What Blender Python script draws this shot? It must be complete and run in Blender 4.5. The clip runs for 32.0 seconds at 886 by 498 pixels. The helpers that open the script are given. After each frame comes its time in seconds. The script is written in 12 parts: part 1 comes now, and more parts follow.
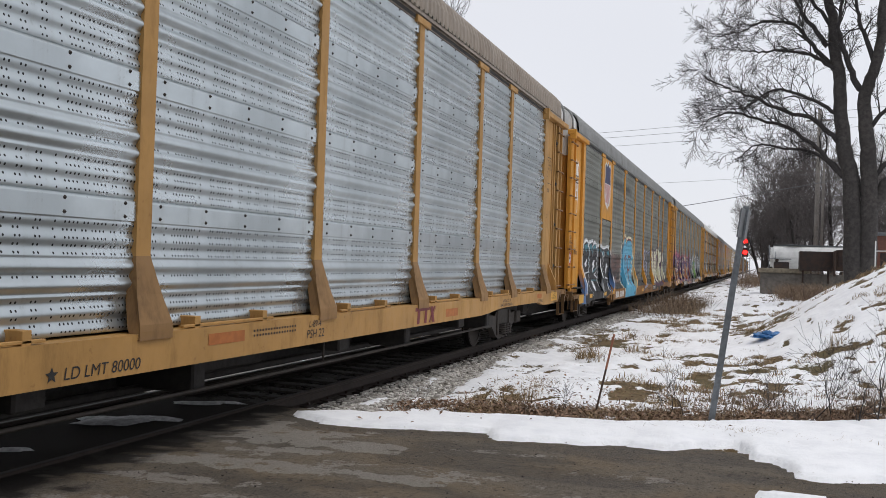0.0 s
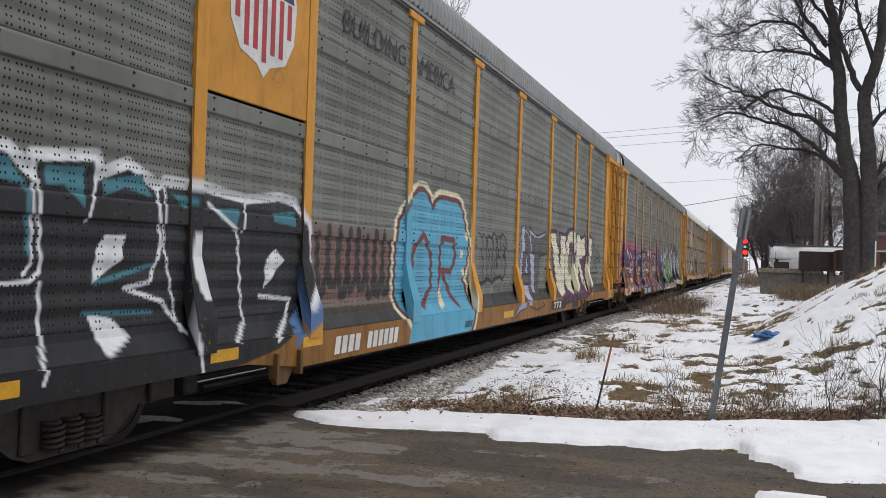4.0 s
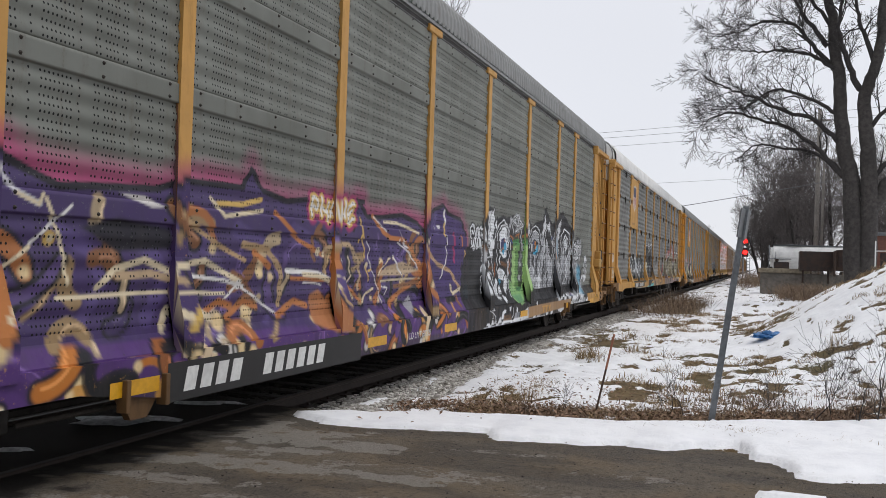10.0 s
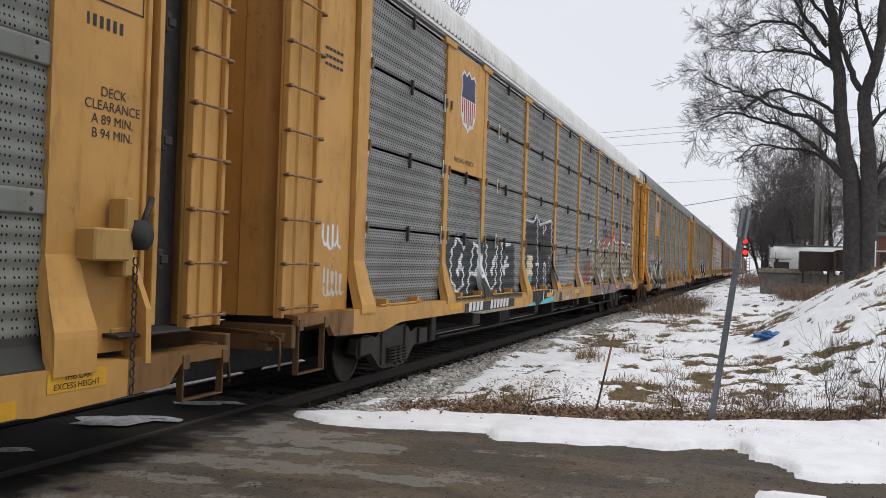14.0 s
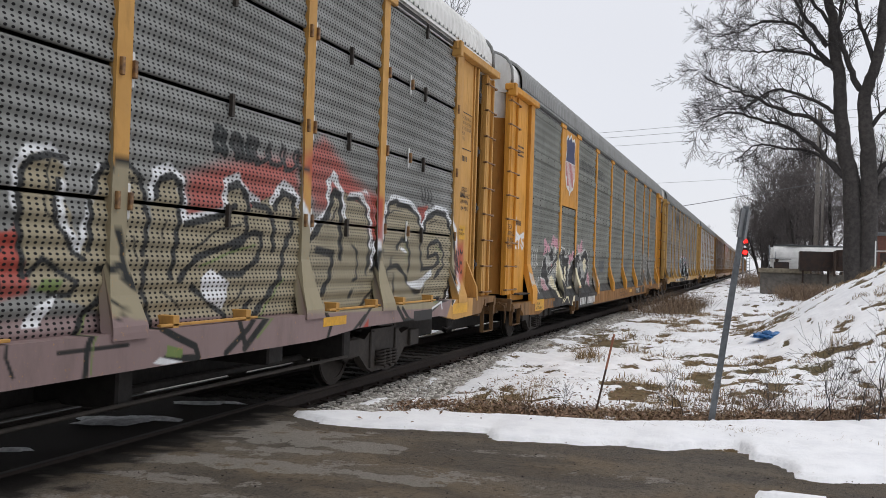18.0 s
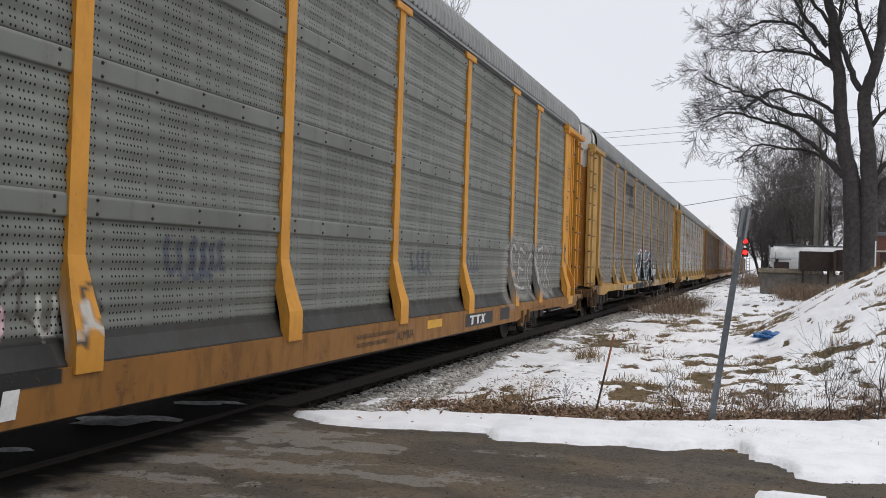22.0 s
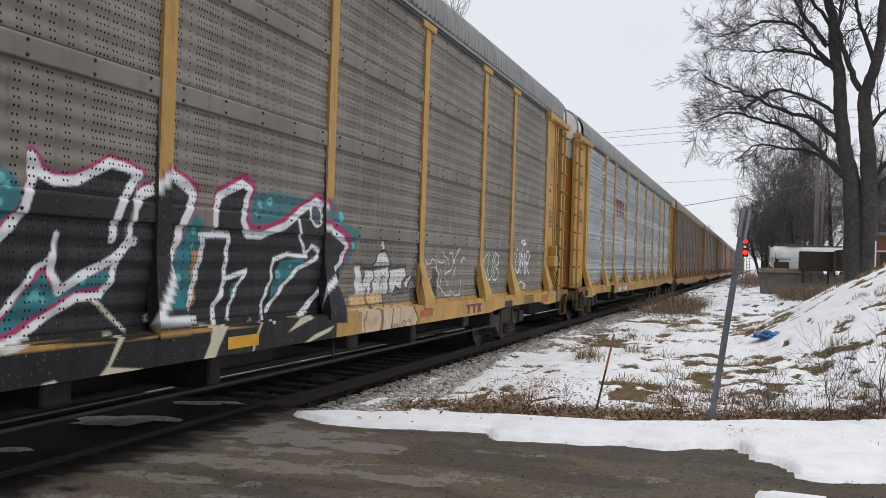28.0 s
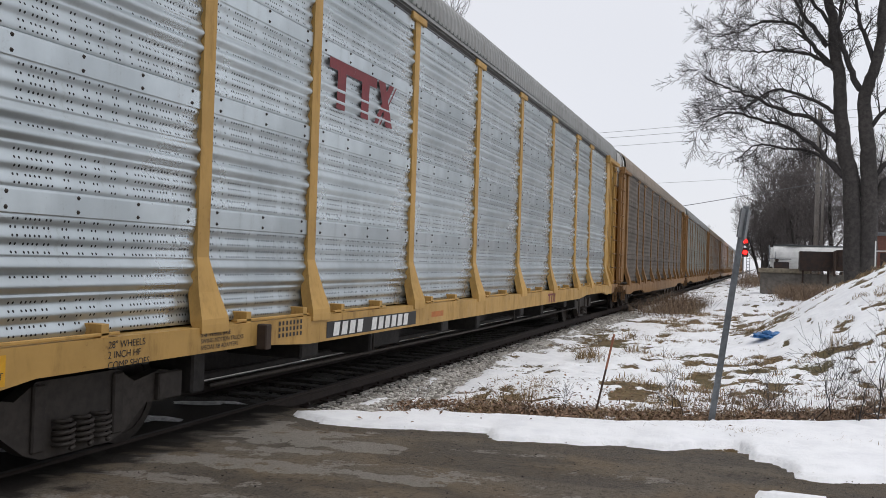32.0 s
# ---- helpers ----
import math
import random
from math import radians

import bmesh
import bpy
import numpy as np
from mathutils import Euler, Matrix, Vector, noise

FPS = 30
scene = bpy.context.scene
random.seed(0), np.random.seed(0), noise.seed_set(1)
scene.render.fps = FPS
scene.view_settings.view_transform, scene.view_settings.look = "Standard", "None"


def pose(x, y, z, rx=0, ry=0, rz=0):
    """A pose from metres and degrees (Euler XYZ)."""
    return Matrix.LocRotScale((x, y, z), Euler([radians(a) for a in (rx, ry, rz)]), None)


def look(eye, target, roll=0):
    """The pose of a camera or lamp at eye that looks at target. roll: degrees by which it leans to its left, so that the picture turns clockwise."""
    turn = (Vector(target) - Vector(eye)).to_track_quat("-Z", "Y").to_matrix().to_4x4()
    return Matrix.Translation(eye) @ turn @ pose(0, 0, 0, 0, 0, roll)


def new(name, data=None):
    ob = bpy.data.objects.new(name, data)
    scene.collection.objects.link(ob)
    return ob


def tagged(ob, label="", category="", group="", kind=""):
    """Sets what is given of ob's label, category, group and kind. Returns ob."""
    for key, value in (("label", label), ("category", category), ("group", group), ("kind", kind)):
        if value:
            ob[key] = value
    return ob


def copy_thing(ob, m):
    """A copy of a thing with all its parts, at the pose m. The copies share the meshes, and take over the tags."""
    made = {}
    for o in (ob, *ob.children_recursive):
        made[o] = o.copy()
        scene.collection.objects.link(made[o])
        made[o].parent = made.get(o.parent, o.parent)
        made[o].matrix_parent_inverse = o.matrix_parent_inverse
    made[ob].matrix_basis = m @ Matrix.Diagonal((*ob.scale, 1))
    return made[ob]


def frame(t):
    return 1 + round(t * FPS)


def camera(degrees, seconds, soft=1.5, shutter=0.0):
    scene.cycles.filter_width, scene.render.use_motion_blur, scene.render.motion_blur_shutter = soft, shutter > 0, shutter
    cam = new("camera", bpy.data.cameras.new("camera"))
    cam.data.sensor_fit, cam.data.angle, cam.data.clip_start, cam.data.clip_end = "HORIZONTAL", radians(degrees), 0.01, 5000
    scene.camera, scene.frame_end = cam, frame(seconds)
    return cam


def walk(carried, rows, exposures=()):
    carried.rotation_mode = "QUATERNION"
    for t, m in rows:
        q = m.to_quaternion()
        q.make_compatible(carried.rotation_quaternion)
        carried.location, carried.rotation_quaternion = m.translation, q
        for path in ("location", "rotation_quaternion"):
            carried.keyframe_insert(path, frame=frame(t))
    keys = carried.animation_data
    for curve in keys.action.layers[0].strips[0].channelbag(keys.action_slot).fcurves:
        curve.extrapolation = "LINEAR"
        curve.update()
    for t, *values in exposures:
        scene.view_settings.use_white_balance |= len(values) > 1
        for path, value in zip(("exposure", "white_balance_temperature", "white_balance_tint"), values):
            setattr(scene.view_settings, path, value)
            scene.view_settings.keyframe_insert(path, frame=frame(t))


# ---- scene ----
cam = camera(55.19, 32.0, soft=0.75, shutter=0.02)
EYE = pose(0, 0, 1.71) @ pose(0, 0, 0, 90.686, 0, 20.371) @ pose(0, 0, 0, 0, 0, 1.8)
walk(cam, [(0, EYE), (32, EYE)], exposures=[(0, 0.0), (32, 0.0)])

# ---------------------------------------------------------------- light
world = bpy.data.worlds.new("overcast")
scene.world = world
world.use_nodes = True
wn, wl = world.node_tree.nodes, world.node_tree.links
sky = wn.new("ShaderNodeTexSky")
sky.sky_type, sky.sun_disc = "NISHITA", False
sky.sun_elevation, sky.sun_rotation = radians(62), radians(73)
cloud = wn.new("ShaderNodeMix")
cloud.data_type = "RGBA"
cloud.inputs[0].default_value = 0.93
cloud.inputs[7].default_value = (6.75, 6.85, 7.3, 1)
deck = wn.new("ShaderNodeTexNoise")
deck.inputs["Scale"].default_value = 1.6
deck.inputs["Detail"].default_value = 3
tone = wn.new("ShaderNodeMapRange")
tone.inputs[3].default_value, tone.inputs[4].default_value = 0.90, 1.08
shade = wn.new("ShaderNodeMix")
shade.data_type, shade.blend_type = "RGBA", "MULTIPLY"
shade.inputs[0].default_value = 1
coord = wn.new("ShaderNodeTexCoord")
wl.new(coord.outputs["Generated"], deck.inputs["Vector"])
wl.new(deck.outputs["Fac"], tone.inputs[0])
wl.new(sky.outputs[0], cloud.inputs[6])
wl.new(cloud.outputs[2], shade.inputs[6])
wl.new(tone.outputs[0], shade.inputs[7])
wl.new(shade.outputs[2], wn["Background"].inputs[0])
wn["Background"].inputs[1].default_value = 0.122
lamp = new("sun", bpy.data.lights.new("sun", "SUN"))
lamp.data.energy, lamp.data.angle, lamp.data.color = 1.0, radians(25), (1.0, 0.97, 0.93)
lamp.matrix_world = look((20, 6, 40), (0, 0, 0))

# ---------------------------------------------------------------- the train's line
XC = -6.03                      # centre of the track
PITCH = 28.67                   # coupled length of one car
START = [-5.08, 23.40, 51.72, 80.42, 109.10, 138.15, 167.02] + [167.02 + PITCH * k for k in range(1, 11)]


def gone(t):
    """Metres that the train has rolled since the start."""
    k = t / 32
    return 161.2076 * k + 2.4896 * k ** 2 + 0.2312 * k ** 3 - 0.2209 * k ** 4


# ---------------------------------------------------------------- small tools
def link_mesh(name, verts, faces, mats, smooth=False):
    me = bpy.data.meshes.new(name)
    me.from_pydata([tuple(v) for v in verts], [], [tuple(f) for f in faces])
    for m in mats if isinstance(mats, (list, tuple)) else [mats]:
        me.materials.append(m)
    if smooth:
        me.polygons.foreach_set("use_smooth", [True] * len(me.polygons))
    return me


def part(name, data, material, parent, label="", at=(0, 0, 0), rot=None):
    """One mesh object, under a thing or a part."""
    if isinstance(data, bmesh.types.BMesh):
        me = bpy.data.meshes.new(name)
        data.to_mesh(me)
        data.free()
        data = me
    if material is not None and not len(data.materials):
        data.materials.append(material)
    ob = new(name, data)
    ob.parent = parent
    ob.location = at
    if rot:
        ob.rotation_euler = [radians(a) for a in rot]
    if label:
        ob["label"] = label
    return ob


def box(bm, x0, x1, y0, y1, z0, z1, bev=0.0):
    r = bmesh.ops.create_cube(bm, size=1.0)
    bmesh.ops.scale(bm, vec=(x1 - x0, y1 - y0, z1 - z0), verts=r["verts"])
    bmesh.ops.translate(bm, vec=((x0 + x1) / 2, (y0 + y1) / 2, (z0 + z1) / 2), verts=r["verts"])
    if bev:
        es = {e for v in r["verts"] for e in v.link_edges}
        bmesh.ops.bevel(bm, geom=list(es), offset=bev, segments=1, affect="EDGES", clamp_overlap=True)


def boxes(*bb, bev=0.0):
    bm = bmesh.new()
    for b in bb:
        box(bm, *b, bev=bev)
    return bm


def extrude(profile, axis_from, axis_to, axis="y", close=True):
    """A prism: profile is a list of (a, b); along y it lies in x-z, along x in y-z, along z in x-y."""
    def put(p, t):
        return {"y": (p[0], t, p[1]), "x": (t, p[0], p[1]), "z": (p[0], p[1], t)}[axis]
    n = len(profile)
    verts = [put(p, axis_from) for p in profile] + [put(p, axis_to) for p in profile]
    faces = [(i, (i + 1) % n, n + (i + 1) % n, n + i) for i in range(n)]
    if close:
        faces += [tuple(range(n))[::-1], tuple(range(n, 2 * n))]
    bm = bmesh.new()
    vs = [bm.verts.new(v) for v in verts]
    for f in faces:
        bm.faces.new([vs[i] for i in f])
    bmesh.ops.recalc_face_normals(bm, faces=bm.faces)
    return bm


def merge(*bms):
    out = bms[0]
    for b in bms[1:]:
        me = bpy.data.meshes.new("t")
        b.to_mesh(me)
        b.free()
        out.from_mesh(me)
        bpy.data.meshes.remove(me)
    return out


def tube_data(paths, sides=6):
    """Vertices and faces of round bars: paths are lists of (point, radius)."""
    V, F = [], []
    for path in paths:
        n = sides if not isinstance(path, tuple) else path[1]
        path = path if not isinstance(path, tuple) else path[0]
        P = np.array([p for p, _ in path], float)
        R = np.array([r for _, r in path], float)
        d = np.gradient(P, axis=0)
        d /= np.maximum(np.linalg.norm(d, axis=1), 1e-9)[:, None]
        a = np.array((0.0, 0.0, 1.0)) if abs(d[0][2]) < 0.9 else np.array((1.0, 0.0, 0.0))
        u = np.cross(d, a)
        u /= np.maximum(np.linalg.norm(u, axis=1), 1e-9)[:, None]
        w = np.cross(d, u)
        k = np.arange(n) * 2 * np.pi / n
        ring = P[:, None] + R[:, None, None] * (np.cos(k)[None, :, None] * u[:, None] + np.sin(k)[None, :, None] * w[:, None])
        base = len(V)
        V.extend(ring.reshape(-1, 3).tolist())
        for i in range(len(P) - 1):
            for j in range(n):
                q, s = base + i * n, (j + 1) % n
                F.append((q + j, q + s, q + n + s, q + n + j))
        F.append(tuple(base + j for j in range(n))[::-1])
        F.append(tuple(base + (len(P) - 1) * n + j for j in range(n)))
    return V, F


def bars_mesh(name, paths, mat, sides=6):
    return link_mesh(name, *tube_data(paths, sides), mat, smooth=True)


def vnoise(x, y, seed=0):
    """Smooth value noise on arrays, 0 to 1."""
    r = np.random.RandomState(seed).rand(256, 256)
    xi, yi = np.floor(x).astype(int), np.floor(y).astype(int)
    fx, fy = x - xi, y - yi
    fx, fy = fx * fx * (3 - 2 * fx), fy * fy * (3 - 2 * fy)
    a, b = r[xi % 256, yi % 256], r[(xi + 1) % 256, yi % 256]
    c, d = r[xi % 256, (yi + 1) % 256], r[(xi + 1) % 256, (yi + 1) % 256]
    return (a * (1 - fx) + b * fx) * (1 - fy) + (c * (1 - fx) + d * fx) * fy


def fbm(x, y, seed=0, octaves=4):
    v, amp, tot = 0, 1.0, 0
    for k in range(octaves):
        v, tot = v + amp * vnoise(x * 2 ** k, y * 2 ** k, seed + k), tot + amp
        amp *= 0.5
    return v / tot


def sstep(a, b, x):
    k = np.clip((x - a) / (b - a), 0, 1)
    return k * k * (3 - 2 * k)


# ---------------------------------------------------------------- materials
class Nodes:
    def __init__(self, name):
        self.m = bpy.data.materials.new(name)
        self.m.use_nodes = True
        self.n, self.l = self.m.node_tree.nodes, self.m.node_tree.links
        self.b = self.n["Principled BSDF"]
        self.c = self.n.new("ShaderNodeTexCoord")

    def put(self, socket, v):
        if isinstance(v, bpy.types.NodeSocket):
            self.l.new(v, socket)
        elif isinstance(v, (tuple, list)) and socket.type == "RGBA":
            socket.default_value = (*v[:3], 1)
        else:
            socket.default_value = v

    def math(self, op, a, b=0.0, clamp=False):
        q = self.n.new("ShaderNodeMath")
        q.operation, q.use_clamp = op, clamp
        self.put(q.inputs[0], a)
        self.put(q.inputs[1], b)
        return q.outputs[0]

    def mix(self, f, a, b, mode="MIX"):
        q = self.n.new("ShaderNodeMix")
        q.data_type, q.blend_type = "RGBA", mode
        self.put(q.inputs[0], f)
        self.put(q.inputs[6], a)
        self.put(q.inputs[7], b)
        return q.outputs[2]

    def noise(self, scale, detail=4, rough=0.6, stretch=(1, 1, 1), space="Object"):
        mp = self.n.new("ShaderNodeMapping")
        mp.inputs["Scale"].default_value = stretch
        self.l.new(self.c.outputs[space], mp.inputs[0])
        q = self.n.new("ShaderNodeTexNoise")
        q.inputs["Scale"].default_value, q.inputs["Detail"].default_value, q.inputs["Roughness"].default_value = scale, detail, rough
        self.l.new(mp.outputs[0], q.inputs["Vector"])
        return q.outputs["Fac"]

    def ramp(self, v, lo, hi, a=0.0, b=1.0):
        q = self.n.new("ShaderNodeMapRange")
        q.interpolation_type = "SMOOTHSTEP"
        for i, s in enumerate((v, lo, hi, a, b)):
            self.put(q.inputs[i], s)
        return q.outputs[0]

    def attr(self, name, out="Fac"):
        q = self.n.new("ShaderNodeAttribute")
        q.attribute_name = name
        return q.outputs[out]

    def rand(self):
        return self.n.new("ShaderNodeObjectInfo").outputs["Random"]

    def island(self):
        return self.n.new("ShaderNodeNewGeometry").outputs["Random Per Island"]

    def xyz(self, space="Object"):
        q = self.n.new("ShaderNodeSeparateXYZ")
        self.l.new(self.c.outputs[space], q.inputs[0])
        return q.outputs

    def bump(self, h, strength=0.3, dist=0.01):
        q = self.n.new("ShaderNodeBump")
        q.inputs["Strength"].default_value, q.inputs["Distance"].default_value = strength, dist
        self.l.new(h, q.inputs["Height"])
        self.l.new(q.outputs[0], self.b.inputs["Normal"])

    def done(self, color, rough=0.6, metal=0.0, spec=0.5):
        for k, v in (("Base Color", color), ("Roughness", rough), ("Metallic", metal), ("Specular IOR Level", spec)):
            self.put(self.b.inputs[k], v)
        return self.m


def sprayed(N, base, rough, metal):
    """Lays the sprayed paint of a mesh's own colours over a base."""
    cov = N.attr("cover")
    wear = N.ramp(N.noise(26, 3, 0.7), 0.62, 0.72, 1.0, 0.55)
    cov = N.math("MULTIPLY", cov, wear)
    film = N.mix(N.ramp(N.noise(3.5, 5, .7, stretch=(1, 1, .35)), .45, .75, .0, .24), N.attr("paint", "Color"), (0.05, 0.042, 0.034))
    return (N.mix(cov, base, film), N.mix(cov, (rough,) * 3, (0.55,) * 3) if not isinstance(rough, bpy.types.NodeSocket) else rough,
            N.math("MULTIPLY", N.math("SUBTRACT", 1.0, cov), metal))


def paint_metal(name, base, dirt=(0.09, 0.055, 0.03), rust=(0.11, 0.045, 0.02), rough=0.55, amount=0.5, spray=True):
    N = Nodes(name)
    big, fine = N.noise(1.3, 5, 0.65), N.noise(14, 4, 0.6)
    streak = N.noise(5, 5, 0.7, stretch=(1.1, 1.1, 0.3))
    tone = N.mix(N.ramp(big, 0.35, 0.7), base, tuple(0.78 * c for c in base))
    tone = N.mix(N.ramp(streak, 0.54 - 0.1 * amount, 0.78, 0, 0.85 * amount + 0.1), tone, dirt)
    spots = N.ramp(N.math("MULTIPLY", fine, big), 0.335, 0.42, 0, 0.9 * amount)
    tone = N.mix(spots, tone, rust)
    tone = N.mix(0.16, tone, N.mix(N.rand(), tuple(0.6 * c for c in base), tuple(min(1, 1.25 * c) for c in base)))
    r = N.ramp(streak, 0.3, 0.8, rough - 0.12, rough + 0.2)
    if spray:
        col, _, _ = sprayed(N, tone, rough, 0)
    else:
        col = tone
    N.bump(fine, 0.12, 0.004)
    return N.done(col, r, 0.0, 0.27)


def screen_metal(name, base, other, rough=0.5, metal=0.0, pitch=(0.128, 0.056), hole=0.0086, grime=(0.10, 0.08, 0.06), grime_amount=0.4, slots=False):
    """Corrugated, perforated side screen; the holes follow the mesh's 'perf' bands."""
    N = Nodes(name)
    x, y, z = N.xyz()
    big, fine = N.noise(0.9, 5, 0.6), N.noise(34, 3, 0.6)
    streak = N.noise(4, 4, 0.65, stretch=(2, 2.4, 0.2))
    tone = N.mix(N.ramp(big, 0.35, 0.68), base, other)
    tone = N.mix(N.ramp(streak, 0.5, 0.78, 0, grime_amount), tone, grime)
    tone = N.mix(0.3, tone, N.mix(N.rand(), tuple(0.72 * c for c in base), tuple(1.2 * c for c in base)))
    blotch = N.ramp(N.math("MULTIPLY", fine, streak), 0.33, 0.42, 0, 0.5 * grime_amount)
    tone = N.mix(blotch, tone, tuple(0.6 * c for c in grime))
    col, _, met = sprayed(N, tone, rough, metal)
    if slots:
        u = N.math("MULTIPLY", N.math("SUBTRACT", N.math("FRACT", N.math("DIVIDE", y, pitch[0])), 0.5), pitch[0])
        dy = N.math("MULTIPLY", u, 0.55)
    else:
        # columns of holes stand singly, in pairs or in fours, unevenly spaced
        cell = 0.15
        white = N.n.new("ShaderNodeTexWhiteNoise")
        white.noise_dimensions = "1D"
        N.l.new(N.math("FLOOR", N.math("DIVIDE", y, cell)), white.inputs["W"])
        r1 = white.outputs["Value"]
        mid = N.math("ADD", 0.42, N.math("MULTIPLY", N.math("FRACT", N.math("MULTIPLY", r1, 7.3)), 0.16))
        u = N.math("MULTIPLY", N.math("SUBTRACT", N.math("FRACT", N.math("DIVIDE", y, cell)), mid), cell)
        two = N.math("MULTIPLY", N.math("GREATER_THAN", r1, 0.35), 0.019)
        four = N.math("MULTIPLY", N.math("GREATER_THAN", r1, 0.78), 0.039)
        dy = N.math("SUBTRACT", N.math("ABSOLUTE", N.math("SUBTRACT", N.math("ABSOLUTE", u), four)), two)
    dz = N.math("MULTIPLY", N.math("SUBTRACT", N.math("FRACT", N.math("DIVIDE", z, pitch[1])), 0.5), pitch[1] * 0.85)
    d = N.math("SQRT", N.math("ADD", N.math("MULTIPLY", dy, dy), N.math("MULTIPLY", dz, dz)))
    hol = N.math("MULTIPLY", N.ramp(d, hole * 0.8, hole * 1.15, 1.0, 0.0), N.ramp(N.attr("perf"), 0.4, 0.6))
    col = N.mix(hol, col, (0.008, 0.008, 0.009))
    met = N.math("MULTIPLY", met, N.math("SUBTRACT", 1.0, hol))
    N.bump(fine, 0.1, 0.003)
    r = N.math("ADD", N.ramp(big, 0.3, 0.7, rough - 0.08, rough + 0.12), N.math("MULTIPLY", hol, 0.4))
    return N.done(col, r, met, 0.4)


def plain(name, base, rough=0.6, metal=0.0, vary=0.35, scale=9, bump=0.2, dist=0.006, other=None, glow=0.0):
    N = Nodes(name)
    a, b = N.noise(scale, 5, 0.65), N.noise(scale * 0.13, 3, 0.6)
    dark = other or tuple(c * (1 - vary) for c in base)
    col = N.mix(N.ramp(a, 0.35, 0.68), base, dark)
    col = N.mix(N.ramp(b, 0.4, 0.7, 0, 0.5), col, tuple(0.75 * c for c in dark))
    N.bump(a, bump, dist)
    if glow:
        N.put(N.b.inputs["Emission Color"], base)
        N.b.inputs["Emission Strength"].default_value = glow
    return N.done(col, rough, metal)


def islands(name, lo, hi, rough=0.85, mid=None):
    """Loose pieces in one mesh, each with its own shade."""
    N = Nodes(name)
    col = N.mix(N.island(), lo, hi)
    if mid:
        col = N.mix(N.ramp(N.noise(3, 3), 0.45, 0.6), col, mid)
    return N.done(col, rough, 0, 0.3)


YEL_TAN = paint_metal("tan_yellow_paint", (0.43, 0.240, 0.078), amount=0.5)
YEL_UP = paint_metal("armour_yellow_paint", (0.63, 0.292, 0.044), amount=0.45)
YEL_C = paint_metal("peach_yellow_paint", (0.55, 0.300, 0.085), amount=0.45)
YEL_GRIME = paint_metal("grimy_rusted_yellow", (0.15, 0.082, 0.034), dirt=(0.05, 0.034, 0.022), rust=(0.075, 0.035, 0.02), amount=0.95, spray=False)
YEL_DOOR = paint_metal("grimy_door_yellow", (0.45, 0.215, 0.046), amount=0.6, spray=False)
YEL_END = paint_metal("rust_stained_yellow", (0.21, 0.108, 0.036), dirt=(0.035, 0.025, 0.018), rust=(0.07, 0.03, 0.017), amount=1.0)
YEL_LEG = paint_metal("brown_stained_yellow", (0.25, 0.14, 0.055), dirt=(0.07, 0.045, 0.028), amount=0.9)
YEL_FAR = paint_metal("faded_brown_yellow", (0.25, 0.135, 0.05), amount=0.8, spray=False)
YEL_SILL = paint_metal("brown_streaked_yellow", (0.275, 0.125, 0.028), dirt=(0.08, 0.045, 0.024), amount=0.85)
SKIRT = paint_metal("sooty_grey_skirt", (0.042, 0.042, 0.039), dirt=(0.05, 0.042, 0.035), amount=0.7)
YEL_PALE = paint_metal("pale_yellow_paint", (0.47, 0.285, 0.088), amount=0.55)
SCR_SILVER = screen_metal("galvanised_screen", (0.55, 0.60, 0.62), (0.38, 0.42, 0.44), rough=0.30, metal=0.8, grime=(0.30, 0.30, 0.30), grime_amount=0.35)
SCR_GREY = screen_metal("weathered_grey_screen", (0.180, 0.188, 0.166), (0.138, 0.144, 0.127), rough=0.55, metal=0.1, grime=(0.10, 0.065, 0.045), grime_amount=0.4)
SCR_BROWN = screen_metal("brown_grey_screen", (0.215, 0.195, 0.170), (0.16, 0.14, 0.115), rough=0.6, metal=0.05, grime=(0.075, 0.055, 0.04), grime_amount=0.5)
SCR_DARK = screen_metal("sooty_brown_screen", (0.115, 0.098, 0.082), (0.085, 0.072, 0.06), rough=0.65, metal=0.05, grime=(0.05, 0.04, 0.03), grime_amount=0.5)
SCR_LOUVRE = screen_metal("louvred_grey_screen", (0.25, 0.255, 0.245), (0.19, 0.195, 0.185), rough=0.5, metal=0.15, pitch=(0.064, 0.0375), hole=0.0088, slots=True, grime=(0.09, 0.07, 0.05), grime_amount=0.4)
ROOF_GREY = paint_metal("grey_roof_sheet", (0.26, 0.265, 0.26), dirt=(0.13, 0.10, 0.08), rust=(0.14, 0.08, 0.05), amount=0.35, spray=False)
ROOF_TAN = paint_metal("weathered_tan_roof_sheet", (0.30, 0.255, 0.21), dirt=(0.16, 0.11, 0.08), rust=(0.16, 0.09, 0.05), amount=0.5, spray=False)
ROOF_WHITE = paint_metal("white_roof_sheet", (0.74, 0.74, 0.72), dirt=(0.42, 0.40, 0.36), rust=(0.35, 0.28, 0.2), amount=0.25, spray=False)
WHITE = paint_metal("white_paint", (0.72, 0.72, 0.70), dirt=(0.35, 0.3, 0.24), amount=0.3, spray=False)
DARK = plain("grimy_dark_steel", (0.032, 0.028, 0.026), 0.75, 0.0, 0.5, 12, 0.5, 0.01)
TRUCK = plain("oily_cast_steel", (0.055, 0.045, 0.038), 0.7, 0.0, 0.4, 14, 0.4, 0.008)
TREAD = plain("worn_wheel_steel", (0.05, 0.042, 0.037), 0.5, 0.6, 0.3, 20, 0.1)
BLACK = plain("black_stencil", (0.018, 0.017, 0.017), 0.6, 0, 0.2, 30, 0.05)
MAROON = plain("maroon_stencil", (0.18, 0.022, 0.028), 0.6, 0, 0.2, 20, 0.05)
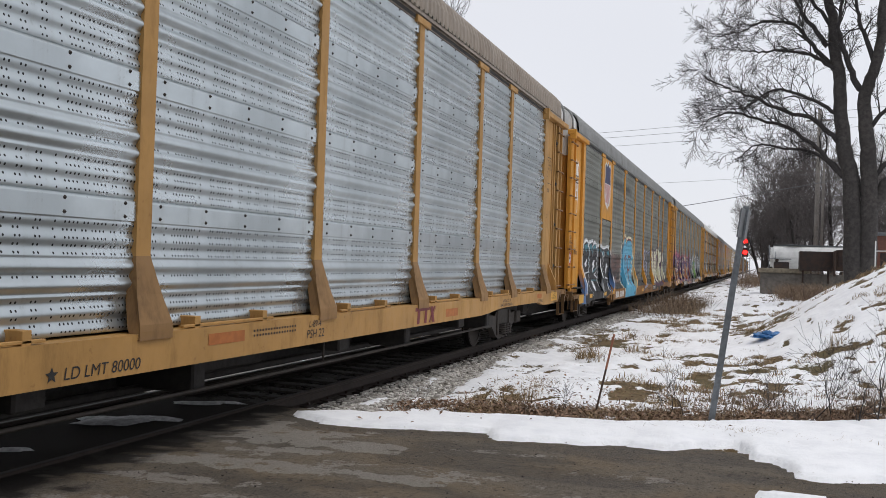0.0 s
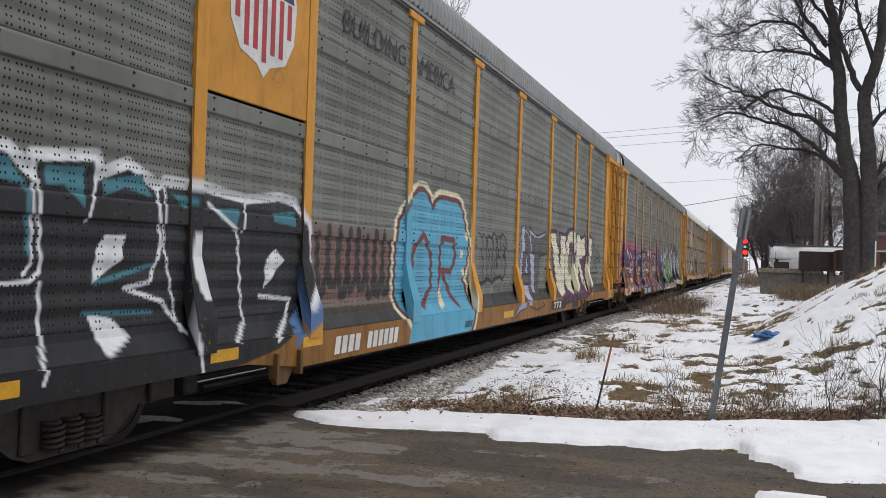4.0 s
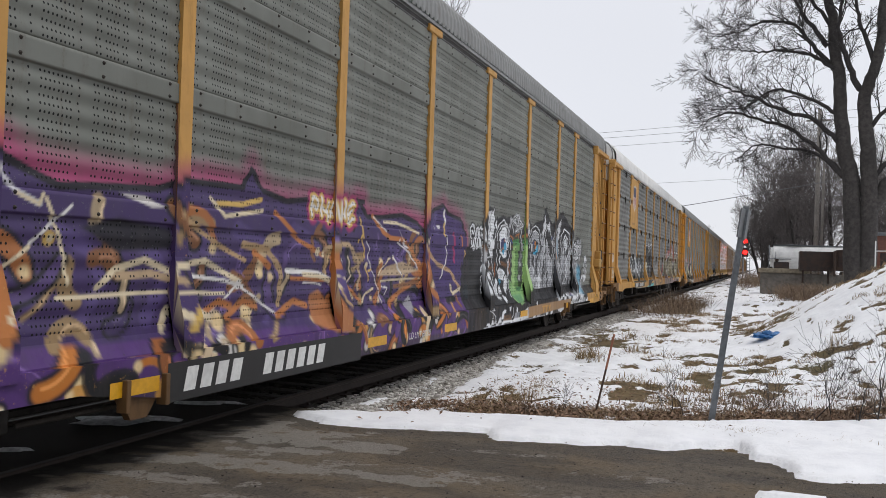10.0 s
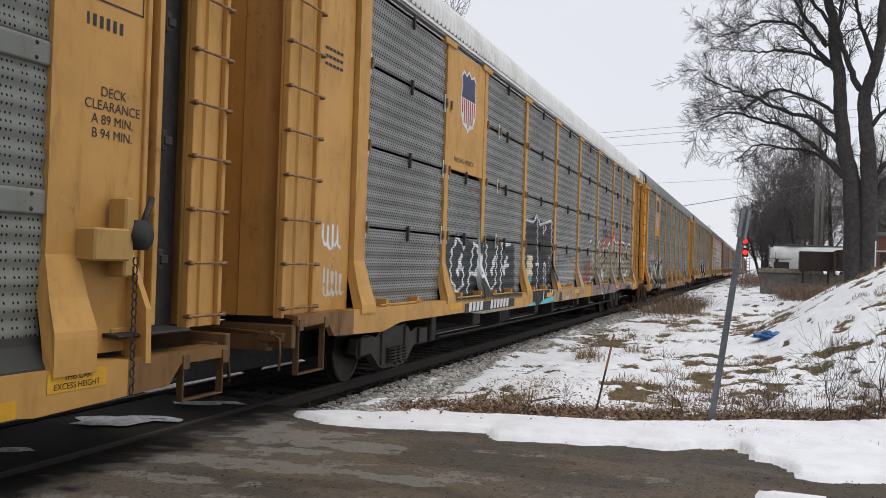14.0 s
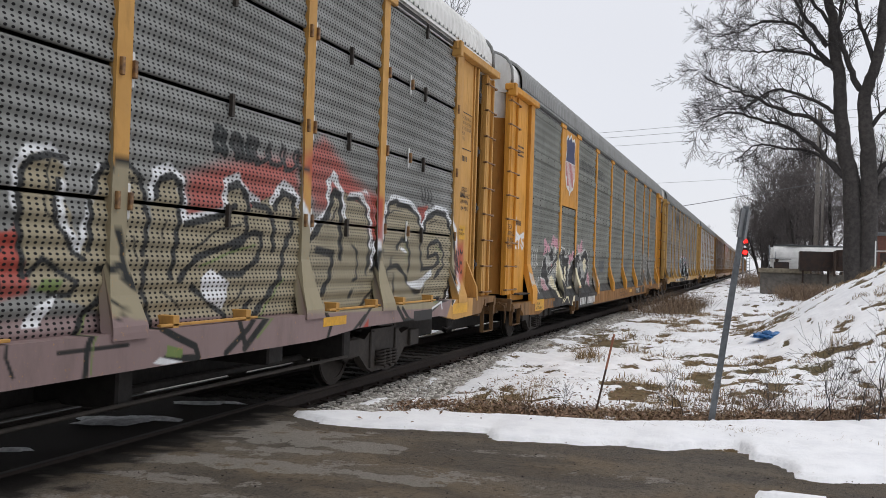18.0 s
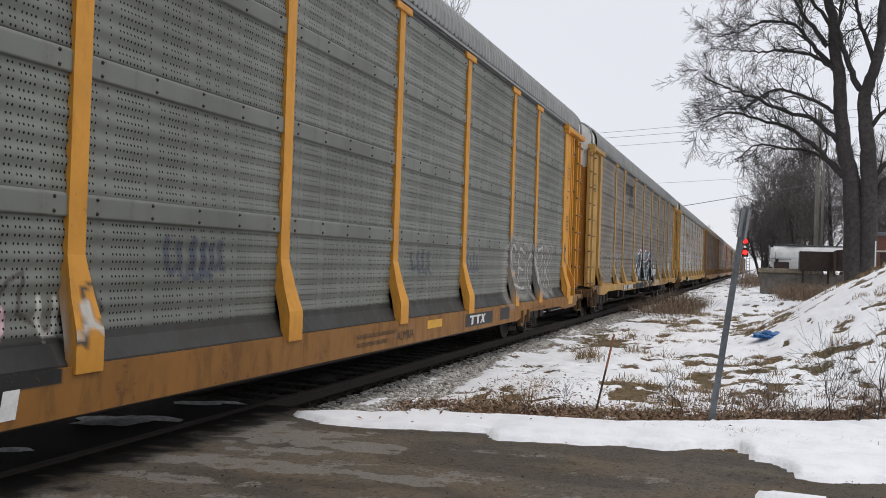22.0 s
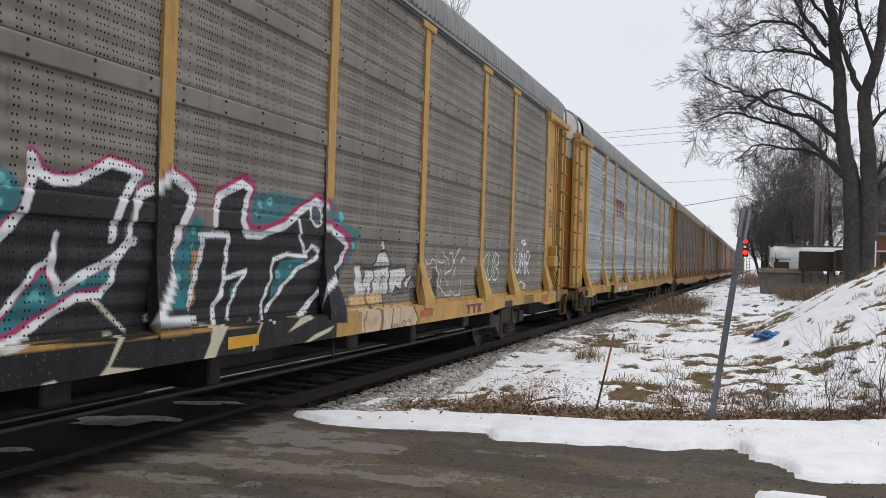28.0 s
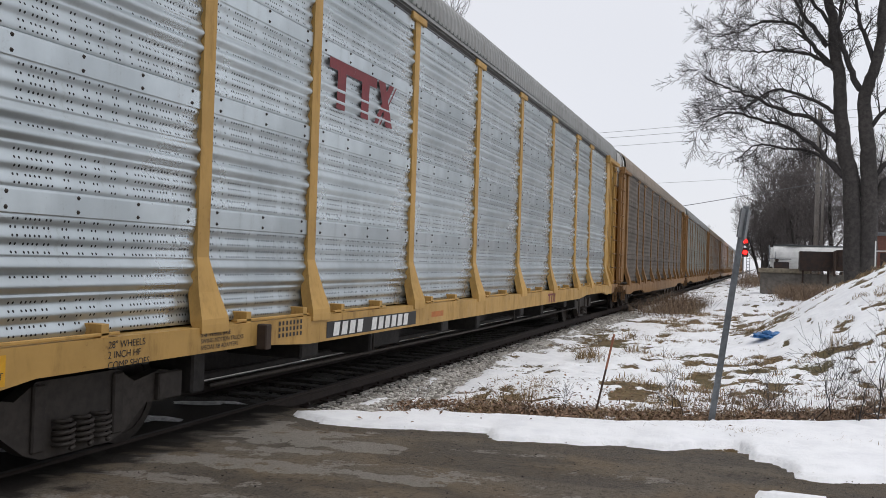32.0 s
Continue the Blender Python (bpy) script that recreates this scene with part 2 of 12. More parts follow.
INK_WHITE = plain("white_stencil", (0.72, 0.72, 0.70), 0.6, 0, 0.15, 20, 0.05)
DECAL_Y = plain("yellow_reflective_decal", (0.70, 0.36, 0.012), 0.4, 0, 0.15, 25, 0.05)
DECAL_O = plain("faded_orange_patch", (0.42, 0.135, 0.03), 0.65, 0, 0.2, 12, 0.05)
NAVY = plain("navy_enamel", (0.014, 0.022, 0.09), 0.45, 0, 0.15, 20, 0.05)
RED = plain("red_enamel", (0.42, 0.022, 0.025), 0.45, 0, 0.15, 20, 0.05)
BRUSHED = plain("worn_yellow_rung", (0.34, 0.19, 0.075), 0.55, 0.1, 0.5, 22, 0.1, other=(0.12, 0.065, 0.04))


# ---------------------------------------------------------------- sprayed lettering
class Spray:
    """Strokes and fills on a car's side, in metres along the car and above the rail."""
    def __init__(self):
        self.layers = []

    def stroke(self, pts, hw, color, soft=0.02, alpha=1.0):
        p = np.array(pts, float)
        self.layers.append(("s", p, hw, color, soft, alpha, p.min(0) - hw - soft, p.max(0) + hw + soft))

    def fill(self, pts, color, soft=0.03, alpha=1.0):
        p = np.array(pts, float)
        self.layers.append(("f", p, 0, color, soft, alpha, p.min(0) - soft, p.max(0) + soft))

    def spot(self, y, z, r, color, soft=0.03, alpha=1.0):
        self.stroke([(y, z), (y + 0.001, z)], r, color, soft, alpha)

    def at(self, y, z):
        P, A = np.zeros((len(y), 3)), np.zeros(len(y))
        lo, hi = np.array((y.min(), z.min())), np.array((y.max(), z.max()))
        for kind, p, hw, c, soft, alpha, a, b in self.layers:
            soft = soft if soft > .08 else max(.007, soft * .5)
            if (a > hi).any() or (b < lo).any():
                continue
            k = np.where((y > a[0]) & (y < b[0]) & (z > a[1]) & (z < b[1]))[0]
            if not len(k):
                continue
            yy, zz = y[k], z[k]
            d = np.full(len(k), 1e9)
            q = p if kind == "s" else np.vstack([p, p[:1]])
            inside = np.zeros(len(k), bool)
            for (y0, z0), (y1, z1) in zip(q[:-1], q[1:]):
                dy, dz = y1 - y0, z1 - z0
                t = np.clip(((yy - y0) * dy + (zz - z0) * dz) / max(dy * dy + dz * dz, 1e-12), 0, 1)
                d = np.minimum(d, np.hypot(yy - y0 - t * dy, zz - z0 - t * dz))
                if kind == "f":
                    cross = ((z0 > zz) != (z1 > zz))
                    inside ^= cross & (yy < (y1 - y0) * (zz - z0) / ((z1 - z0) if z1 != z0 else 1e-12) + y0)
            if kind == "f":
                d = np.where(inside, -d, d)
            m = alpha * (1 - sstep(hw - soft, hw + soft, d))
            P[k] = P[k] * (1 - m)[:, None] + np.array(c)[None] * m[:, None]
            A[k] = A[k] * (1 - m) + m
        return np.where(A[:, None] > 1e-4, P / np.maximum(A, 1e-4)[:, None], 0), A


LET = {"A": [[(0, 0), (.35, 1), (.6, 1), (.95, 0)], [(.18, .38), (.78, .38)]], "B": [[(.1, 0), (.1, 1), (.7, .95), (.8, .72), (.3, .54), (.85, .42), (.85, .1), (.1, 0)]],
       "C": [[(.9, .85), (.55, 1), (.12, .75), (.1, .25), (.5, 0), (.9, .15)]], "D": [[(.1, 0), (.1, 1), (.7, .85), (.9, .5), (.7, .12), (.1, 0)]],
       "E": [[(.9, .95), (.12, 1), (.1, 0), (.9, .05)], [(.1, .5), (.7, .52)]], "F": [[(.9, .95), (.12, 1), (.1, 0)], [(.1, .5), (.7, .52)]], "G": [[(.9, .85), (.5, 1), (.12, .7), (.12, .25), (.5, 0), (.88, .2), (.88, .48), (.55, .46)]], "H": [[(.1, 0), (.12, 1)], [(.88, 0), (.9, 1)], [(.1, .5), (.88, .5)]], "J": [[(.3, 1), (.9, 1), (.65, .98), (.62, .15), (.3, 0), (.08, .2)]],
       "I": [[(.5, 0), (.5, 1)]], "K": [[(.1, 0), (.1, 1)], [(.85, 1), (.2, .5), (.9, 0)]],
       "L": [[(.15, 1), (.1, .05), (.9, .02)]], "M": [[(0, 0), (.12, 1), (.5, .35), (.85, 1), (1, 0)]], "N": [[(.05, 0), (.1, 1), (.85, .05), (.9, 1)]],
       "O": [[(.5, 0), (.1, .3), (.12, .75), (.5, 1), (.88, .75), (.9, .3), (.5, 0)]], "P": [[(.1, 0), (.12, .95), (.7, 1), (.9, .75), (.7, .5), (.15, .45)]],
       "R": [[(.1, 0), (.12, .95), (.7, 1), (.88, .75), (.65, .52), (.2, .48), (.9, 0)]], "S": [[(.9, .88), (.5, 1), (.12, .8), (.3, .55), (.8, .42), (.85, .15), (.45, 0), (.05, .12)]],
       "T": [[(.5, 0), (.5, .95)], [(0, .92), (1, 1)]], "U": [[(.08, 1), (.1, .2), (.45, 0), (.85, .2), (.9, 1)]], "V": [[(0, 1), (.45, 0), (.95, 1)]],
       "W": [[(0, 1), (.2, 0), (.5, .6), (.75, 0), (1, 1)]], "X": [[(.05, 1), (.9, 0)], [(.95, 1), (.05, 0)]], "Z": [[(.05, .95), (.9, 1), (.1, .05), (.95, 0)]], "1": [[(.2, .8), (.55, 1), (.5, 0)]]}


def word(sp, letters, y0, y1, z0, z1, passes, lean=0.0, bow=0.0, fat=0.86):
    """Letters side by side from y0 to y1, drawn once for each pass (half width, colour, softness)."""
    n = len(letters)
    w = (y1 - y0) / n
    shapes = []
    for i, ch in enumerate(letters):
        top = z1 + bow * math.sin(i * 2.4 + 1)
        for line in LET[ch]:
            dense = []
            for (a, b), (c, d) in zip(line[:-1], line[1:]):
                dense += [(a + (c - a) * k / 3, b + (d - b) * k / 3) for k in range(3)]
            dense.append(line[-1])
            shapes.append([(y0 + w * (i + 0.07 + fat * a) + lean * b * (top - z0), z0 + b * (top - z0) + 0.03 * math.sin(5 * a + i)) for a, b in dense])
    for hw, color, soft in passes:
        for s in shapes:
            sp.stroke(s, hw, color, soft)


def scribble(sp, y0, y1, z0, z1, hw, color, seed, loops=6, soft=0.012, alpha=1.0):
    r = random.Random(seed)
    pts, n = [], loops * 6
    for i in range(n):
        k = i / n
        a = k * loops * 2 * math.pi
        pts.append((y0 + (y1 - y0) * (k * 0.85 + 0.1 + 0.07 * math.cos(a + r.uniform(-.4, .4))), (z0 + z1) / 2 + (z1 - z0) / 2 * math.sin(a) * r.uniform(.5, 1)))
    sp.stroke(pts, hw, color, soft, alpha)


def curl(sp, y, z, ln, ang, bend, hw, color, soft=0.03, alpha=1.0):
    pts = [(y, z)]
    for k in range(7):
        pts.append((pts[-1][0] + ln / 7 * math.cos(ang), pts[-1][1] + ln / 7 * math.sin(ang)))
        ang += bend / 7
    sp.stroke(pts, hw, color, soft, alpha)


K0, CREAM, SNOWW = (0.012, 0.012, 0.014), (0.72, 0.66, 0.46), (0.72, 0.74, 0.76)
TEAL, BLUE, PURP, PINK, ORNG = (0.02, 0.20, 0.24), (0.10, 0.36, 0.52), (0.085, 0.035, 0.16), (0.48, 0.035, 0.17), (0.50, 0.17, 0.03)


def spray_b():
    s = Spray()
    # red brown patch with dark scrawl
    s.fill([(4.95, 1.15), (5.0, 2.05), (7.2, 1.98), (7.3, 1.1)], (0.19, 0.075, 0.06), 0.12, 0.75)
    for k in range(4):
        scribble(s, 5.0 + .5 * k, 5.9 + .5 * k, 1.1, 2.1, 0.055, (0.03, 0.025, 0.025), 11 + k, 3, 0.03)
    # blue throw-up with a brown and cream edge
    word(s, "OR", 7.6, 10.1, 0.95, 2.2, [(0.62, CREAM, 0.05), (0.54, (0.14, 0.03, 0.03), 0.03), (0.46, BLUE, 0.03)])
    s.fill([(7.5, 0.5), (7.7, 1.2), (9.9, 1.2), (9.7, 0.5)], BLUE, 0.06)
    word(s, "OR", 7.75, 9.95, 1.0, 2.05, [(0.05, (0.16, 0.035, 0.03), 0.03)])
    s.fill([(8.95, 0.95), (9.05, 1.35), (9.2, 1.0)], CREAM)
    for k in range(7):
        s.spot(10.05 + .1 * (k % 3), 1.35 + .15 * k, 0.05 + .02 * (k % 2), (BLUE, CREAM)[k % 2], 0.04)
    s.fill([(-0.27, 1.3), (0.02, 1.33), (0.13, 0.88), (-0.3, 0.83)], (0.09,.17,.34), 0.04)
    s.fill([(-0.47, 0.84), (-0.08, 0.85), (0.15, 0.56), (-0.53, 0.56)], (0.09,.17,.34), 0.03)
    s.fill([(4.56, 1.14), (4.96, 1.42), (5.22, 1.18), (4.81, 0.9), (4.45, 0.74)], (0.09,.17,.34), 0.04)
    s.stroke([(0.15, 0.73), (0.09, 1.18), (0.06, 1.73), (0.16, 2.03), (0.4, 2.27), (0.67, 2.37), (0.96, 2.34), (1.19, 2.17), (1.18, 2.31), (1.76, 2.38), (1.77, 2.23), (2.1, 2.36), (2.44, 2.21), (2.54, 2.26), (3.08, 2.26), (3.72, 2.2), (4.32, 2.27), (4.62, 2.24), (4.91, 2.01), (4.99, 1.42), (4.81, 1.19)], 0.072, SNOWW, 0.03, 0.75)
    s.fill([(0.15, 0.73), (0.09, 1.18), (0.06, 1.73), (0.16, 2.03), (0.4, 2.27), (0.67, 2.37), (0.96, 2.34), (1.19, 2.17), (1.18, 2.31), (1.76, 2.38), (1.77, 2.23), (2.1, 2.36), (2.44, 2.21), (2.54, 2.26), (3.08, 2.26), (3.72, 2.2), (4.32, 2.27), (4.62, 2.24), (4.91, 2.01), (4.99, 1.42), (4.81, 1.19), (4.36, 0.92), (2.88, 0.72), (1.22, 0.71), (0.3, 0.7)], (.016,.017,.019), 0.012)
    s.stroke([(0.15, 0.73), (0.09, 1.18), (0.06, 1.73), (0.16, 2.03), (0.4, 2.27), (0.67, 2.37), (0.96, 2.34), (1.19, 2.17), (1.18, 2.31), (1.76, 2.38), (1.77, 2.23), (2.1, 2.36), (2.44, 2.21), (2.54, 2.26), (3.08, 2.26), (3.72, 2.2), (4.32, 2.27), (4.62, 2.24), (4.91, 2.01), (4.99, 1.42), (4.81, 1.19)], 0.025, SNOWW, 0.012)
    s.fill([(-0.05, 0.83), (1.3, 0.85), (4.62, 0.97), (4.13, 0.77), (2.73, 0.57), (0.85, 0.63), (0.12, 0.56)], (.016,.017,.019), 0.02)
    s.fill([(0.47, 2.22), (0.96, 2.3), (1.06, 2.12), (0.79, 2.16), (0.69, 2.04), (0.48, 2.12)], (0.05,.19,.24), 0.012)
    s.fill([(1.28, 2.27), (1.65, 2.3), (1.64, 2.0), (1.45, 2.15), (1.28, 2.14)], (0.05,.19,.24), 0.012)
    s.fill([(1.83, 2.22), (2.25, 2.31), (2.38, 2.13), (2.07, 2.19), (1.84, 2.1)], (0.05,.19,.24), 0.012)
    s.fill([(2.62, 2.19), (3.02, 2.17), (2.78, 2.07)], (0.05,.19,.24), 0.012)
    s.fill([(3.24, 2.1), (3.62, 2.13), (3.55, 1.96), (3.3, 2.0)], (0.05,.19,.24), 0.012)
    s.fill([(4.2, 2.12), (4.62, 2.16), (4.64, 2.0), (4.2, 2.03)], (0.05,.19,.24), 0.012)
    s.fill([(0.77, 1.84), (0.9, 1.83), (0.85, 1.67), (0.61, 1.59), (0.57, 1.68)], SNOWW, 0.012)
    s.fill([(0.53, 1.39), (0.76, 1.42), (0.68, 1.07), (0.52, 1.12)], SNOWW, 0.012)
    s.fill([(1.86, 1.81), (2.09, 1.82), (2.06, 1.63), (1.75, 1.45), (1.78, 1.68)], SNOWW, 0.012)
    s.fill([(1.72, 1.23), (1.97, 1.18), (2.14, 1.03), (1.83, 0.89)], SNOWW, 0.012)
    s.fill([(2.91, 1.89), (3.05, 1.84), (3.06, 1.29), (2.95, 1.28), (2.88, 1.54)], SNOWW, 0.012)
    s.fill([(4.29, 1.76), (4.45, 1.65), (4.27, 1.51), (4.09, 1.36), (4.1, 1.65)], SNOWW, 0.012)
    s.stroke([(1.22, 2.15), (1.27, 1.54), (1.17, 1.47), (0.52, 1.43), (0.55, 1.1), (0.68, 1.05)], 0.016, SNOWW, 0.0096)
    s.stroke([(1.17, 2.13), (1.19, 1.59), (1.13, 1.52)], 0.014, SNOWW, 0.0081)
    s.stroke([(1.26, 1.46), (1.27, 1.04), (1.17, 0.79)], 0.016, SNOWW, 0.00945)
    s.stroke([(2.44, 2.18), (2.51, 1.73), (2.38, 1.45), (2.1, 1.41), (2.54, 1.29), (2.84, 1.0), (2.91, 0.67)], 0.020, SNOWW, 0.012)
    s.stroke([(1.77, 2.23), (1.68, 1.9)], 0.013, SNOWW, 0.0081)
    s.stroke([(3.12, 2.14), (3.59, 1.91), (3.71, 1.06), (3.48, 0.89)], 0.019, SNOWW, 0.0116)
    s.stroke([(3.7, 2.18), (3.68, 1.91)], 0.017, SNOWW, 0.0099)
    s.stroke([(3.99, 1.29), (4.6, 1.24), (4.44, 1.03), (4.12, 0.85)], 0.022, SNOWW, 0.012)
    s.stroke([(2.54, 2.24), (2.54, 1.78), (2.75, 1.05)], 0.014, SNOWW, 0.0081)
    s.stroke([(0.96, 2.28), (1.13, 2.08), (1.16, 1.67)], 0.020, (0.05,.19,.24), 0.02)
    s.stroke([(0.45, 1.43), (0.47, 1.16)], 0.014, (0.05,.19,.24), 0.02)
    s.stroke([(1.79, 1.45), (2.4, 1.59)], 0.020, (0.05,.19,.24), 0.02)
    s.stroke([(1.68, 1.23), (2.43, 1.21)], 0.018, (0.05,.19,.24), 0.02)
    s.fill([(11.01, 2.16), (11.22, 2.2), (11.52, 2.17), (11.88, 2.24), (12.42, 2.22), (12.66, 2.09), (12.67, 1.48), (12.52, 1.38), (11.04, 1.34)], (.13,.132,.125), 0.06, 0.5)
    s.stroke([(10.86, 1.29), (11.24, 1.31), (11.38, 1.33), (11.56, 1.38), (11.8, 1.31), (12.01, 1.37), (12.32, 1.41), (12.55, 1.35)], 0.039, K0, 0.012)
    s.stroke([(10.91, 2.2), (11.07, 2.17), (11.15, 2.04), (11.15, 1.79)], 0.020, K0, 0.012)
    s.stroke([(11.14, 2.11), (11.22, 2.19), (11.34, 2.14), (11.37, 1.94), (11.47, 1.69), (11.5, 1.49), (11.44, 1.38)], 0.020, K0, 0.012)
    s.stroke([(11.17, 1.77), (11.27, 1.74), (11.23, 1.49), (11.29, 1.38)], 0.020, K0, 0.012)
    s.stroke([(11.38, 1.94), (11.42, 2.1), (11.52, 2.16), (11.68, 2.13), (11.78, 1.97), (11.81, 1.7), (11.78, 1.37)], 0.027, K0, 0.012)
    s.stroke([(11.59, 1.93), (11.59, 1.78), (11.64, 1.65)], 0.021, K0, 0.012)
    s.stroke([(11.77, 2.06), (11.74, 2.15), (11.87, 2.23), (12.02, 2.17), (12.05, 1.92), (12.06, 1.61), (12.12, 1.57), (12.13, 1.8)], 0.027, K0, 0.012)
    s.stroke([(11.95, 1.73), (11.94, 1.49), (12.05, 1.39)], 0.021, K0, 0.012)
    s.stroke([(12.07, 2.1), (12.14, 2.18), (12.26, 2.16), (12.25, 1.93), (12.13, 1.81), (12.3, 1.77)], 0.027, K0, 0.012)
    s.stroke([(12.27, 2.15), (12.43, 2.22), (12.6, 2.18), (12.69, 2.03), (12.61, 1.84), (12.46, 1.81), (12.66, 1.78), (12.71, 1.63), (12.66, 1.46), (12.51, 1.35)], 0.031, K0, 0.012)
    s.stroke([(12.41, 2.01), (12.51, 1.98), (12.54, 1.94)], 0.021, K0, 0.012)
    s.stroke([(12.4, 1.74), (12.48, 1.61)], 0.018, K0, 0.0108)
    s.stroke([(11.95, 1.22), (11.96, 1.13), (11.99, 1.25)], 0.007, K0, 0.00432)
    s.stroke([(12.02, 1.22), (12.04, 1.13), (12.06, 1.25)], 0.007, K0, 0.00432)
    s.stroke([(12.1, 1.22), (12.11, 1.12), (12.14, 1.25)], 0.008, K0, 0.00504)
    s.stroke([(12.18, 1.21), (12.19, 1.12), (12.21, 1.24)], 0.007, K0, 0.00432)
    s.stroke([(12.25, 1.21), (12.27, 1.11), (12.29, 1.24)], 0.007, K0, 0.00432)
    s.stroke([(12.33, 1.2), (12.35, 1.11), (12.37, 1.24)], 0.008, K0, 0.00504)
    s.stroke([(12.42, 1.2), (12.43, 1.1), (12.46, 1.24)], 0.007, K0, 0.00432)
    s.stroke([(12.5, 1.2), (12.51, 1.1), (12.54, 1.24)], 0.007, K0, 0.00432)
    s.stroke([(12.58, 1.19), (12.6, 1.09), (12.63, 1.24)], 0.008, K0, 0.00504)
    s.stroke([(12.67, 1.19), (12.69, 1.08), (12.72, 1.24)], 0.008, K0, 0.00504)
    s.stroke([(12.76, 1.18), (12.78, 1.08), (12.81, 1.24)], 0.008, K0, 0.00504)
    s.stroke([(12.85, 1.18), (12.87, 1.07), (12.9, 1.24)], 0.008, K0, 0.00504)
    s.stroke([(12.95, 1.17), (12.97, 1.07), (13.0, 1.24)], 0.008, K0, 0.00504)
    s.stroke([(13.05, 1.17), (13.06, 1.06), (13.09, 1.24)], 0.008, K0, 0.00504)
    s.fill([(13.75, 2.41), (14.11, 2.48), (14.52, 2.25), (14.59, 2.4), (15.12, 2.29), (16.03, 2.41), (16.01, 1.89), (15.44, 1.82), (15.35, 1.03), (13.6, 1.05), (13.78, 1.47)], (.085,.087,.083), 0.02)
    s.fill([(13.86, 2.4), (14.09, 2.46), (14.06, 2.03), (13.95, 1.74), (13.92, 1.38), (13.77, 1.04), (13.59, 1.05), (13.76, 1.47), (13.83, 2.06)], (0.40,0.41,0.56), 0.012)
    s.fill([(14.26, 1.83), (14.32, 1.88), (14.39, 1.46), (14.21, 1.47)], (0.40,0.41,0.56), 0.012)
    s.fill([(14.51, 2.4), (14.61, 2.38), (14.6, 1.89), (14.93, 1.86), (15.0, 1.04), (14.78, 1.06), (14.71, 1.5), (14.56, 1.89)], (0.40,0.41,0.56), 0.012)
    s.fill([(14.19, 1.21), (14.5, 1.2), (14.49, 0.86), (14.09, 0.93)], (0.40,0.41,0.56), 0.012)
    s.stroke([(14.59, 2.36), (14.94, 2.28), (15.41, 2.27), (15.94, 2.39)], 0.027, (0.40,0.41,0.56), 0.012)
    s.stroke([(14.05, 2.42), (14.52, 2.24)], 0.016, (0.40,0.41,0.56), 0.0096)
    s.stroke([(13.82, 2.45), (13.79, 1.86), (13.71, 1.39), (13.57, 1.03)], 0.016, K0, 0.0096)
    s.stroke([(14.11, 2.48), (14.08, 2.03), (13.96, 1.38), (13.8, 1.03)], 0.016, K0, 0.0096)
    s.stroke([(14.11, 2.44), (14.51, 2.27), (14.5, 2.46), (14.63, 2.41)], 0.022, K0, 0.012)
    s.stroke([(14.59, 2.41), (15.12, 2.29), (16.01, 2.41), (15.99, 1.89), (15.39, 1.85), (15.32, 1.45), (15.38, 1.03)], 0.022, K0, 0.012)
    s.stroke([(14.26, 1.88), (14.21, 1.46), (14.42, 1.44), (14.29, 2.08)], 0.018, K0, 0.0108)
    s.stroke([(13.95, 1.44), (14.57, 1.46)], 0.020, K0, 0.012)
    s.stroke([(14.97, 1.86), (15.04, 1.05)], 0.016, K0, 0.00945)
    s.stroke([(14.16, 1.24), (14.54, 1.22), (14.54, 1.89)], 0.018, K0, 0.0108)
    s.fill([(12.65, 0.58), (13.08, 0.75), (13.2, 0.85), (13.75, 0.88), (13.75, 0.76), (13.26, 0.73)], (.30,.33,.48), 0.02)
    s.stroke([(12.62, 0.58), (13.11, 0.76), (13.23, 0.86)], 0.014, K0, 0.0084)
    s.stroke([(12.7, 0.57), (13.27, 0.72), (13.77, 0.76), (13.75, 0.88)], 0.014, K0, 0.0084)
    s.stroke([(14.0, 0.79), (14.64, 0.68), (15.36, 0.75), (15.12, 0.85)], 0.018, K0, 0.0108)
    s.fill([(13.99, 0.89), (14.22, 0.89), (14.21, 0.78), (14.0, 0.8)], (.30,.33,.48), 0.02)
    s.fill([(16.33, 2.48), (17.04, 2.51), (17.13, 2.3), (17.43, 2.11), (17.35, 2.47), (17.9, 2.44), (18.18, 2.49), (18.61, 2.62), (19.02, 2.63), (19.49, 2.49), (19.65, 2.55), (20.19, 2.41), (20.71, 2.57), (20.78, 2.38), (21.21, 2.39), (21.43, 2.56), (21.87, 2.44), (21.69, 1.44), (21.45, 0.98), (20.49, 0.77), (18.72, 0.75), (17.38, 0.65), (17.17, 0.85), (16.82, 1.49), (16.49, 2.09)], (0.085,0.03,0.075), 0.015)
    s.fill([(17.0, 0.76), (17.76, 0.84), (18.78, 0.83), (18.52, 0.73), (17.32, 0.72), (17.05, 0.56)], (0.085,0.03,0.075), 0.02)
    s.fill([(16.47, 2.4), (16.98, 2.42), (17.1, 2.23), (17.37, 1.84), (17.63, 1.45), (17.57, 1.85), (17.56, 2.38), (18.13, 2.39), (18.07, 1.83), (18.11, 1.19), (17.98, 0.98), (17.33, 0.88), (17.32, 1.02), (17.12, 1.39), (16.81, 1.82), (16.6, 2.13)], (.70,.67,.50), 0.012)
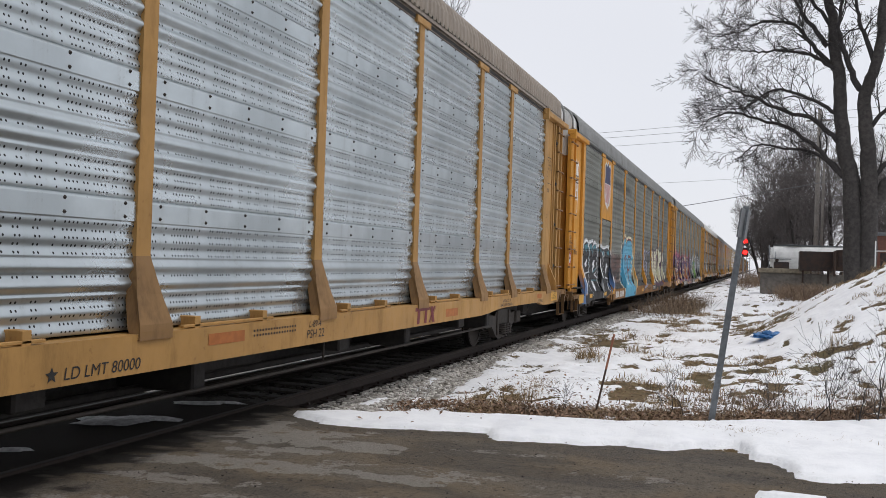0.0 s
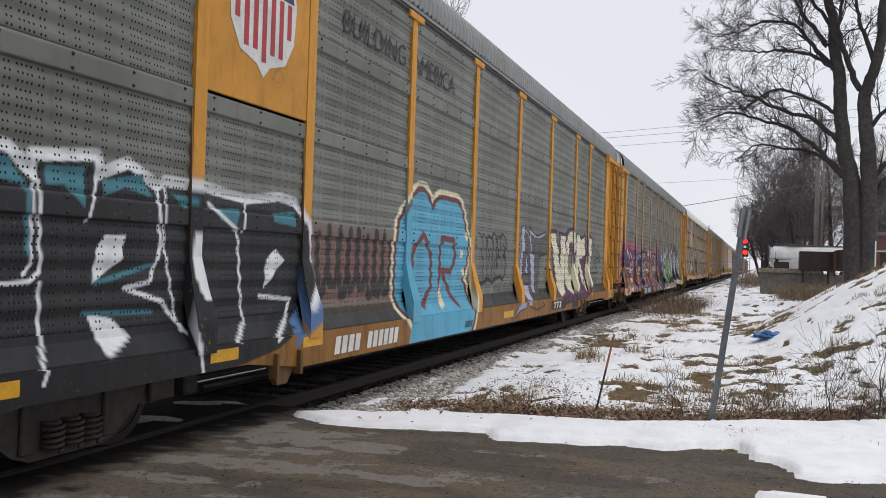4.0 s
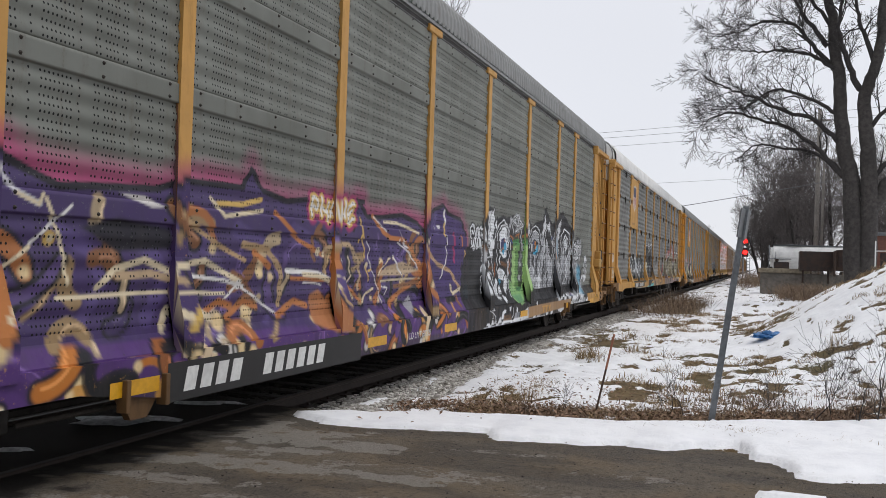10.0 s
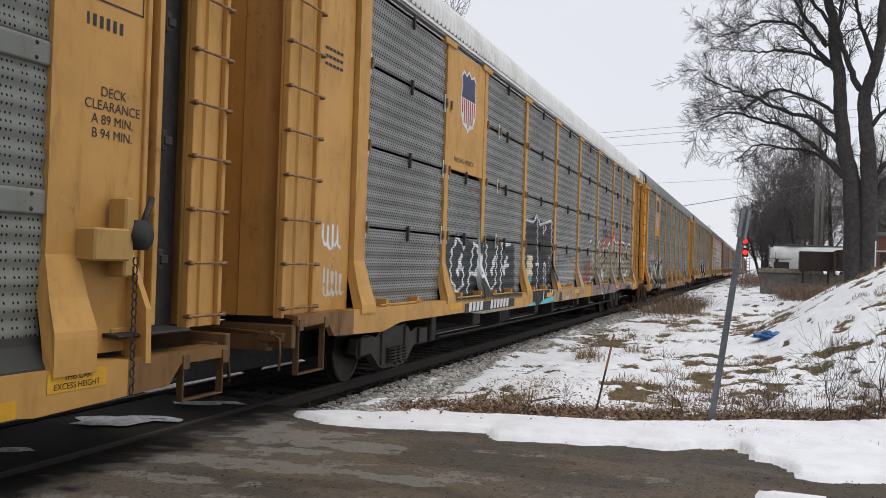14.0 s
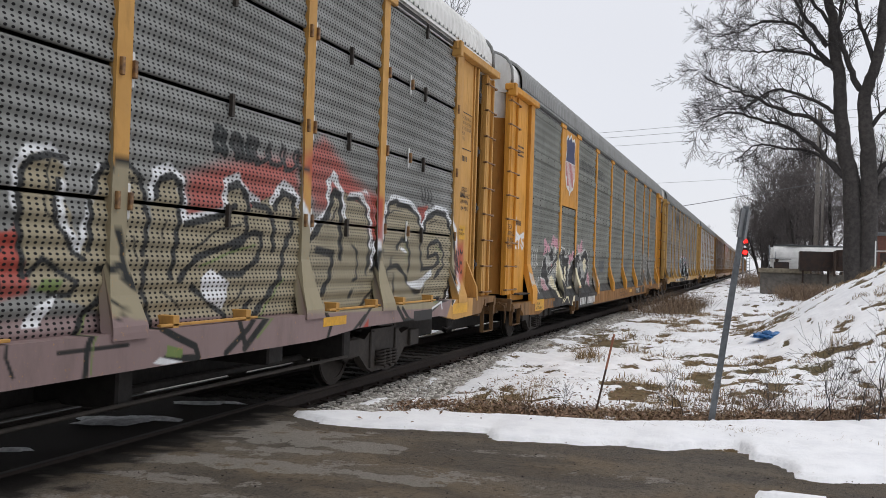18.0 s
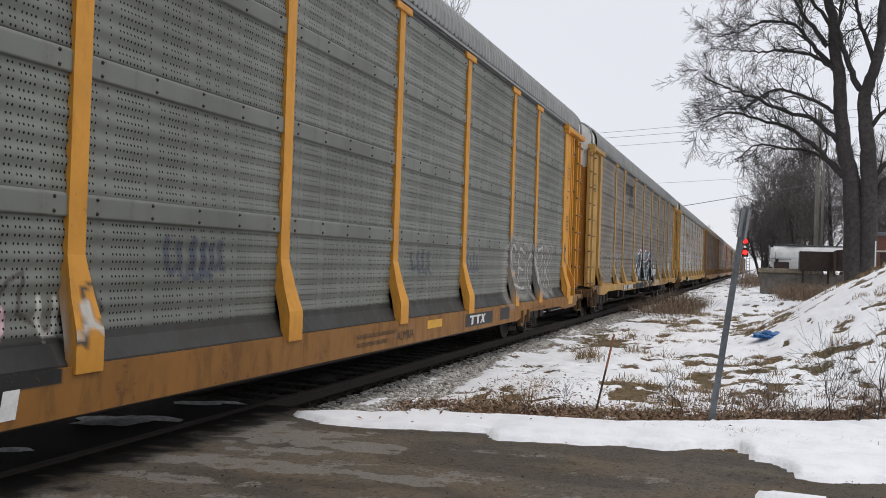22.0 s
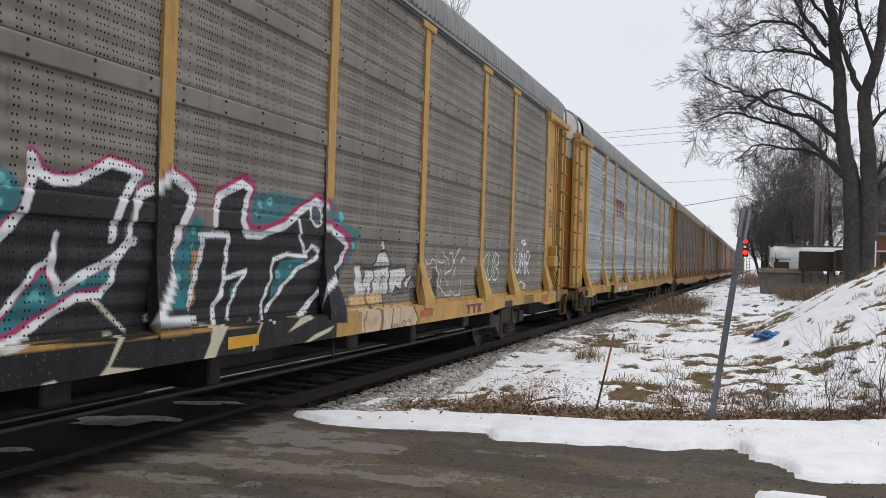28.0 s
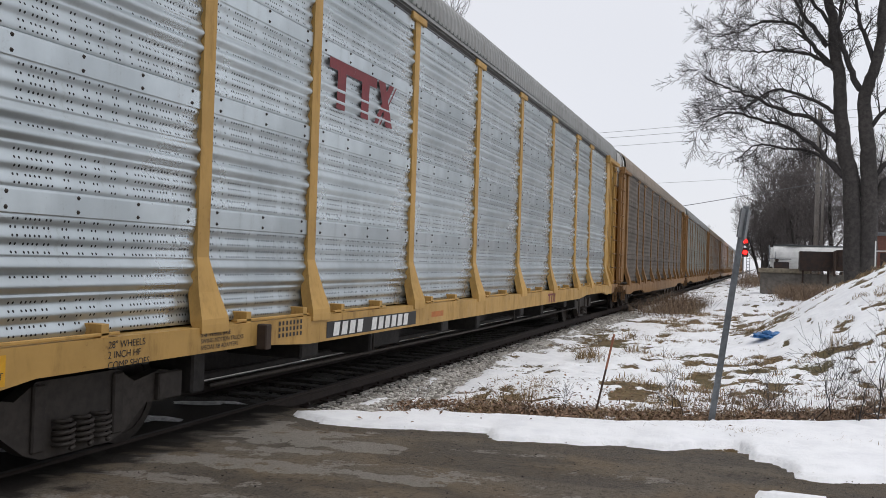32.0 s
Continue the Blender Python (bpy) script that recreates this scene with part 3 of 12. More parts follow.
    s.fill([(18.52, 2.49), (18.89, 2.55), (19.25, 2.53), (19.44, 2.34), (19.44, 2.05), (19.1, 1.99), (19.08, 2.22), (18.83, 2.28), (18.57, 2.19), (18.46, 1.92), (18.48, 1.55), (18.68, 1.37), (18.95, 1.47), (18.97, 1.68), (19.31, 1.67), (19.26, 1.26), (19.12, 0.98), (18.78, 0.9), (18.38, 1.06), (18.15, 1.4), (18.13, 1.87), (18.25, 2.24)], (.70,.67,.50), 0.012)
    s.fill([(19.57, 2.48), (19.82, 2.51), (20.19, 2.34), (20.67, 2.47), (20.7, 1.97), (20.23, 1.82), (19.91, 1.83), (20.34, 1.54), (20.65, 1.3), (20.72, 1.06), (20.26, 1.31), (19.87, 1.7), (19.92, 1.06), (19.43, 0.92), (19.48, 1.46), (19.46, 1.96)], (.70,.67,.50), 0.012)
    s.fill([(20.83, 1.69), (21.1, 1.69), (21.19, 1.14), (20.68, 0.92), (20.85, 1.3)], (.70,.67,.50), 0.012)
    s.fill([(21.32, 2.45), (21.8, 2.44), (21.65, 1.96), (21.59, 1.23), (21.35, 1.34), (21.35, 2.0), (21.13, 2.04), (21.11, 2.19)], (.70,.67,.50), 0.012)
    s.fill([(18.52, 1.96), (18.85, 2.02), (18.9, 1.43), (18.68, 1.39), (18.51, 1.58)], (.22,.19,.13), 0.02)
    s.stroke([(16.23, 2.42), (16.34, 2.49), (17.04, 2.51), (17.13, 2.3), (17.43, 2.11), (17.35, 2.47), (17.9, 2.44), (18.18, 2.49), (18.61, 2.62), (19.02, 2.63), (19.49, 2.49), (19.65, 2.55), (20.19, 2.41), (20.71, 2.57), (20.78, 2.38), (21.21, 2.39), (21.43, 2.56), (21.87, 2.44)], 0.018, K0, 0.0105)
    s.stroke([(16.15, 1.99), (16.47, 2.1), (16.37, 2.33), (16.23, 2.42)], 0.012, K0, 0.0072)
    s.stroke([(16.09, 1.79), (16.54, 1.79)], 0.012, K0, 0.0072)
    s.stroke([(15.98, 1.57), (16.48, 1.52), (16.74, 1.52), (16.99, 1.33), (17.16, 0.98)], 0.024, K0, 0.012)
    s.stroke([(20.78, 2.38), (20.77, 1.73), (20.85, 1.35)], 0.015, K0, 0.009)
    s.stroke([(19.87, 1.83), (20.51, 1.82), (20.64, 1.45)], 0.014, K0, 0.0081)
    s.stroke([(21.87, 2.34), (23.1, 1.89), (22.11, 1.81), (22.76, 1.45), (21.76, 1.44)], 0.017, K0, 0.0099)
    s.stroke([(17.21, 0.53), (17.43, 0.66), (17.88, 0.75), (18.72, 0.7), (19.14, 0.77), (20.3, 0.76)], 0.024, K0, 0.012)
    s.stroke([(22.0, 2.2), (22.4, 1.95), (23.2, 1.8), (22.3, 1.72), (22.9, 1.45), (22.2, 1.4)], 0.014, K0)
    word(s, "VORX", 21.81, 22.28, 1.97, 2.30, [(0.010, K0, 0.007)], lean=.15)
    word(s, "AT", 22.7, 23.06, 1.99, 2.25, [(0.010, K0, 0.007)])
    word(s, "EASTSIDERS", 21.92, 22.7, 1.09, 1.29, [(0.009, K0, 0.007)], lean=.1)
    scribble(s, 23.75, 24.3, 1.15, 1.9, 0.012, K0, 37, 5)
    scribble(s, 24.0, 24.5, 1.9, 2.4, 0.02, (0.25, 0.28, 0.33), 38, 3, 0.02, 0.7)
    # white tag on the front door pocket
    word(s, "SUD", -1.05, -0.45, 4.05, 4.45, [(0.03, SNOWW, 0.015)])
    word(s, "JOER", -1.1, -0.5, 3.45, 3.95, [(0.03, SNOWW, 0.015)])
    s.stroke([(-.55, 3.6), (-.62, 3.1)], 0.025, SNOWW, 0.02)
    scribble(s, -1.0, -.5, 2.1, 2.4, 0.012, (0.62, 0.42, 0.2), 41, 4)
    return s


def wild(s, y0, y1, z0, z1, n, cols, seed, big=1.0, edge=True):
    """A crowded piece of interlocking curved strokes."""
    r = random.Random(seed)
    for k in range(n):
        y, z = r.uniform(y0, y1), r.uniform(z0, z1 - 0.1)
        ln, ang, bend, hw = r.uniform(.35, 1.1) * big, r.choice((.4, 1.2, 1.9, 2.6, 4.2)) + r.uniform(-.4, .4), r.uniform(-2.4, 2.4), r.uniform(.04, .13) * big
        c = r.choice(cols)
        if edge and k % 3 == 0:
            curl(s, y, z, ln, ang, bend, hw + 0.035, K0, 0.03, 0.9)
        curl(s, y, z, ln, ang, bend, hw, c, r.choice((.015, .025, .04)))
        if k % 2:
            curl(s, y + .02, z + hw * .4, ln * .8, ang, bend, hw * .22, tuple(min(.8, q * 1.7 + .04) for q in c), .015)
        if k % 4 == 0:
            s.spot(y, z, r.uniform(.03, .09), (0.72, 0.55, 0.30), 0.05)


def spray_c():
    s = Spray()
    r = random.Random(7)
    edge = [(-1.25, 1.2), (-1.2, 2.1), (-0.9, 1.9), (-.3, 2.55), (.4, 2.4), (1.1, 2.7), (1.9, 2.45), (2.8, 2.55), (3.4, 2.35), (4.6, 2.3), (5.2, 2.45), (6.3, 2.3), (7.2, 2.25), (8.6, 2.3), (9.9, 2.35), (11, 2.25), (12.4, 2.15)]
    s.fill(edge + [(12.6, .45), (-1.3, .45)], PINK, 0.16, 0.72)
    s.fill([(y + .05, z - .22) for y, z in edge] + [(12.5, .45), (-1.2, .45)], (0.05, 0.03, 0.07), 0.06)
    s.fill([(y + .05, z - .3) for y, z in edge] + [(12.4, .6), (-1.1, .6)], PURP, 0.05)
    warm = [(0.13, 0.055, 0.21), (0.07, 0.03, 0.13), ORNG, (0.58, 0.30, 0.08), (0.70, 0.55, 0.36), (0.30, 0.10, 0.03), (0.62, 0.60, 0.58), K0, (0.11, 0.05, 0.2)]
    wild(s, -1.0, 1.6, .75, 2.15, 34, [(0.085, 0.035, 0.16), (0.05, 0.022, 0.10), (0.30, 0.10, 0.03), K0], 3, 1.1)
    wild(s, -1.0, 1.4, .75, 2.15, 40, warm, 6, 0.6)
    wild(s, -1.2, 12.2, .47, .95, 130, warm, 4, 0.55)
    s.stroke([(0.16, 1.92), (0.44, 2.19), (0.77, 2.3), (0.96, 2.3), (1.15, 2.33), (1.32, 2.43), (1.51, 2.37), (1.79, 2.22), (2.15, 2.1), (2.34, 2.14), (2.63, 2.29), (2.9, 2.39), (3.14, 2.31), (3.52, 2.19), (3.86, 2.23), (4.55, 2.27), (4.89, 2.37), (5.77, 2.4), (5.92, 2.59), (6.12, 2.4), (6.57, 2.34), (7.22, 2.41), (8.42, 2.47)], 0.091, (0.30,.035,.13), 0.12, 0.55)
    s.fill([(0.16, 1.89), (0.44, 2.15), (0.77, 2.27), (0.96, 2.26), (1.15, 2.29), (1.32, 2.39), (1.51, 2.33), (1.8, 2.18), (2.15, 2.05), (2.34, 2.1), (2.63, 2.24), (2.9, 2.34), (3.14, 2.26), (3.52, 2.14), (3.86, 2.17), (4.56, 2.21), (4.9, 2.31), (5.77, 2.33), (5.92, 2.52), (6.12, 2.33), (6.58, 2.26), (7.22, 2.34), (8.43, 2.39), (8.56, 0.92), (2.65, 1.03), (0.19, 1.04)], (0.055,0.032,0.115), 0.02)
    s.stroke([(0.26, 1.74), (0.39, 1.65), (0.44, 1.5), (0.37, 1.34)], 0.040, (0.09,0.06,0.19), 0.05, 0.85)
    s.stroke([(0.49, 1.74), (0.63, 1.65), (0.69, 1.5), (0.61, 1.33)], 0.040, (0.09,0.06,0.19), 0.05, 0.85)
    s.stroke([(0.74, 1.75), (0.89, 1.65), (0.96, 1.5), (0.88, 1.31)], 0.040, (0.09,0.06,0.19), 0.05, 0.85)
    s.stroke([(1.01, 1.76), (1.18, 1.66), (1.26, 1.49), (1.16, 1.3)], 0.040, (0.09,0.06,0.19), 0.05, 0.85)
    s.stroke([(1.32, 1.77), (1.5, 1.66), (1.59, 1.49), (1.48, 1.29)], 0.040, (0.09,0.06,0.19), 0.05, 0.85)
    s.stroke([(1.65, 1.79), (1.86, 1.67), (1.96, 1.49), (1.84, 1.27)], 0.056, (0.09,0.06,0.19), 0.05, 0.85)
    s.stroke([(2.03, 1.8), (2.26, 1.68), (2.37, 1.48), (2.24, 1.26)], 0.056, (0.09,0.06,0.19), 0.05, 0.85)
    s.stroke([(2.45, 1.81), (2.72, 1.68), (2.84, 1.48), (2.69, 1.24)], 0.056, (0.09,0.06,0.19), 0.05, 0.85)
    s.stroke([(2.93, 1.83), (3.23, 1.69), (3.37, 1.47), (3.2, 1.21)], 0.056, (0.09,0.06,0.19), 0.05, 0.85)
    s.stroke([(3.48, 1.85), (3.82, 1.7), (3.98, 1.46), (3.78, 1.19)], 0.056, (0.09,0.06,0.19), 0.05, 0.85)
    s.stroke([(4.1, 1.87), (4.51, 1.71), (4.69, 1.46), (4.46, 1.16)], 0.072, (0.09,0.06,0.19), 0.05, 0.85)
    s.stroke([(4.83, 1.9), (5.31, 1.73), (5.52, 1.45), (5.25, 1.13)], 0.072, (0.09,0.06,0.19), 0.05, 0.85)
    s.stroke([(5.7, 1.93), (6.26, 1.74), (6.52, 1.44), (6.19, 1.09)], 0.080, (0.09,0.06,0.19), 0.05, 0.85)
    s.stroke([(6.73, 1.96), (7.41, 1.76), (7.73, 1.42), (7.33, 1.04)], 0.088, (0.09,0.06,0.19), 0.05, 0.85)
    s.stroke([(8.12, 2.08), (8.24, 2.45), (8.53, 2.26), (8.96, 2.27), (9.62, 2.36), (10.18, 2.28), (10.42, 2.18), (10.81, 2.51), (11.26, 2.61), (11.46, 2.5), (12.09, 2.44), (12.36, 2.2)], 0.104, (0.30,.035,.13), 0.12, 0.55)
    s.fill([(8.12, 2.03), (8.24, 2.4), (8.54, 2.21), (8.96, 2.23), (9.62, 2.3), (10.19, 2.22), (10.43, 2.12), (10.82, 2.45), (11.26, 2.55), (11.46, 2.43), (12.09, 2.37), (12.36, 2.13), (12.44, 1.08), (9.31, 1.1), (7.83, 1.07), (7.79, 1.91)], (0.055,0.032,0.115), 0.02)
    s.stroke([(7.92, 1.79), (8.14, 1.67), (8.24, 1.48), (8.12, 1.27)], 0.056, (0.09,0.06,0.19), 0.05, 0.85)
    s.stroke([(8.32, 1.8), (8.57, 1.68), (8.68, 1.48), (8.54, 1.25)], 0.056, (0.09,0.06,0.19), 0.05, 0.85)
    s.stroke([(8.76, 1.82), (9.04, 1.69), (9.17, 1.47), (9.01, 1.23)], 0.056, (0.09,0.06,0.19), 0.05, 0.85)
    s.stroke([(9.27, 1.84), (9.59, 1.7), (9.74, 1.47), (9.55, 1.2)], 0.056, (0.09,0.06,0.19), 0.05, 0.85)
    s.stroke([(9.85, 1.86), (10.22, 1.71), (10.39, 1.46), (10.18, 1.18)], 0.072, (0.09,0.06,0.19), 0.05, 0.85)
    s.stroke([(10.52, 1.88), (10.95, 1.72), (11.15, 1.45), (10.9, 1.15)], 0.072, (0.09,0.06,0.19), 0.05, 0.85)
    s.stroke([(11.31, 1.91), (11.82, 1.73), (12.05, 1.44), (11.76, 1.11)], 0.072, (0.09,0.06,0.19), 0.05, 0.85)
    wild(s, 1.0, 12.3, .8, 1.95, 130, [(0.20, 0.085, 0.035), (0.36, 0.13, 0.04), (0.05, 0.03, 0.10), (0.42, 0.32, 0.2), K0, (0.10, 0.06, 0.19), (0.30, 0.2, 0.1)], 6, .55)
    s.stroke([(0.16, 1.89), (0.44, 2.15), (0.77, 2.27), (0.96, 2.26), (1.15, 2.29), (1.32, 2.39), (1.51, 2.33), (1.8, 2.18), (2.15, 2.05), (2.34, 2.1), (2.63, 2.24), (2.9, 2.34), (3.14, 2.26), (3.52, 2.14), (3.86, 2.17), (4.56, 2.21), (4.9, 2.31), (5.77, 2.33), (5.92, 2.52), (6.12, 2.33), (6.58, 2.26), (7.22, 2.34), (8.43, 2.39)], 0.031, (0.012,.010,.018), 0.02)
    s.fill([(0.71, 2.36), (0.96, 2.27), (1.04, 2.19), (1.16, 2.07), (1.32, 1.97), (1.49, 1.89), (1.27, 1.93), (1.07, 2.02), (0.72, 2.19)], (0.66,0.56,0.38), 0.03)
    s.stroke([(0.96, 2.21), (1.17, 2.03), (1.49, 1.89)], 0.009, (0.58,0.38,0.10), 0.0054)
    s.fill([(1.34, 2.33), (1.55, 2.22), (1.89, 2.06), (2.01, 1.95), (1.81, 1.97), (1.54, 2.15)], (.52,.50,.52), 0.03)
    s.stroke([(1.35, 2.33), (1.52, 2.17), (1.74, 2.0), (1.98, 1.95)], 0.015, (0.46,0.17,0.05), 0.009)
    s.spot(1.8, 1.75, 0.126, (.16,.12,.03), 0.03)
    s.spot(1.8, 1.75, 0.078, (0.58,0.38,0.10), 0.03)
    s.spot(1.81, 1.76, 0.045, (0.66,0.56,0.38), 0.03)
    s.fill([(2.75, 2.15), (2.52, 1.95), (2.46, 1.81), (2.75, 1.66), (2.36, 1.7), (2.12, 1.79), (2.02, 1.89), (2.25, 1.96)], (0.46,0.17,0.05), 0.03)
    s.stroke([(2.72, 2.13), (2.26, 1.84), (2.72, 1.67)], 0.012, (0.20,0.085,0.035), 0.0072)
    s.spot(2.12, 1.81, 0.049, (0.70,0.68,0.66), 0.03)
    s.stroke([(1.99, 1.77), (2.08, 1.71), (2.18, 1.6)], 0.015, (0.66,0.56,0.38), 0.009)
    s.stroke([(1.04, 1.88), (1.12, 1.79)], 0.027, (0.20,0.085,0.035), 0.03)
    s.stroke([(1.04, 1.88), (1.1, 1.81)], 0.010, (0.46,0.17,0.05), 0.02)
    s.stroke([(1.17, 1.87), (1.25, 1.78)], 0.023, (0.20,0.085,0.035), 0.03)
    s.stroke([(1.17, 1.87), (1.24, 1.79)], 0.010, (0.46,0.17,0.05), 0.02)
    s.stroke([(1.28, 1.77), (1.36, 1.68)], 0.023, (0.20,0.085,0.035), 0.03)
    s.stroke([(1.28, 1.77), (1.35, 1.69)], 0.012, (0.46,0.17,0.05), 0.02)
    s.stroke([(1.08, 1.79), (1.15, 1.7)], 0.023, (0.20,0.085,0.035), 0.03)
    s.stroke([(1.08, 1.79), (1.14, 1.71)], 0.010, (0.46,0.17,0.05), 0.02)
    s.stroke([(1.35, 1.8), (1.43, 1.71)], 0.023, (0.20,0.085,0.035), 0.03)
    s.stroke([(1.35, 1.8), (1.42, 1.72)], 0.012, (0.46,0.17,0.05), 0.02)
    s.fill([(0.41, 1.69), (0.98, 1.75), (1.5, 1.74), (1.52, 1.65), (0.99, 1.62), (0.41, 1.6)], (0.012,.010,.018), 0.03)
    s.fill([(1.05, 1.33), (1.19, 1.4), (1.71, 1.39), (1.89, 1.24), (1.73, 1.01), (1.21, 1.09)], (.05,.03,.08), 0.04)
    s.fill([(1.34, 1.15), (1.49, 1.17), (1.65, 1.15), (1.58, 1.08), (1.39, 1.1)], (.36,.03,.13), 0.02)
    s.stroke([(1.06, 1.39), (1.41, 1.39), (1.79, 1.39)], 0.012, (0.012,.010,.018), 0.02)
    s.stroke([(1.07, 1.31), (1.41, 1.3), (1.8, 1.3)], 0.012, (0.012,.010,.018), 0.02)
    s.stroke([(0.41, 1.6), (0.99, 1.59), (1.57, 1.57), (2.0, 1.53), (2.39, 1.53)], 0.021, (0.66,0.56,0.38), 0.012)
    s.stroke([(0.42, 1.55), (0.99, 1.54), (1.57, 1.52)], 0.008, (0.20,0.085,0.035), 0.0045)
    s.stroke([(1.44, 1.48), (1.71, 1.47), (2.0, 1.5)], 0.018, (0.70,0.68,0.66), 0.03)
    s.stroke([(1.44, 1.42), (1.87, 1.42), (2.28, 1.44)], 0.015, (0.66,0.56,0.38), 0.009)
    s.stroke([(0.99, 1.47), (1.29, 1.48), (1.55, 1.45)], 0.013, (0.46,0.17,0.05), 0.03)
    s.stroke([(1.88, 1.3), (2.24, 1.29), (2.37, 1.41)], 0.021, (0.58,0.38,0.10), 0.02)
    s.stroke([(2.37, 1.58), (2.52, 1.48), (2.61, 1.31), (2.59, 1.21)], 0.017, (0.20,0.085,0.035), 0.0105)
    s.fill([(1.91, 1.2), (2.39, 1.21), (2.31, 1.06), (2.02, 1.05)], (0.70,0.68,0.66), 0.03)
    s.fill([(1.68, 1.25), (1.93, 1.27), (2.02, 1.17), (1.94, 0.99), (1.57, 0.99)], (0.46,0.17,0.05), 0.05)
    s.fill([(2.83, 1.55), (3.06, 1.58), (3.14, 1.36), (3.02, 1.2), (2.95, 1.04), (2.79, 1.2)], (0.46,0.17,0.05), 0.02)
    s.stroke([(3.05, 1.55), (3.07, 1.36), (2.98, 1.22)], 0.017, (0.66,0.56,0.38), 0.0105)
    s.stroke([(3.29, 1.71), (3.06, 1.56)], 0.014, (0.66,0.56,0.38), 0.0084)
    s.fill([(2.56, 1.21), (2.84, 1.41), (2.86, 1.05), (2.55, 0.94)], (0.20,0.085,0.035), 0.03)
    s.fill([(2.69, 2.03), (2.81, 2.05), (2.98, 1.72), (2.83, 1.66)], (0.012,.010,.018), 0.02)
    s.fill([(2.73, 1.95), (2.84, 1.93), (2.92, 1.74), (2.84, 1.7)], (.30,.05,.12), 0.02)
    s.stroke([(2.98, 2.22), (3.15, 2.07), (3.34, 2.0)], 0.021, (.55,.54,.57), 0.012)
    s.stroke([(3.15, 2.06), (3.34, 2.0), (3.37, 2.07)], 0.014, (0.66,0.56,0.38), 0.0084)
    s.stroke([(3.4, 2.04), (3.56, 1.74), (3.63, 1.45)], 0.016, (0.66,0.56,0.38), 0.0096)
    s.spot(3.45, 1.77, 0.056, (0.58,0.38,0.10), 0.02)
    s.spot(3.46, 1.77, 0.028, (0.66,0.56,0.38), 0.02)
    s.stroke([(3.29, 1.73), (3.63, 2.01), (3.54, 1.93)], 0.012, (0.70,0.68,0.66), 0.0072)
    s.fill([(3.74, 1.86), (4.1, 1.95), (4.75, 1.89), (4.76, 1.72), (4.11, 1.69)], (0.012,.010,.018), 0.05)
    s.fill([(4.12, 2.14), (4.4, 2.14), (4.65, 2.06), (4.48, 2.05)], (.60,.57,.55), 0.02)
    s.stroke([(3.92, 1.42), (4.12, 1.56), (4.43, 1.63), (4.77, 1.53)], 0.027, (0.66,0.56,0.38), 0.02)
    s.stroke([(3.54, 1.35), (4.14, 1.36), (4.61, 1.37), (5.53, 1.33)], 0.016, (0.66,0.56,0.38), 0.0096)
    s.stroke([(4.13, 1.5), (4.52, 1.52), (4.86, 1.45)], 0.032, (.42,.30,.18), 0.02)
    s.stroke([(4.79, 1.58), (5.22, 1.63), (5.78, 1.43)], 0.027, (0.66,0.56,0.38), 0.012)
    s.stroke([(4.87, 2.01), (5.4, 1.78), (5.84, 1.64)], 0.023, (.42,.28,.14), 0.012)
    s.stroke([(5.0, 1.5), (5.52, 1.45), (5.84, 1.39)], 0.018, (0.70,0.68,0.66), 0.0108)
    s.spot(5.75, 1.41, 0.045, (0.70,0.68,0.66), 0.012)
    s.stroke([(5.75, 1.41), (5.25, 1.13)], 0.011, (0.70,0.68,0.66), 0.00675)
    s.stroke([(5.75, 1.41), (6.42, 1.1)], 0.013, (0.70,0.68,0.66), 0.0075)
    s.stroke([(5.81, 1.79), (6.24, 1.75), (6.51, 1.54), (6.48, 1.2)], 0.038, (.40,.27,.14), 0.012)
    s.stroke([(6.01, 1.72), (6.29, 1.58)], 0.035, (0.46,0.17,0.05), 0.02)
    s.stroke([(6.35, 2.13), (6.86, 1.86), (7.41, 1.71)], 0.027, (0.46,0.17,0.05), 0.012)
    s.stroke([(5.38, 2.15), (5.78, 2.17), (6.11, 2.24)], 0.025, (0.58,0.38,0.10), 0.012)
    s.stroke([(5.28, 2.19), (5.48, 2.04), (6.12, 2.13)], 0.020, (0.66,0.56,0.38), 0.012)
    s.stroke([(6.63, 1.54), (7.29, 1.51), (7.58, 1.43)], 0.028, (0.70,0.68,0.66), 0.012)
    s.stroke([(6.7, 1.46), (7.44, 1.43)], 0.022, (0.46,0.17,0.05), 0.012)
    s.stroke([(5.16, 1.13), (5.44, 1.26), (5.64, 1.21)], 0.035, (0.46,0.17,0.05), 0.03)
    s.stroke([(5.55, 1.11), (5.85, 1.25), (6.07, 1.19)], 0.032, (0.46,0.17,0.05), 0.03)
    s.stroke([(6.43, 1.08), (6.78, 1.22), (7.05, 1.16)], 0.035, (0.46,0.17,0.05), 0.03)
    s.stroke([(4.63, 1.07), (4.72, 1.22), (4.88, 1.14)], 0.036, (0.66,0.56,0.38), 0.02)
    s.stroke([(4.85, 1.06), (4.94, 1.21), (5.11, 1.13)], 0.036, (0.58,0.38,0.10), 0.02)
    s.stroke([(5.03, 1.05), (5.13, 1.2), (5.3, 1.12)], 0.036, (0.66,0.56,0.38), 0.02)
    s.stroke([(8.12, 2.03), (8.24, 2.4), (8.54, 2.21), (8.96, 2.23), (9.62, 2.3), (10.19, 2.22), (10.43, 2.12), (10.82, 2.45), (11.26, 2.55), (11.46, 2.43), (12.09, 2.37), (12.36, 2.13)], 0.032, (0.012,.010,.018), 0.02)
    s.stroke([(7.42, 1.77), (7.72, 1.85), (8.05, 1.85), (8.28, 1.68), (8.36, 1.48), (8.3, 1.32)], 0.030, (.44,.31,.18), 0.02)
    s.spot(7.28, 1.75, 0.050, (0.66,0.56,0.38), 0.012)
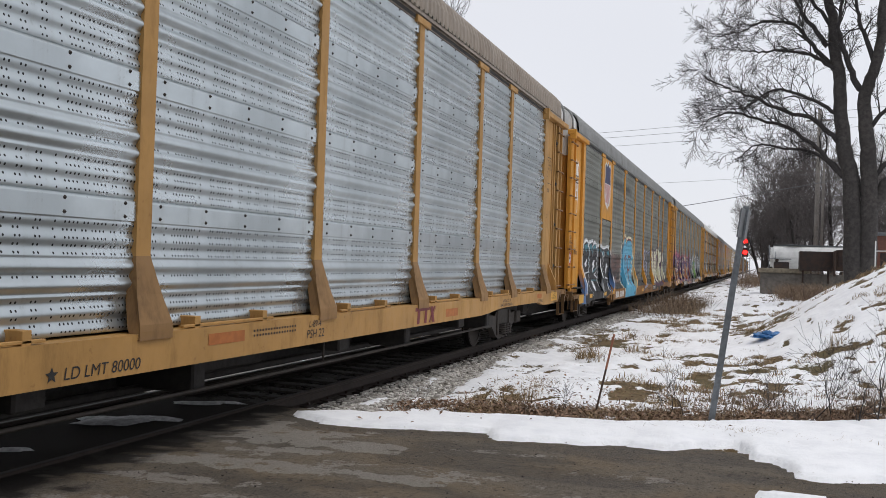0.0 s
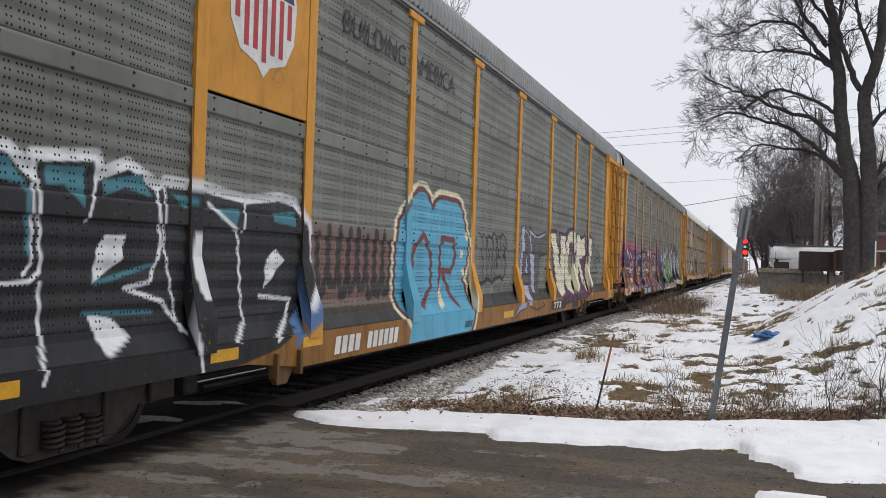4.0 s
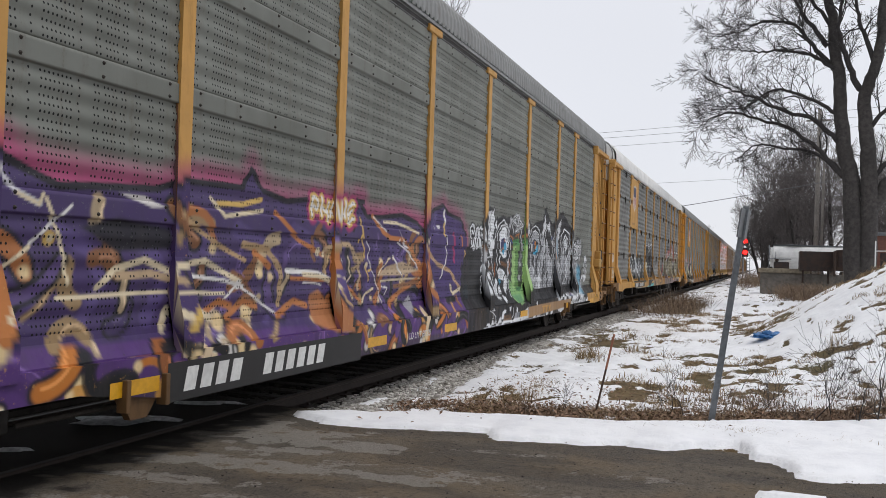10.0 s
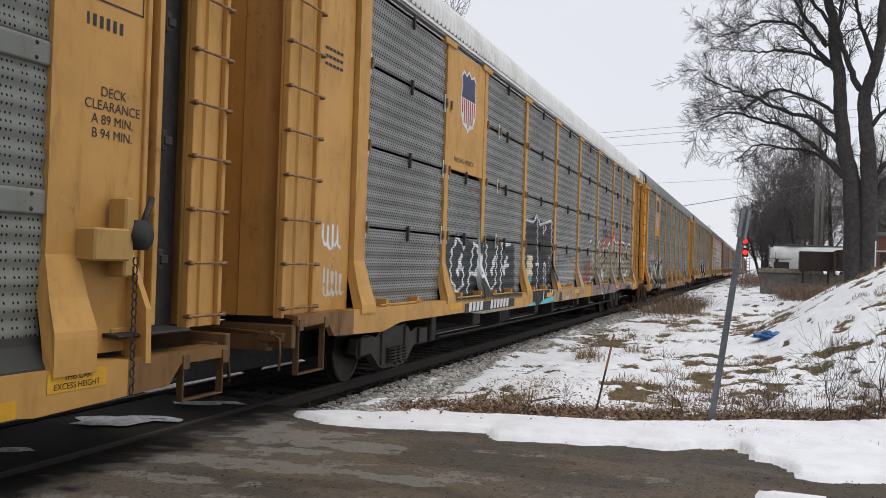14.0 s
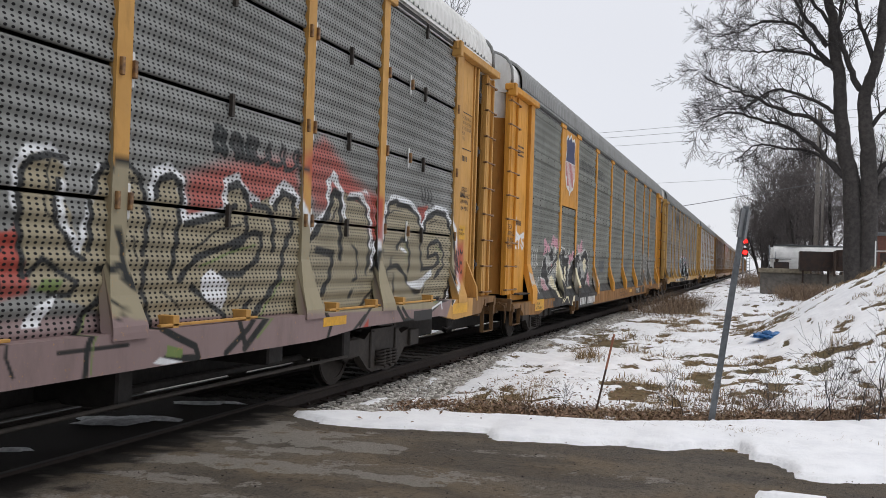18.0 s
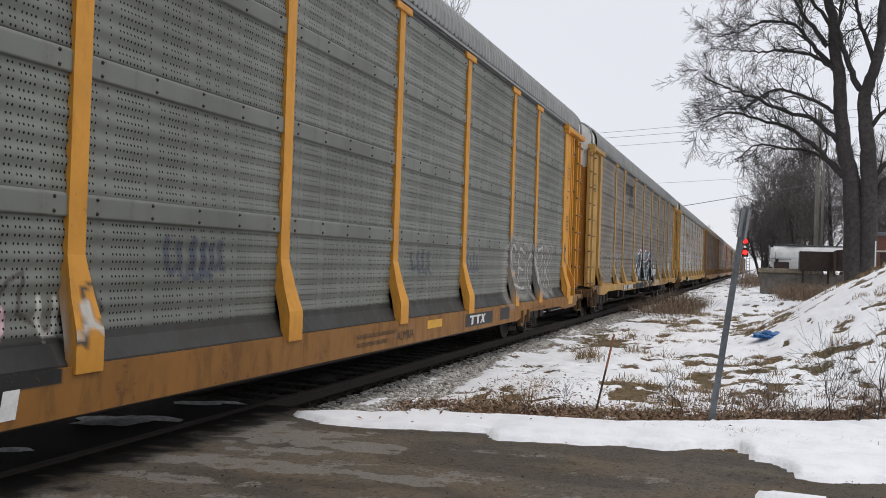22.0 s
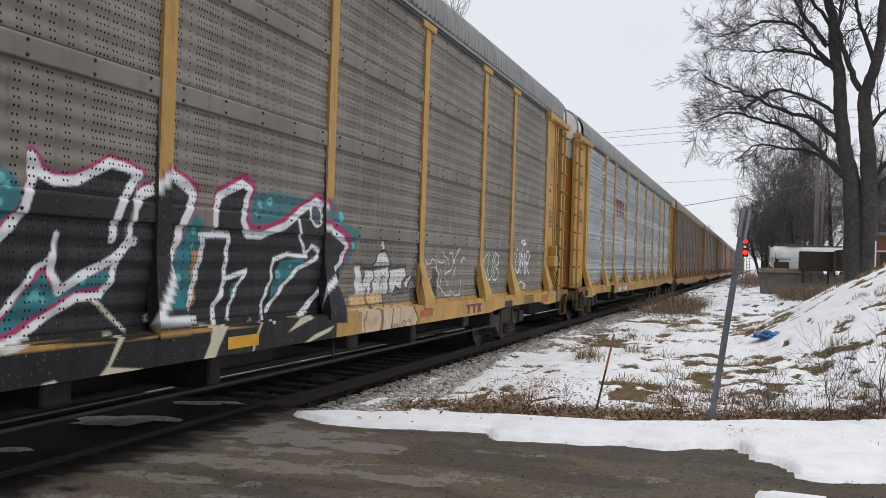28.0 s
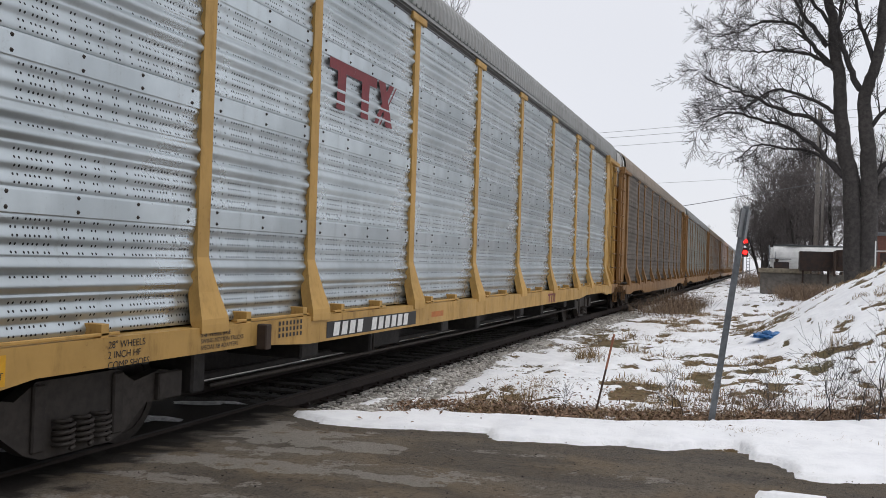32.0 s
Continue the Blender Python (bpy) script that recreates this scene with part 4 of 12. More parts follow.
    s.spot(7.41, 1.72, 0.033, (0.66,0.56,0.38), 0.012)
    s.fill([(7.56, 1.69), (7.72, 1.78), (7.78, 1.57), (7.58, 1.54)], (0.46,0.17,0.05), 0.03)
    s.stroke([(8.03, 1.7), (8.1, 1.48), (7.98, 1.36)], 0.015, (.6,.5,.35), 0.009)
    s.stroke([(7.84, 1.7), (7.86, 1.58), (7.83, 1.52)], 0.015, (0.70,0.68,0.66), 0.02)
    s.stroke([(6.97, 1.5), (7.3, 1.48), (7.55, 1.43), (7.67, 1.34)], 0.027, (0.66,0.56,0.38), 0.02)
    s.stroke([(6.98, 1.41), (7.23, 1.4), (7.39, 1.38)], 0.010, (0.70,0.68,0.66), 0.006)
    s.stroke([(7.66, 1.34), (7.71, 1.19), (7.98, 0.96)], 0.015, (.42,.28,.14), 0.009)
    s.stroke([(7.62, 1.48), (7.88, 1.44), (7.99, 1.33), (8.21, 1.2)], 0.010, (0.66,0.56,0.38), 0.0063)
    s.stroke([(7.96, 1.39), (8.12, 1.3), (8.4, 1.16)], 0.021, (0.46,0.17,0.05), 0.02)
    s.stroke([(8.45, 1.15), (8.54, 1.25), (8.74, 1.31)], 0.018, (0.66,0.56,0.38), 0.0105)
    s.fill([(7.11, 1.28), (7.3, 1.33), (7.56, 1.17), (7.86, 1.01), (7.95, 0.82), (7.47, 0.85), (7.12, 0.96)], (.42,.17,.07), 0.05)
    s.stroke([(8.54, 1.9), (8.61, 1.82), (8.58, 1.68), (8.7, 1.55), (8.87, 1.34), (9.03, 1.12)], 0.009, (0.70,0.68,0.66), 0.00546)
    s.stroke([(8.32, 2.18), (8.43, 1.87), (8.49, 1.71)], 0.018, (0.58,0.38,0.10), 0.0105)
    s.stroke([(8.36, 1.97), (8.31, 1.89)], 0.018, (0.58,0.38,0.10), 0.0105)
    s.spot(8.53, 1.6, 0.042, (0.66,0.56,0.38), 0.02)
    s.stroke([(8.53, 1.58), (8.62, 1.41)], 0.014, (0.58,0.38,0.10), 0.0084)
    s.stroke([(8.61, 1.53), (8.7, 1.55)], 0.014, (0.58,0.38,0.10), 0.0084)
    s.stroke([(8.69, 2.23), (8.97, 2.04), (9.21, 1.97), (9.64, 1.96), (10.01, 1.82), (10.39, 1.5)], 0.032, (0.46,0.17,0.05), 0.02)
    s.stroke([(8.72, 2.22), (9.08, 2.05)], 0.010, (0.70,0.68,0.66), 0.0063)
    s.stroke([(9.02, 2.17), (9.43, 2.18), (9.85, 2.13), (10.21, 2.07)], 0.020, (0.66,0.56,0.38), 0.012)
    s.fill([(9.5, 2.09), (9.64, 1.97), (9.92, 1.84), (9.75, 1.86)], (0.70,0.68,0.66), 0.01)
    s.stroke([(9.54, 1.96), (9.51, 1.92), (9.92, 1.78), (10.27, 1.56)], 0.012, (0.70,0.68,0.66), 0.0072)
    s.fill([(8.89, 1.47), (9.16, 1.59), (9.66, 1.66), (10.32, 1.54), (9.67, 1.47)], (.46,.34,.22), 0.03)
    s.stroke([(9.37, 1.73), (9.53, 1.58), (9.66, 1.49)], 0.016, (0.70,0.68,0.66), 0.0096)
    s.stroke([(9.0, 1.4), (9.67, 1.42), (10.35, 1.42)], 0.014, (0.66,0.56,0.38), 0.0084)
    s.stroke([(8.89, 1.48), (9.22, 1.69), (9.28, 1.7)], 0.012, (0.66,0.56,0.38), 0.0072)
    s.stroke([(9.01, 1.33), (9.18, 1.31), (9.13, 1.22)], 0.011, (0.70,0.68,0.66), 0.0063)
    s.stroke([(9.25, 1.11), (9.68, 1.26), (10.24, 1.41)], 0.036, (0.46,0.17,0.05), 0.04)
    s.fill([(9.69, 1.08), (9.96, 1.19), (10.04, 1.02), (9.84, 0.92)], (.32,.31,.34), 0.03)
    s.stroke([(9.42, 1.32), (9.95, 1.35), (10.32, 1.38)], 0.028, (0.20,0.085,0.035), 0.03)
    s.fill([(10.66, 2.21), (10.95, 2.43), (11.46, 2.41), (12.1, 2.29), (12.18, 1.14), (10.99, 1.1), (10.53, 1.76)], (.055,.03,.13), 0.03)
    s.stroke([(11.29, 2.45), (11.34, 2.26)], 0.036, (0.70,0.68,0.66), 0.02)
    s.stroke([(11.32, 2.26), (11.31, 2.09)], 0.032, (0.58,0.38,0.10), 0.02)
    s.stroke([(10.88, 2.19), (11.1, 2.2)], 0.027, (0.70,0.68,0.66), 0.02)
    s.stroke([(10.52, 1.88), (11.05, 1.63), (11.62, 1.53), (12.2, 1.19)], 0.032, (.44,.28,.15), 0.02)
    s.stroke([(11.74, 2.11), (11.82, 1.69)], 0.045, (.30,.03,.12), 0.02)
    s.stroke([(12.34, 1.85), (12.34, 1.49)], 0.025, (0.58,0.38,0.10), 0.02)
    s.stroke([(11.39, 2.09), (11.47, 1.73), (11.2, 1.41)], 0.015, (0.70,0.68,0.66), 0.02)
    s.stroke([(10.61, 1.76), (10.75, 1.46), (11.08, 1.14)], 0.036, (0.46,0.17,0.05), 0.02)
    s.stroke([(11.64, 1.3), (11.8, 1.16), (12.18, 1.24)], 0.027, (0.66,0.56,0.38), 0.02)
    s.stroke([(10.95, 2.39), (10.85, 2.27), (11.01, 2.12)], 0.048, (0.09,0.06,0.19), 0.02)
    s.stroke([(12.11, 2.09), (12.15, 1.94)], 0.025, (0.46,0.17,0.05), 0.02)
    s.stroke([(10.52, 1.92), (10.68, 2.02)], 0.016, (0.66,0.56,0.38), 0.02)
    s.spot(12.43, 1.18, 0.130, (0.05,.34,.50), 0.04)
    word(s, 'PHANE', 7.08, 8.18, 2.13, 2.33, [(.10, (.34, .03, .13), .06), (.055, (0.58,0.38,0.10), .015), (.02, (0.70,0.68,0.66), .015)])
    for y, z in ((-.7, 1.75), (-.55, 1.05)):
        s.fill([(y - .22, z - .12), (y - .1, z + .16), (y + .2, z + .12), (y + .22, z - .14)], (0.62, 0.055, 0.16), 0.05)
    # silver letters with black edges
    s.fill([(12.1, .47), (12.2, 1.6), (12.6, 2.1), (14.6, 2.05), (17, 2.15), (19, 2.05), (21.5, 1.95), (22.4, 1.5), (22.6, .47)], K0, 0.05, 0.97)
    silver = [(0.34, 0.35, 0.37), (0.20, 0.21, 0.23), (0.11, .11, .12)]
    word(s, "ONES", 18.6, 22.3, .82, 2.05, [(0.25, K0, 0.03), (0.17, (0.36, 0.37, 0.39), 0.02), (0.11, (0.55, 0.57, 0.59), 0.04), (0.045, (0.78, 0.80, 0.82), 0.03)], bow=0.16, fat=.74)
    for k in range(26):
        y = r.uniform(18.8, 22.2)
        curl(s, y, r.uniform(.8, 1.8), r.uniform(.4, .9), r.uniform(1.0, 2.1), r.uniform(-1.5, 1.5), r.uniform(.018, .035), K0, 0.012)
        curl(s, y + .09, r.uniform(.8, 1.9), r.uniform(.3, .6), r.uniform(1.0, 2.1), r.uniform(-1.5, 1.5), r.uniform(.018, .035), (0.72, 0.74, 0.76), 0.012)
    for k in range(30):
        y = r.uniform(12.5, 22.4)
        s.fill([(y, .5), (y + .05, .72), (y + .3, .8), (y + .22, .55)], silver[k % 3] if k % 2 else (0.66, .68, .70), .02)
    for k in range(26):
        y = 18.9 + .13 * k
        s.stroke([(y, 1.9 + r.uniform(0, .1)), (y + .06, 2.25 + r.uniform(-.1, .3))], .06, K0, 0.02)
        s.stroke([(y, 1.85), (y + .05, 2.15 + r.uniform(-.1, .25))], .025, SNOWW, 0.012)
    for y, z in ((19.6, 1.8), (20.4, 1.2), (21.2, 1.55)):
        s.stroke([(y, z), (y + .12, z - .22)], .12, (0.03, 0.08, 0.25), 0.05)
        s.spot(y + .06, z - .1, .07, (0.06, 0.42, 0.60), 0.03)
        s.spot(y + .1, z - .24, .05, (0.55, 0.22, 0.03), 0.03)
    s.fill([(13.01, 1.16), (12.98, 1.85), (13.27, 2.39), (13.67, 2.71), (13.97, 2.66), (14.01, 2.45), (14.14, 2.49), (14.59, 2.59), (14.81, 2.56), (15.07, 2.6), (15.56, 2.69), (15.97, 2.55), (16.24, 2.42), (16.49, 2.69), (16.8, 2.48), (17.1, 2.58), (17.78, 2.68), (18.0, 3.03), (18.26, 2.83), (18.7, 2.63), (19.76, 3.01), (20.65, 2.71), (21.25, 2.52), (21.39, 0.92), (15.82, 1.04)], K0, 0.03)
    for k in range(46):
        curl(s, 13.3 + .2 * k, .95 + .55 * ((k * 7) % 5) / 5, .75, 1.5 + .5 * ((k * 3) % 5 - 2) / 2, .6 * ((k % 3) - 1), .04 + .012 * (k % 4), (0.30, 0.31, 0.33), .1, .75)
    s.fill([(13.61, 2.6), (13.87, 2.64), (13.97, 2.58), (13.97, 2.3), (13.92, 2.18), (13.63, 2.15)], (0.58,0.60,0.62), 0.02)
    s.fill([(13.71, 2.56), (13.84, 2.58), (13.88, 2.32), (13.75, 2.25)], SNOWW, 0.05)
    s.fill([(13.57, 2.15), (13.82, 2.16), (13.91, 2.04), (13.86, 1.79), (13.59, 1.76)], (0.34,0.35,0.37), 0.03)
    s.fill([(13.57, 2.09), (13.73, 2.12), (13.77, 1.87), (13.58, 1.84)], (0.58,0.60,0.62), 0.05)
    s.fill([(13.66, 1.52), (13.82, 1.52), (13.87, 1.41), (13.83, 1.22), (13.68, 1.13)], (0.34,0.35,0.37), 0.02)
    s.stroke([(13.53, 1.7), (13.84, 1.74), (13.95, 1.55), (13.95, 1.3), (13.89, 1.1)], 0.015, SNOWW, 0.009)
    s.fill([(14.02, 2.31), (14.04, 2.42), (14.08, 2.48), (14.12, 2.42), (14.14, 2.38), (14.11, 2.29)], SNOWW, 0.012)
    s.fill([(14.06, 2.35), (14.09, 2.43), (14.11, 2.36)], K0, 0.012)
    s.stroke([(13.96, 2.09), (14.01, 2.16), (14.13, 2.29), (14.39, 2.45), (14.55, 2.49), (14.65, 2.48), (14.86, 2.41), (15.0, 2.2), (15.01, 1.87), (14.96, 1.48), (15.03, 1.25), (14.89, 1.05)], 0.018, SNOWW, 0.0108)
    s.stroke([(14.24, 1.61), (14.17, 1.78), (14.15, 1.92), (14.17, 2.15), (14.36, 2.32), (14.64, 2.4), (14.87, 2.35), (14.96, 2.13), (14.89, 1.71), (14.86, 1.48)], 0.012, SNOWW, 0.0072)
    s.fill([(14.27, 2.12), (14.4, 2.31), (14.64, 2.38), (14.85, 2.28), (14.84, 2.02), (14.67, 1.83), (14.52, 1.81), (14.33, 1.96)], (0.34,0.35,0.37), 0.012)
    s.fill([(14.34, 2.17), (14.46, 2.3), (14.64, 2.35), (14.78, 2.24), (14.7, 2.14), (14.44, 2.15)], (0.58,0.60,0.62), 0.05)
    s.fill([(14.74, 2.24), (14.83, 2.21), (14.8, 1.99), (14.71, 1.89)], SNOWW, 0.04)
    s.fill([(14.32, 2.09), (14.59, 2.17), (14.71, 2.11), (14.7, 1.92), (14.57, 1.79), (14.44, 1.9), (14.33, 1.95)], K0, 0.012)
    s.fill([(14.37, 2.07), (14.49, 2.08), (14.47, 1.97), (14.38, 1.96)], (0.03,.07,.25), 0.012)
    s.fill([(14.54, 2.07), (14.67, 2.07), (14.68, 1.95), (14.59, 1.82), (14.53, 1.93)], (0.05,.36,.58), 0.012)
    s.fill([(14.42, 1.94), (14.52, 1.98), (14.56, 1.83)], (0.55,.22,.04), 0.012)
    s.spot(14.63, 2.09, 0.024, (0.6,.3,.08), 0.012)
    s.fill([(14.24, 1.61), (14.33, 1.64), (14.6, 1.58), (14.66, 1.42), (14.61, 1.33), (14.36, 1.37), (14.24, 1.49)], (0.58,0.60,0.62), 0.02)
    s.fill([(14.28, 1.46), (14.6, 1.46), (14.59, 1.35), (14.36, 1.37)], (0.34,0.35,0.37), 0.04)
    s.fill([(14.31, 1.37), (14.47, 1.39), (14.41, 1.15)], K0, 0.012)
    s.fill([(14.36, 1.36), (14.45, 1.37), (14.42, 1.26)], (0.05,.36,.58), 0.012)
    s.fill([(14.01, 1.3), (14.14, 1.4), (14.25, 1.29), (14.19, 1.07), (14.04, 1.1)], (0.58,0.60,0.62), 0.03)
    s.fill([(14.7, 1.3), (14.8, 1.47), (14.87, 1.42), (14.9, 1.29), (14.84, 1.07), (14.72, 1.17)], (0.58,0.60,0.62), 0.03)
    s.fill([(14.32, 1.17), (14.45, 1.25), (14.52, 1.12), (14.46, 1.05), (14.32, 1.06)], (0.58,0.60,0.62), 0.03)
    s.fill([(14.34, 1.81), (14.39, 1.83), (14.41, 1.7), (14.36, 1.65)], (0.58,0.60,0.62), 0.02)
    s.stroke([(14.01, 1.3), (14.12, 1.41), (14.25, 1.29), (14.19, 1.07)], 0.009, SNOWW, 0.00525)
    s.stroke([(14.68, 1.27), (14.8, 1.48), (14.9, 1.32), (14.85, 1.07)], 0.012, SNOWW, 0.00735)
    s.stroke([(14.3, 1.06), (14.33, 1.19), (14.45, 1.28), (14.57, 1.24)], 0.011, SNOWW, 0.0063)
    s.stroke([(14.62, 2.48), (14.57, 2.45), (14.39, 2.41)], 0.011, SNOWW, 0.0063)
    s.stroke([(14.24, 1.61), (14.27, 1.65), (14.43, 1.61), (14.62, 1.56), (14.67, 1.42), (14.57, 1.27)], 0.011, SNOWW, 0.0063)
    s.stroke([(14.04, 1.64), (14.06, 1.51)], 0.015, (0.35,.14,.04), 0.03)
    s.stroke([(14.06, 1.57), (14.07, 1.44)], 0.015, (0.35,.14,.04), 0.03)
    s.stroke([(15.14, 1.75), (15.16, 1.61)], 0.018, (0.35,.14,.04), 0.03)
    s.stroke([(15.13, 1.92), (15.14, 1.77)], 0.021, (0.35,.14,.04), 0.03)
    s.stroke([(15.72, 1.77), (15.74, 1.61)], 0.024, (0.35,.14,.04), 0.03)
    s.stroke([(15.68, 1.91), (15.7, 1.75)], 0.021, (0.35,.14,.04), 0.03)
    s.stroke([(16.41, 1.83), (16.43, 1.65)], 0.024, (0.35,.14,.04), 0.03)
    s.fill([(15.19, 2.18), (15.75, 2.23), (15.83, 1.33), (16.05, 1.32), (15.96, 2.21), (16.45, 2.25), (16.48, 1.15), (16.13, 0.92), (15.84, 0.75), (15.5, 0.8), (15.28, 0.97), (15.2, 1.21)], (0.02,.035,.015), 0.02)
    s.fill([(15.26, 2.12), (15.73, 2.17), (15.72, 1.33), (15.87, 1.17), (16.12, 1.19), (16.01, 2.14), (16.38, 2.19), (16.37, 1.23), (16.13, 0.98), (15.77, 0.8), (15.55, 0.82), (15.33, 1.0), (15.25, 1.21)], (0.12,0.26,0.07), 0.012)
    s.fill([(15.25, 2.0), (15.48, 2.03), (15.51, 1.23), (15.65, 1.05), (15.35, 1.03), (15.26, 1.21)], (0.30,.48,.18), 0.03)
    s.fill([(16.16, 2.04), (16.36, 2.07), (16.34, 1.26), (16.13, 1.02), (16.05, 1.17)], (0.34,.52,.20), 0.03)
    s.fill([(15.28, 2.13), (15.73, 2.18), (15.7, 2.05), (15.32, 2.02)], (0.05,.20,.06), 0.02)
    s.fill([(16.01, 2.15), (16.37, 2.19), (16.34, 2.09), (16.07, 2.03)], (0.05,.20,.06), 0.02)
    s.fill([(15.64, 1.19), (16.05, 1.18), (16.06, 1.06), (15.62, 1.05)], (0.04,.16,.06), 0.04)
    s.fill([(15.38, 0.96), (16.06, 1.06), (15.95, 0.88), (15.6, 0.86)], (0.36,.55,.22), 0.04)
    s.fill([(15.75, 1.69), (15.9, 1.71), (15.94, 1.62), (15.79, 1.6)], (.36,.37,.38), 0.02)
    s.fill([(15.75, 1.44), (15.95, 1.44), (15.92, 1.31), (15.79, 1.33)], (.36,.37,.38), 0.02)
    s.stroke([(15.14, 2.21), (15.29, 2.17), (15.24, 2.14)], 0.021, (0.42,.15,.04), 0.02)
    s.stroke([(15.53, 2.23), (15.75, 2.27), (15.73, 2.19)], 0.021, (0.42,.15,.04), 0.02)
    s.stroke([(16.05, 2.24), (16.45, 2.27), (16.42, 2.19)], 0.024, (0.42,.15,.04), 0.02)
    s.spot(15.16, 2.1, 0.042, (0.04,.07,.28), 0.012)
    s.spot(15.16, 2.0, 0.024, (0.42,.16,.05), 0.012)
    s.stroke([(15.03, 2.4), (15.12, 2.56)], 0.038, SNOWW, 0.02)
    s.stroke([(15.1, 2.39), (15.17, 2.55), (15.4, 2.47)], 0.038, SNOWW, 0.02)
    s.stroke([(15.25, 2.46), (15.31, 2.29)], 0.039, SNOWW, 0.02)
    s.stroke([(15.59, 2.63), (15.4, 2.54), (15.43, 2.48), (15.63, 2.43), (15.58, 2.34), (15.44, 2.31)], 0.039, SNOWW, 0.02)
    s.stroke([(15.69, 2.33), (15.65, 2.58), (15.82, 2.58), (15.84, 2.49), (15.68, 2.44)], 0.038, SNOWW, 0.02)
    s.stroke([(15.8, 2.4), (16.04, 2.44)], 0.044, SNOWW, 0.02)
    s.stroke([(15.89, 2.41), (15.91, 2.08)], 0.038, SNOWW, 0.02)
    s.stroke([(15.34, 2.59), (15.5, 2.65), (15.7, 2.63), (16.04, 2.44)], 0.038, SNOWW, 0.02)
    s.stroke([(15.91, 2.0), (15.92, 2.02)], 0.038, SNOWW, 0.02)
    s.stroke([(15.03, 2.4), (15.12, 2.56)], 0.031, K0, 0.01)
    s.stroke([(15.1, 2.39), (15.17, 2.55), (15.4, 2.47)], 0.031, K0, 0.01)
    s.stroke([(15.25, 2.46), (15.31, 2.29)], 0.032, K0, 0.01)
    s.stroke([(15.59, 2.63), (15.4, 2.54), (15.43, 2.48), (15.63, 2.43), (15.58, 2.34), (15.44, 2.31)], 0.032, K0, 0.01)
    s.stroke([(15.69, 2.33), (15.65, 2.58), (15.82, 2.58), (15.84, 2.49), (15.68, 2.44)], 0.031, K0, 0.01)
    s.stroke([(15.8, 2.4), (16.04, 2.44)], 0.036, K0, 0.01)
    s.stroke([(15.89, 2.41), (15.91, 2.08)], 0.031, K0, 0.01)
    s.stroke([(15.34, 2.59), (15.5, 2.65), (15.7, 2.63), (16.04, 2.44)], 0.031, K0, 0.01)
    s.stroke([(15.91, 2.0), (15.92, 2.02)], 0.031, K0, 0.01)
    s.stroke([(15.03, 2.4), (15.12, 2.56)], 0.013, SNOWW, 0.00756)
    s.stroke([(15.1, 2.39), (15.17, 2.55), (15.4, 2.47)], 0.013, SNOWW, 0.00756)
    s.stroke([(15.25, 2.46), (15.31, 2.29)], 0.013, SNOWW, 0.00756)
    s.stroke([(15.59, 2.63), (15.4, 2.54), (15.43, 2.48), (15.63, 2.43), (15.58, 2.34), (15.44, 2.31)], 0.013, SNOWW, 0.00756)
    s.stroke([(15.69, 2.33), (15.65, 2.58), (15.82, 2.58), (15.84, 2.49), (15.68, 2.44)], 0.013, SNOWW, 0.00756)
    s.stroke([(15.8, 2.4), (16.04, 2.44)], 0.014, SNOWW, 0.00864)
    s.stroke([(15.89, 2.41), (15.91, 2.08)], 0.013, SNOWW, 0.00756)
    s.stroke([(15.34, 2.59), (15.5, 2.65), (15.7, 2.63), (16.04, 2.44)], 0.013, SNOWW, 0.00756)
    s.stroke([(15.91, 2.0), (15.92, 2.02)], 0.013, SNOWW, 0.00756)
    s.fill([(16.32, 2.28), (16.4, 2.5), (16.53, 2.67), (16.55, 2.46), (16.67, 2.39), (16.45, 2.23)], (0.58,0.60,0.62), 0.012)
    s.fill([(17.72, 2.31), (17.86, 2.59), (18.02, 2.84), (18.05, 2.61), (18.19, 2.6), (17.9, 2.35)], (0.58,0.60,0.62), 0.012)
    s.fill([(19.06, 2.31), (19.35, 2.59), (19.75, 2.82), (19.49, 2.34), (19.32, 2.17)], (0.58,0.60,0.62), 0.012)
    s.fill([(18.37, 2.67), (18.54, 2.59), (18.41, 2.41), (18.23, 2.49)], (0.58,0.60,0.62), 0.012)
    s.stroke([(16.53, 2.01), (16.6, 2.26), (16.83, 2.45), (17.1, 2.51), (17.49, 2.42), (17.66, 2.12), (17.62, 1.77), (17.46, 1.46)], 0.013, SNOWW, 0.00768)
    s.stroke([(16.7, 1.87), (16.7, 2.17), (16.88, 2.35), (17.15, 2.41), (17.41, 2.31), (17.47, 2.07), (17.31, 1.85)], 0.014, SNOWW, 0.00864)
    s.stroke([(17.93, 1.91), (18.0, 2.33), (18.28, 2.59), (18.55, 2.42), (18.73, 2.13), (18.78, 1.44)], 0.016, SNOWW, 0.0096)
    s.stroke([(18.73, 2.13), (19.0, 2.43), (19.46, 2.68), (19.38, 2.17), (19.24, 1.58)], 0.016, SNOWW, 0.0096)
    s.stroke([(19.66, 1.81), (19.68, 2.35), (20.07, 2.57), (20.67, 2.46), (20.87, 2.01), (20.78, 1.18)], 0.019, SNOWW, 0.0115)
    s.stroke([(19.92, 1.87), (19.96, 2.29), (20.23, 2.42), (20.53, 2.29), (20.64, 1.42)], 0.019, SNOWW, 0.0115)
    s.stroke([(17.64, 2.35), (17.92, 2.09), (17.99, 1.77)], 0.014, SNOWW, 0.00864)
    s.stroke([(20.87, 2.01), (21.16, 2.42), (21.29, 2.03)], 0.019, SNOWW, 0.0115)
    s.fill([(16.76, 2.07), (16.88, 2.31), (17.15, 2.39), (17.41, 2.26), (17.41, 1.94), (17.23, 1.8), (16.91, 1.85)], (0.34,0.35,0.37), 0.012)
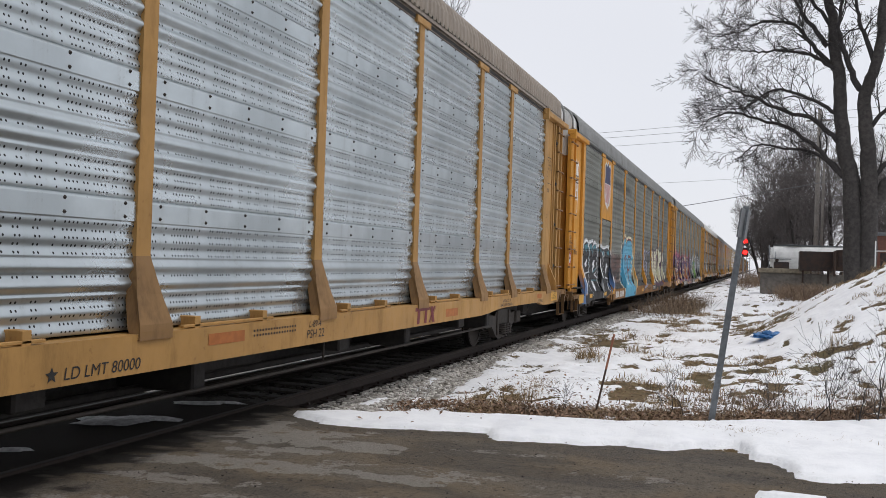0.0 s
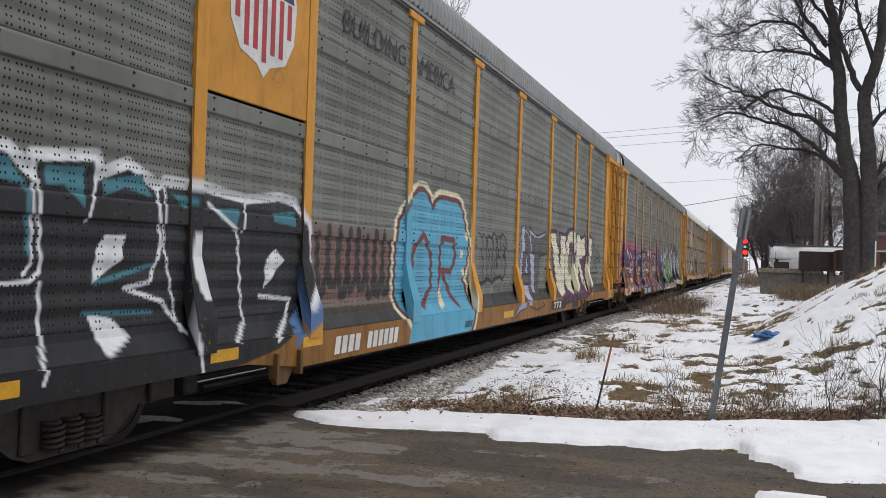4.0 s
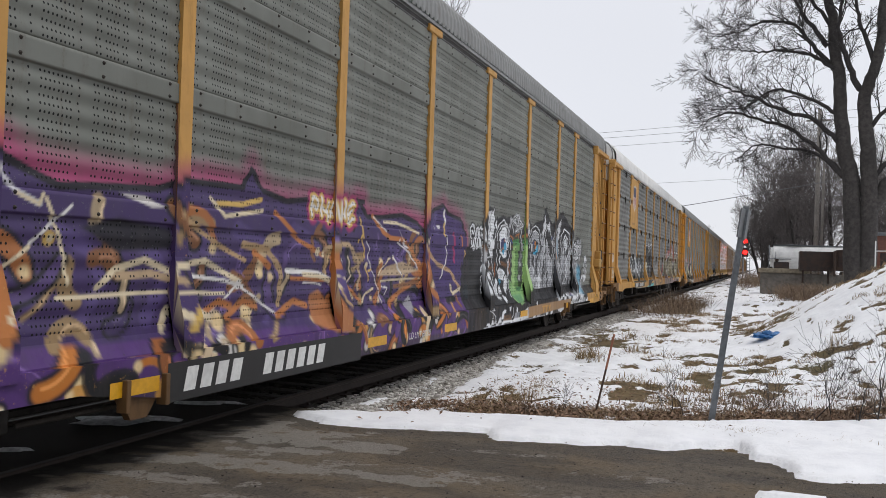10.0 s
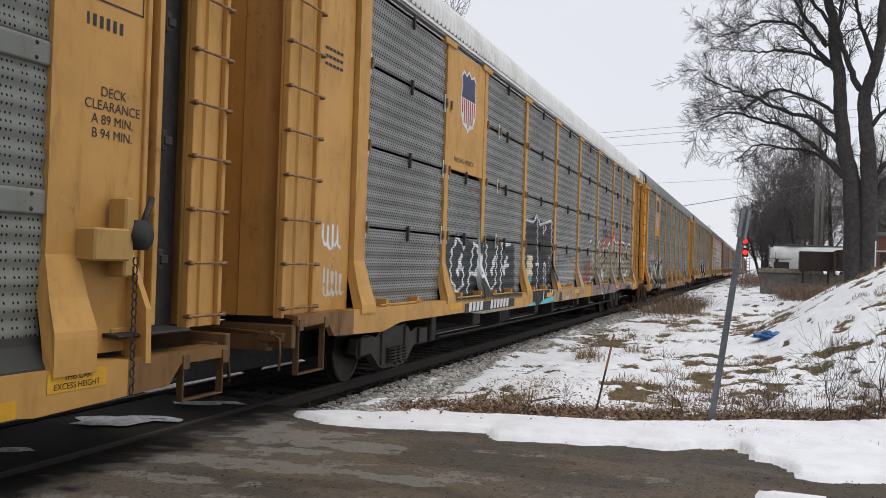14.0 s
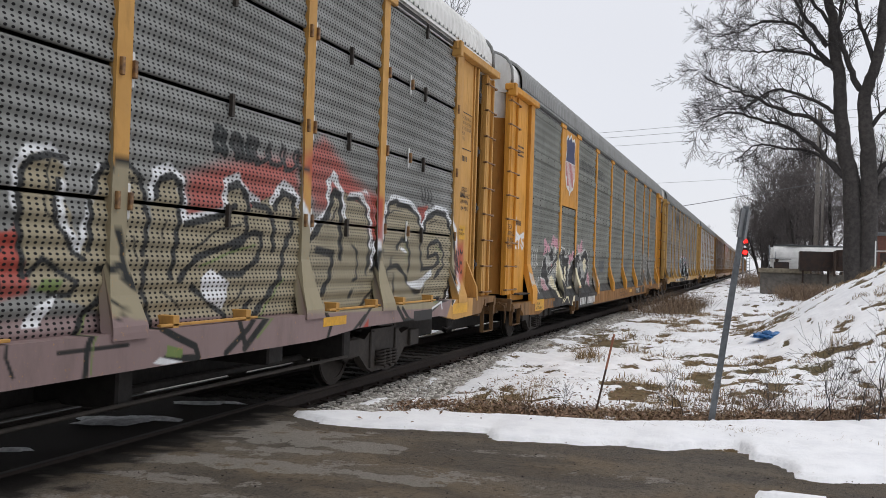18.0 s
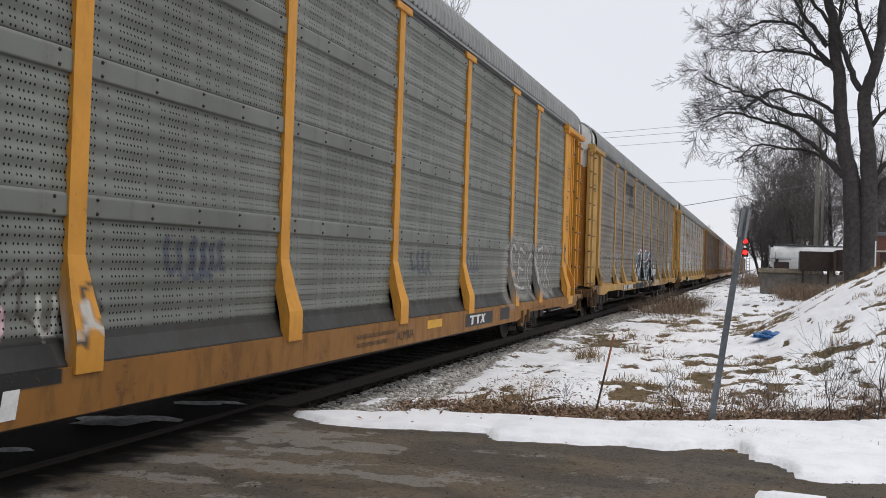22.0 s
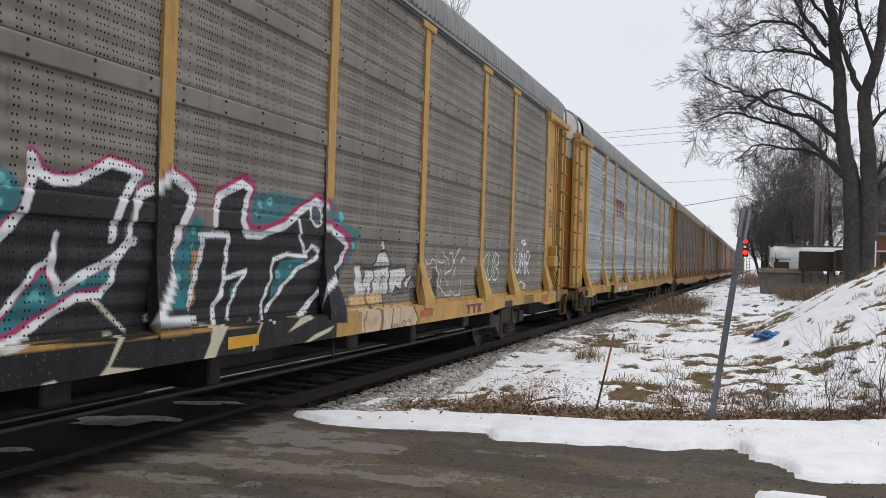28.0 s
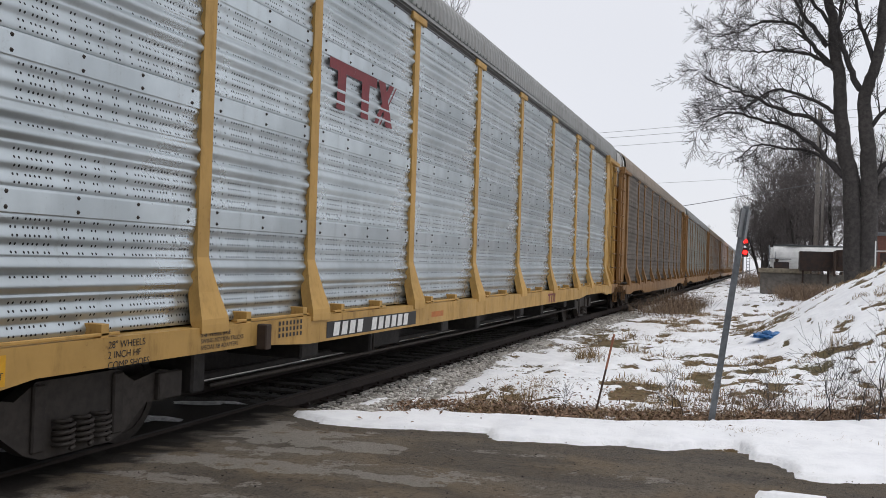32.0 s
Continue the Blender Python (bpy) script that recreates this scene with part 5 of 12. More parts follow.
    s.fill([(17.65, 2.21), (17.88, 2.37), (17.94, 1.77), (17.68, 1.5)], (0.34,0.35,0.37), 0.02)
    s.fill([(18.84, 2.14), (19.17, 2.47), (19.21, 1.96), (18.99, 1.8)], (0.34,0.35,0.37), 0.02)
    s.fill([(20.03, 2.26), (20.3, 2.36), (20.47, 2.12), (20.12, 1.99)], (0.58,0.60,0.62), 0.02)
    s.fill([(16.82, 2.14), (17.04, 2.22), (17.33, 2.15), (17.31, 1.85), (16.91, 1.87)], K0, 0.012)
    s.fill([(17.07, 2.04), (17.25, 2.1), (17.26, 1.87), (16.95, 1.88)], (0.05,.36,.58), 0.012)
    s.fill([(17.03, 2.17), (17.14, 2.16), (17.12, 2.01), (16.99, 1.99)], (0.55,.22,.04), 0.012)
    s.fill([(16.86, 2.12), (17.01, 2.18), (16.97, 2.06)], (.03,.07,.25), 0.012)
    s.stroke([(19.09, 2.26), (19.13, 2.0), (19.29, 1.67)], 0.025, (0.05,.36,.58), 0.012)
    s.stroke([(19.09, 2.0), (19.12, 1.82)], 0.020, (.55,.22,.04), 0.012)
    s.spot(18.68, 2.29, 0.050, (.03,.06,.22), 0.012)
    s.fill([(16.65, 1.56), (16.85, 1.61), (17.07, 1.54), (17.04, 1.36), (16.72, 1.37)], (0.34,0.35,0.37), 0.015)
    s.stroke([(16.63, 1.36), (16.61, 1.53), (16.85, 1.63), (17.1, 1.52)], 0.010, SNOWW, 0.00576)
    s.fill([(16.75, 1.35), (16.86, 1.4), (16.99, 1.33), (16.98, 1.11), (16.8, 1.13)], (0.34,0.35,0.37), 0.015)
    s.stroke([(16.73, 1.12), (16.71, 1.32), (16.86, 1.43), (17.01, 1.3)], 0.010, SNOWW, 0.00576)
    s.fill([(17.15, 1.34), (17.26, 1.41), (17.38, 1.32), (17.37, 1.02), (17.2, 1.05)], (0.34,0.35,0.37), 0.015)
    s.stroke([(17.13, 1.04), (17.11, 1.3), (17.25, 1.44), (17.41, 1.28)], 0.011, SNOWW, 0.00648)
    s.fill([(17.42, 1.36), (17.55, 1.43), (17.7, 1.33), (17.69, 1.03), (17.48, 1.06)], (0.58,0.60,0.62), 0.015)
    s.stroke([(17.4, 1.04), (17.38, 1.32), (17.55, 1.46), (17.73, 1.29)], 0.011, SNOWW, 0.00648)
    s.fill([(18.13, 2.12), (18.2, 2.2), (18.29, 2.11), (18.29, 1.83), (18.17, 1.84)], (0.34,0.35,0.37), 0.015)
    s.stroke([(18.11, 1.82), (18.08, 2.08), (18.2, 2.24), (18.32, 2.08)], 0.011, SNOWW, 0.00648)
    s.fill([(18.24, 1.87), (18.34, 1.97), (18.45, 1.86), (18.46, 1.49), (18.3, 1.52)], (0.34,0.35,0.37), 0.015)
    s.stroke([(18.23, 1.49), (18.2, 1.83), (18.34, 2.01), (18.49, 1.81)], 0.011, SNOWW, 0.00648)
    s.fill([(18.44, 1.72), (18.54, 1.83), (18.66, 1.69), (18.67, 1.25), (18.5, 1.28)], (0.34,0.35,0.37), 0.015)
    s.stroke([(18.43, 1.25), (18.39, 1.66), (18.54, 1.87), (18.69, 1.63)], 0.012, SNOWW, 0.0072)
    s.fill([(18.08, 1.37), (18.15, 1.45), (18.24, 1.35), (18.24, 1.07), (18.12, 1.09)], (0.34,0.35,0.37), 0.015)
    s.stroke([(18.06, 1.08), (18.04, 1.34), (18.15, 1.48), (18.27, 1.31)], 0.011, SNOWW, 0.00648)
    s.fill([(18.6, 1.3), (18.68, 1.37), (18.77, 1.28), (18.78, 1.02), (18.64, 1.04)], (0.34,0.35,0.37), 0.015)
    s.stroke([(18.57, 1.03), (18.55, 1.27), (18.68, 1.4), (18.81, 1.24)], 0.011, SNOWW, 0.00648)
    s.fill([(16.52, 1.39), (16.57, 1.45), (16.63, 1.37), (16.63, 1.16), (16.54, 1.18)], (0.34,0.35,0.37), 0.015)
    s.stroke([(16.5, 1.17), (16.48, 1.36), (16.57, 1.47), (16.65, 1.35)], 0.010, SNOWW, 0.00576)
    s.fill([(19.89, 1.87), (19.98, 1.98), (20.09, 1.85), (20.1, 1.43), (19.96, 1.46)], (0.34,0.35,0.37), 0.015)
    s.stroke([(19.88, 1.43), (19.83, 1.81), (19.98, 2.02), (20.14, 1.79)], 0.013, SNOWW, 0.00792)
    s.fill([(20.27, 1.77), (20.34, 1.88), (20.44, 1.74), (20.46, 1.31), (20.33, 1.34)], (0.58,0.60,0.62), 0.015)
    s.stroke([(20.25, 1.31), (20.2, 1.71), (20.34, 1.92), (20.49, 1.68)], 0.013, SNOWW, 0.00792)
    s.fill([(20.64, 1.92), (20.7, 2.07), (20.8, 1.89), (20.83, 1.36), (20.71, 1.4)], (0.34,0.35,0.37), 0.015)
    s.stroke([(20.63, 1.36), (20.57, 1.85), (20.7, 2.11), (20.85, 1.82)], 0.013, SNOWW, 0.00792)
    s.fill([(19.47, 1.67), (19.54, 1.75), (19.62, 1.65), (19.63, 1.33), (19.51, 1.35)], (0.58,0.60,0.62), 0.015)
    s.stroke([(19.44, 1.33), (19.41, 1.62), (19.53, 1.79), (19.66, 1.6)], 0.013, SNOWW, 0.00792)
    s.fill([(19.44, 1.21), (19.51, 1.27), (19.59, 1.19), (19.59, 0.95), (19.48, 0.97)], (0.34,0.35,0.37), 0.015)
    s.stroke([(19.41, 0.96), (19.38, 1.18), (19.51, 1.31), (19.63, 1.16)], 0.013, SNOWW, 0.00792)
    s.fill([(20.07, 1.19), (20.18, 1.26), (20.3, 1.17), (20.3, 0.91), (20.13, 0.94)], (0.34,0.35,0.37), 0.015)
    s.stroke([(20.04, 0.93), (20.01, 1.16), (20.18, 1.3), (20.35, 1.13)], 0.014, SNOWW, 0.00864)
    s.stroke([(16.73, 1.14), (16.67, 1.38), (16.75, 1.71), (16.7, 1.87)], 0.010, SNOWW, 0.00624)
    s.stroke([(17.07, 1.12), (17.0, 1.46), (17.09, 1.71), (17.04, 1.88)], 0.012, SNOWW, 0.00702)
    s.stroke([(17.4, 1.11), (17.33, 1.35), (17.42, 1.72), (17.37, 1.89)], 0.012, SNOWW, 0.00702)
    s.stroke([(17.8, 1.09), (17.72, 1.43), (17.82, 1.72), (17.76, 1.9)], 0.012, SNOWW, 0.00702)
    s.stroke([(18.03, 1.08), (17.96, 1.34), (18.06, 1.73), (18.0, 1.91)], 0.012, SNOWW, 0.00702)
    s.stroke([(18.49, 1.06), (18.4, 1.42), (18.51, 1.74), (18.45, 1.93)], 0.012, SNOWW, 0.00702)
    s.stroke([(18.98, 1.03), (18.89, 1.34), (19.01, 1.74), (18.94, 1.95)], 0.014, SNOWW, 0.00858)
    s.stroke([(19.4, 1.01), (19.31, 1.33), (19.43, 1.75), (19.36, 1.96)], 0.014, SNOWW, 0.00858)
    s.stroke([(19.86, 0.99), (19.75, 1.32), (19.89, 1.76), (19.81, 1.98)], 0.014, SNOWW, 0.00858)
    s.stroke([(20.57, 0.96), (20.45, 1.28), (20.61, 1.77), (20.51, 2.0)], 0.016, SNOWW, 0.00936)
    s.stroke([(21.04, 0.94), (20.9, 1.42), (21.08, 1.78), (20.98, 2.02)], 0.016, SNOWW, 0.00936)
    s.fill([(13.07, 0.95), (15.36, 1.08), (21.02, 1.18), (21.03, 1.0), (16.14, 0.73), (13.08, 0.66)], K0, 0.02)
    s.fill([(14.04, 0.58), (14.14, 0.67), (14.29, 0.79), (14.38, 0.76), (14.36, 0.64), (14.21, 0.54)], (0.58,0.60,0.62), 0.012)
    s.fill([(14.33, 0.74), (14.49, 0.83), (14.61, 0.88), (14.53, 0.77)], (0.58,0.60,0.62), 0.012)
    s.fill([(14.87, 0.98), (14.94, 1.04), (14.92, 0.85), (14.84, 0.73)], (0.58,0.60,0.62), 0.012)
    s.fill([(13.69, 0.98), (13.78, 1.07), (13.77, 0.94)], (0.58,0.60,0.62), 0.012)
    s.fill([(15.38, 0.63), (16.01, 0.78), (16.05, 0.55), (15.44, 0.52)], (0.58,0.60,0.62), 0.012)
    s.fill([(14.89, 0.57), (15.39, 0.6), (15.39, 0.5), (14.9, 0.47)], (0.58,0.60,0.62), 0.012)
    s.fill([(17.08, 0.67), (17.32, 0.78), (17.5, 0.67), (17.33, 0.6)], (0.58,0.60,0.62), 0.012)
    s.fill([(18.68, 0.66), (19.14, 0.73), (19.65, 0.58), (18.91, 0.54)], (0.58,0.60,0.62), 0.012)
    s.fill([(14.13, 1.04), (14.44, 1.03), (14.44, 0.97), (14.2, 0.98)], (0.58,0.60,0.62), 0.012)
    s.fill([(14.6, 1.07), (14.73, 1.04), (14.7, 0.87), (14.62, 0.91)], (0.58,0.60,0.62), 0.012)
    s.fill([(16.68, 0.83), (16.79, 0.88), (16.84, 0.74)], (0.58,0.60,0.62), 0.012)
    s.fill([(16.04, 0.77), (17.15, 0.79), (18.45, 0.8), (20.33, 0.81), (20.35, 0.64), (16.05, 0.55)], (.33,.20,.10), 0.02)
    for y, z in ((12.62, 2.1), (21.3, 2.0)):
        word(s, "RIP", y, y + .75, z - .12, z + .14, [(0.11, K0, 0.03), (0.075, SNOWW, 0.02), (0.026, K0, 0.012)])
    s.fill([(21.7, .9), (21.75, 1.65), (22.2, 1.6), (22.25, .9)], (0.06, 0.30, 0.45), 0.1, 0.8)
    s.fill([(22.75, 1.2), (22.65, 1.7), (22.85, 1.95), (23.1, 1.9), (23.15, 1.45), (22.95, 1.2)], SNOWW, 0.02)
    word(s, "BOB", 22.7, 23.1, 1.4, 1.75, [(0.02, K0, 0.012)])
    s.stroke([(13.0, .5), (15.0, .48), (17.5, .5)], .035, (0.6, .62, .64), 0.03)
    scribble(s, 20.6, 22.0, .6, .72, .012, SNOWW, 77, 8)
    # small tags on the front ladder pocket
    word(s, "BEBE", -1.75, -1.3, 1.35, 1.5, [(0.012, (.6, .5, .4), 0.01)])
    scribble(s, -1.7, -1.35, 2.1, 2.3, .012, (0.14, .06, .03), 78, 3)
    # silver letters with dark edges, a painted eye and drops on the sill
    s.fill([(13.21, 2.20), (13.44, 2.05), (13.66, 1.99), (13.74, 2.14), (13.72, 2.51), (13.94, 2.71), (14.00, 2.72), (14.03, 2.46), (14.18, 2.56), (14.25, 2.44), (14.60, 2.60), (14.69, 2.54), (14.95, 2.39), (15.11, 2.26), (15.18, 1.59), (15.14, 0.96), (13.26, 0.96)], K0, 0.02)
    s.stroke([(13.25, 1.95), (13.57, 1.89)], 0.041, (0.17,0.075,0.025), 0.06, 0.8)
    s.stroke([(13.56, 1.58), (13.89, 1.58)], 0.032, (0.17,0.075,0.025), 0.05, 0.8)
    s.stroke([(14.07, 1.65), (14.09, 1.44)], 0.025, (0.40,0.12,0.02), 0.04, 0.9)
    s.stroke([(14.50, 1.67), (14.85, 1.62)], 0.041, (0.17,0.075,0.025), 0.05, 0.8)
    s.stroke([(15.06, 1.73), (15.09, 1.49)], 0.024, (0.40,0.12,0.02), 0.04, 0.8)
    s.fill([(13.73, 2.50), (13.95, 2.68), (13.99, 2.49), (13.98, 2.20), (13.78, 2.19)], SNOWW, 0.012)
    s.fill([(13.64, 2.11), (13.77, 2.24), (13.86, 2.20), (13.94, 2.07), (13.93, 1.89), (13.91, 1.79), (13.75, 1.78), (13.69, 1.94), (13.71, 2.04)], SNOWW, 0.012)
    s.fill([(13.77, 2.14), (13.86, 2.15), (13.89, 2.09), (13.80, 2.06)], (.42,.43,.45), 0.05, 0.7)
    s.stroke([(13.21, 2.20), (13.30, 2.10), (13.44, 2.07), (13.56, 1.97), (13.66, 1.93)], 0.012, SNOWW, 0.0072)
    s.stroke([(13.22, 1.93), (13.45, 1.86), (13.57, 1.76), (13.75, 1.78), (13.91, 1.78)], 0.012, SNOWW, 0.0074)
    s.fill([(13.24, 1.91), (13.45, 1.85), (13.56, 1.75), (13.32, 1.65), (13.25, 1.71)], (.42,.43,.45), 0.05)
    s.fill([(13.32, 1.64), (13.36, 1.58), (13.26, 1.49), (13.24, 1.47), (13.23, 1.62)], SNOWW, 0.012)
    s.fill([(14.06, 2.36), (14.10, 2.47), (14.16, 2.46), (14.18, 2.37), (14.13, 2.34), (14.08, 2.28)], SNOWW, 0.012)
    s.stroke([(13.91, 1.77), (13.88, 1.66), (13.97, 1.56), (14.01, 1.38), (13.96, 1.13), (13.94, 1.06)], 0.012, SNOWW, 0.0074)
    s.stroke([(14.19, 2.33), (14.11, 2.19), (14.00, 2.10), (13.97, 2.12), (13.95, 2.01), (13.93, 1.87)], 0.012, SNOWW, 0.0075)
    s.fill([(13.67, 1.72), (13.72, 1.70), (13.73, 1.58), (13.67, 1.59)], SNOWW, 0.012)
    s.stroke([(14.19, 2.33), (14.37, 2.42), (14.60, 2.51), (14.70, 2.45), (14.87, 2.42), (14.99, 2.30), (15.05, 2.19), (15.04, 1.83), (15.01, 1.44), (15.14, 1.01)], 0.015, SNOWW, 0.0091)
    s.stroke([(14.30, 1.45), (14.25, 1.54), (14.21, 1.71), (14.21, 1.88), (14.18, 2.01), (14.20, 2.18), (14.31, 2.30), (14.50, 2.39), (14.73, 2.41), (14.88, 2.36), (14.96, 2.23), (14.95, 2.11)], 0.012, SNOWW, 0.0074)
    s.fill([(14.32, 2.13), (14.38, 2.26), (14.53, 2.36), (14.74, 2.37), (14.88, 2.27), (14.93, 2.11), (14.87, 1.87), (14.80, 1.77), (14.60, 1.77), (14.40, 1.87), (14.34, 1.98)], SNOWW, 0.012)
    s.fill([(14.77, 2.28), (14.89, 2.20), (14.87, 1.91), (14.80, 1.82)], (.42,.43,.45), 0.06, 0.8)
    s.fill([(14.36, 2.06), (14.48, 2.12), (14.62, 2.16), (14.71, 2.14), (14.75, 2.00), (14.69, 1.86), (14.56, 1.90), (14.49, 1.92), (14.39, 1.94)], (0.03,0.032,0.10), 0.012)
    s.fill([(14.49, 1.96), (14.57, 1.98), (14.56, 1.88), (14.51, 1.90)], (0.50,0.20,0.04), 0.02)
    s.stroke([(14.67, 2.10), (14.67, 2.10)], 0.027, (0.50,0.20,0.04), 0.02)
    s.fill([(14.58, 2.04), (14.72, 2.07), (14.78, 1.98), (14.71, 1.87), (14.61, 1.82), (14.57, 1.90)], (0.06,0.32,0.50), 0.012)
    s.fill([(14.38, 1.82), (14.43, 1.80), (14.44, 1.65), (14.39, 1.65), (14.36, 1.74)], SNOWW, 0.012)
    s.fill([(14.29, 1.52), (14.41, 1.58), (14.66, 1.54), (14.75, 1.49), (14.67, 1.34), (14.49, 1.36), (14.36, 1.39)], SNOWW, 0.012)
    s.fill([(14.35, 1.52), (14.54, 1.55), (14.63, 1.45), (14.49, 1.40)], (.42,.43,.45), 0.05, 0.8)
    s.fill([(14.36, 1.37), (14.52, 1.36), (14.49, 1.30), (14.41, 1.23), (14.37, 1.30)], (0.03,0.19,0.28), 0.012)
    s.fill([(14.37, 1.24), (14.48, 1.23), (14.53, 1.14), (14.57, 1.11), (14.47, 1.09), (14.36, 1.07)], SNOWW, 0.012)
    s.fill([(14.69, 1.29), (14.75, 1.40), (14.84, 1.46), (14.90, 1.35), (14.94, 1.19), (14.84, 1.07), (14.77, 1.13)], SNOWW, 0.012)
    s.stroke([(14.93, 1.73), (14.97, 1.59), (14.93, 1.35), (14.96, 1.16)], 0.019, SNOWW, 0.0113)
    s.fill([(14.06, 1.21), (14.12, 1.33), (14.21, 1.39), (14.27, 1.33), (14.28, 1.11), (14.23, 1.01), (14.08, 1.06)], SNOWW, 0.012)
    s.fill([(14.11, 1.18), (14.18, 1.29), (14.22, 1.14), (14.15, 1.08)], (.42,.43,.45), 0.05, 0.6)
    s.fill([(13.24, 1.43), (13.31, 1.45), (13.36, 1.28), (13.41, 1.20), (13.41, 1.11), (13.26, 1.10)], SNOWW, 0.012)
    s.fill([(13.26, 1.40), (13.31, 1.40), (13.34, 1.25), (13.27, 1.19)], (.42,.43,.45), 0.05, 0.7)
    s.fill([(13.36, 1.47), (13.46, 1.51), (13.51, 1.47), (13.61, 1.50), (13.64, 1.39), (13.57, 1.23), (13.54, 1.08), (13.46, 1.09), (13.48, 1.24), (13.38, 1.39)], SNOWW, 0.012)
    s.stroke([(13.44, 1.35), (13.44, 1.35)], 0.027, K0, 0.014)
    s.stroke([(13.61, 1.50), (13.71, 1.52), (13.74, 1.38)], 0.013, SNOWW, 0.0076)
    s.stroke([(13.76, 1.50), (13.86, 1.46), (13.90, 1.34), (13.88, 1.24), (13.83, 1.18), (13.58, 1.14)], 0.013, SNOWW, 0.0077)
    s.fill([(13.82, 1.34), (13.90, 1.40), (13.92, 1.28), (13.87, 1.22)], SNOWW, 0.012)
    s.fill([(13.11, 1.13), (15.03, 1.02), (15.09, 0.78), (14.91, 0.57), (13.13, 0.56)], K0, 0.02)
    s.fill([(13.54, 1.07), (13.59, 1.11), (13.63, 1.07), (13.61, 0.99), (13.53, 0.94)], SNOWW, 0.012)
    s.fill([(13.71, 1.04), (13.77, 1.05), (13.78, 0.99), (13.70, 0.92), (13.65, 0.93)], SNOWW, 0.012)
    s.fill([(14.19, 1.04), (14.34, 1.04), (14.44, 1.01), (14.35, 0.98), (14.22, 0.99)], SNOWW, 0.012)
    s.fill([(14.54, 1.06), (14.74, 1.02), (14.73, 0.95), (14.58, 0.90)], SNOWW, 0.012)
    s.fill([(13.13, 0.56), (13.17, 0.60), (13.31, 0.60), (13.38, 0.55)], SNOWW, 0.012)
    s.fill([(13.42, 0.56), (13.46, 0.64), (13.53, 0.65), (13.58, 0.56)], SNOWW, 0.012)
    s.fill([(13.58, 0.57), (13.66, 0.64), (13.77, 0.56)], (.42,.43,.45), 0.012)
    s.fill([(13.82, 0.56), (13.90, 0.64), (14.01, 0.68), (14.07, 0.57)], SNOWW, 0.012)
    s.fill([(14.04, 0.63), (14.12, 0.76), (14.26, 0.80), (14.37, 0.79), (14.36, 0.74), (14.23, 0.72), (14.18, 0.62)], SNOWW, 0.012)
    s.fill([(14.07, 0.55), (14.77, 0.54), (14.77, 0.58), (14.20, 0.60)], SNOWW, 0.012)
    s.fill([(14.77, 0.55), (15.10, 0.54), (15.72, 0.59), (15.37, 0.60), (14.98, 0.60)], SNOWW, 0.012)
    s.fill([(14.58, 0.83), (14.72, 0.84), (14.69, 0.75), (14.62, 0.76)], SNOWW, 0.012)
    s.stroke([(14.77, 0.61), (14.87, 0.67), (14.87, 0.80)], 0.012, SNOWW, 0.0069)
    s.fill([(15.09, 0.73), (15.12, 0.82), (15.20, 0.77), (15.19, 0.70)], SNOWW, 0.012)
    s.fill([(14.22, 0.69), (14.70, 0.70), (14.75, 0.59), (14.18, 0.59)], (0.20,0.11,0.055), 0.012)
    s.stroke([(13.46, 0.83), (13.55, 0.84), (13.64, 0.81), (13.55, 0.81), (13.46, 0.82)], 0.006, SNOWW, 0.0034)
    s.stroke([(13.43, 0.80), (13.61, 0.74), (13.74, 0.60)], 0.006, SNOWW, 0.0035)
    s.stroke([(13.55, 0.81), (13.55, 0.67), (13.49, 0.67)], 0.006, SNOWW, 0.0034)
    s.stroke([(13.32, 0.82), (13.48, 0.78), (13.71, 0.69)], 0.006, SNOWW, 0.0034)
    s.fill([(15.09, 1.35), (15.51, 1.14), (15.87, 1.10), (16.15, 1.22), (16.12, 1.04), (15.88, 0.91), (15.49, 0.83), (15.23, 0.96)], (0.24,0.44,0.17), 0.02)
    s.fill([(15.17, 1.04), (15.87, 1.04), (15.84, 0.91), (15.48, 0.87)], (0.10,0.26,0.13), 0.03, 0.8)
    return s


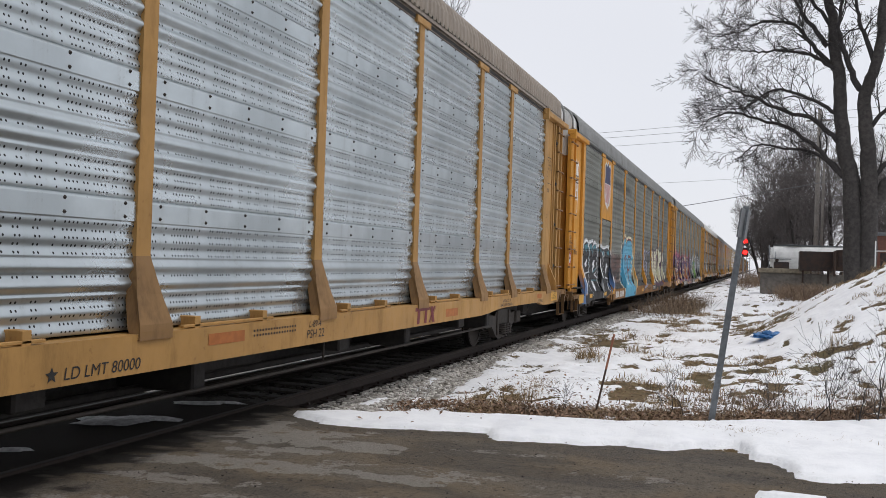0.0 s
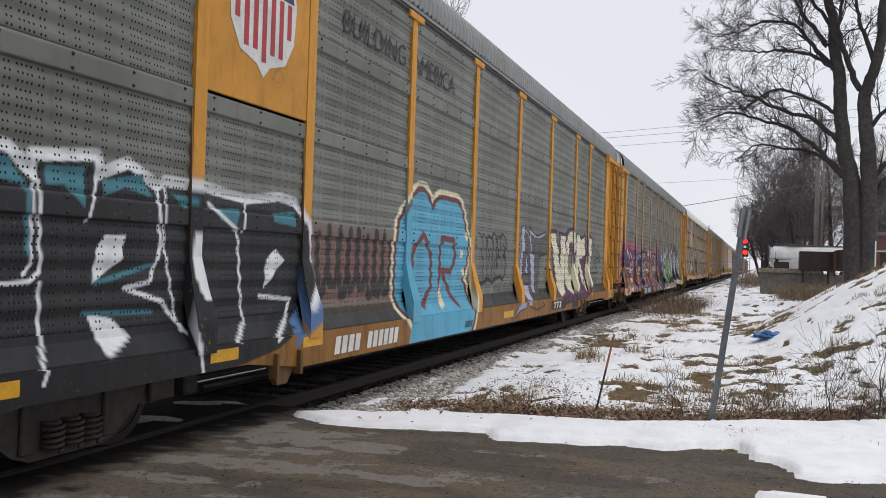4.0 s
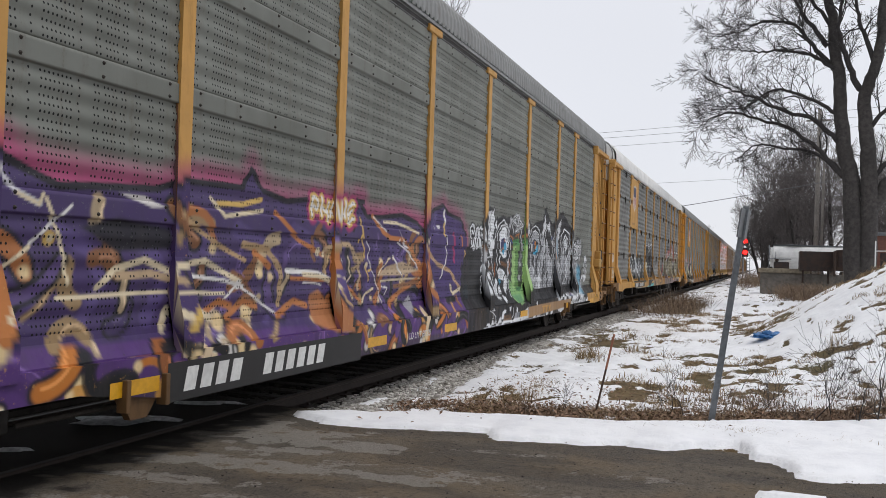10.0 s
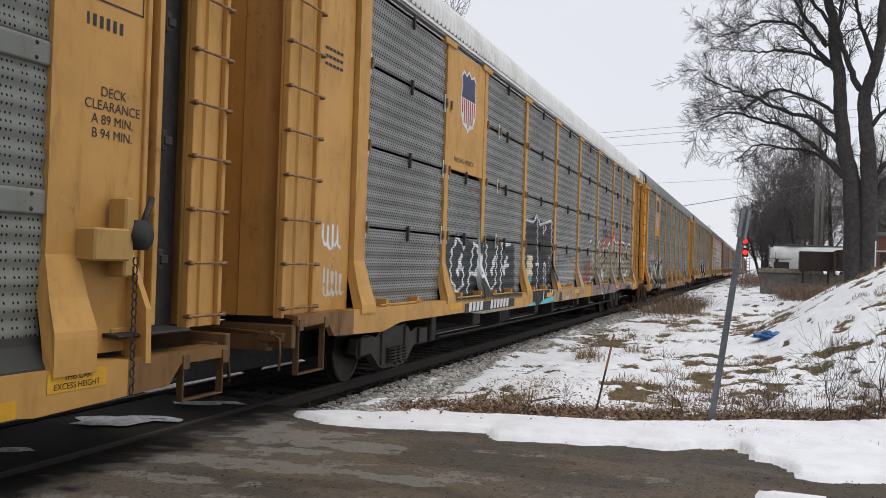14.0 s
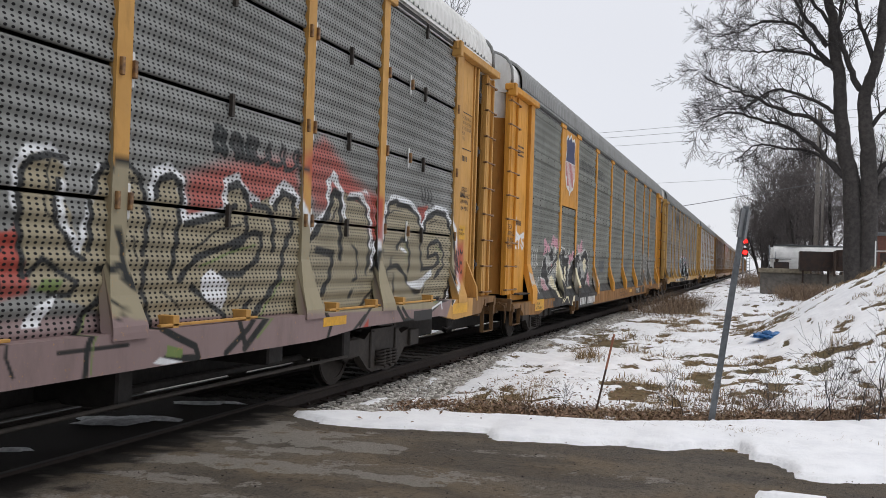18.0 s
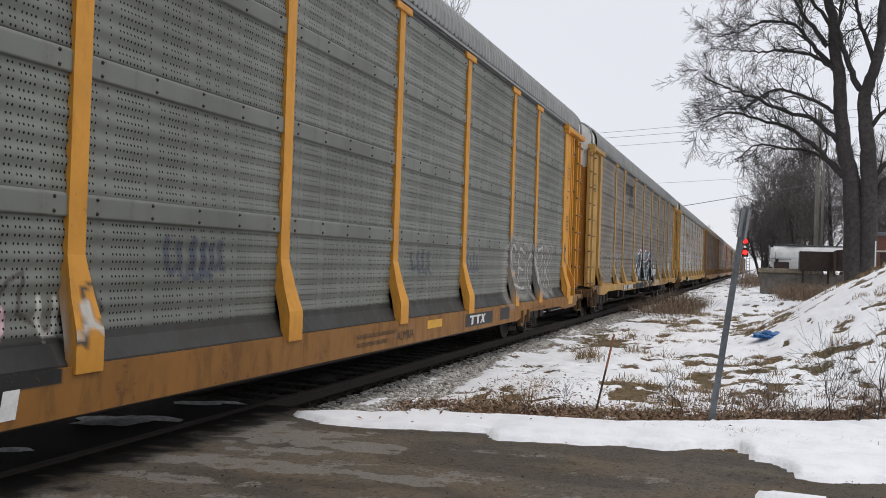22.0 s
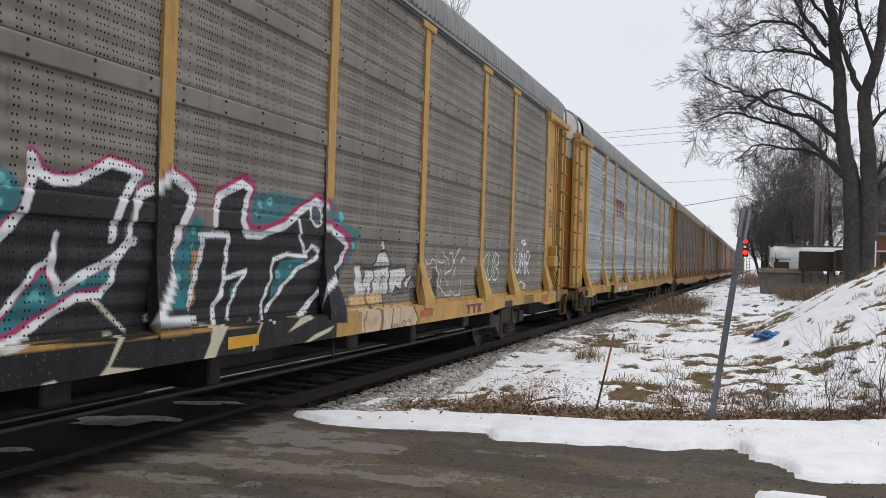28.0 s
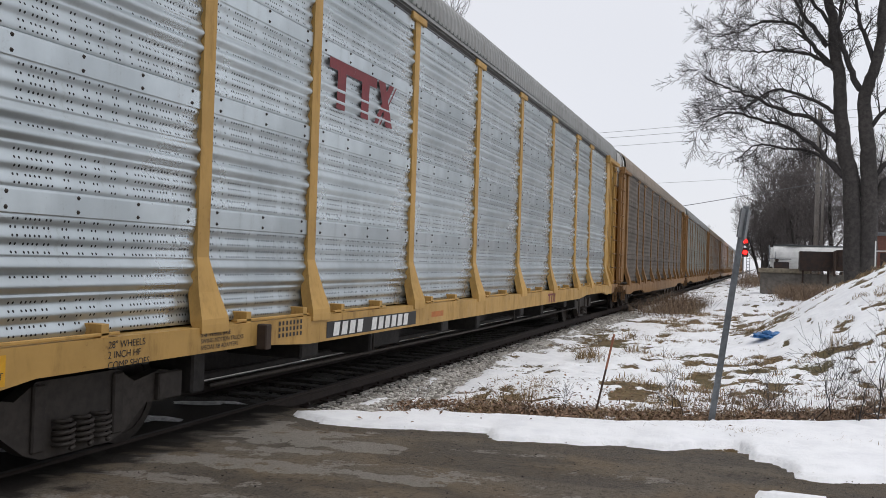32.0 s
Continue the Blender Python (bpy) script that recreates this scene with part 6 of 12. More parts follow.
def spray_d():
    s = Spray()
    s.fill([(3.0, 1.05), (3.0, 1.95), (3.6, 2.15), (4.6, 2.0), (5.3, 2.2), (6.2, 2.1), (7.1, 2.05), (7.2, 1.0)], (0.02, 0.028, 0.028), 0.08)
    word(s, "GAUF", 3.2, 7.0, 1.15, 2.0, [(0.035, SNOWW, 0.02), ], bow=.08)
    for y in (3.7, 4.7, 5.6, 6.4):
        s.stroke([(y, 1.5), (y + .15, 1.75)], .07, SNOWW, 0.03)
    s.fill([(3.0, .6), (7.0, .6), (7.0, .8), (3.0, .85)], (0.10, 0.26, 0.30), 0.06, 0.7)
    # tall black slab letters with thin white edges
    s.fill([(8.05, .75), (7.95, 2.6), (8.9, 2.75), (9.4, 2.6), (10.25, 2.72), (10.4, 1.95), (10.3, .85), (9.2, .72)], (0.010, 0.011, 0.012), 0.03)
    for line in ([(7.95, 2.6), (8.6, 2.58), (8.9, 2.75), (9.2, 2.55), (9.7, 2.62), (10.3, 2.7), (10.42, 1.9), (10.3, .9)], [(8.95, 2.7), (9.0, 2.1), (9.1, 1.6), (9.0, .8)], [(9.5, 2.6), (9.55, 2.35), (9.8, 2.55)],
                 [(9.7, 1.0), (9.65, 1.65), (9.8, 1.7), (9.9, 1.0)], [(8.9, 1.65), (9.2, 1.68)], [(10.1, 2.1), (10.15, 1.5)]):
        s.stroke(line, .028, SNOWW, 0.02)
    s.fill([(8.1, 1.25), (8.15, 1.85), (8.6, 1.85), (8.62, 1.4), (8.4, 1.2)], CREAM)
    s.fill([(8.2, 1.3), (8.4, 1.45), (8.6, 1.35), (8.45, 1.22)], (0.07, 0.32, 0.36), 0.04)
    s.stroke([(7.3, .72), (8.2, .8), (8.4, .68), (9.0, .82), (10.2, .9)], .06, (0.12, 0.48, 0.52), 0.04)
    word(s, "SLEMF", 9.1, 10.0, .58, .74, [(0.025, K0, .015)])
    for k, (y0, y1, z0, z1) in enumerate(((22.4, 23.0, 2.5, 2.75),)):
        scribble(s, y0, y1, z0, z1, .022, (0.035, 0.035, 0.035), 50 + k, 4, .015)
    s.fill([(10.8, 1.2), (11.5, 1.6), (13.2, 1.65), (13.6, 1.15)], (0.42, 0.43, 0.42), .2, .5)
    s.fill([(14.30, 1.28), (14.83, 1.53), (15.40, 1.88), (15.50, 1.67), (15.44, 1.39), (15.13, 1.33), (15.07, 1.19), (14.24, 1.22)], (0.40,0.065,0.045), 0.05, 0.85)
    s.stroke([(11.76, 1.80), (12.05, 1.87), (12.47, 1.86), (12.83, 1.83)], 0.025, (.05,.048,.046), 0.08, 0.4)
    s.stroke([(10.91, 1.40), (10.98, 1.20)], 0.034, (.05,.048,.046), 0.1, 0.4)
    s.stroke([(11.68, 1.66), (11.74, 1.49)], 0.028, (.05,.048,.046), 0.08, 0.45)
    s.stroke([(13.73, 1.59), (13.81, 1.30)], 0.036, (.05,.048,.046), 0.08, 0.5)
    s.stroke([(11.77, 1.54), (11.91, 1.68), (12.22, 1.78), (12.47, 1.74), (12.75, 1.69)], 0.015, (.5,.5,.48), 0.03, 0.7)
    s.stroke([(11.37, 1.45), (12.01, 1.30), (12.76, 1.43)], 0.068, (.42,.42,.40), 0.15, 0.35)
    s.fill([(10.06, 2.09), (10.36, 2.12), (10.41, 2.01), (10.39, 1.89), (10.45, 1.81), (10.67, 1.30), (10.38, 1.20), (10.11, 1.07)], (0.012,0.013,0.014), 0.012)
    s.fill([(10.09, 1.87), (10.12, 1.89), (10.14, 1.82), (10.18, 1.69), (10.22, 1.58), (10.23, 1.49), (10.21, 1.51), (10.16, 1.69), (10.11, 1.78)], SNOWW, 0.012)
    s.stroke([(10.14, 1.79), (10.30, 1.86), (10.32, 1.89)], 0.007, SNOWW, 0.0041)
    s.stroke([(10.27, 1.89), (10.35, 1.73), (10.51, 1.32), (10.22, 1.19), (9.99, 1.10)], 0.007, (.55,.54,.52), 0.004)
    s.stroke([(10.94, 2.07), (10.90, 2.02), (10.94, 1.98), (11.00, 2.03), (10.96, 2.07)], 0.013, (.02,.022,.024), 0.008)
    s.stroke([(10.72, 1.96), (10.79, 1.93), (10.80, 1.86)], 0.013, (.02,.022,.024), 0.0078)
    s.stroke([(10.65, 1.82), (10.81, 1.86), (10.86, 1.89), (10.89, 1.87)], 0.013, (.02,.022,.024), 0.0079)
    s.stroke([(10.84, 1.81), (10.86, 1.69), (10.98, 1.66), (11.05, 1.71), (11.07, 1.83)], 0.013, (.02,.022,.024), 0.0081)
    s.stroke([(11.18, 1.94), (11.20, 1.87), (11.09, 1.79), (11.25, 1.75), (11.34, 1.65)], 0.014, (.02,.022,.024), 0.0084)
    s.stroke([(11.17, 1.61), (11.21, 1.72)], 0.014, (.02,.022,.024), 0.0083)
    s.stroke([(11.27, 1.88), (11.35, 1.84), (11.30, 1.81)], 0.014, (.02,.022,.024), 0.0085)
    s.stroke([(11.40, 1.77), (11.42, 1.72)], 0.014, (.02,.022,.024), 0.0086)
    s.stroke([(10.65, 1.70), (10.76, 1.66), (10.81, 1.71), (10.87, 1.67)], 0.013, (.02,.022,.024), 0.0078)
    s.stroke([(10.68, 1.60), (10.82, 1.62), (10.99, 1.58), (11.05, 1.60)], 0.013, (.02,.022,.024), 0.008)
    s.stroke([(10.62, 1.59), (10.66, 1.51), (10.82, 1.55), (11.05, 1.53)], 0.013, (.02,.022,.024), 0.0079)
    s.stroke([(10.87, 1.50), (10.97, 1.49), (11.06, 1.45)], 0.013, (.02,.022,.024), 0.0081)
    s.fill([(13.00, 1.84), (13.19, 1.88), (13.33, 1.43), (13.23, 1.25), (12.98, 1.24)], (0.40,0.26,0.18), 0.03, 0.85)
    s.fill([(9.96, 1.08), (10.46, 1.12), (12.72, 1.09), (13.83, 1.11), (13.89, 0.85), (12.74, 0.79), (10.91, 0.79), (9.97, 0.79)], (0.40,0.26,0.15), 0.03, 0.8)
    s.fill([(10.65, 1.01), (10.93, 1.00), (10.94, 0.79), (10.53, 0.79)], (.05,.048,.046), 0.012)
    s.stroke([(10.27, 1.13), (10.34, 1.09), (10.33, 0.95), (10.26, 0.80)], 0.023, (.05,.048,.046), 0.0135)
    s.fill([(9.96, 1.04), (10.08, 1.04), (10.07, 0.97), (9.97, 0.91)], (.05,.048,.046), 0.02)
    s.fill([(11.36, 0.88), (11.73, 0.90), (11.69, 0.80), (11.28, 0.80)], (0.56,0.44,0.31), 0.03)
    s.stroke([(11.46, 1.02), (11.53, 0.90), (11.59, 1.00), (11.70, 0.94)], 0.009, (.14,.12,.1), 0.0055)
    s.stroke([(11.85, 1.03), (11.89, 0.93), (11.96, 1.03), (12.03, 0.98), (12.13, 0.88), (12.26, 1.09)], 0.010, (.14,.12,.1), 0.0058)
    s.stroke([(12.50, 1.08), (12.37, 0.94), (12.25, 0.81)], 0.010, (.05,.048,.046), 0.0061)
    s.fill([(12.81, 0.95), (12.99, 1.11), (13.05, 0.89), (12.80, 0.79)], (0.11,0.09,0.08), 0.02)
    s.stroke([(13.15, 0.99), (13.23, 0.87), (13.30, 0.99), (13.39, 0.87), (13.46, 1.00), (13.61, 0.90)], 0.009, (.05,.048,.046), 0.0054)
    s.fill([(14.99, 1.78), (15.37, 1.81), (15.42, 1.52), (15.0, 1.51)], (0.40,0.065,0.045), 0.03)
    s.fill([(17.1, 2.36), (17.7, 2.54), (18.89, 2.72), (19.01, 2.25), (18.29, 2.08), (17.12, 1.97)], (0.40,0.065,0.045), 0.1, 0.85)
    s.fill([(18.97, 2.73), (19.51, 3.03), (20.27, 2.64), (21.08, 2.45), (20.97, 2.18), (19.37, 2.23)], (0.40,0.065,0.045), 0.1, 0.85)
    s.fill([(14.96, .5), (14.96, 1.22), (23.56, 1.22), (23.06, .6)], (0.25,0.18,0.175), .04)
    s.fill([(15.31, 2.29), (15.55, 2.39), (15.74, 2.34), (15.74, 2.07), (15.91, 1.7), (16.07, 2.29), (16.24, 2.4), (16.52, 2.3), (16.65, 1.81), (16.67, 2.25), (16.82, 2.37), (17.04, 2.29), (17.06, 1.97), (17.62, 2.11), (17.71, 2.31), (17.91, 2.37), (18.06, 2.14), (18.43, 2.29), (18.66, 2.42), (18.92, 2.29), (19.25, 2.04), (19.66, 2.25), (19.75, 2.49), (20.01, 2.47), (20.18, 2.43), (20.64, 2.47), (20.98, 1.97), (21.15, 2.35), (21.55, 2.49), (22.73, 2.33), (22.85, 0.98), (16.35, 1.16), (15.46, 1.44), (15.33, 1.9)], (0.31,0.27,0.18), 0.02)
    s.stroke([(15.31, 1.98), (15.31, 2.26), (15.41, 2.37), (15.59, 2.4), (15.74, 2.31)], 0.033, SNOWW, 0.03)
    s.stroke([(15.71, 2.16), (15.71, 1.93), (15.89, 1.7), (15.98, 2.0), (16.05, 2.31)], 0.033, SNOWW, 0.03)
    s.stroke([(16.65, 2.15), (16.69, 2.34), (16.85, 2.4), (17.01, 2.32), (17.09, 1.97), (17.66, 2.08), (17.67, 2.35), (17.84, 2.42), (18.02, 2.26), (18.22, 2.21)], 0.044, SNOWW, 0.03)
    s.stroke([(18.47, 2.25), (18.66, 2.42), (18.87, 2.37), (19.25, 2.02), (19.67, 2.2), (19.64, 2.53), (19.76, 2.64), (19.96, 2.46), (20.09, 2.13), (20.29, 2.39), (20.63, 2.5), (20.9, 2.23), (20.99, 1.86), (21.21, 2.36), (21.54, 2.52)], 0.050, SNOWW, 0.03)
    s.stroke([(15.4, 1.51), (15.35, 1.82), (15.35, 2.18), (15.42, 2.3), (15.59, 2.35), (15.74, 2.34)], 0.029, (.014,.016,.016), 0.012)
    s.stroke([(15.67, 2.18), (15.65, 1.92), (15.85, 1.67), (15.93, 1.63)], 0.024, (.014,.016,.016), 0.012)
    s.stroke([(15.99, 1.7), (15.99, 2.09), (16.09, 2.32), (16.33, 2.41), (16.52, 2.27), (16.62, 1.95), (16.58, 1.68)], 0.029, (.014,.016,.016), 0.012)
    s.stroke([(16.7, 2.15), (16.75, 2.29), (16.9, 2.34), (17.03, 2.25), (17.01, 1.97), (16.92, 1.49)], 0.033, (.014,.016,.016), 0.012)
    s.stroke([(17.09, 1.94), (17.6, 2.04), (17.82, 2.15)], 0.033, (.014,.016,.016), 0.012)
    s.stroke([(17.71, 2.31), (17.87, 2.36), (18.04, 2.22), (18.01, 1.86), (17.81, 1.73)], 0.038, (.014,.016,.016), 0.012)
    s.stroke([(18.13, 2.18), (18.36, 2.17), (18.5, 2.05), (18.5, 1.75)], 0.038, (.014,.016,.016), 0.012)
    s.stroke([(18.51, 2.17), (18.66, 2.35), (18.89, 2.29), (18.85, 1.93), (18.7, 1.76)], 0.038, (.014,.016,.016), 0.012)
    s.stroke([(19.3, 1.91), (19.67, 2.2), (19.77, 2.45), (19.94, 2.41), (19.99, 1.69)], 0.048, (.014,.016,.016), 0.012)
    s.stroke([(20.2, 2.19), (20.41, 2.4), (20.77, 2.33), (20.94, 2.02), (20.6, 1.39)], 0.052, (.014,.016,.016), 0.012)
    s.stroke([(21.28, 1.54), (21.37, 2.14), (21.55, 2.46), (22.14, 2.46)], 0.052, (.014,.016,.016), 0.012)
    s.stroke([(17.03, 1.46), (17.25, 1.65), (17.74, 1.78), (18.15, 1.91), (18.3, 1.89), (18.24, 1.67), (17.96, 1.51), (17.63, 1.51)], 0.033, (.014,.016,.016), 0.012)
    s.stroke([(17.21, 1.4), (17.68, 1.14), (17.81, 0.85)], 0.033, (.014,.016,.016), 0.012)
    s.stroke([(18.7, 1.71), (18.64, 1.46), (18.34, 1.22), (17.8, 0.83)], 0.038, (.014,.016,.016), 0.012)
    s.stroke([(15.45, 1.52), (15.55, 1.63), (15.7, 1.55), (15.87, 1.46), (15.83, 1.37), (15.64, 1.38)], 0.024, (.014,.016,.016), 0.012)
    s.stroke([(16.61, 1.61), (16.57, 1.41), (16.68, 1.11)], 0.028, (.014,.016,.016), 0.012)
    s.stroke([(19.4, 1.77), (19.8, 1.73), (19.72, 1.45), (19.53, 1.26)], 0.043, (.014,.016,.016), 0.012)
    s.stroke([(20.22, 1.79), (20.45, 1.77), (20.26, 1.24)], 0.047, (.014,.016,.016), 0.012)
    s.stroke([(16.09, 1.55), (16.28, 1.58), (16.33, 1.42)], 0.033, (.014,.016,.016), 0.012)
    s.stroke([(16.24, 1.86), (16.3, 1.71), (16.28, 1.48)], 0.033, (.014,.016,.016), 0.012)
    s.stroke([(16.03, 2.25), (16.29, 2.31), (16.48, 2.23)], 0.010, (.014,.016,.016), 0.0063)
    s.stroke([(17.19, 1.72), (17.6, 1.92), (17.93, 1.98)], 0.012, (.014,.016,.016), 0.0072)
    s.stroke([(16.45, 1.81), (16.51, 1.64)], 0.011, (.014,.016,.016), 0.0063)
    s.stroke([(18.77, 1.93), (18.7, 1.67)], 0.012, (.014,.016,.016), 0.0072)
    s.stroke([(15.59, 2.32), (15.57, 1.95), (15.61, 1.92)], 0.009, (.014,.016,.016), 0.0054)
    s.stroke([(21.56, 2.27), (21.85, 2.23), (22.02, 2.0), (21.6, 1.76)], 0.017, (.014,.016,.016), 0.0099)
    s.stroke([(16.8, 1.82), (16.84, 1.96)], 0.010, (.014,.016,.016), 0.0063)
    s.stroke([(19.87, 2.26), (19.68, 2.06)], 0.015, (.014,.016,.016), 0.009)
    s.stroke([(16.82, 1.38), (17.05, 1.23)], 0.011, (.014,.016,.016), 0.0063)
    s.stroke([(18.04, 1.39), (17.77, 1.2)], 0.012, (.014,.016,.016), 0.0072)
    s.stroke([(16.12, 1.36), (16.25, 1.26), (16.17, 1.17)], 0.009, (.014,.016,.016), 0.0054)
    s.fill([(17.32, 1.47), (17.5, 1.56), (17.77, 1.42), (17.68, 1.19), (17.39, 1.29)], SNOWW, 0.012)
    s.fill([(15.4, 1.16), (15.5, 1.3), (15.71, 1.37), (15.54, 1.15)], SNOWW, 0.012)
    s.fill([(15.51, 1.4), (15.56, 1.49), (15.75, 1.48), (15.71, 1.4)], (0.16,.22,.07), 0.012)
    s.stroke([(17.31, 1.58), (17.74, 1.7), (18.16, 1.79)], 0.011, (0.16,.22,.07), 0.0063)
    s.stroke([(18.72, 1.46), (18.34, 1.13), (18.0, 0.91)], 0.012, (0.16,.22,.07), 0.0072)
    s.stroke([(15.81, 0.78), (15.83, 1.02), (15.97, 1.25), (16.12, 1.34)], 0.027, (.014,.016,.016), 0.012)
    s.stroke([(15.56, 0.99), (15.78, 0.99), (16.24, 0.99)], 0.015, (.014,.016,.016), 0.009)
    s.stroke([(16.62, 1.09), (16.8, 1.01), (17.06, 0.91), (17.11, 0.81), (16.68, 0.84)], 0.031, (.014,.016,.016), 0.012)
    s.stroke([(17.5, 0.81), (17.85, 1.01), (18.12, 1.25)], 0.032, (.014,.016,.016), 0.012)
    s.stroke([(15.14, 1.13), (15.13, 1.0), (15.19, 0.87)], 0.013, (.014,.016,.016), 0.0075)
    s.stroke([(19.29, 1.14), (19.5, 0.95), (19.41, 0.79)], 0.030, (.014,.016,.016), 0.012)
    s.stroke([(21.35, 1.05), (21.57, 0.88), (22.1, 0.82)], 0.033, (.014,.016,.016), 0.012)
    s.stroke([(20.35, 1.0), (20.02, 0.82)], 0.022, (.014,.016,.016), 0.012)
    s.fill([(16.7, 0.95), (16.9, 0.9), (16.88, 0.83), (16.68, 0.86)], (0.16,.22,.07), 0.012)
    s.stroke([(15.87, 0.81), (15.88, 1.02), (15.99, 1.22)], 0.008, (0.16,.22,.07), 0.0045)
    s.fill([(16.53, 0.82), (16.61, 0.86), (16.89, 0.8), (16.69, 0.79)], SNOWW, 0.012)
    word(s, 'BOR', 17.44, 18.21, 2.61, 2.82, [(.035, (.02, .025, .025), .015)])
    word(s, 'MAS', 14.49, 15.26, 1.35, 1.72, [(.018, (.03, .03, .03), .015)])
    s.fill([(20.15, 2.51), (20.47, 2.51), (20.83, 2.48), (21.07, 2.45), (21.09, 1.91), (20.7, 1.97), (20.41, 2.36)], (0.40,0.065,0.045), 0.08, 0.85)
    s.fill([(22.34, 2.44), (22.73, 2.49), (22.65, 2.29), (22.5, 2.17)], (0.40,0.065,0.045), 0.05)
    s.fill([(20.28, 2.4), (20.54, 2.35), (20.73, 2.21), (20.79, 1.78), (20.66, 1.35), (20.14, 1.29), (20.09, 2.37)], (0.31,0.27,0.18), 0.02)
    s.fill([(21.15, 2.34), (21.5, 2.49), (22.0, 2.44), (22.34, 2.34), (22.53, 2.13), (22.71, 2.34), (23.1, 2.45), (23.55, 2.42), (23.89, 2.06), (23.97, 1.54), (23.48, 1.09), (21.21, 1.18), (21.17, 2.1)], (0.31,0.27,0.18), 0.02)
    s.stroke([(20.18, 2.44), (20.47, 2.47), (20.69, 2.34), (20.81, 2.07), (20.8, 1.84)], 0.036, SNOWW, 0.03)
    s.stroke([(21.14, 1.94), (21.19, 2.28), (21.41, 2.5), (21.64, 2.52), (22.05, 2.49), (22.4, 2.35), (22.53, 2.15), (22.7, 2.37), (23.1, 2.49), (23.54, 2.46), (23.9, 2.19), (24.03, 1.72), (23.88, 1.29), (23.48, 1.03)], 0.042, SNOWW, 0.03)
    s.stroke([(21.16, 1.76), (21.23, 2.16), (21.37, 2.43), (21.59, 2.48), (21.65, 2.42)], 0.035, (.014,.016,.016), 0.012)
    s.stroke([(21.65, 2.43), (22.0, 2.43), (22.34, 2.33), (22.52, 2.1), (22.49, 1.84), (22.58, 1.56)], 0.035, (.014,.016,.016), 0.012)
    s.stroke([(22.57, 2.04), (22.71, 2.3), (23.1, 2.42), (23.51, 2.4), (23.81, 2.1), (23.94, 1.63), (23.71, 1.29), (23.48, 1.04)], 0.045, (.014,.016,.016), 0.012)
    s.stroke([(21.65, 1.84), (21.77, 1.96), (21.97, 1.95), (22.1, 1.79), (22.08, 1.53)], 0.035, (.014,.016,.016), 0.012)
    s.stroke([(22.77, 1.77), (22.86, 1.93), (23.2, 1.99), (23.45, 1.83), (23.45, 1.59), (23.09, 1.43)], 0.036, (.014,.016,.016), 0.012)
    s.stroke([(22.81, 1.73), (23.14, 1.79), (23.31, 1.69), (23.02, 1.58), (22.57, 1.55)], 0.032, (.014,.016,.016), 0.012)
    s.stroke([(21.41, 1.57), (21.64, 1.61), (21.89, 1.51), (22.06, 1.36), (22.35, 1.22), (22.53, 1.23)], 0.035, (.014,.016,.016), 0.012)
    s.stroke([(21.23, 1.24), (21.37, 1.55), (21.5, 1.71)], 0.021, (.014,.016,.016), 0.012)
    s.stroke([(21.55, 1.48), (21.56, 1.22), (21.68, 1.11)], 0.025, (.014,.016,.016), 0.012)
    s.stroke([(20.15, 2.39), (20.41, 2.42), (20.61, 2.33), (20.73, 2.12), (20.75, 1.78), (20.69, 1.49)], 0.025, (.014,.016,.016), 0.012)
    s.stroke([(20.3, 1.84), (20.44, 1.74), (20.42, 1.44), (20.32, 1.42)], 0.024, (.014,.016,.016), 0.012)
    s.stroke([(21.24, 2.26), (21.51, 2.35), (21.8, 2.35)], 0.009, (.014,.016,.016), 0.0054)
    s.stroke([(22.84, 2.23), (23.11, 2.3)], 0.010, (.014,.016,.016), 0.0063)
    s.stroke([(22.65, 1.21), (22.69, 1.47), (22.79, 1.49)], 0.020, (.014,.016,.016), 0.012)
    s.fill([(22.03, 1.37), (22.39, 1.39), (23.02, 1.56), (22.96, 1.46), (22.52, 1.26), (22.17, 1.29)], SNOWW, 0.012)
    s.fill([(21.75, 1.86), (21.9, 1.85), (21.99, 1.77), (21.78, 1.81)], SNOWW, 0.012)
    s.stroke([(21.92, 1.92), (22.03, 1.79), (21.99, 1.65)], 0.009, (0.16,.22,.07), 0.00525)
    s.stroke([(23.14, 1.9), (23.36, 1.83), (23.33, 1.63)], 0.010, (0.16,.22,.07), 0.006)
    s.stroke([(22.3, 0.77), (22.59, 0.96), (22.98, 1.08), (23.3, 1.11)], 0.032, (.014,.016,.016), 0.012)
    s.stroke([(20.22, 0.88), (20.47, 1.06), (20.75, 1.21), (20.86, 1.29)], 0.022, (.014,.016,.016), 0.012)
    s.stroke([(21.51, 1.04), (21.71, 0.9), (21.92, 0.81)], 0.028, (.014,.016,.016), 0.012)
    s.stroke([(22.36, 0.79), (22.62, 0.99), (22.99, 1.07), (23.02, 0.97)], 0.016, SNOWW, 0.0096)
    s.fill([(22.62, 1.06), (22.94, 1.12), (22.78, 1.06)], (0.16,.22,.07), 0.012)
    s.fill([(20.32, 0.87), (20.46, 0.96), (20.45, 0.8), (20.29, 0.81)], (0.40,0.065,0.045), 0.02)
    s.fill([(20.8, 1.55), (20.86, 1.9), (21.01, 1.91), (21.08, 1.82), (20.95, 1.64)], SNOWW, 0.03)
    s.fill([(20.82, 1.52), (20.94, 1.78), (21.04, 1.83), (21.1, 1.79), (20.95, 1.52)], (.014,.016,.016), 0.02)
    s.fill([(23.9, 1.35), (24.0, 1.95), (24.5, 2.0), (24.55, 1.4)], (0.40, 0.06, 0.045), .1, .85)
    word(s, "REE", 23.95, 24.5, 1.5, 1.85, [(0.022, K0, .012)])
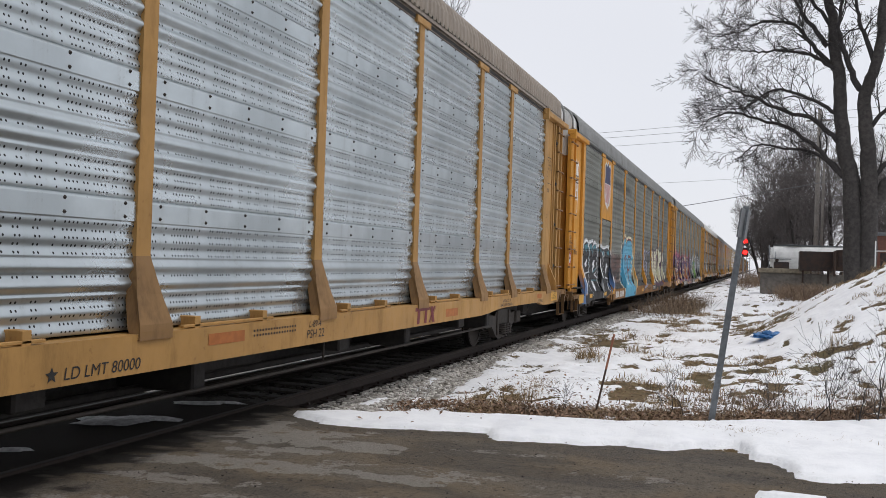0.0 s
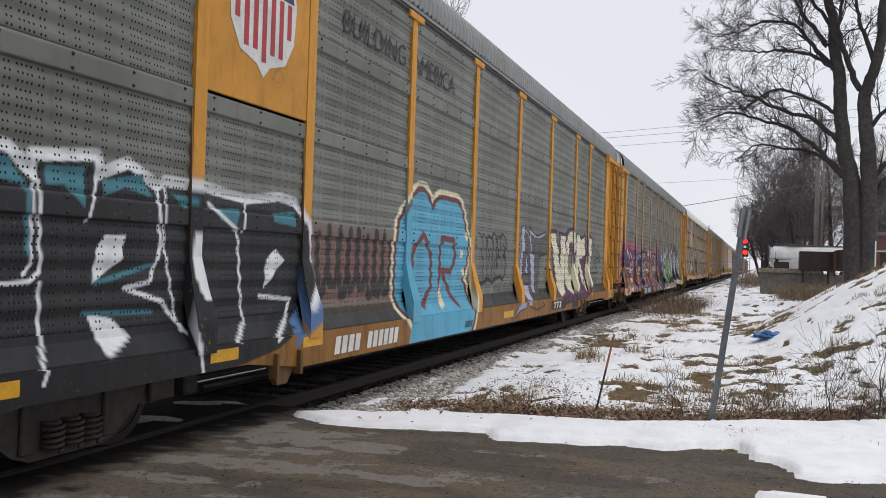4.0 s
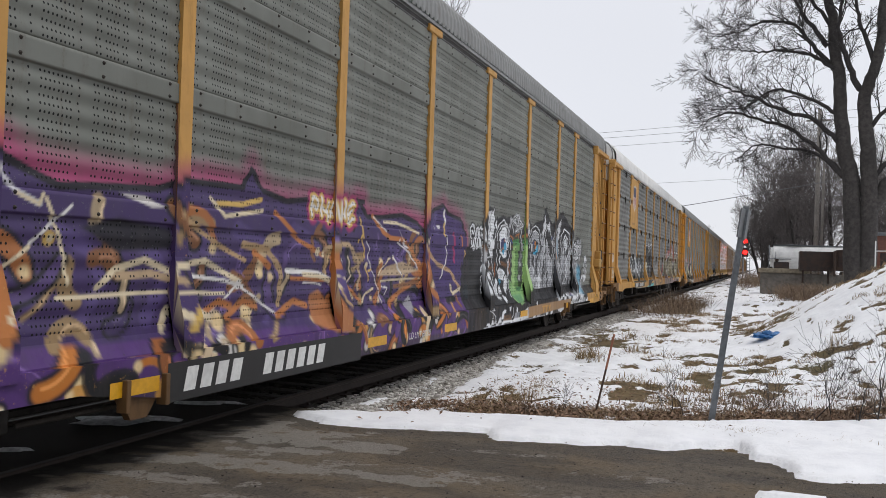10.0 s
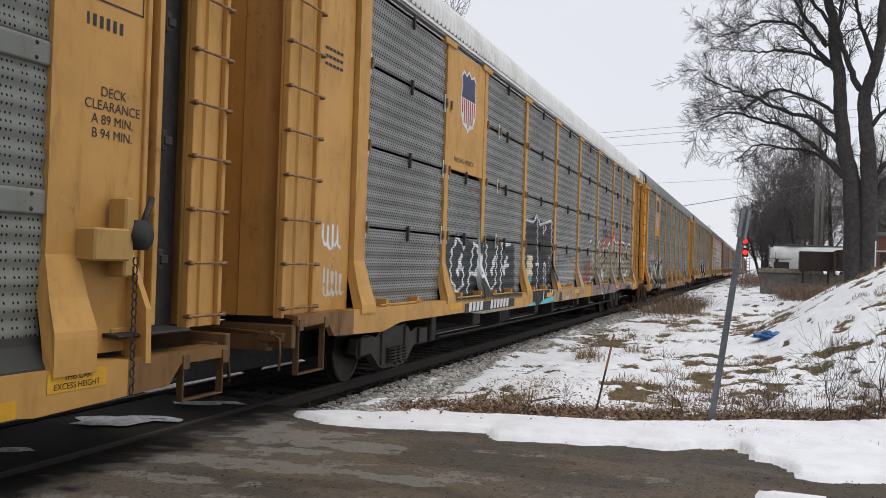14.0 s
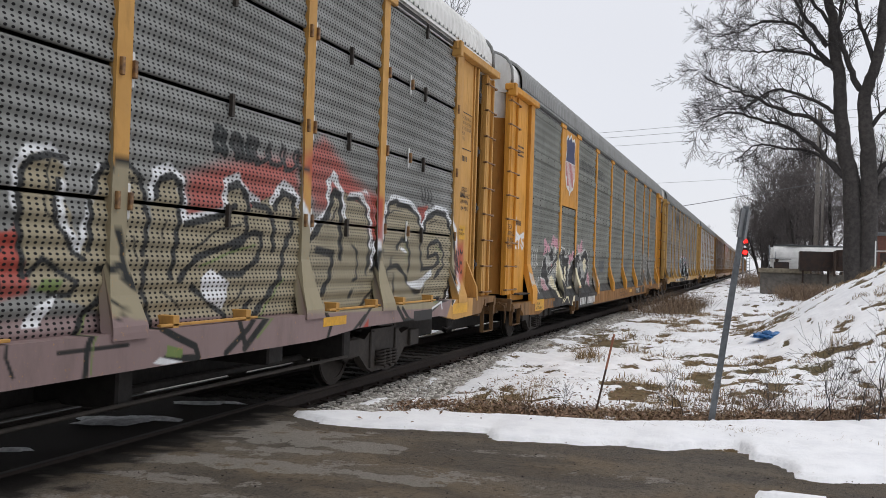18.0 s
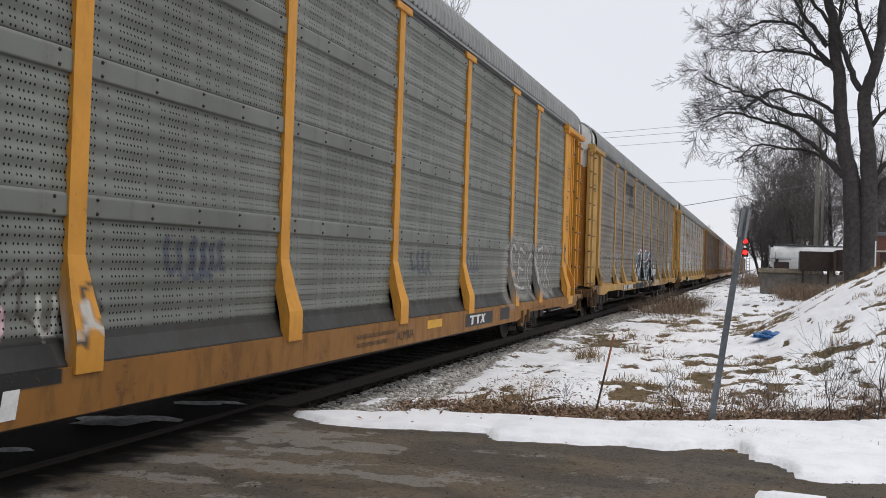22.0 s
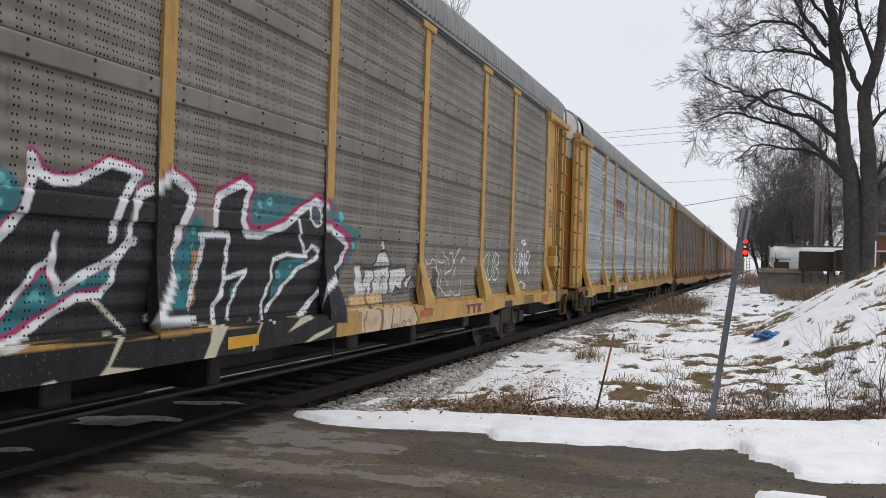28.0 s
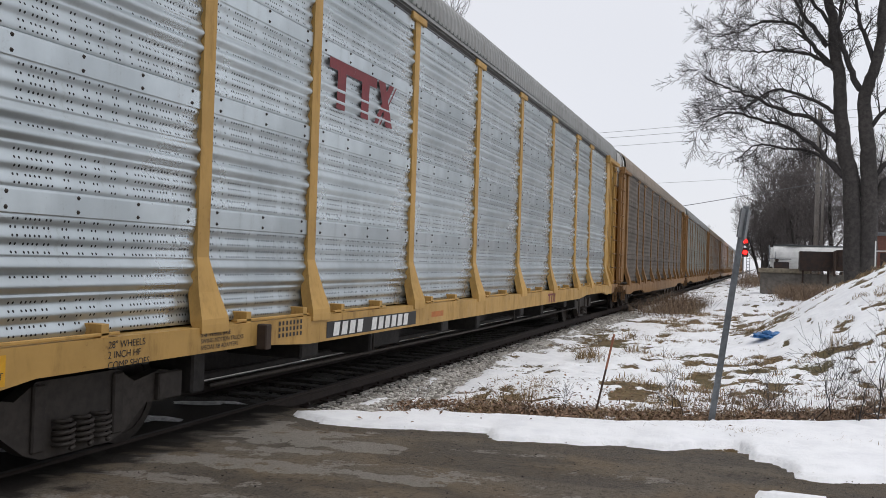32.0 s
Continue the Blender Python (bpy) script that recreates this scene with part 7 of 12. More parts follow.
    scribble(s, 17.6, 19.2, 2.55, 2.85, .028, (0.04, .04, .04), 59, 5)
    scribble(s, 4.4, 4.9, .62, .8, .02, (0.5, .5, .48), 12, 3)
    scribble(s, -.95, -.4, 1.75, 2.1, .02, SNOWW, 13, 4)
    scribble(s, -.9, -.3, 1.2, 1.6, .018, (.6, .55, .45), 14, 5)
    return s


def spray_e():
    s = Spray()
    s.spot(1.54, 2.12, 0.153, (0.62,0.42,0.46), 0.012)
    s.spot(1.81, 2.05, 0.105, (0.62,0.42,0.46), 0.012)
    s.spot(1.49, 1.96, 0.129, (0.62,0.42,0.46), 0.012)
    s.spot(2.34, 2.25, 0.123, (0.62,0.42,0.46), 0.012)
    s.spot(2.74, 2.17, 0.137, (0.62,0.42,0.46), 0.012)
    s.spot(2.16, 2.11, 0.090, (0.62,0.42,0.46), 0.012)
    s.spot(2.57, 2.16, 0.158, (0.62,0.42,0.46), 0.012)
    s.spot(4.31, 1.82, 0.148, (0.62,0.42,0.46), 0.012)
    s.spot(4.59, 1.9, 0.148, (0.62,0.42,0.46), 0.012)
    s.spot(4.24, 1.68, 0.140, (0.62,0.42,0.46), 0.012)
    s.spot(5.38, 2.1, 0.131, (0.62,0.42,0.46), 0.012)
    s.spot(5.81, 2.23, 0.145, (0.62,0.42,0.46), 0.012)
    s.spot(5.74, 2.04, 0.203, (0.62,0.42,0.46), 0.012)
    s.spot(6.83, 1.33, 0.159, (0.62,0.42,0.46), 0.012)
    s.spot(6.99, 1.21, 0.149, (0.62,0.42,0.46), 0.012)
    s.spot(1.57, 1.15, 0.087, (0.62,0.42,0.46), 0.012)
    s.spot(1.54, 2.12, 0.132, (0.50,0.25,0.30), 0.02)
    s.spot(1.81, 2.05, 0.084, (0.50,0.25,0.30), 0.02)
    s.spot(1.49, 1.96, 0.108, (0.50,0.25,0.30), 0.02)
    s.spot(2.34, 2.25, 0.102, (0.50,0.25,0.30), 0.02)
    s.spot(2.74, 2.17, 0.112, (0.50,0.25,0.30), 0.02)
    s.spot(2.16, 2.11, 0.069, (0.50,0.25,0.30), 0.02)
    s.spot(2.57, 2.16, 0.133, (0.50,0.25,0.30), 0.02)
    s.spot(4.31, 1.82, 0.120, (0.50,0.25,0.30), 0.02)
    s.spot(4.59, 1.9, 0.117, (0.50,0.25,0.30), 0.02)
    s.spot(4.24, 1.68, 0.112, (0.50,0.25,0.30), 0.02)
    s.spot(5.38, 2.1, 0.099, (0.50,0.25,0.30), 0.02)
    s.spot(5.81, 2.23, 0.110, (0.50,0.25,0.30), 0.02)
    s.spot(5.74, 2.04, 0.171, (0.50,0.25,0.30), 0.02)
    s.spot(6.83, 1.33, 0.121, (0.50,0.25,0.30), 0.02)
    s.spot(6.99, 1.21, 0.110, (0.50,0.25,0.30), 0.02)
    s.spot(1.57, 1.15, 0.070, (0.50,0.25,0.30), 0.02)
    s.fill([(1.31, 1.68), (1.5, 1.9), (1.76, 1.84), (2.13, 2.13), (2.43, 1.84), (3.02, 1.97), (3.22, 2.12), (3.57, 2.07), (3.72, 1.87), (4.14, 2.05), (4.25, 1.54), (4.97, 1.96), (5.64, 2.01), (6.29, 2.14), (6.92, 1.8), (6.59, 1.18), (6.25, 1.09), (1.92, 1.09), (1.18, 1.37)], (0.34,.35,.33), 0.03, 0.9)
    s.fill([(1.16, 1.36), (1.47, 1.32), (1.75, 1.19), (1.9, 1.07), (1.41, 1.07), (1.18, 1.3)], (0.50,0.30,0.32), 0.03)
    s.fill([(1.5, 1.89), (1.58, 1.86), (1.66, 1.66), (1.86, 1.42), (1.94, 1.12), (1.75, 1.16), (1.54, 1.34), (1.32, 1.36), (1.2, 1.4), (1.19, 1.46), (1.31, 1.63)], (0.018,.018,.018), 0.012)
    s.fill([(2.13, 2.1), (2.41, 1.84), (2.34, 1.74), (2.15, 1.73), (1.9, 1.92)], (0.018,.018,.018), 0.012)
    s.fill([(1.84, 1.42), (1.99, 1.42), (2.35, 1.53), (2.7, 1.68), (3.03, 1.79), (3.02, 1.95), (2.93, 1.98), (2.44, 1.74), (2.23, 1.64), (1.85, 1.6)], (0.018,.018,.018), 0.012)
    s.fill([(2.42, 1.56), (2.66, 1.42), (2.94, 1.26), (3.02, 1.08), (2.75, 0.83), (2.68, 0.9), (2.67, 1.24), (2.45, 1.49)], (0.018,.018,.018), 0.012)
    s.fill([(3.08, 1.9), (3.29, 1.91), (3.38, 1.73), (3.28, 1.43), (3.27, 1.18), (3.56, 1.2), (3.42, 1.5), (3.34, 1.69), (3.24, 2.05), (3.57, 2.03), (3.67, 1.84), (4.04, 1.85), (4.22, 2.02), (4.1, 1.7), (4.05, 1.34), (4.11, 1.02), (3.01, 1.05), (3.05, 1.36), (3.15, 1.69)], (0.018,.018,.018), 0.012)
    s.fill([(4.25, 1.53), (4.88, 1.92), (5.46, 1.97), (5.66, 1.77), (5.18, 1.54), (4.78, 1.19), (4.61, 0.94), (4.2, 1.03), (4.15, 1.38)], (0.018,.018,.018), 0.012)
    s.fill([(5.57, 1.84), (5.9, 1.34), (6.29, 1.29), (6.81, 1.64), (6.81, 1.88), (6.29, 2.1), (5.87, 1.98), (5.78, 1.78), (5.2, 1.27), (5.27, 0.9), (5.93, 0.96), (6.59, 1.18), (6.94, 1.59)], (0.018,.018,.018), 0.012)
    s.fill([(1.88, 1.41), (2.0, 1.17), (2.38, 1.06), (2.39, 0.91), (1.96, 1.05)], (0.018,.018,.018), 0.012)
    s.fill([(2.31, 1.41), (2.57, 1.24), (2.63, 1.04), (2.33, 1.09), (2.0, 1.24), (2.06, 1.35)], CREAM, 0.012)
    s.fill([(2.81, 1.75), (3.09, 1.76), (3.08, 1.44), (2.96, 1.26), (2.74, 1.41), (2.73, 1.68)], CREAM, 0.012)
    s.fill([(2.67, 1.22), (2.85, 1.02), (2.81, 0.85), (2.54, 0.87), (2.63, 1.07)], CREAM, 0.012)
    s.fill([(3.34, 1.47), (3.47, 1.35), (3.6, 1.14), (3.32, 1.11), (3.22, 1.18)], CREAM, 0.012)
    s.fill([(3.65, 1.62), (3.85, 1.62), (3.84, 1.09), (3.65, 1.39)], CREAM, 0.012)
    s.fill([(4.78, 1.57), (5.1, 1.62), (5.03, 1.32), (4.95, 1.02), (4.69, 1.24)], CREAM, 0.012)
    s.fill([(5.14, 1.13), (5.32, 1.22), (5.51, 0.94), (5.13, 0.91)], CREAM, 0.012)
    s.fill([(6.25, 1.88), (6.49, 1.79), (6.51, 1.54), (6.31, 1.46), (6.12, 1.59), (6.08, 1.78)], CREAM, 0.012)
    s.fill([(3.63, 1.05), (3.91, 1.07), (4.51, 1.12), (4.48, 0.99), (3.92, 0.87)], CREAM, 0.012)
    s.spot(2.49, 1.99, 0.102, (.55,.55,.50), 0.012)
    s.spot(2.45, 1.92, 0.048, (.30,.30,.28), 0.03)
    s.spot(2.2, 1.65, 0.035, (0.5,.2,.22), 0.012)
    s.spot(4.24, 1.62, 0.064, CREAM, 0.012)
    s.stroke([(1.5, 1.89), (1.31, 1.68), (1.16, 1.46), (1.18, 1.36), (1.47, 1.32), (1.75, 1.19), (1.9, 1.09)], 0.010, (.62,.63,.61), 0.00612)
    s.stroke([(1.9, 1.92), (2.13, 2.12), (2.41, 1.85), (2.37, 1.71)], 0.010, (.62,.63,.61), 0.00612)
    s.stroke([(3.08, 1.9), (3.22, 2.12), (3.57, 2.07), (3.69, 1.88), (3.86, 1.85), (4.15, 2.06)], 0.014, (.62,.63,.61), 0.00816)
    s.stroke([(4.25, 1.52), (4.88, 1.93), (5.44, 1.99), (5.76, 1.82), (5.87, 2.02), (6.29, 2.13), (6.79, 1.9), (7.0, 1.64), (6.54, 1.13)], 0.015, (.62,.63,.61), 0.00918)
    s.stroke([(5.65, 1.82), (5.92, 1.34), (5.41, 1.03)], 0.015, (.62,.63,.61), 0.00918)
    s.stroke([(2.42, 1.56), (2.68, 1.37), (2.64, 1.1), (2.56, 0.91)], 0.012, (.62,.63,.61), 0.00714)
    s.stroke([(1.5, 1.89), (1.64, 1.81), (1.98, 1.67), (2.25, 1.74)], 0.010, (.62,.63,.61), 0.00612)
    s.stroke([(1.86, 1.44), (2.21, 1.54), (2.65, 1.71), (3.09, 1.83)], 0.010, (.62,.63,.61), 0.00612)
    s.stroke([(1.68, 1.84), (1.72, 1.69), (1.83, 1.6)], 0.010, (.62,.63,.61), 0.00612)
    s.stroke([(1.98, 1.7), (2.12, 1.56)], 0.010, (.62,.63,.61), 0.00612)
    s.stroke([(3.33, 1.73), (3.48, 1.35), (3.63, 1.08)], 0.014, (.62,.63,.61), 0.00816)
    s.stroke([(3.82, 1.62), (3.79, 1.35), (3.87, 1.03)], 0.014, (.62,.63,.61), 0.00816)
    s.stroke([(1.9, 1.39), (2.13, 1.23), (2.4, 1.09)], 0.010, (.62,.63,.61), 0.00612)
    s.stroke([(5.18, 1.54), (5.55, 1.86)], 0.015, (.62,.63,.61), 0.00918)
    s.fill([(1.93, .78), (1.93, 1.06), (7.47, 1.06), (7.47, .78)], (.02, .02, .02), .02)
    s.fill([(1.74, 0.81), (2.73, 0.84), (7.08, 0.9), (6.92, 0.46), (4.17, 0.54), (2.75, 0.55), (1.79, 0.69)], (.022,.022,.022), 0.02)
    s.stroke([(2.83, 0.74), (2.87, 0.82), (2.99, 0.76), (3.19, 0.85), (3.44, 0.86), (3.58, 0.72)], 0.024, CREAM, 0.012)
    s.fill([(4.07, 0.85), (4.3, 0.88), (4.25, 0.63), (3.92, 0.64)], CREAM, 0.012)
    s.fill([(2.63, 1.05), (2.85, 1.02), (2.69, 0.86), (2.51, 0.87)], CREAM, 0.012)
    s.fill([(1.24, 0.87), (1.32, 0.87), (1.28, 0.75), (1.2, 0.75)], (.10,.07,.05), 0.03)
    s.fill([(1.56, 0.83), (1.64, 0.83), (1.6, 0.71), (1.51, 0.71)], (.10,.07,.05), 0.03)
    s.stroke([(0.9, 1.21), (0.97, 1.36), (1.03, 1.38), (1.02, 1.31), (0.94, 1.23), (0.92, 1.0)], 0.008, SNOWW, 0.0045)
    s.stroke([(7.03, 1.27), (7.14, 1.48), (7.27, 1.53), (7.23, 1.26), (7.67, 1.03), (7.71, 1.42), (7.85, 1.48), (8.02, 1.24), (7.66, 1.14)], 0.017, (.07,.06,.05), 0.0099)
    for k, (y0, y1, z0, z1) in enumerate(((.1, .9, 1.5, 2.1), (.2, 1.0, .95, 1.4), (-.2, .1, 1.2, 1.5), (7.3, 8.0, 1.05, 1.4))):
        scribble(s, y0, y1, z0, z1, .022, (0.50, .50, .47), 60 + k, 4, .02, .85)
    s.stroke([(-.95, 2.6), (-.9, 2.3), (-.6, 2.2), (-.95, 2.15), (-.3, 2.3)], .035, SNOWW, .03)
    word(s, "ETS", -1.1, -.25, 2.0, 2.25, [(0.03, SNOWW, .02)])
    for k, (y0, y1) in enumerate(((8.6, 9.4), (13.9, 14.9), (16.4, 17.2), (9.0, 9.6))):
        scribble(s, y0, y1, 1.45, 1.85, .03, (0.05, .06, .085), 66 + k, 4, .03, .8)
    word(s, "SEORK", 18.9, 22.7, 1.15, 1.98, [(0.22, (0.26, 0.25, 0.23), .1), (.15, (0.15, .148, .135), .08), (.022, (0.46, .45, .42), .03)], bow=.08, lean=.05)
    s.fill([(18.6, .8), (18.7, 2.0), (19.0, 2.0), (19.0, .8)], (0.32, .31, .28), .1, .5)
    word(s, "DK", 23.95, 24.5, 1.75, 2.1, [(0.04, (.06, .06, .06), .03)])
    scribble(s, 24.0, 24.5, 1.45, 1.6, .015, (.7, .55, .3), 71, 4)
    return s


def spray_f():
    s = Spray()
    word(s, "OEBOSR", .3, 4.7, 1.32, 1.95, [(0.075, (.44, .43, .39), .02), (.052, (0.12, .105, .09), .02)], bow=.06)
    scribble(s, -.25, .15, 1.1, 1.7, .03, (.07, .05, .03), 81, 3)
    scribble(s, 3.1, 3.8, 1.2, 1.9, .025, (.05, .05, .05), 82, 3)
    s.fill([(8.78, 1.97), (8.93, 2.26), (9.07, 2.19), (9.17, 2.0), (9.04, 1.69), (8.79, 1.57)], (0.02,0.15,0.18), 0.06, 0.9)
    s.fill([(10.48, 1.22), (10.69, 1.54), (10.82, 1.82), (10.98, 2.04), (11.11, 1.95), (11.07, 1.73), (10.93, 1.2)], (0.02,0.15,0.18), 0.05)
    s.fill([(11.78, 2.26), (12.23, 2.34), (12.89, 2.32), (13.47, 2.36), (13.85, 2.09), (14.25, 2.02), (14.07, 1.71), (13.38, 1.17), (11.86, 1.89)], (0.02,0.15,0.18), 0.05, 0.85)
    s.spot(8.96, 2.15, 0.040, (0.10,.42,.45), 0.012)
    s.spot(9.02, 2.11, 0.028, (0.10,.42,.45), 0.012)
    s.spot(8.95, 1.99, 0.025, (0.10,.42,.45), 0.012)
    s.spot(12.02, 2.19, 0.039, (0.10,.42,.45), 0.012)
    s.spot(12.2, 2.23, 0.052, (0.10,.42,.45), 0.012)
    s.spot(13.75, 2.17, 0.064, (0.10,.42,.45), 0.012)
    s.spot(14.08, 1.84, 0.040, (0.10,.42,.45), 0.012)
    s.spot(10.99, 1.89, 0.031, (0.10,.42,.45), 0.012)
    s.spot(10.79, 1.48, 0.036, (0.10,.42,.45), 0.012)
    s.spot(10.97, 1.76, 0.024, (0.10,.42,.45), 0.012)
    s.spot(11.94, 2.1, 0.021, (0.10,.42,.45), 0.012)
    s.spot(13.62, 1.45, 0.036, (0.10,.42,.45), 0.012)
    s.stroke([(8.58, 1.45), (8.75, 1.65), (8.96, 1.76), (9.15, 1.96), (9.23, 2.2), (9.21, 2.34), (9.29, 2.24), (9.42, 2.19), (9.62, 2.21), (9.8, 2.3), (9.96, 2.38), (10.14, 2.36), (10.29, 2.32)], 0.050, (0.36,0.02,.12), 0.02)
    s.stroke([(10.26, 2.09), (10.3, 2.16), (10.49, 2.24), (10.66, 2.37), (10.86, 2.31), (10.99, 2.24), (10.92, 2.09), (10.83, 1.97), (10.76, 1.81)], 0.060, (0.36,0.02,.12), 0.02)
    s.stroke([(11.29, 1.99), (11.29, 2.09), (11.36, 2.25), (11.56, 2.32), (11.73, 2.4), (11.86, 2.35), (11.8, 2.23), (11.72, 2.05), (11.82, 1.92), (12.08, 1.92), (12.48, 2.03), (12.85, 2.21), (13.16, 2.34), (13.38, 2.29)], 0.070, (0.36,0.02,.12), 0.02)
    s.stroke([(13.39, 2.06), (13.8, 1.95), (13.95, 1.87), (13.78, 1.65), (13.39, 1.4), (12.99, 1.17), (12.81, 1.08)], 0.080, (0.36,0.02,.12), 0.02)
    s.fill([(8.55, 1.37), (8.64, 1.68), (8.95, 1.74), (9.22, 2.18), (9.2, 2.32), (9.41, 2.17), (9.64, 2.19), (9.95, 2.36), (10.27, 2.3), (10.11, 1.79), (10.28, 2.14), (10.64, 2.35), (10.97, 2.21), (10.9, 2.05), (10.72, 1.75), (10.52, 1.25), (10.95, 1.16), (11.09, 1.79), (11.28, 1.9), (11.34, 2.23), (11.71, 2.38), (11.83, 2.32), (11.74, 1.92), (12.25, 1.94), (13.13, 2.34), (13.36, 2.03), (13.87, 1.86), (13.64, 1.16), (13.66, 0.94), (10.81, 1.06), (9.96, 1.02), (8.56, 1.09)], K0, 0.012)
    s.fill([(8.95, 1.17), (9.08, 1.35), (9.34, 1.56), (9.41, 1.42), (9.51, 1.38), (9.93, 1.56), (10.02, 1.61), (9.9, 1.38), (9.65, 1.36), (9.42, 1.27), (9.15, 1.14), (8.98, 1.09)], (0.02,0.15,0.18), 0.012)
    s.stroke([(8.95, 1.15), (9.08, 1.33), (9.34, 1.57), (9.45, 1.42), (9.97, 1.58)], 0.020, (0.36,0.02,.12), 0.012)
    s.stroke([(9.9, 1.41), (9.65, 1.38), (9.39, 1.27), (9.09, 1.13), (8.98, 1.1)], 0.020, (0.36,0.02,.12), 0.012)
    s.spot(9.29, 1.38, 0.040, (0.10,.38,.40), 0.012)
    s.spot(9.35, 1.34, 0.025, (0.10,.38,.40), 0.012)
    s.spot(9.24, 1.35, 0.023, (0.10,.38,.40), 0.012)
    s.spot(9.7, 1.46, 0.020, (0.10,.38,.40), 0.012)
    s.fill([(12.29, 1.39), (12.41, 1.63), (12.85, 1.68), (12.93, 1.61), (12.5, 1.41), (12.23, 1.25)], (0.02,0.15,0.18), 0.012)
    s.fill([(11.54, 1.3), (11.59, 1.42), (11.76, 1.49), (11.57, 1.2)], (0.02,0.15,0.18), 0.012)
    s.fill([(10.97, 1.73), (11.07, 1.71), (11.02, 1.26), (10.95, 1.2)], (0.40,.22,.10), 0.04)
    s.spot(12.38, 1.5, 0.048, (0.10,.38,.40), 0.012)
    s.spot(12.63, 1.59, 0.028, (0.10,.38,.40), 0.012)
    s.stroke([(8.57, 1.44), (8.74, 1.63), (8.95, 1.74), (9.14, 1.94), (9.22, 2.18), (9.2, 2.32), (9.28, 2.22), (9.41, 2.17), (9.61, 2.19), (9.78, 2.27), (9.95, 2.36), (10.12, 2.34), (10.27, 2.3)], 0.037, SNOWW, 0.012)
    s.stroke([(10.24, 2.07), (10.28, 2.14), (10.47, 2.22), (10.65, 2.35), (10.84, 2.28), (10.97, 2.21), (10.9, 2.07), (10.81, 1.94), (10.75, 1.78)], 0.045, SNOWW, 0.012)
    s.stroke([(11.27, 1.96), (11.27, 2.06), (11.34, 2.22), (11.53, 2.3), (11.71, 2.37), (11.83, 2.32), (11.78, 2.2), (11.7, 2.02), (11.8, 1.89), (12.05, 1.89), (12.46, 2.0), (12.82, 2.18), (13.13, 2.31), (13.34, 2.25)], 0.038, SNOWW, 0.012)
    s.stroke([(13.36, 2.03), (13.77, 1.92), (13.92, 1.84), (13.74, 1.62), (13.36, 1.37), (12.97, 1.14), (12.78, 1.05)], 0.036, SNOWW, 0.012)
    s.stroke([(10.27, 2.3), (10.17, 2.19), (10.08, 2.07), (10.03, 1.96), (9.99, 1.79)], 0.039, SNOWW, 0.012)
    s.stroke([(10.24, 2.07), (10.21, 1.91), (10.16, 1.78), (10.08, 1.67)], 0.027, SNOWW, 0.012)
    s.stroke([(10.75, 1.78), (10.64, 1.54), (10.54, 1.33), (10.48, 1.2), (10.4, 1.16), (10.66, 1.15), (11.03, 1.12)], 0.027, SNOWW, 0.012)
    s.stroke([(9.44, 1.8), (9.43, 1.64), (9.37, 1.61), (9.28, 1.56), (9.14, 1.4), (9.03, 1.29), (8.92, 1.19)], 0.022, SNOWW, 0.012)
    s.stroke([(9.41, 1.64), (9.42, 1.52), (9.49, 1.4), (9.68, 1.5), (9.93, 1.6), (10.06, 1.66), (10.2, 1.77), (10.24, 1.77)], 0.035, SNOWW, 0.012)
    s.stroke([(10.06, 1.65), (9.99, 1.46), (9.88, 1.36)], 0.030, SNOWW, 0.012)
    s.stroke([(9.88, 1.36), (9.65, 1.35), (9.39, 1.23), (9.15, 1.1), (8.9, 1.04)], 0.028, SNOWW, 0.012)
    s.stroke([(9.81, 1.33), (9.99, 1.21), (10.13, 1.09)], 0.018, (0.62,.58,.50), 0.0108)
    s.stroke([(10.91, 1.14), (10.99, 1.41), (11.12, 1.76), (11.08, 1.85), (11.28, 1.87), (11.5, 1.87), (11.47, 1.64), (11.43, 1.34), (11.31, 1.24), (11.28, 1.07)], 0.030, SNOWW, 0.012)
    s.stroke([(11.48, 1.47), (11.82, 1.54), (11.7, 1.44), (11.59, 1.3), (11.5, 1.1)], 0.021, SNOWW, 0.012)
    s.stroke([(12.75, 2.07), (12.84, 1.85), (12.94, 1.71), (13.06, 1.81), (13.23, 1.76), (13.21, 1.69), (12.97, 1.61), (12.78, 1.56), (12.5, 1.39), (12.17, 1.14)], 0.024, SNOWW, 0.012)
    s.stroke([(12.97, 1.69), (12.55, 1.71), (12.28, 1.65), (12.25, 1.43), (12.11, 1.25), (12.07, 1.04)], 0.021, SNOWW, 0.012)
    s.spot(13.14, 2.16, 0.144, SNOWW, 0.012)
    s.spot(13.14, 2.15, 0.104, (.07,.08,.10), 0.012)
    s.fill([(7.46, .43), (7.46, 1.02), (13.40, 1.02), (13.40, .6), (12.80, .43)], K0, .02)
    s.fill([(9.99, 1.07), (9.92, 1.07), (9.81, 0.86), (9.67, 0.74), (9.82, 0.74), (10.36, 0.75), (10.13, 0.8), (9.83, 0.84)], (0.60,.55,.43), 0.012)
    s.fill([(9.13, 0.74), (9.21, 0.8), (9.31, 0.81), (9.39, 0.74)], (0.60,.55,.43), 0.012)
    s.fill([(11.07, 1.07), (11.31, 1.06), (11.17, 0.87), (11.11, 0.75), (10.93, 0.75), (11.04, 0.92)], (0.60,.55,.43), 0.012)
    s.fill([(13.35, 0.93), (12.9, 0.86), (12.57, 0.75), (13.23, 0.87)], (0.60,.55,.43), 0.012)
    s.fill([(12.34, 0.92), (12.58, 1.05), (12.89, 1.07), (12.73, 1.01)], (0.60,.55,.43), 0.012)
    s.fill([(8.65, 0.98), (8.83, 1.06), (8.95, 1.07), (8.81, 0.99)], (0.60,.55,.43), 0.012)
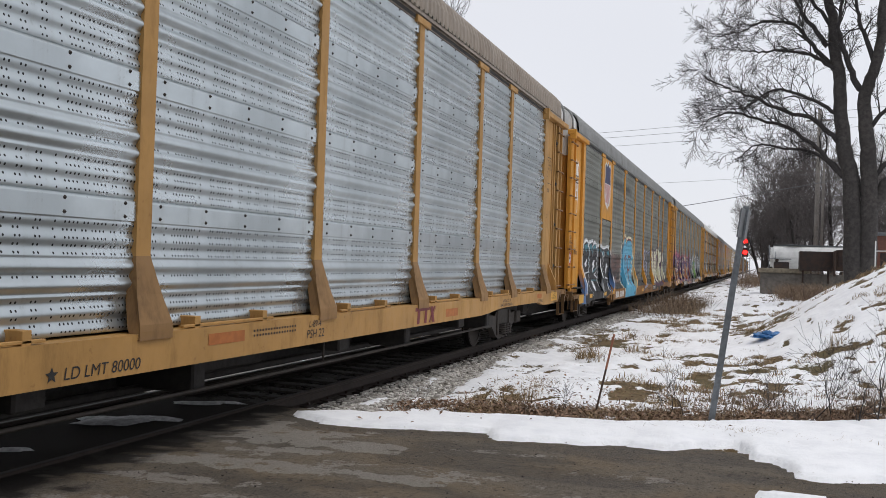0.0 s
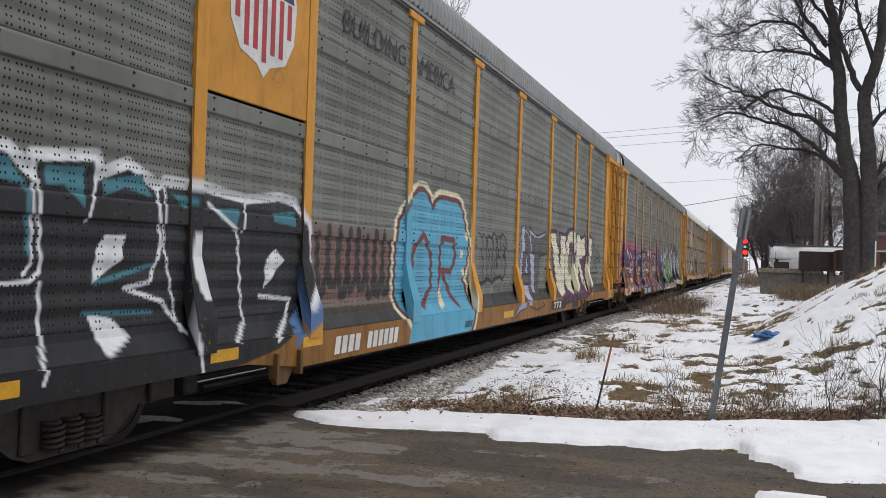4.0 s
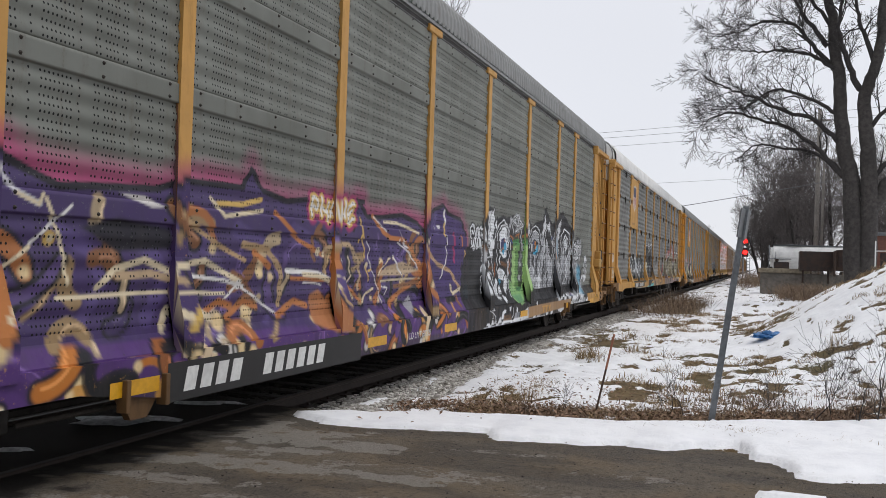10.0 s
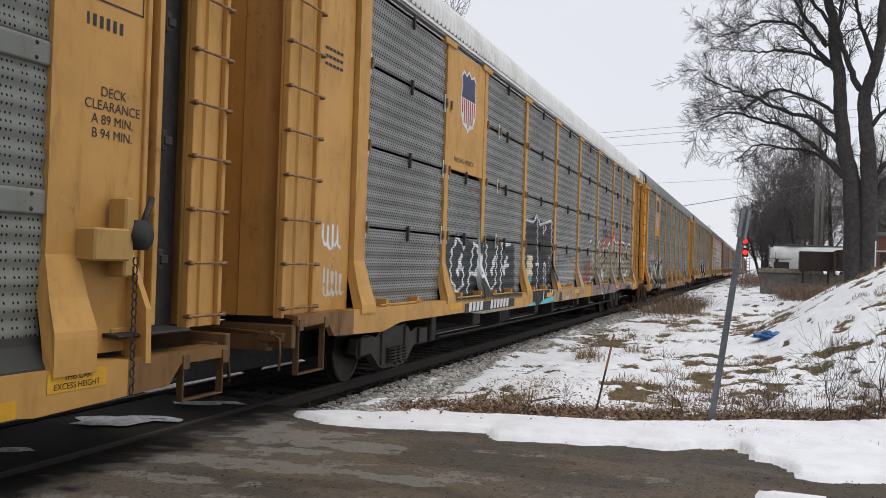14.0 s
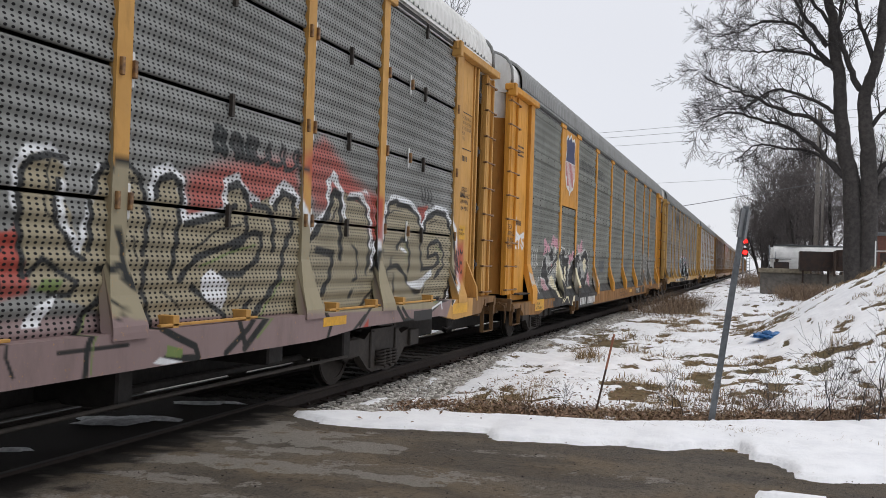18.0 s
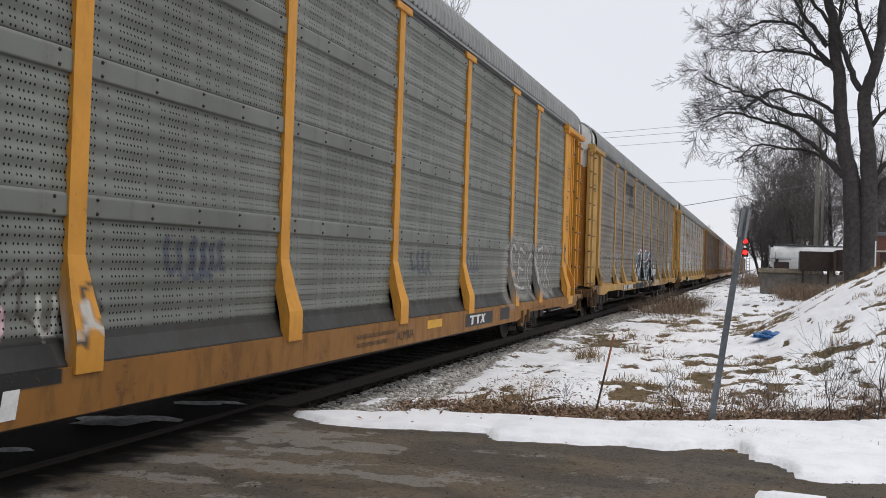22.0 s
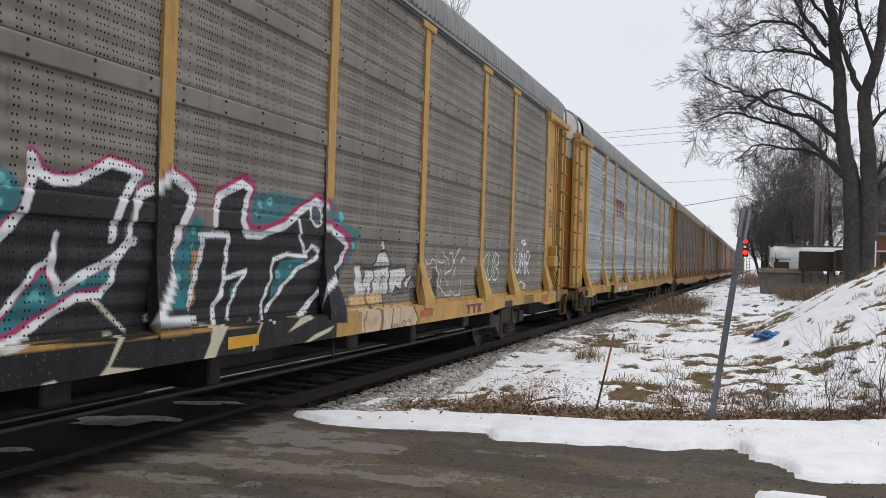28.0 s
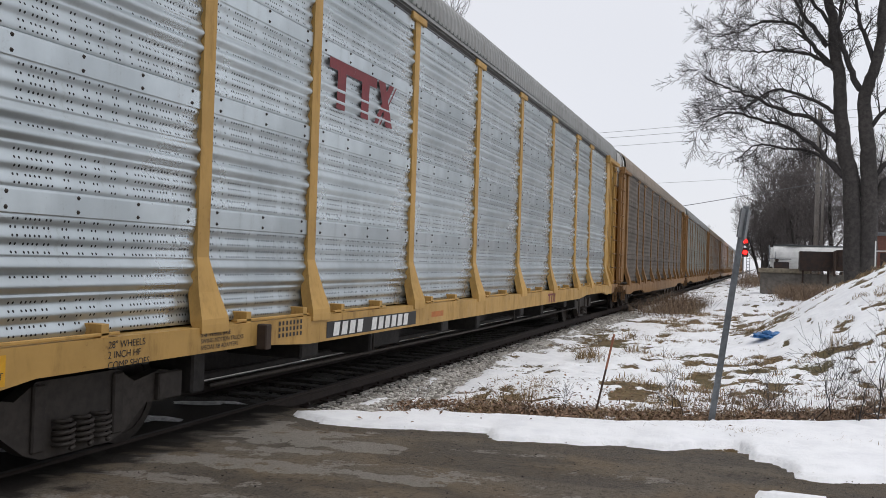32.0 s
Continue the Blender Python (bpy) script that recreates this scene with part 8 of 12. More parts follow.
    s.stroke([(11.86, 1.06), (11.78, 0.94), (11.7, 0.75)], 0.014, (0.60,.55,.43), 0.0084)
    # pale block letters with a spray can above, running down over the sill
    s.stroke([(14.15, 1.62), (14.31, 1.62), (14.38, 1.57), (14.68, 1.57), (15.18, 1.60), (15.73, 1.60)], 0.024, K0, 0.06, 0.6)
    s.fill([(14.15, 1.59), (14.32, 1.59), (14.34, 1.47), (14.38, 1.39), (14.40, 1.24), (14.17, 1.23)], (.62,.63,.62), 0.012)
    s.fill([(14.40, 1.45), (14.43, 1.53), (14.67, 1.53), (14.70, 1.38), (14.61, 1.35), (14.60, 1.24), (14.40, 1.23)], (.62,.63,.62), 0.012)
    s.fill([(14.69, 1.53), (15.18, 1.58), (15.19, 1.46), (15.15, 1.23), (14.67, 1.24), (14.68, 1.34)], (.62,.63,.62), 0.012)
    s.fill([(15.21, 1.53), (15.73, 1.58), (15.76, 1.45), (15.59, 1.29), (15.39, 1.32), (15.31, 1.24), (15.20, 1.25)], (.62,.63,.62), 0.012)
    s.fill([(15.71, 1.29), (15.74, 1.38), (15.85, 1.45), (15.95, 1.48), (15.94, 1.42), (15.82, 1.35), (15.78, 1.29)], (.62,.63,.62), 0.012)
    s.stroke([(14.32, 1.60), (14.34, 1.49), (14.38, 1.39), (14.43, 1.52)], 0.011, K0, 0.0068)
    s.stroke([(14.39, 1.56), (14.67, 1.56)], 0.012, K0, 0.007)
    s.stroke([(14.68, 1.54), (14.71, 1.42), (14.63, 1.36), (14.62, 1.24)], 0.016, K0, 0.0095)
    s.stroke([(15.19, 1.58), (15.17, 1.39), (15.15, 1.24)], 0.017, K0, 0.0103)
    s.stroke([(15.21, 1.56), (15.76, 1.58)], 0.011, K0, 0.0067)
    s.stroke([(15.76, 1.56), (15.76, 1.46), (15.64, 1.36), (15.59, 1.28)], 0.017, K0, 0.01)
    s.stroke([(15.37, 1.25), (15.39, 1.32), (15.53, 1.27)], 0.018, K0, 0.0107)
    s.stroke([(15.68, 1.31), (15.78, 1.43), (15.96, 1.49), (15.94, 1.41), (15.80, 1.29), (15.68, 1.31)], 0.011, K0, 0.0065)
    s.stroke([(15.85, 1.34), (16.00, 1.44)], 0.011, K0, 0.0066)
    s.stroke([(14.91, 1.46), (15.03, 1.46)], 0.008, K0, 0.005)
    s.stroke([(14.95, 1.45), (14.96, 1.38), (14.90, 1.35)], 0.008, K0, 0.005)
    s.stroke([(14.98, 1.45), (14.99, 1.27)], 0.008, K0, 0.005)
    s.stroke([(14.44, 1.27), (14.48, 1.32), (14.49, 1.25)], 0.012, K0, 0.0069)
    s.fill([(14.69, 1.60), (14.75, 1.66), (14.83, 1.74), (14.88, 1.78), (15.02, 1.79), (15.11, 1.75), (15.16, 1.65), (15.18, 1.61)], (.62,.63,.62), 0.012)
    s.stroke([(14.65, 1.61), (14.78, 1.68), (14.85, 1.77), (15.02, 1.79), (15.12, 1.75), (15.18, 1.65), (15.24, 1.62), (15.21, 1.59), (14.70, 1.58), (14.65, 1.61)], 0.010, K0, 0.006)
    s.stroke([(14.70, 1.63), (14.94, 1.64), (15.20, 1.64)], 0.008, K0, 0.005)
    s.fill([(14.90, 1.92), (15.02, 1.93), (15.03, 1.91), (15.00, 1.81), (14.92, 1.81)], (.62,.63,.62), 0.012)
    s.stroke([(14.89, 1.93), (15.03, 1.93), (15.01, 1.81), (14.92, 1.80), (14.89, 1.93)], 0.009, K0, 0.0052)
    s.stroke([(14.96, 1.88), (14.96, 1.85)], 0.007, K0, 0.0045)
    s.stroke([(14.89, 1.79), (15.04, 1.80)], 0.010, K0, 0.006)
    s.fill([(14.02, 1.24), (14.45, 1.24), (14.47, 1.11), (14.03, 1.12)], (0.58,0.38,0.17), 0.02)
    s.fill([(14.49, 1.25), (14.97, 1.25), (14.98, 1.13), (14.50, 1.11)], (0.60,0.42,0.22), 0.02)
    s.stroke([(14.11, 1.22), (14.12, 1.16)], 0.014, (0.56,0.44,0.31), 0.03, 0.8)
    s.stroke([(14.63, 1.20), (14.66, 1.14)], 0.020, (0.56,0.44,0.31), 0.03, 0.8)
    s.stroke([(14.29, 1.22), (14.30, 1.15)], 0.015, (0.56,0.44,0.31), 0.03, 0.7)
    s.fill([(14.03, 1.08), (14.30, 1.09), (14.54, 1.06), (14.60, 0.96), (14.57, 0.83), (14.48, 0.74), (14.05, 0.76)], (0.56,0.44,0.31), 0.02)
    s.fill([(14.66, 1.08), (14.97, 1.06), (15.00, 0.97), (14.90, 0.76), (14.68, 0.75)], (0.56,0.44,0.31), 0.02)
    s.fill([(14.99, 1.07), (15.20, 1.08), (15.20, 0.86), (15.13, 0.75), (14.95, 0.75)], (0.56,0.44,0.31), 0.02)
    s.fill([(15.31, 1.07), (15.66, 1.07), (15.70, 1.00), (15.85, 0.87), (15.71, 0.76), (15.22, 0.76), (15.24, 1.03)], (0.56,0.44,0.31), 0.02)
    s.stroke([(14.12, 0.97), (14.30, 0.88), (14.47, 0.94)], 0.045, (0.42,0.27,0.14), 0.08, 0.6)
    s.stroke([(14.75, 0.99), (14.81, 0.84)], 0.032, (0.66,0.60,0.50), 0.06, 0.6)
    s.stroke([(14.99, 1.24), (14.99, 1.09), (14.95, 0.89), (14.90, 0.74)], 0.012, K0, 0.0074)
    s.stroke([(14.20, 1.07), (14.14, 0.95), (14.10, 0.94), (14.14, 0.83), (14.09, 0.76)], 0.009, K0, 0.0056)
    s.stroke([(14.48, 1.24), (14.49, 1.13), (14.63, 1.04), (14.66, 0.92), (14.60, 0.75)], 0.021, (.09,.085,.08), 0.0128)
    s.stroke([(14.92, 0.78), (14.95, 0.83), (14.98, 0.77), (15.01, 0.84), (15.04, 0.77)], 0.007, K0, 0.0042)
    s.stroke([(15.07, 0.79), (15.06, 0.84), (15.12, 0.83), (15.14, 0.81), (15.10, 0.79), (15.21, 0.78)], 0.007, K0, 0.0043)
    s.stroke([(15.28, 0.79), (15.26, 0.84), (15.34, 0.87), (15.42, 0.84), (15.37, 0.79), (15.31, 0.82)], 0.007, K0, 0.0044)
    s.stroke([(15.46, 0.86), (15.50, 0.88), (15.55, 0.83), (15.59, 0.88)], 0.007, K0, 0.004)
    s.stroke([(15.66, 1.06), (15.85, 0.87), (15.74, 0.74)], 0.014, K0, 0.0083)
    s.stroke([(15.33, 1.20), (15.72, 1.23)], 0.009, K0, 0.0054)
    s.stroke([(16.03, 1.70), (16.13, 1.73), (16.17, 1.67), (16.09, 1.62), (16.03, 1.66)], 0.014, (.07,.07,.075), 0.0087)
    s.stroke([(16.02, 1.54), (16.14, 1.57), (16.18, 1.45), (16.09, 1.35), (16.01, 1.43), (16.02, 1.54)], 0.022, (.07,.07,.075), 0.013)
    s.stroke([(15.94, 1.24), (16.03, 1.28), (16.10, 1.21), (16.04, 1.16), (15.93, 1.17), (15.95, 1.10), (16.07, 1.06)], 0.022, (.07,.07,.075), 0.0129)
    s.stroke([(16.50, 1.69), (16.53, 1.63), (16.64, 1.63), (16.81, 1.72), (16.91, 1.67), (17.01, 1.54), (17.07, 1.43), (17.03, 1.32), (16.89, 1.22), (16.75, 1.19), (16.66, 1.25), (16.64, 1.38), (16.81, 1.46)], 0.009, SNOWW, 0.0054)
    s.stroke([(16.73, 1.56), (16.93, 1.59), (17.07, 1.48)], 0.009, SNOWW, 0.0055)
    s.stroke([(16.51, 1.67), (16.52, 1.49), (16.63, 1.38)], 0.009, SNOWW, 0.0053)
    s.stroke([(16.95, 1.78), (17.01, 1.67), (17.16, 1.65), (17.31, 1.68), (17.36, 1.56), (17.32, 1.42)], 0.009, SNOWW, 0.0057)
    s.stroke([(17.16, 1.56), (17.20, 1.43), (17.15, 1.32)], 0.009, SNOWW, 0.0057)
    s.stroke([(17.19, 1.84), (17.30, 1.76), (17.52, 1.71)], 0.010, SNOWW, 0.0057)
    s.stroke([(17.46, 1.68), (17.47, 1.59)], 0.010, SNOWW, 0.0058)
    s.stroke([(17.51, 1.79), (17.62, 1.83), (17.74, 1.71), (17.64, 1.54), (17.32, 1.48)], 0.010, SNOWW, 0.0059)
    s.stroke([(17.41, 1.39), (17.46, 1.30)], 0.010, SNOWW, 0.0058)
    s.stroke([(17.74, 1.65), (17.90, 1.83), (18.08, 1.91)], 0.010, SNOWW, 0.0061)
    s.stroke([(17.70, 1.42), (17.86, 1.59)], 0.010, SNOWW, 0.006)
    s.stroke([(17.03, 1.29), (17.18, 1.26), (17.39, 1.14), (17.61, 1.14), (17.63, 1.24)], 0.010, SNOWW, 0.0058)
    s.stroke([(17.66, 1.21), (17.83, 1.12), (18.07, 1.14), (18.11, 1.38)], 0.010, SNOWW, 0.0061)
    s.stroke([(18.09, 1.66), (18.21, 1.75), (18.34, 1.72)], 0.011, SNOWW, 0.0063)
    word(s, "KUB", 19.1, 20.3, 1.35, 1.85, [(0.02, (0.48, .68, .56), .012)], lean=.2)
    word(s, "UMR", 21.4, 22.6, 1.45, 1.95, [(0.024, SNOWW, .012)], lean=.1)
    s.stroke([(21.85, 2.12), (22.05, 2.16), (22.2, 2.1), (22.0, 2.05), (21.85, 2.12)], .024, SNOWW, .012)
    s.stroke([(21.5, 1.2), (21.9, 1.3), (22.3, 1.22), (22.1, 1.15)], .02, SNOWW, .012)
    scribble(s, 16.75, 17.0, 1.1, 1.6, .03, (.05, .04, .03), 83, 3)
    scribble(s, 18.8, 19.0, 1.2, 1.6, .03, (.05, .04, .03), 84, 3)
    return s


def spray_g():
    s = Spray()
    scribble(s, -1.6, -1.5, 2.3, 2.4, .01, SNOWW, 91, 2)
    return s


# ---------------------------------------------------------------- autorack cars
POSTS = [-0.05, 2.93, 4.85, 7.70, 10.55, 13.40, 16.25, 19.10, 21.03, 23.93]
TIERS = [(1.08, 2.10), (2.10, 3.12), (3.12, 4.14), (4.14, 5.06)]
XS, XP, XF = 1.432, 1.47, 1.605      # screen, post face, sill face
KEEP = {}


def set_paint(me, y, z, sp):
    rgb, a = sp.at(np.asarray(y, float), np.asarray(z, float))
    q = me.attributes.new("paint", "FLOAT_COLOR", "POINT")
    q.data.foreach_set("color", np.concatenate([rgb, np.ones((len(a), 1))], 1).astype(np.float32).ravel())
    q = me.attributes.new("cover", "FLOAT", "POINT")
    q.data.foreach_set("value", a.astype(np.float32))
    return a.max() if len(a) else 0


def wave(style, z, h):
    """The screen's relief and its perforated bands, going up one sheet."""
    k = z / h
    if style == "louvre":
        return np.where(k > 0.965, -0.03, 0.012 * np.sin(2 * np.pi * z / 0.166)), (k < 0.95) * 1.0
    if style == "silver":
        ridge = (k > 0.29) & (k < 0.55)
        off = np.where(ridge, 0.036 * (0.5 - 0.5 * np.cos(2 * np.pi * 2 * (k - 0.29) / 0.26)), 0.011 * np.sin(2 * np.pi * z / 0.132))
        perf = (((k > 0.02) & (k < 0.29)) | ((k > 0.405) & (k < 0.45)) | ((k > 0.56) & (k < 0.82))) * 1.0
    else:
        off = 0.0085 * np.sin(2 * np.pi * z / 0.172)
        perf = (k < 0.81) * 1.0
    band = k > 0.83
    return np.where(band, np.where(k > 0.985, 0.0, 0.022), off), np.where(band, 0.0, perf)


def screen_mesh(style, w, h, mat, y0=0.0, z0=0.0, sp=None):
    key = (style, round(w, 3), round(h, 3), mat.name)
    if sp is None and key in KEEP:
        return KEEP[key]
    nz = {"louvre": 62, "silver": 110}.get(style, 54)
    zs = np.linspace(0, h, nz + 1 + (12 if sp else 0))
    if style != "louvre":
        zs = np.sort(np.concatenate([zs[np.abs(zs / h - .83) > .006], np.array((.8285, .8315)) * h]))
    nz = len(zs) - 1
    ys = np.linspace(0, w, (int(w / 0.017) if sp else 1) + 1)
    off, perf = wave(style, zs, h)
    Y, Z = np.meshgrid(ys, zs)
    X = np.repeat(off[:, None], len(ys), 1)
    V = np.stack([X.ravel(), Y.ravel(), Z.ravel()], 1)
    n = len(ys)
    i, j = np.meshgrid(np.arange(nz), np.arange(n - 1), indexing="ij")
    a = (i * n + j).ravel()
    F = np.stack([a, a + 1, a + n + 1, a + n], 1)
    verts, faces = V.tolist(), F.tolist()
    grid_n = len(verts)
    mat_ids = [0] * len(faces)
    # back sheet gives it thickness
    b = len(verts)
    verts += [(-0.03, 0, 0), (-0.03, w, 0), (-0.03, w, h), (-0.03, 0, h)]
    faces += [(b, b + 3, b + 2, b + 1), (0, b, b + 1, n - 1), (nz * n, nz * n + n - 1, b + 2, b + 3)]
    mat_ids += [0] * 3
    # bolts along the lap band
    if style != "louvre":
        for row in (0.865, 0.965):
            for q in np.linspace(0.12, w - 0.12, max(3, int(w / 0.62) + 1)):
                b, r, zc = len(verts), 0.017, row * h
                verts += [(0.022, q + r * math.cos(t), zc + r * math.sin(t)) for t in np.arange(6) * math.pi / 3] + [(0.042, q, zc)]
                faces += [(b + t, b + (t + 1) % 6, b + 6) for t in range(6)]
                mat_ids += [1] * 6
    else:
        b = len(verts)
        for q in (w * 0.5,):
            verts += [(0.012, q - .02, h - .16), (0.012, q + .02, h - .16), (0.012, q + .02, h + .05), (0.012, q - .02, h + .05), (0.05, q - .02, h - .16), (0.05, q + .02, h - .16), (0.05, q + .02, h + .05), (0.05, q - .02, h + .05)]
            faces += [(b + 4, b + 5, b + 6, b + 7), (b, b + 4, b + 7, b + 3), (b + 1, b + 2, b + 6, b + 5), (b + 3, b + 7, b + 6, b + 2), (b, b + 1, b + 5, b + 4)]
            mat_ids += [1] * 5
    me = link_mesh("side_screen", verts, faces, [mat, BOLT], smooth=False)
    me.polygons.foreach_set("material_index", mat_ids)
    me.polygons.foreach_set("use_smooth", [k < len(F) for k in range(len(faces))])
    q = me.attributes.new("perf", "FLOAT", "POINT")
    q.data.foreach_set("value", np.concatenate([np.repeat(perf, n), np.zeros(len(verts) - grid_n)]).astype(np.float32))
    if sp:
        arr = np.array(verts)
        set_paint(me, arr[:, 1] + y0, arr[:, 2] + z0, sp)
    else:
        KEEP[key] = me
    return me


BOLT = plain("rusty_bolt", (0.055, 0.045, 0.038), 0.7, 0.3, 0.3, 30, 0.1)


def lofted(sections, ys, mat, name, yc=0.0, sp=None):
    """A strip: sections are (x, z) outlines, the same for all ys (list), closed round; one mesh with fine paint."""
    n = len(sections)
    verts = [(x, y, z) for y in ys for x, z in sections]
    faces = [(k * n + i, k * n + (i + 1) % n, (k + 1) * n + (i + 1) % n, (k + 1) * n + i) for k in range(len(ys) - 1) for i in range(n)]
    faces += [tuple(range(n)), tuple(range((len(ys) - 1) * n, len(ys) * n))[::-1]]
    me = link_mesh(name, verts, faces, mat)
    bm = bmesh.new()
    bm.from_mesh(me)
    bmesh.ops.recalc_face_normals(bm, faces=bm.faces)
    bm.to_mesh(me)
    bm.free()
    if sp:
        a = np.array(verts)
        set_paint(me, a[:, 1] + yc, a[:, 2], sp)
    return me


def fine(line, step):
    out = []
    for (a, b), (c, d) in zip(line[:-1], line[1:]):
        k = max(1, int(math.hypot(c - a, d - b) / step))
        out += [(a + (c - a) * i / k, b + (d - b) * i / k) for i in range(k)]
    return out + [line[-1]]


def post_mesh(w, mat, foot, yc, sp, leg=False):
    """An upright with a kicked-out leg; the outline lies in x-z."""
    key = ("post", w, mat.name, foot, leg)
    if sp is None and key in KEEP:
        return KEEP[key]
    outer = [(XP, 5.04), (XP, 1.66), (XP + 0.075, 1.36), (XF + 0.018, 1.13), (XF + 0.022, 1.08), (XF + 0.022, foot)]
    step = 0.03 if sp else .12
    if leg:
        prof = fine(outer[1:], step) + [(XF - 0.06, foot), (XF - 0.10, 1.10), (XP - 0.08, 1.5), (XP - 0.08, 1.66)]
    else:
        prof = fine(outer[:2], .06 if sp else .4) + [(XP - 0.12, 1.66), (XP - 0.12, 5.04)]
    me = lofted(prof, [-w / 2 + w * k / (6 if sp else 1) for k in range((6 if sp else 1) + 1)], mat, "post_leg" if leg else "side_post", yc, sp)
    if leg:
        for v in me.vertices:
            v.co.y *= 1.02 + ((.55 if foot < .85 else 1.25) if w < .2 else .3) * min(1, max(0, (1.64 - v.co.z) / .5))
    if sp is None:
        KEEP[key] = me
    return me


def sill_mesh(top, ends, mid, mat, sp, ya=-.42, yb=24.48):
    """Side sill with a deeper belly between the trucks."""
    key = ("sill", top, ends, mid, mat.name, ya)
    if sp is None and key in KEEP:
        return KEEP[key]
    ys = np.array(sorted(set(np.round(np.concatenate([np.linspace(ya, yb, int((yb - ya) * (60 if sp else 2)) + 2), [q for q in (-1.05, -.9, 24.96, 25.11, 4.0, 4.35, 4.9, 19.0, 19.5, 19.9) if ya < q < yb]]), 3))))
    cut = min(top - .10, ends + .16)
    bot = np.interp(ys, [-1.05, -0.9, 0.4, 1.0, 3.6, 4.6, 19.2, 20.2, 23.0, 23.6, 24.96, 25.11], [cut, ends, ends - .04, ends + .05, ends + .05, mid, mid, ends + .05, ends + .05, ends - .04, ends, cut])
    nz = 26 if sp else 1
    verts, faces = [], []
    n = nz + 5
    for y, b in zip(ys, bot):
        zz = np.linspace(top, b, nz + 1)
        verts += [(XF - 0.26, y, top)] + [(XF, y, z) for z in zz] + [(XF - 0.07, y, b), (XF - 0.07, y, b + .05), (XF - 0.012, y, b + 0.05)]
    nsec = nz + 5
    for k in range(len(ys) - 1):
        for i in range(nsec - 1):
            a = k * nsec + i
            faces.append((a, a + nsec, a + nsec + 1, a + 1))
    faces.append(tuple(range(nsec)))
    faces.append(tuple(range((len(ys) - 1) * nsec, len(ys) * nsec))[::-1])
    me = link_mesh("side_sill", verts, faces, mat)
    if sp:
        a = np.array(verts)
        set_paint(me, a[:, 1], a[:, 2], sp)
    else:
        KEEP[key] = me
    return me


def skirt_mesh(w, top, mat, yc, sp):
    key = ("skirt", round(w, 2), top, mat.name)
    if sp is None and key in KEEP:
        return KEEP[key]
    ys = np.linspace(0, w, (int(w / 0.03) if sp else 1) + 1)
    line = fine([(XS + 0.02, 1.10), (XS + 0.03, 1.04), (XF - 0.05, top + 0.015), (XF - 0.05, top - 0.03)], 0.03 if sp else 9) + [(XF - 0.1, top - 0.03), (XS - 0.03, 1.02), (XS - 0.03, 1.10)]
    me = lofted(line, list(ys), mat, "skirt_panel", yc, sp)
    if sp is None:
        KEEP[key] = me
    return me


def pocket_mesh(w, mat, yc, sp):
    """Plain yellow sheet beside the end door, with a lap strip."""
    key = ("pocket", round(w, 2), mat.name)
    if sp is None and key in KEEP:
        return KEEP[key]
    ys = np.linspace(0, w, (int(w / 0.03) if sp else 2) + 1)
    line = fine([(XS - 0.03, 5.02), (XS - 0.03, 0.92)], 0.03 if sp else 9) + [(XS - 0.09, 0.92), (XS - 0.09, 5.02)]
    me = lofted(line, list(ys), mat, "door_pocket_panel", yc, sp)
    if sp is None:
        KEEP[key] = me
    return me


ROOF = [(1.50, 5.20), (1.50, 5.30), (1.49, 5.46), (1.45, 5.58), (1.37, 5.69), (1.25, 5.77), (1.00, 5.87), (0.60, 5.95), (0.0, 5.99)]


def roof_mesh(mat):
    key = ("roof", mat.name)
    if key in KEEP:
        return KEEP[key]
    half = ROOF
    prof = half + [(-x, z) for x, z in half[-2::-1]]
    ys, lift = [], []
    y = -1.12
    while y < 25.1:
        ys += [y, y + 0.035, y + 0.085, y + 0.12]
        lift += [0.0, 0.018, 0.018, 0.0]
        y += 0.17
    n = len(prof)
    verts = [(x * (1 + 0.6 * l) if abs(x) > 1.4 else x, yy, z + l * (0.4 if abs(x) > 1.45 else 1)) for yy, l in zip(ys, lift) for x, z in prof]
    faces = [(a * n + i, a * n + i + 1, (a + 1) * n + i + 1, (a + 1) * n + i) for a in range(len(ys) - 1) for i in range(n - 1)]
    b = len(verts)
    verts += [(x, yy, z - 0.05) for yy in (ys[0], ys[-1]) for x, z in prof]
    faces += [(b + i, b + n + i, b + n + i + 1, b + i + 1) for i in range(n - 1)]
    faces += [(i + 1, i, b + i, b + i + 1) for i in range(n - 1)]
    e = (len(ys) - 1) * n
    faces += [(e + i, e + i + 1, b + n + i + 1, b + n + i) for i in range(n - 1)]
    KEEP[key] = link_mesh("roof", verts, faces, mat)
    return KEEP[key]


def once(key, make):
    if key not in KEEP:
        KEEP[key] = make()
    return KEEP[key]


def bm_mesh(name, bm, mat):
    me = bpy.data.meshes.new(name)
    bm.to_mesh(me)
    bm.free()
    for m in mat if isinstance(mat, (list, tuple)) else [mat]:
        me.materials.append(m)
    return me


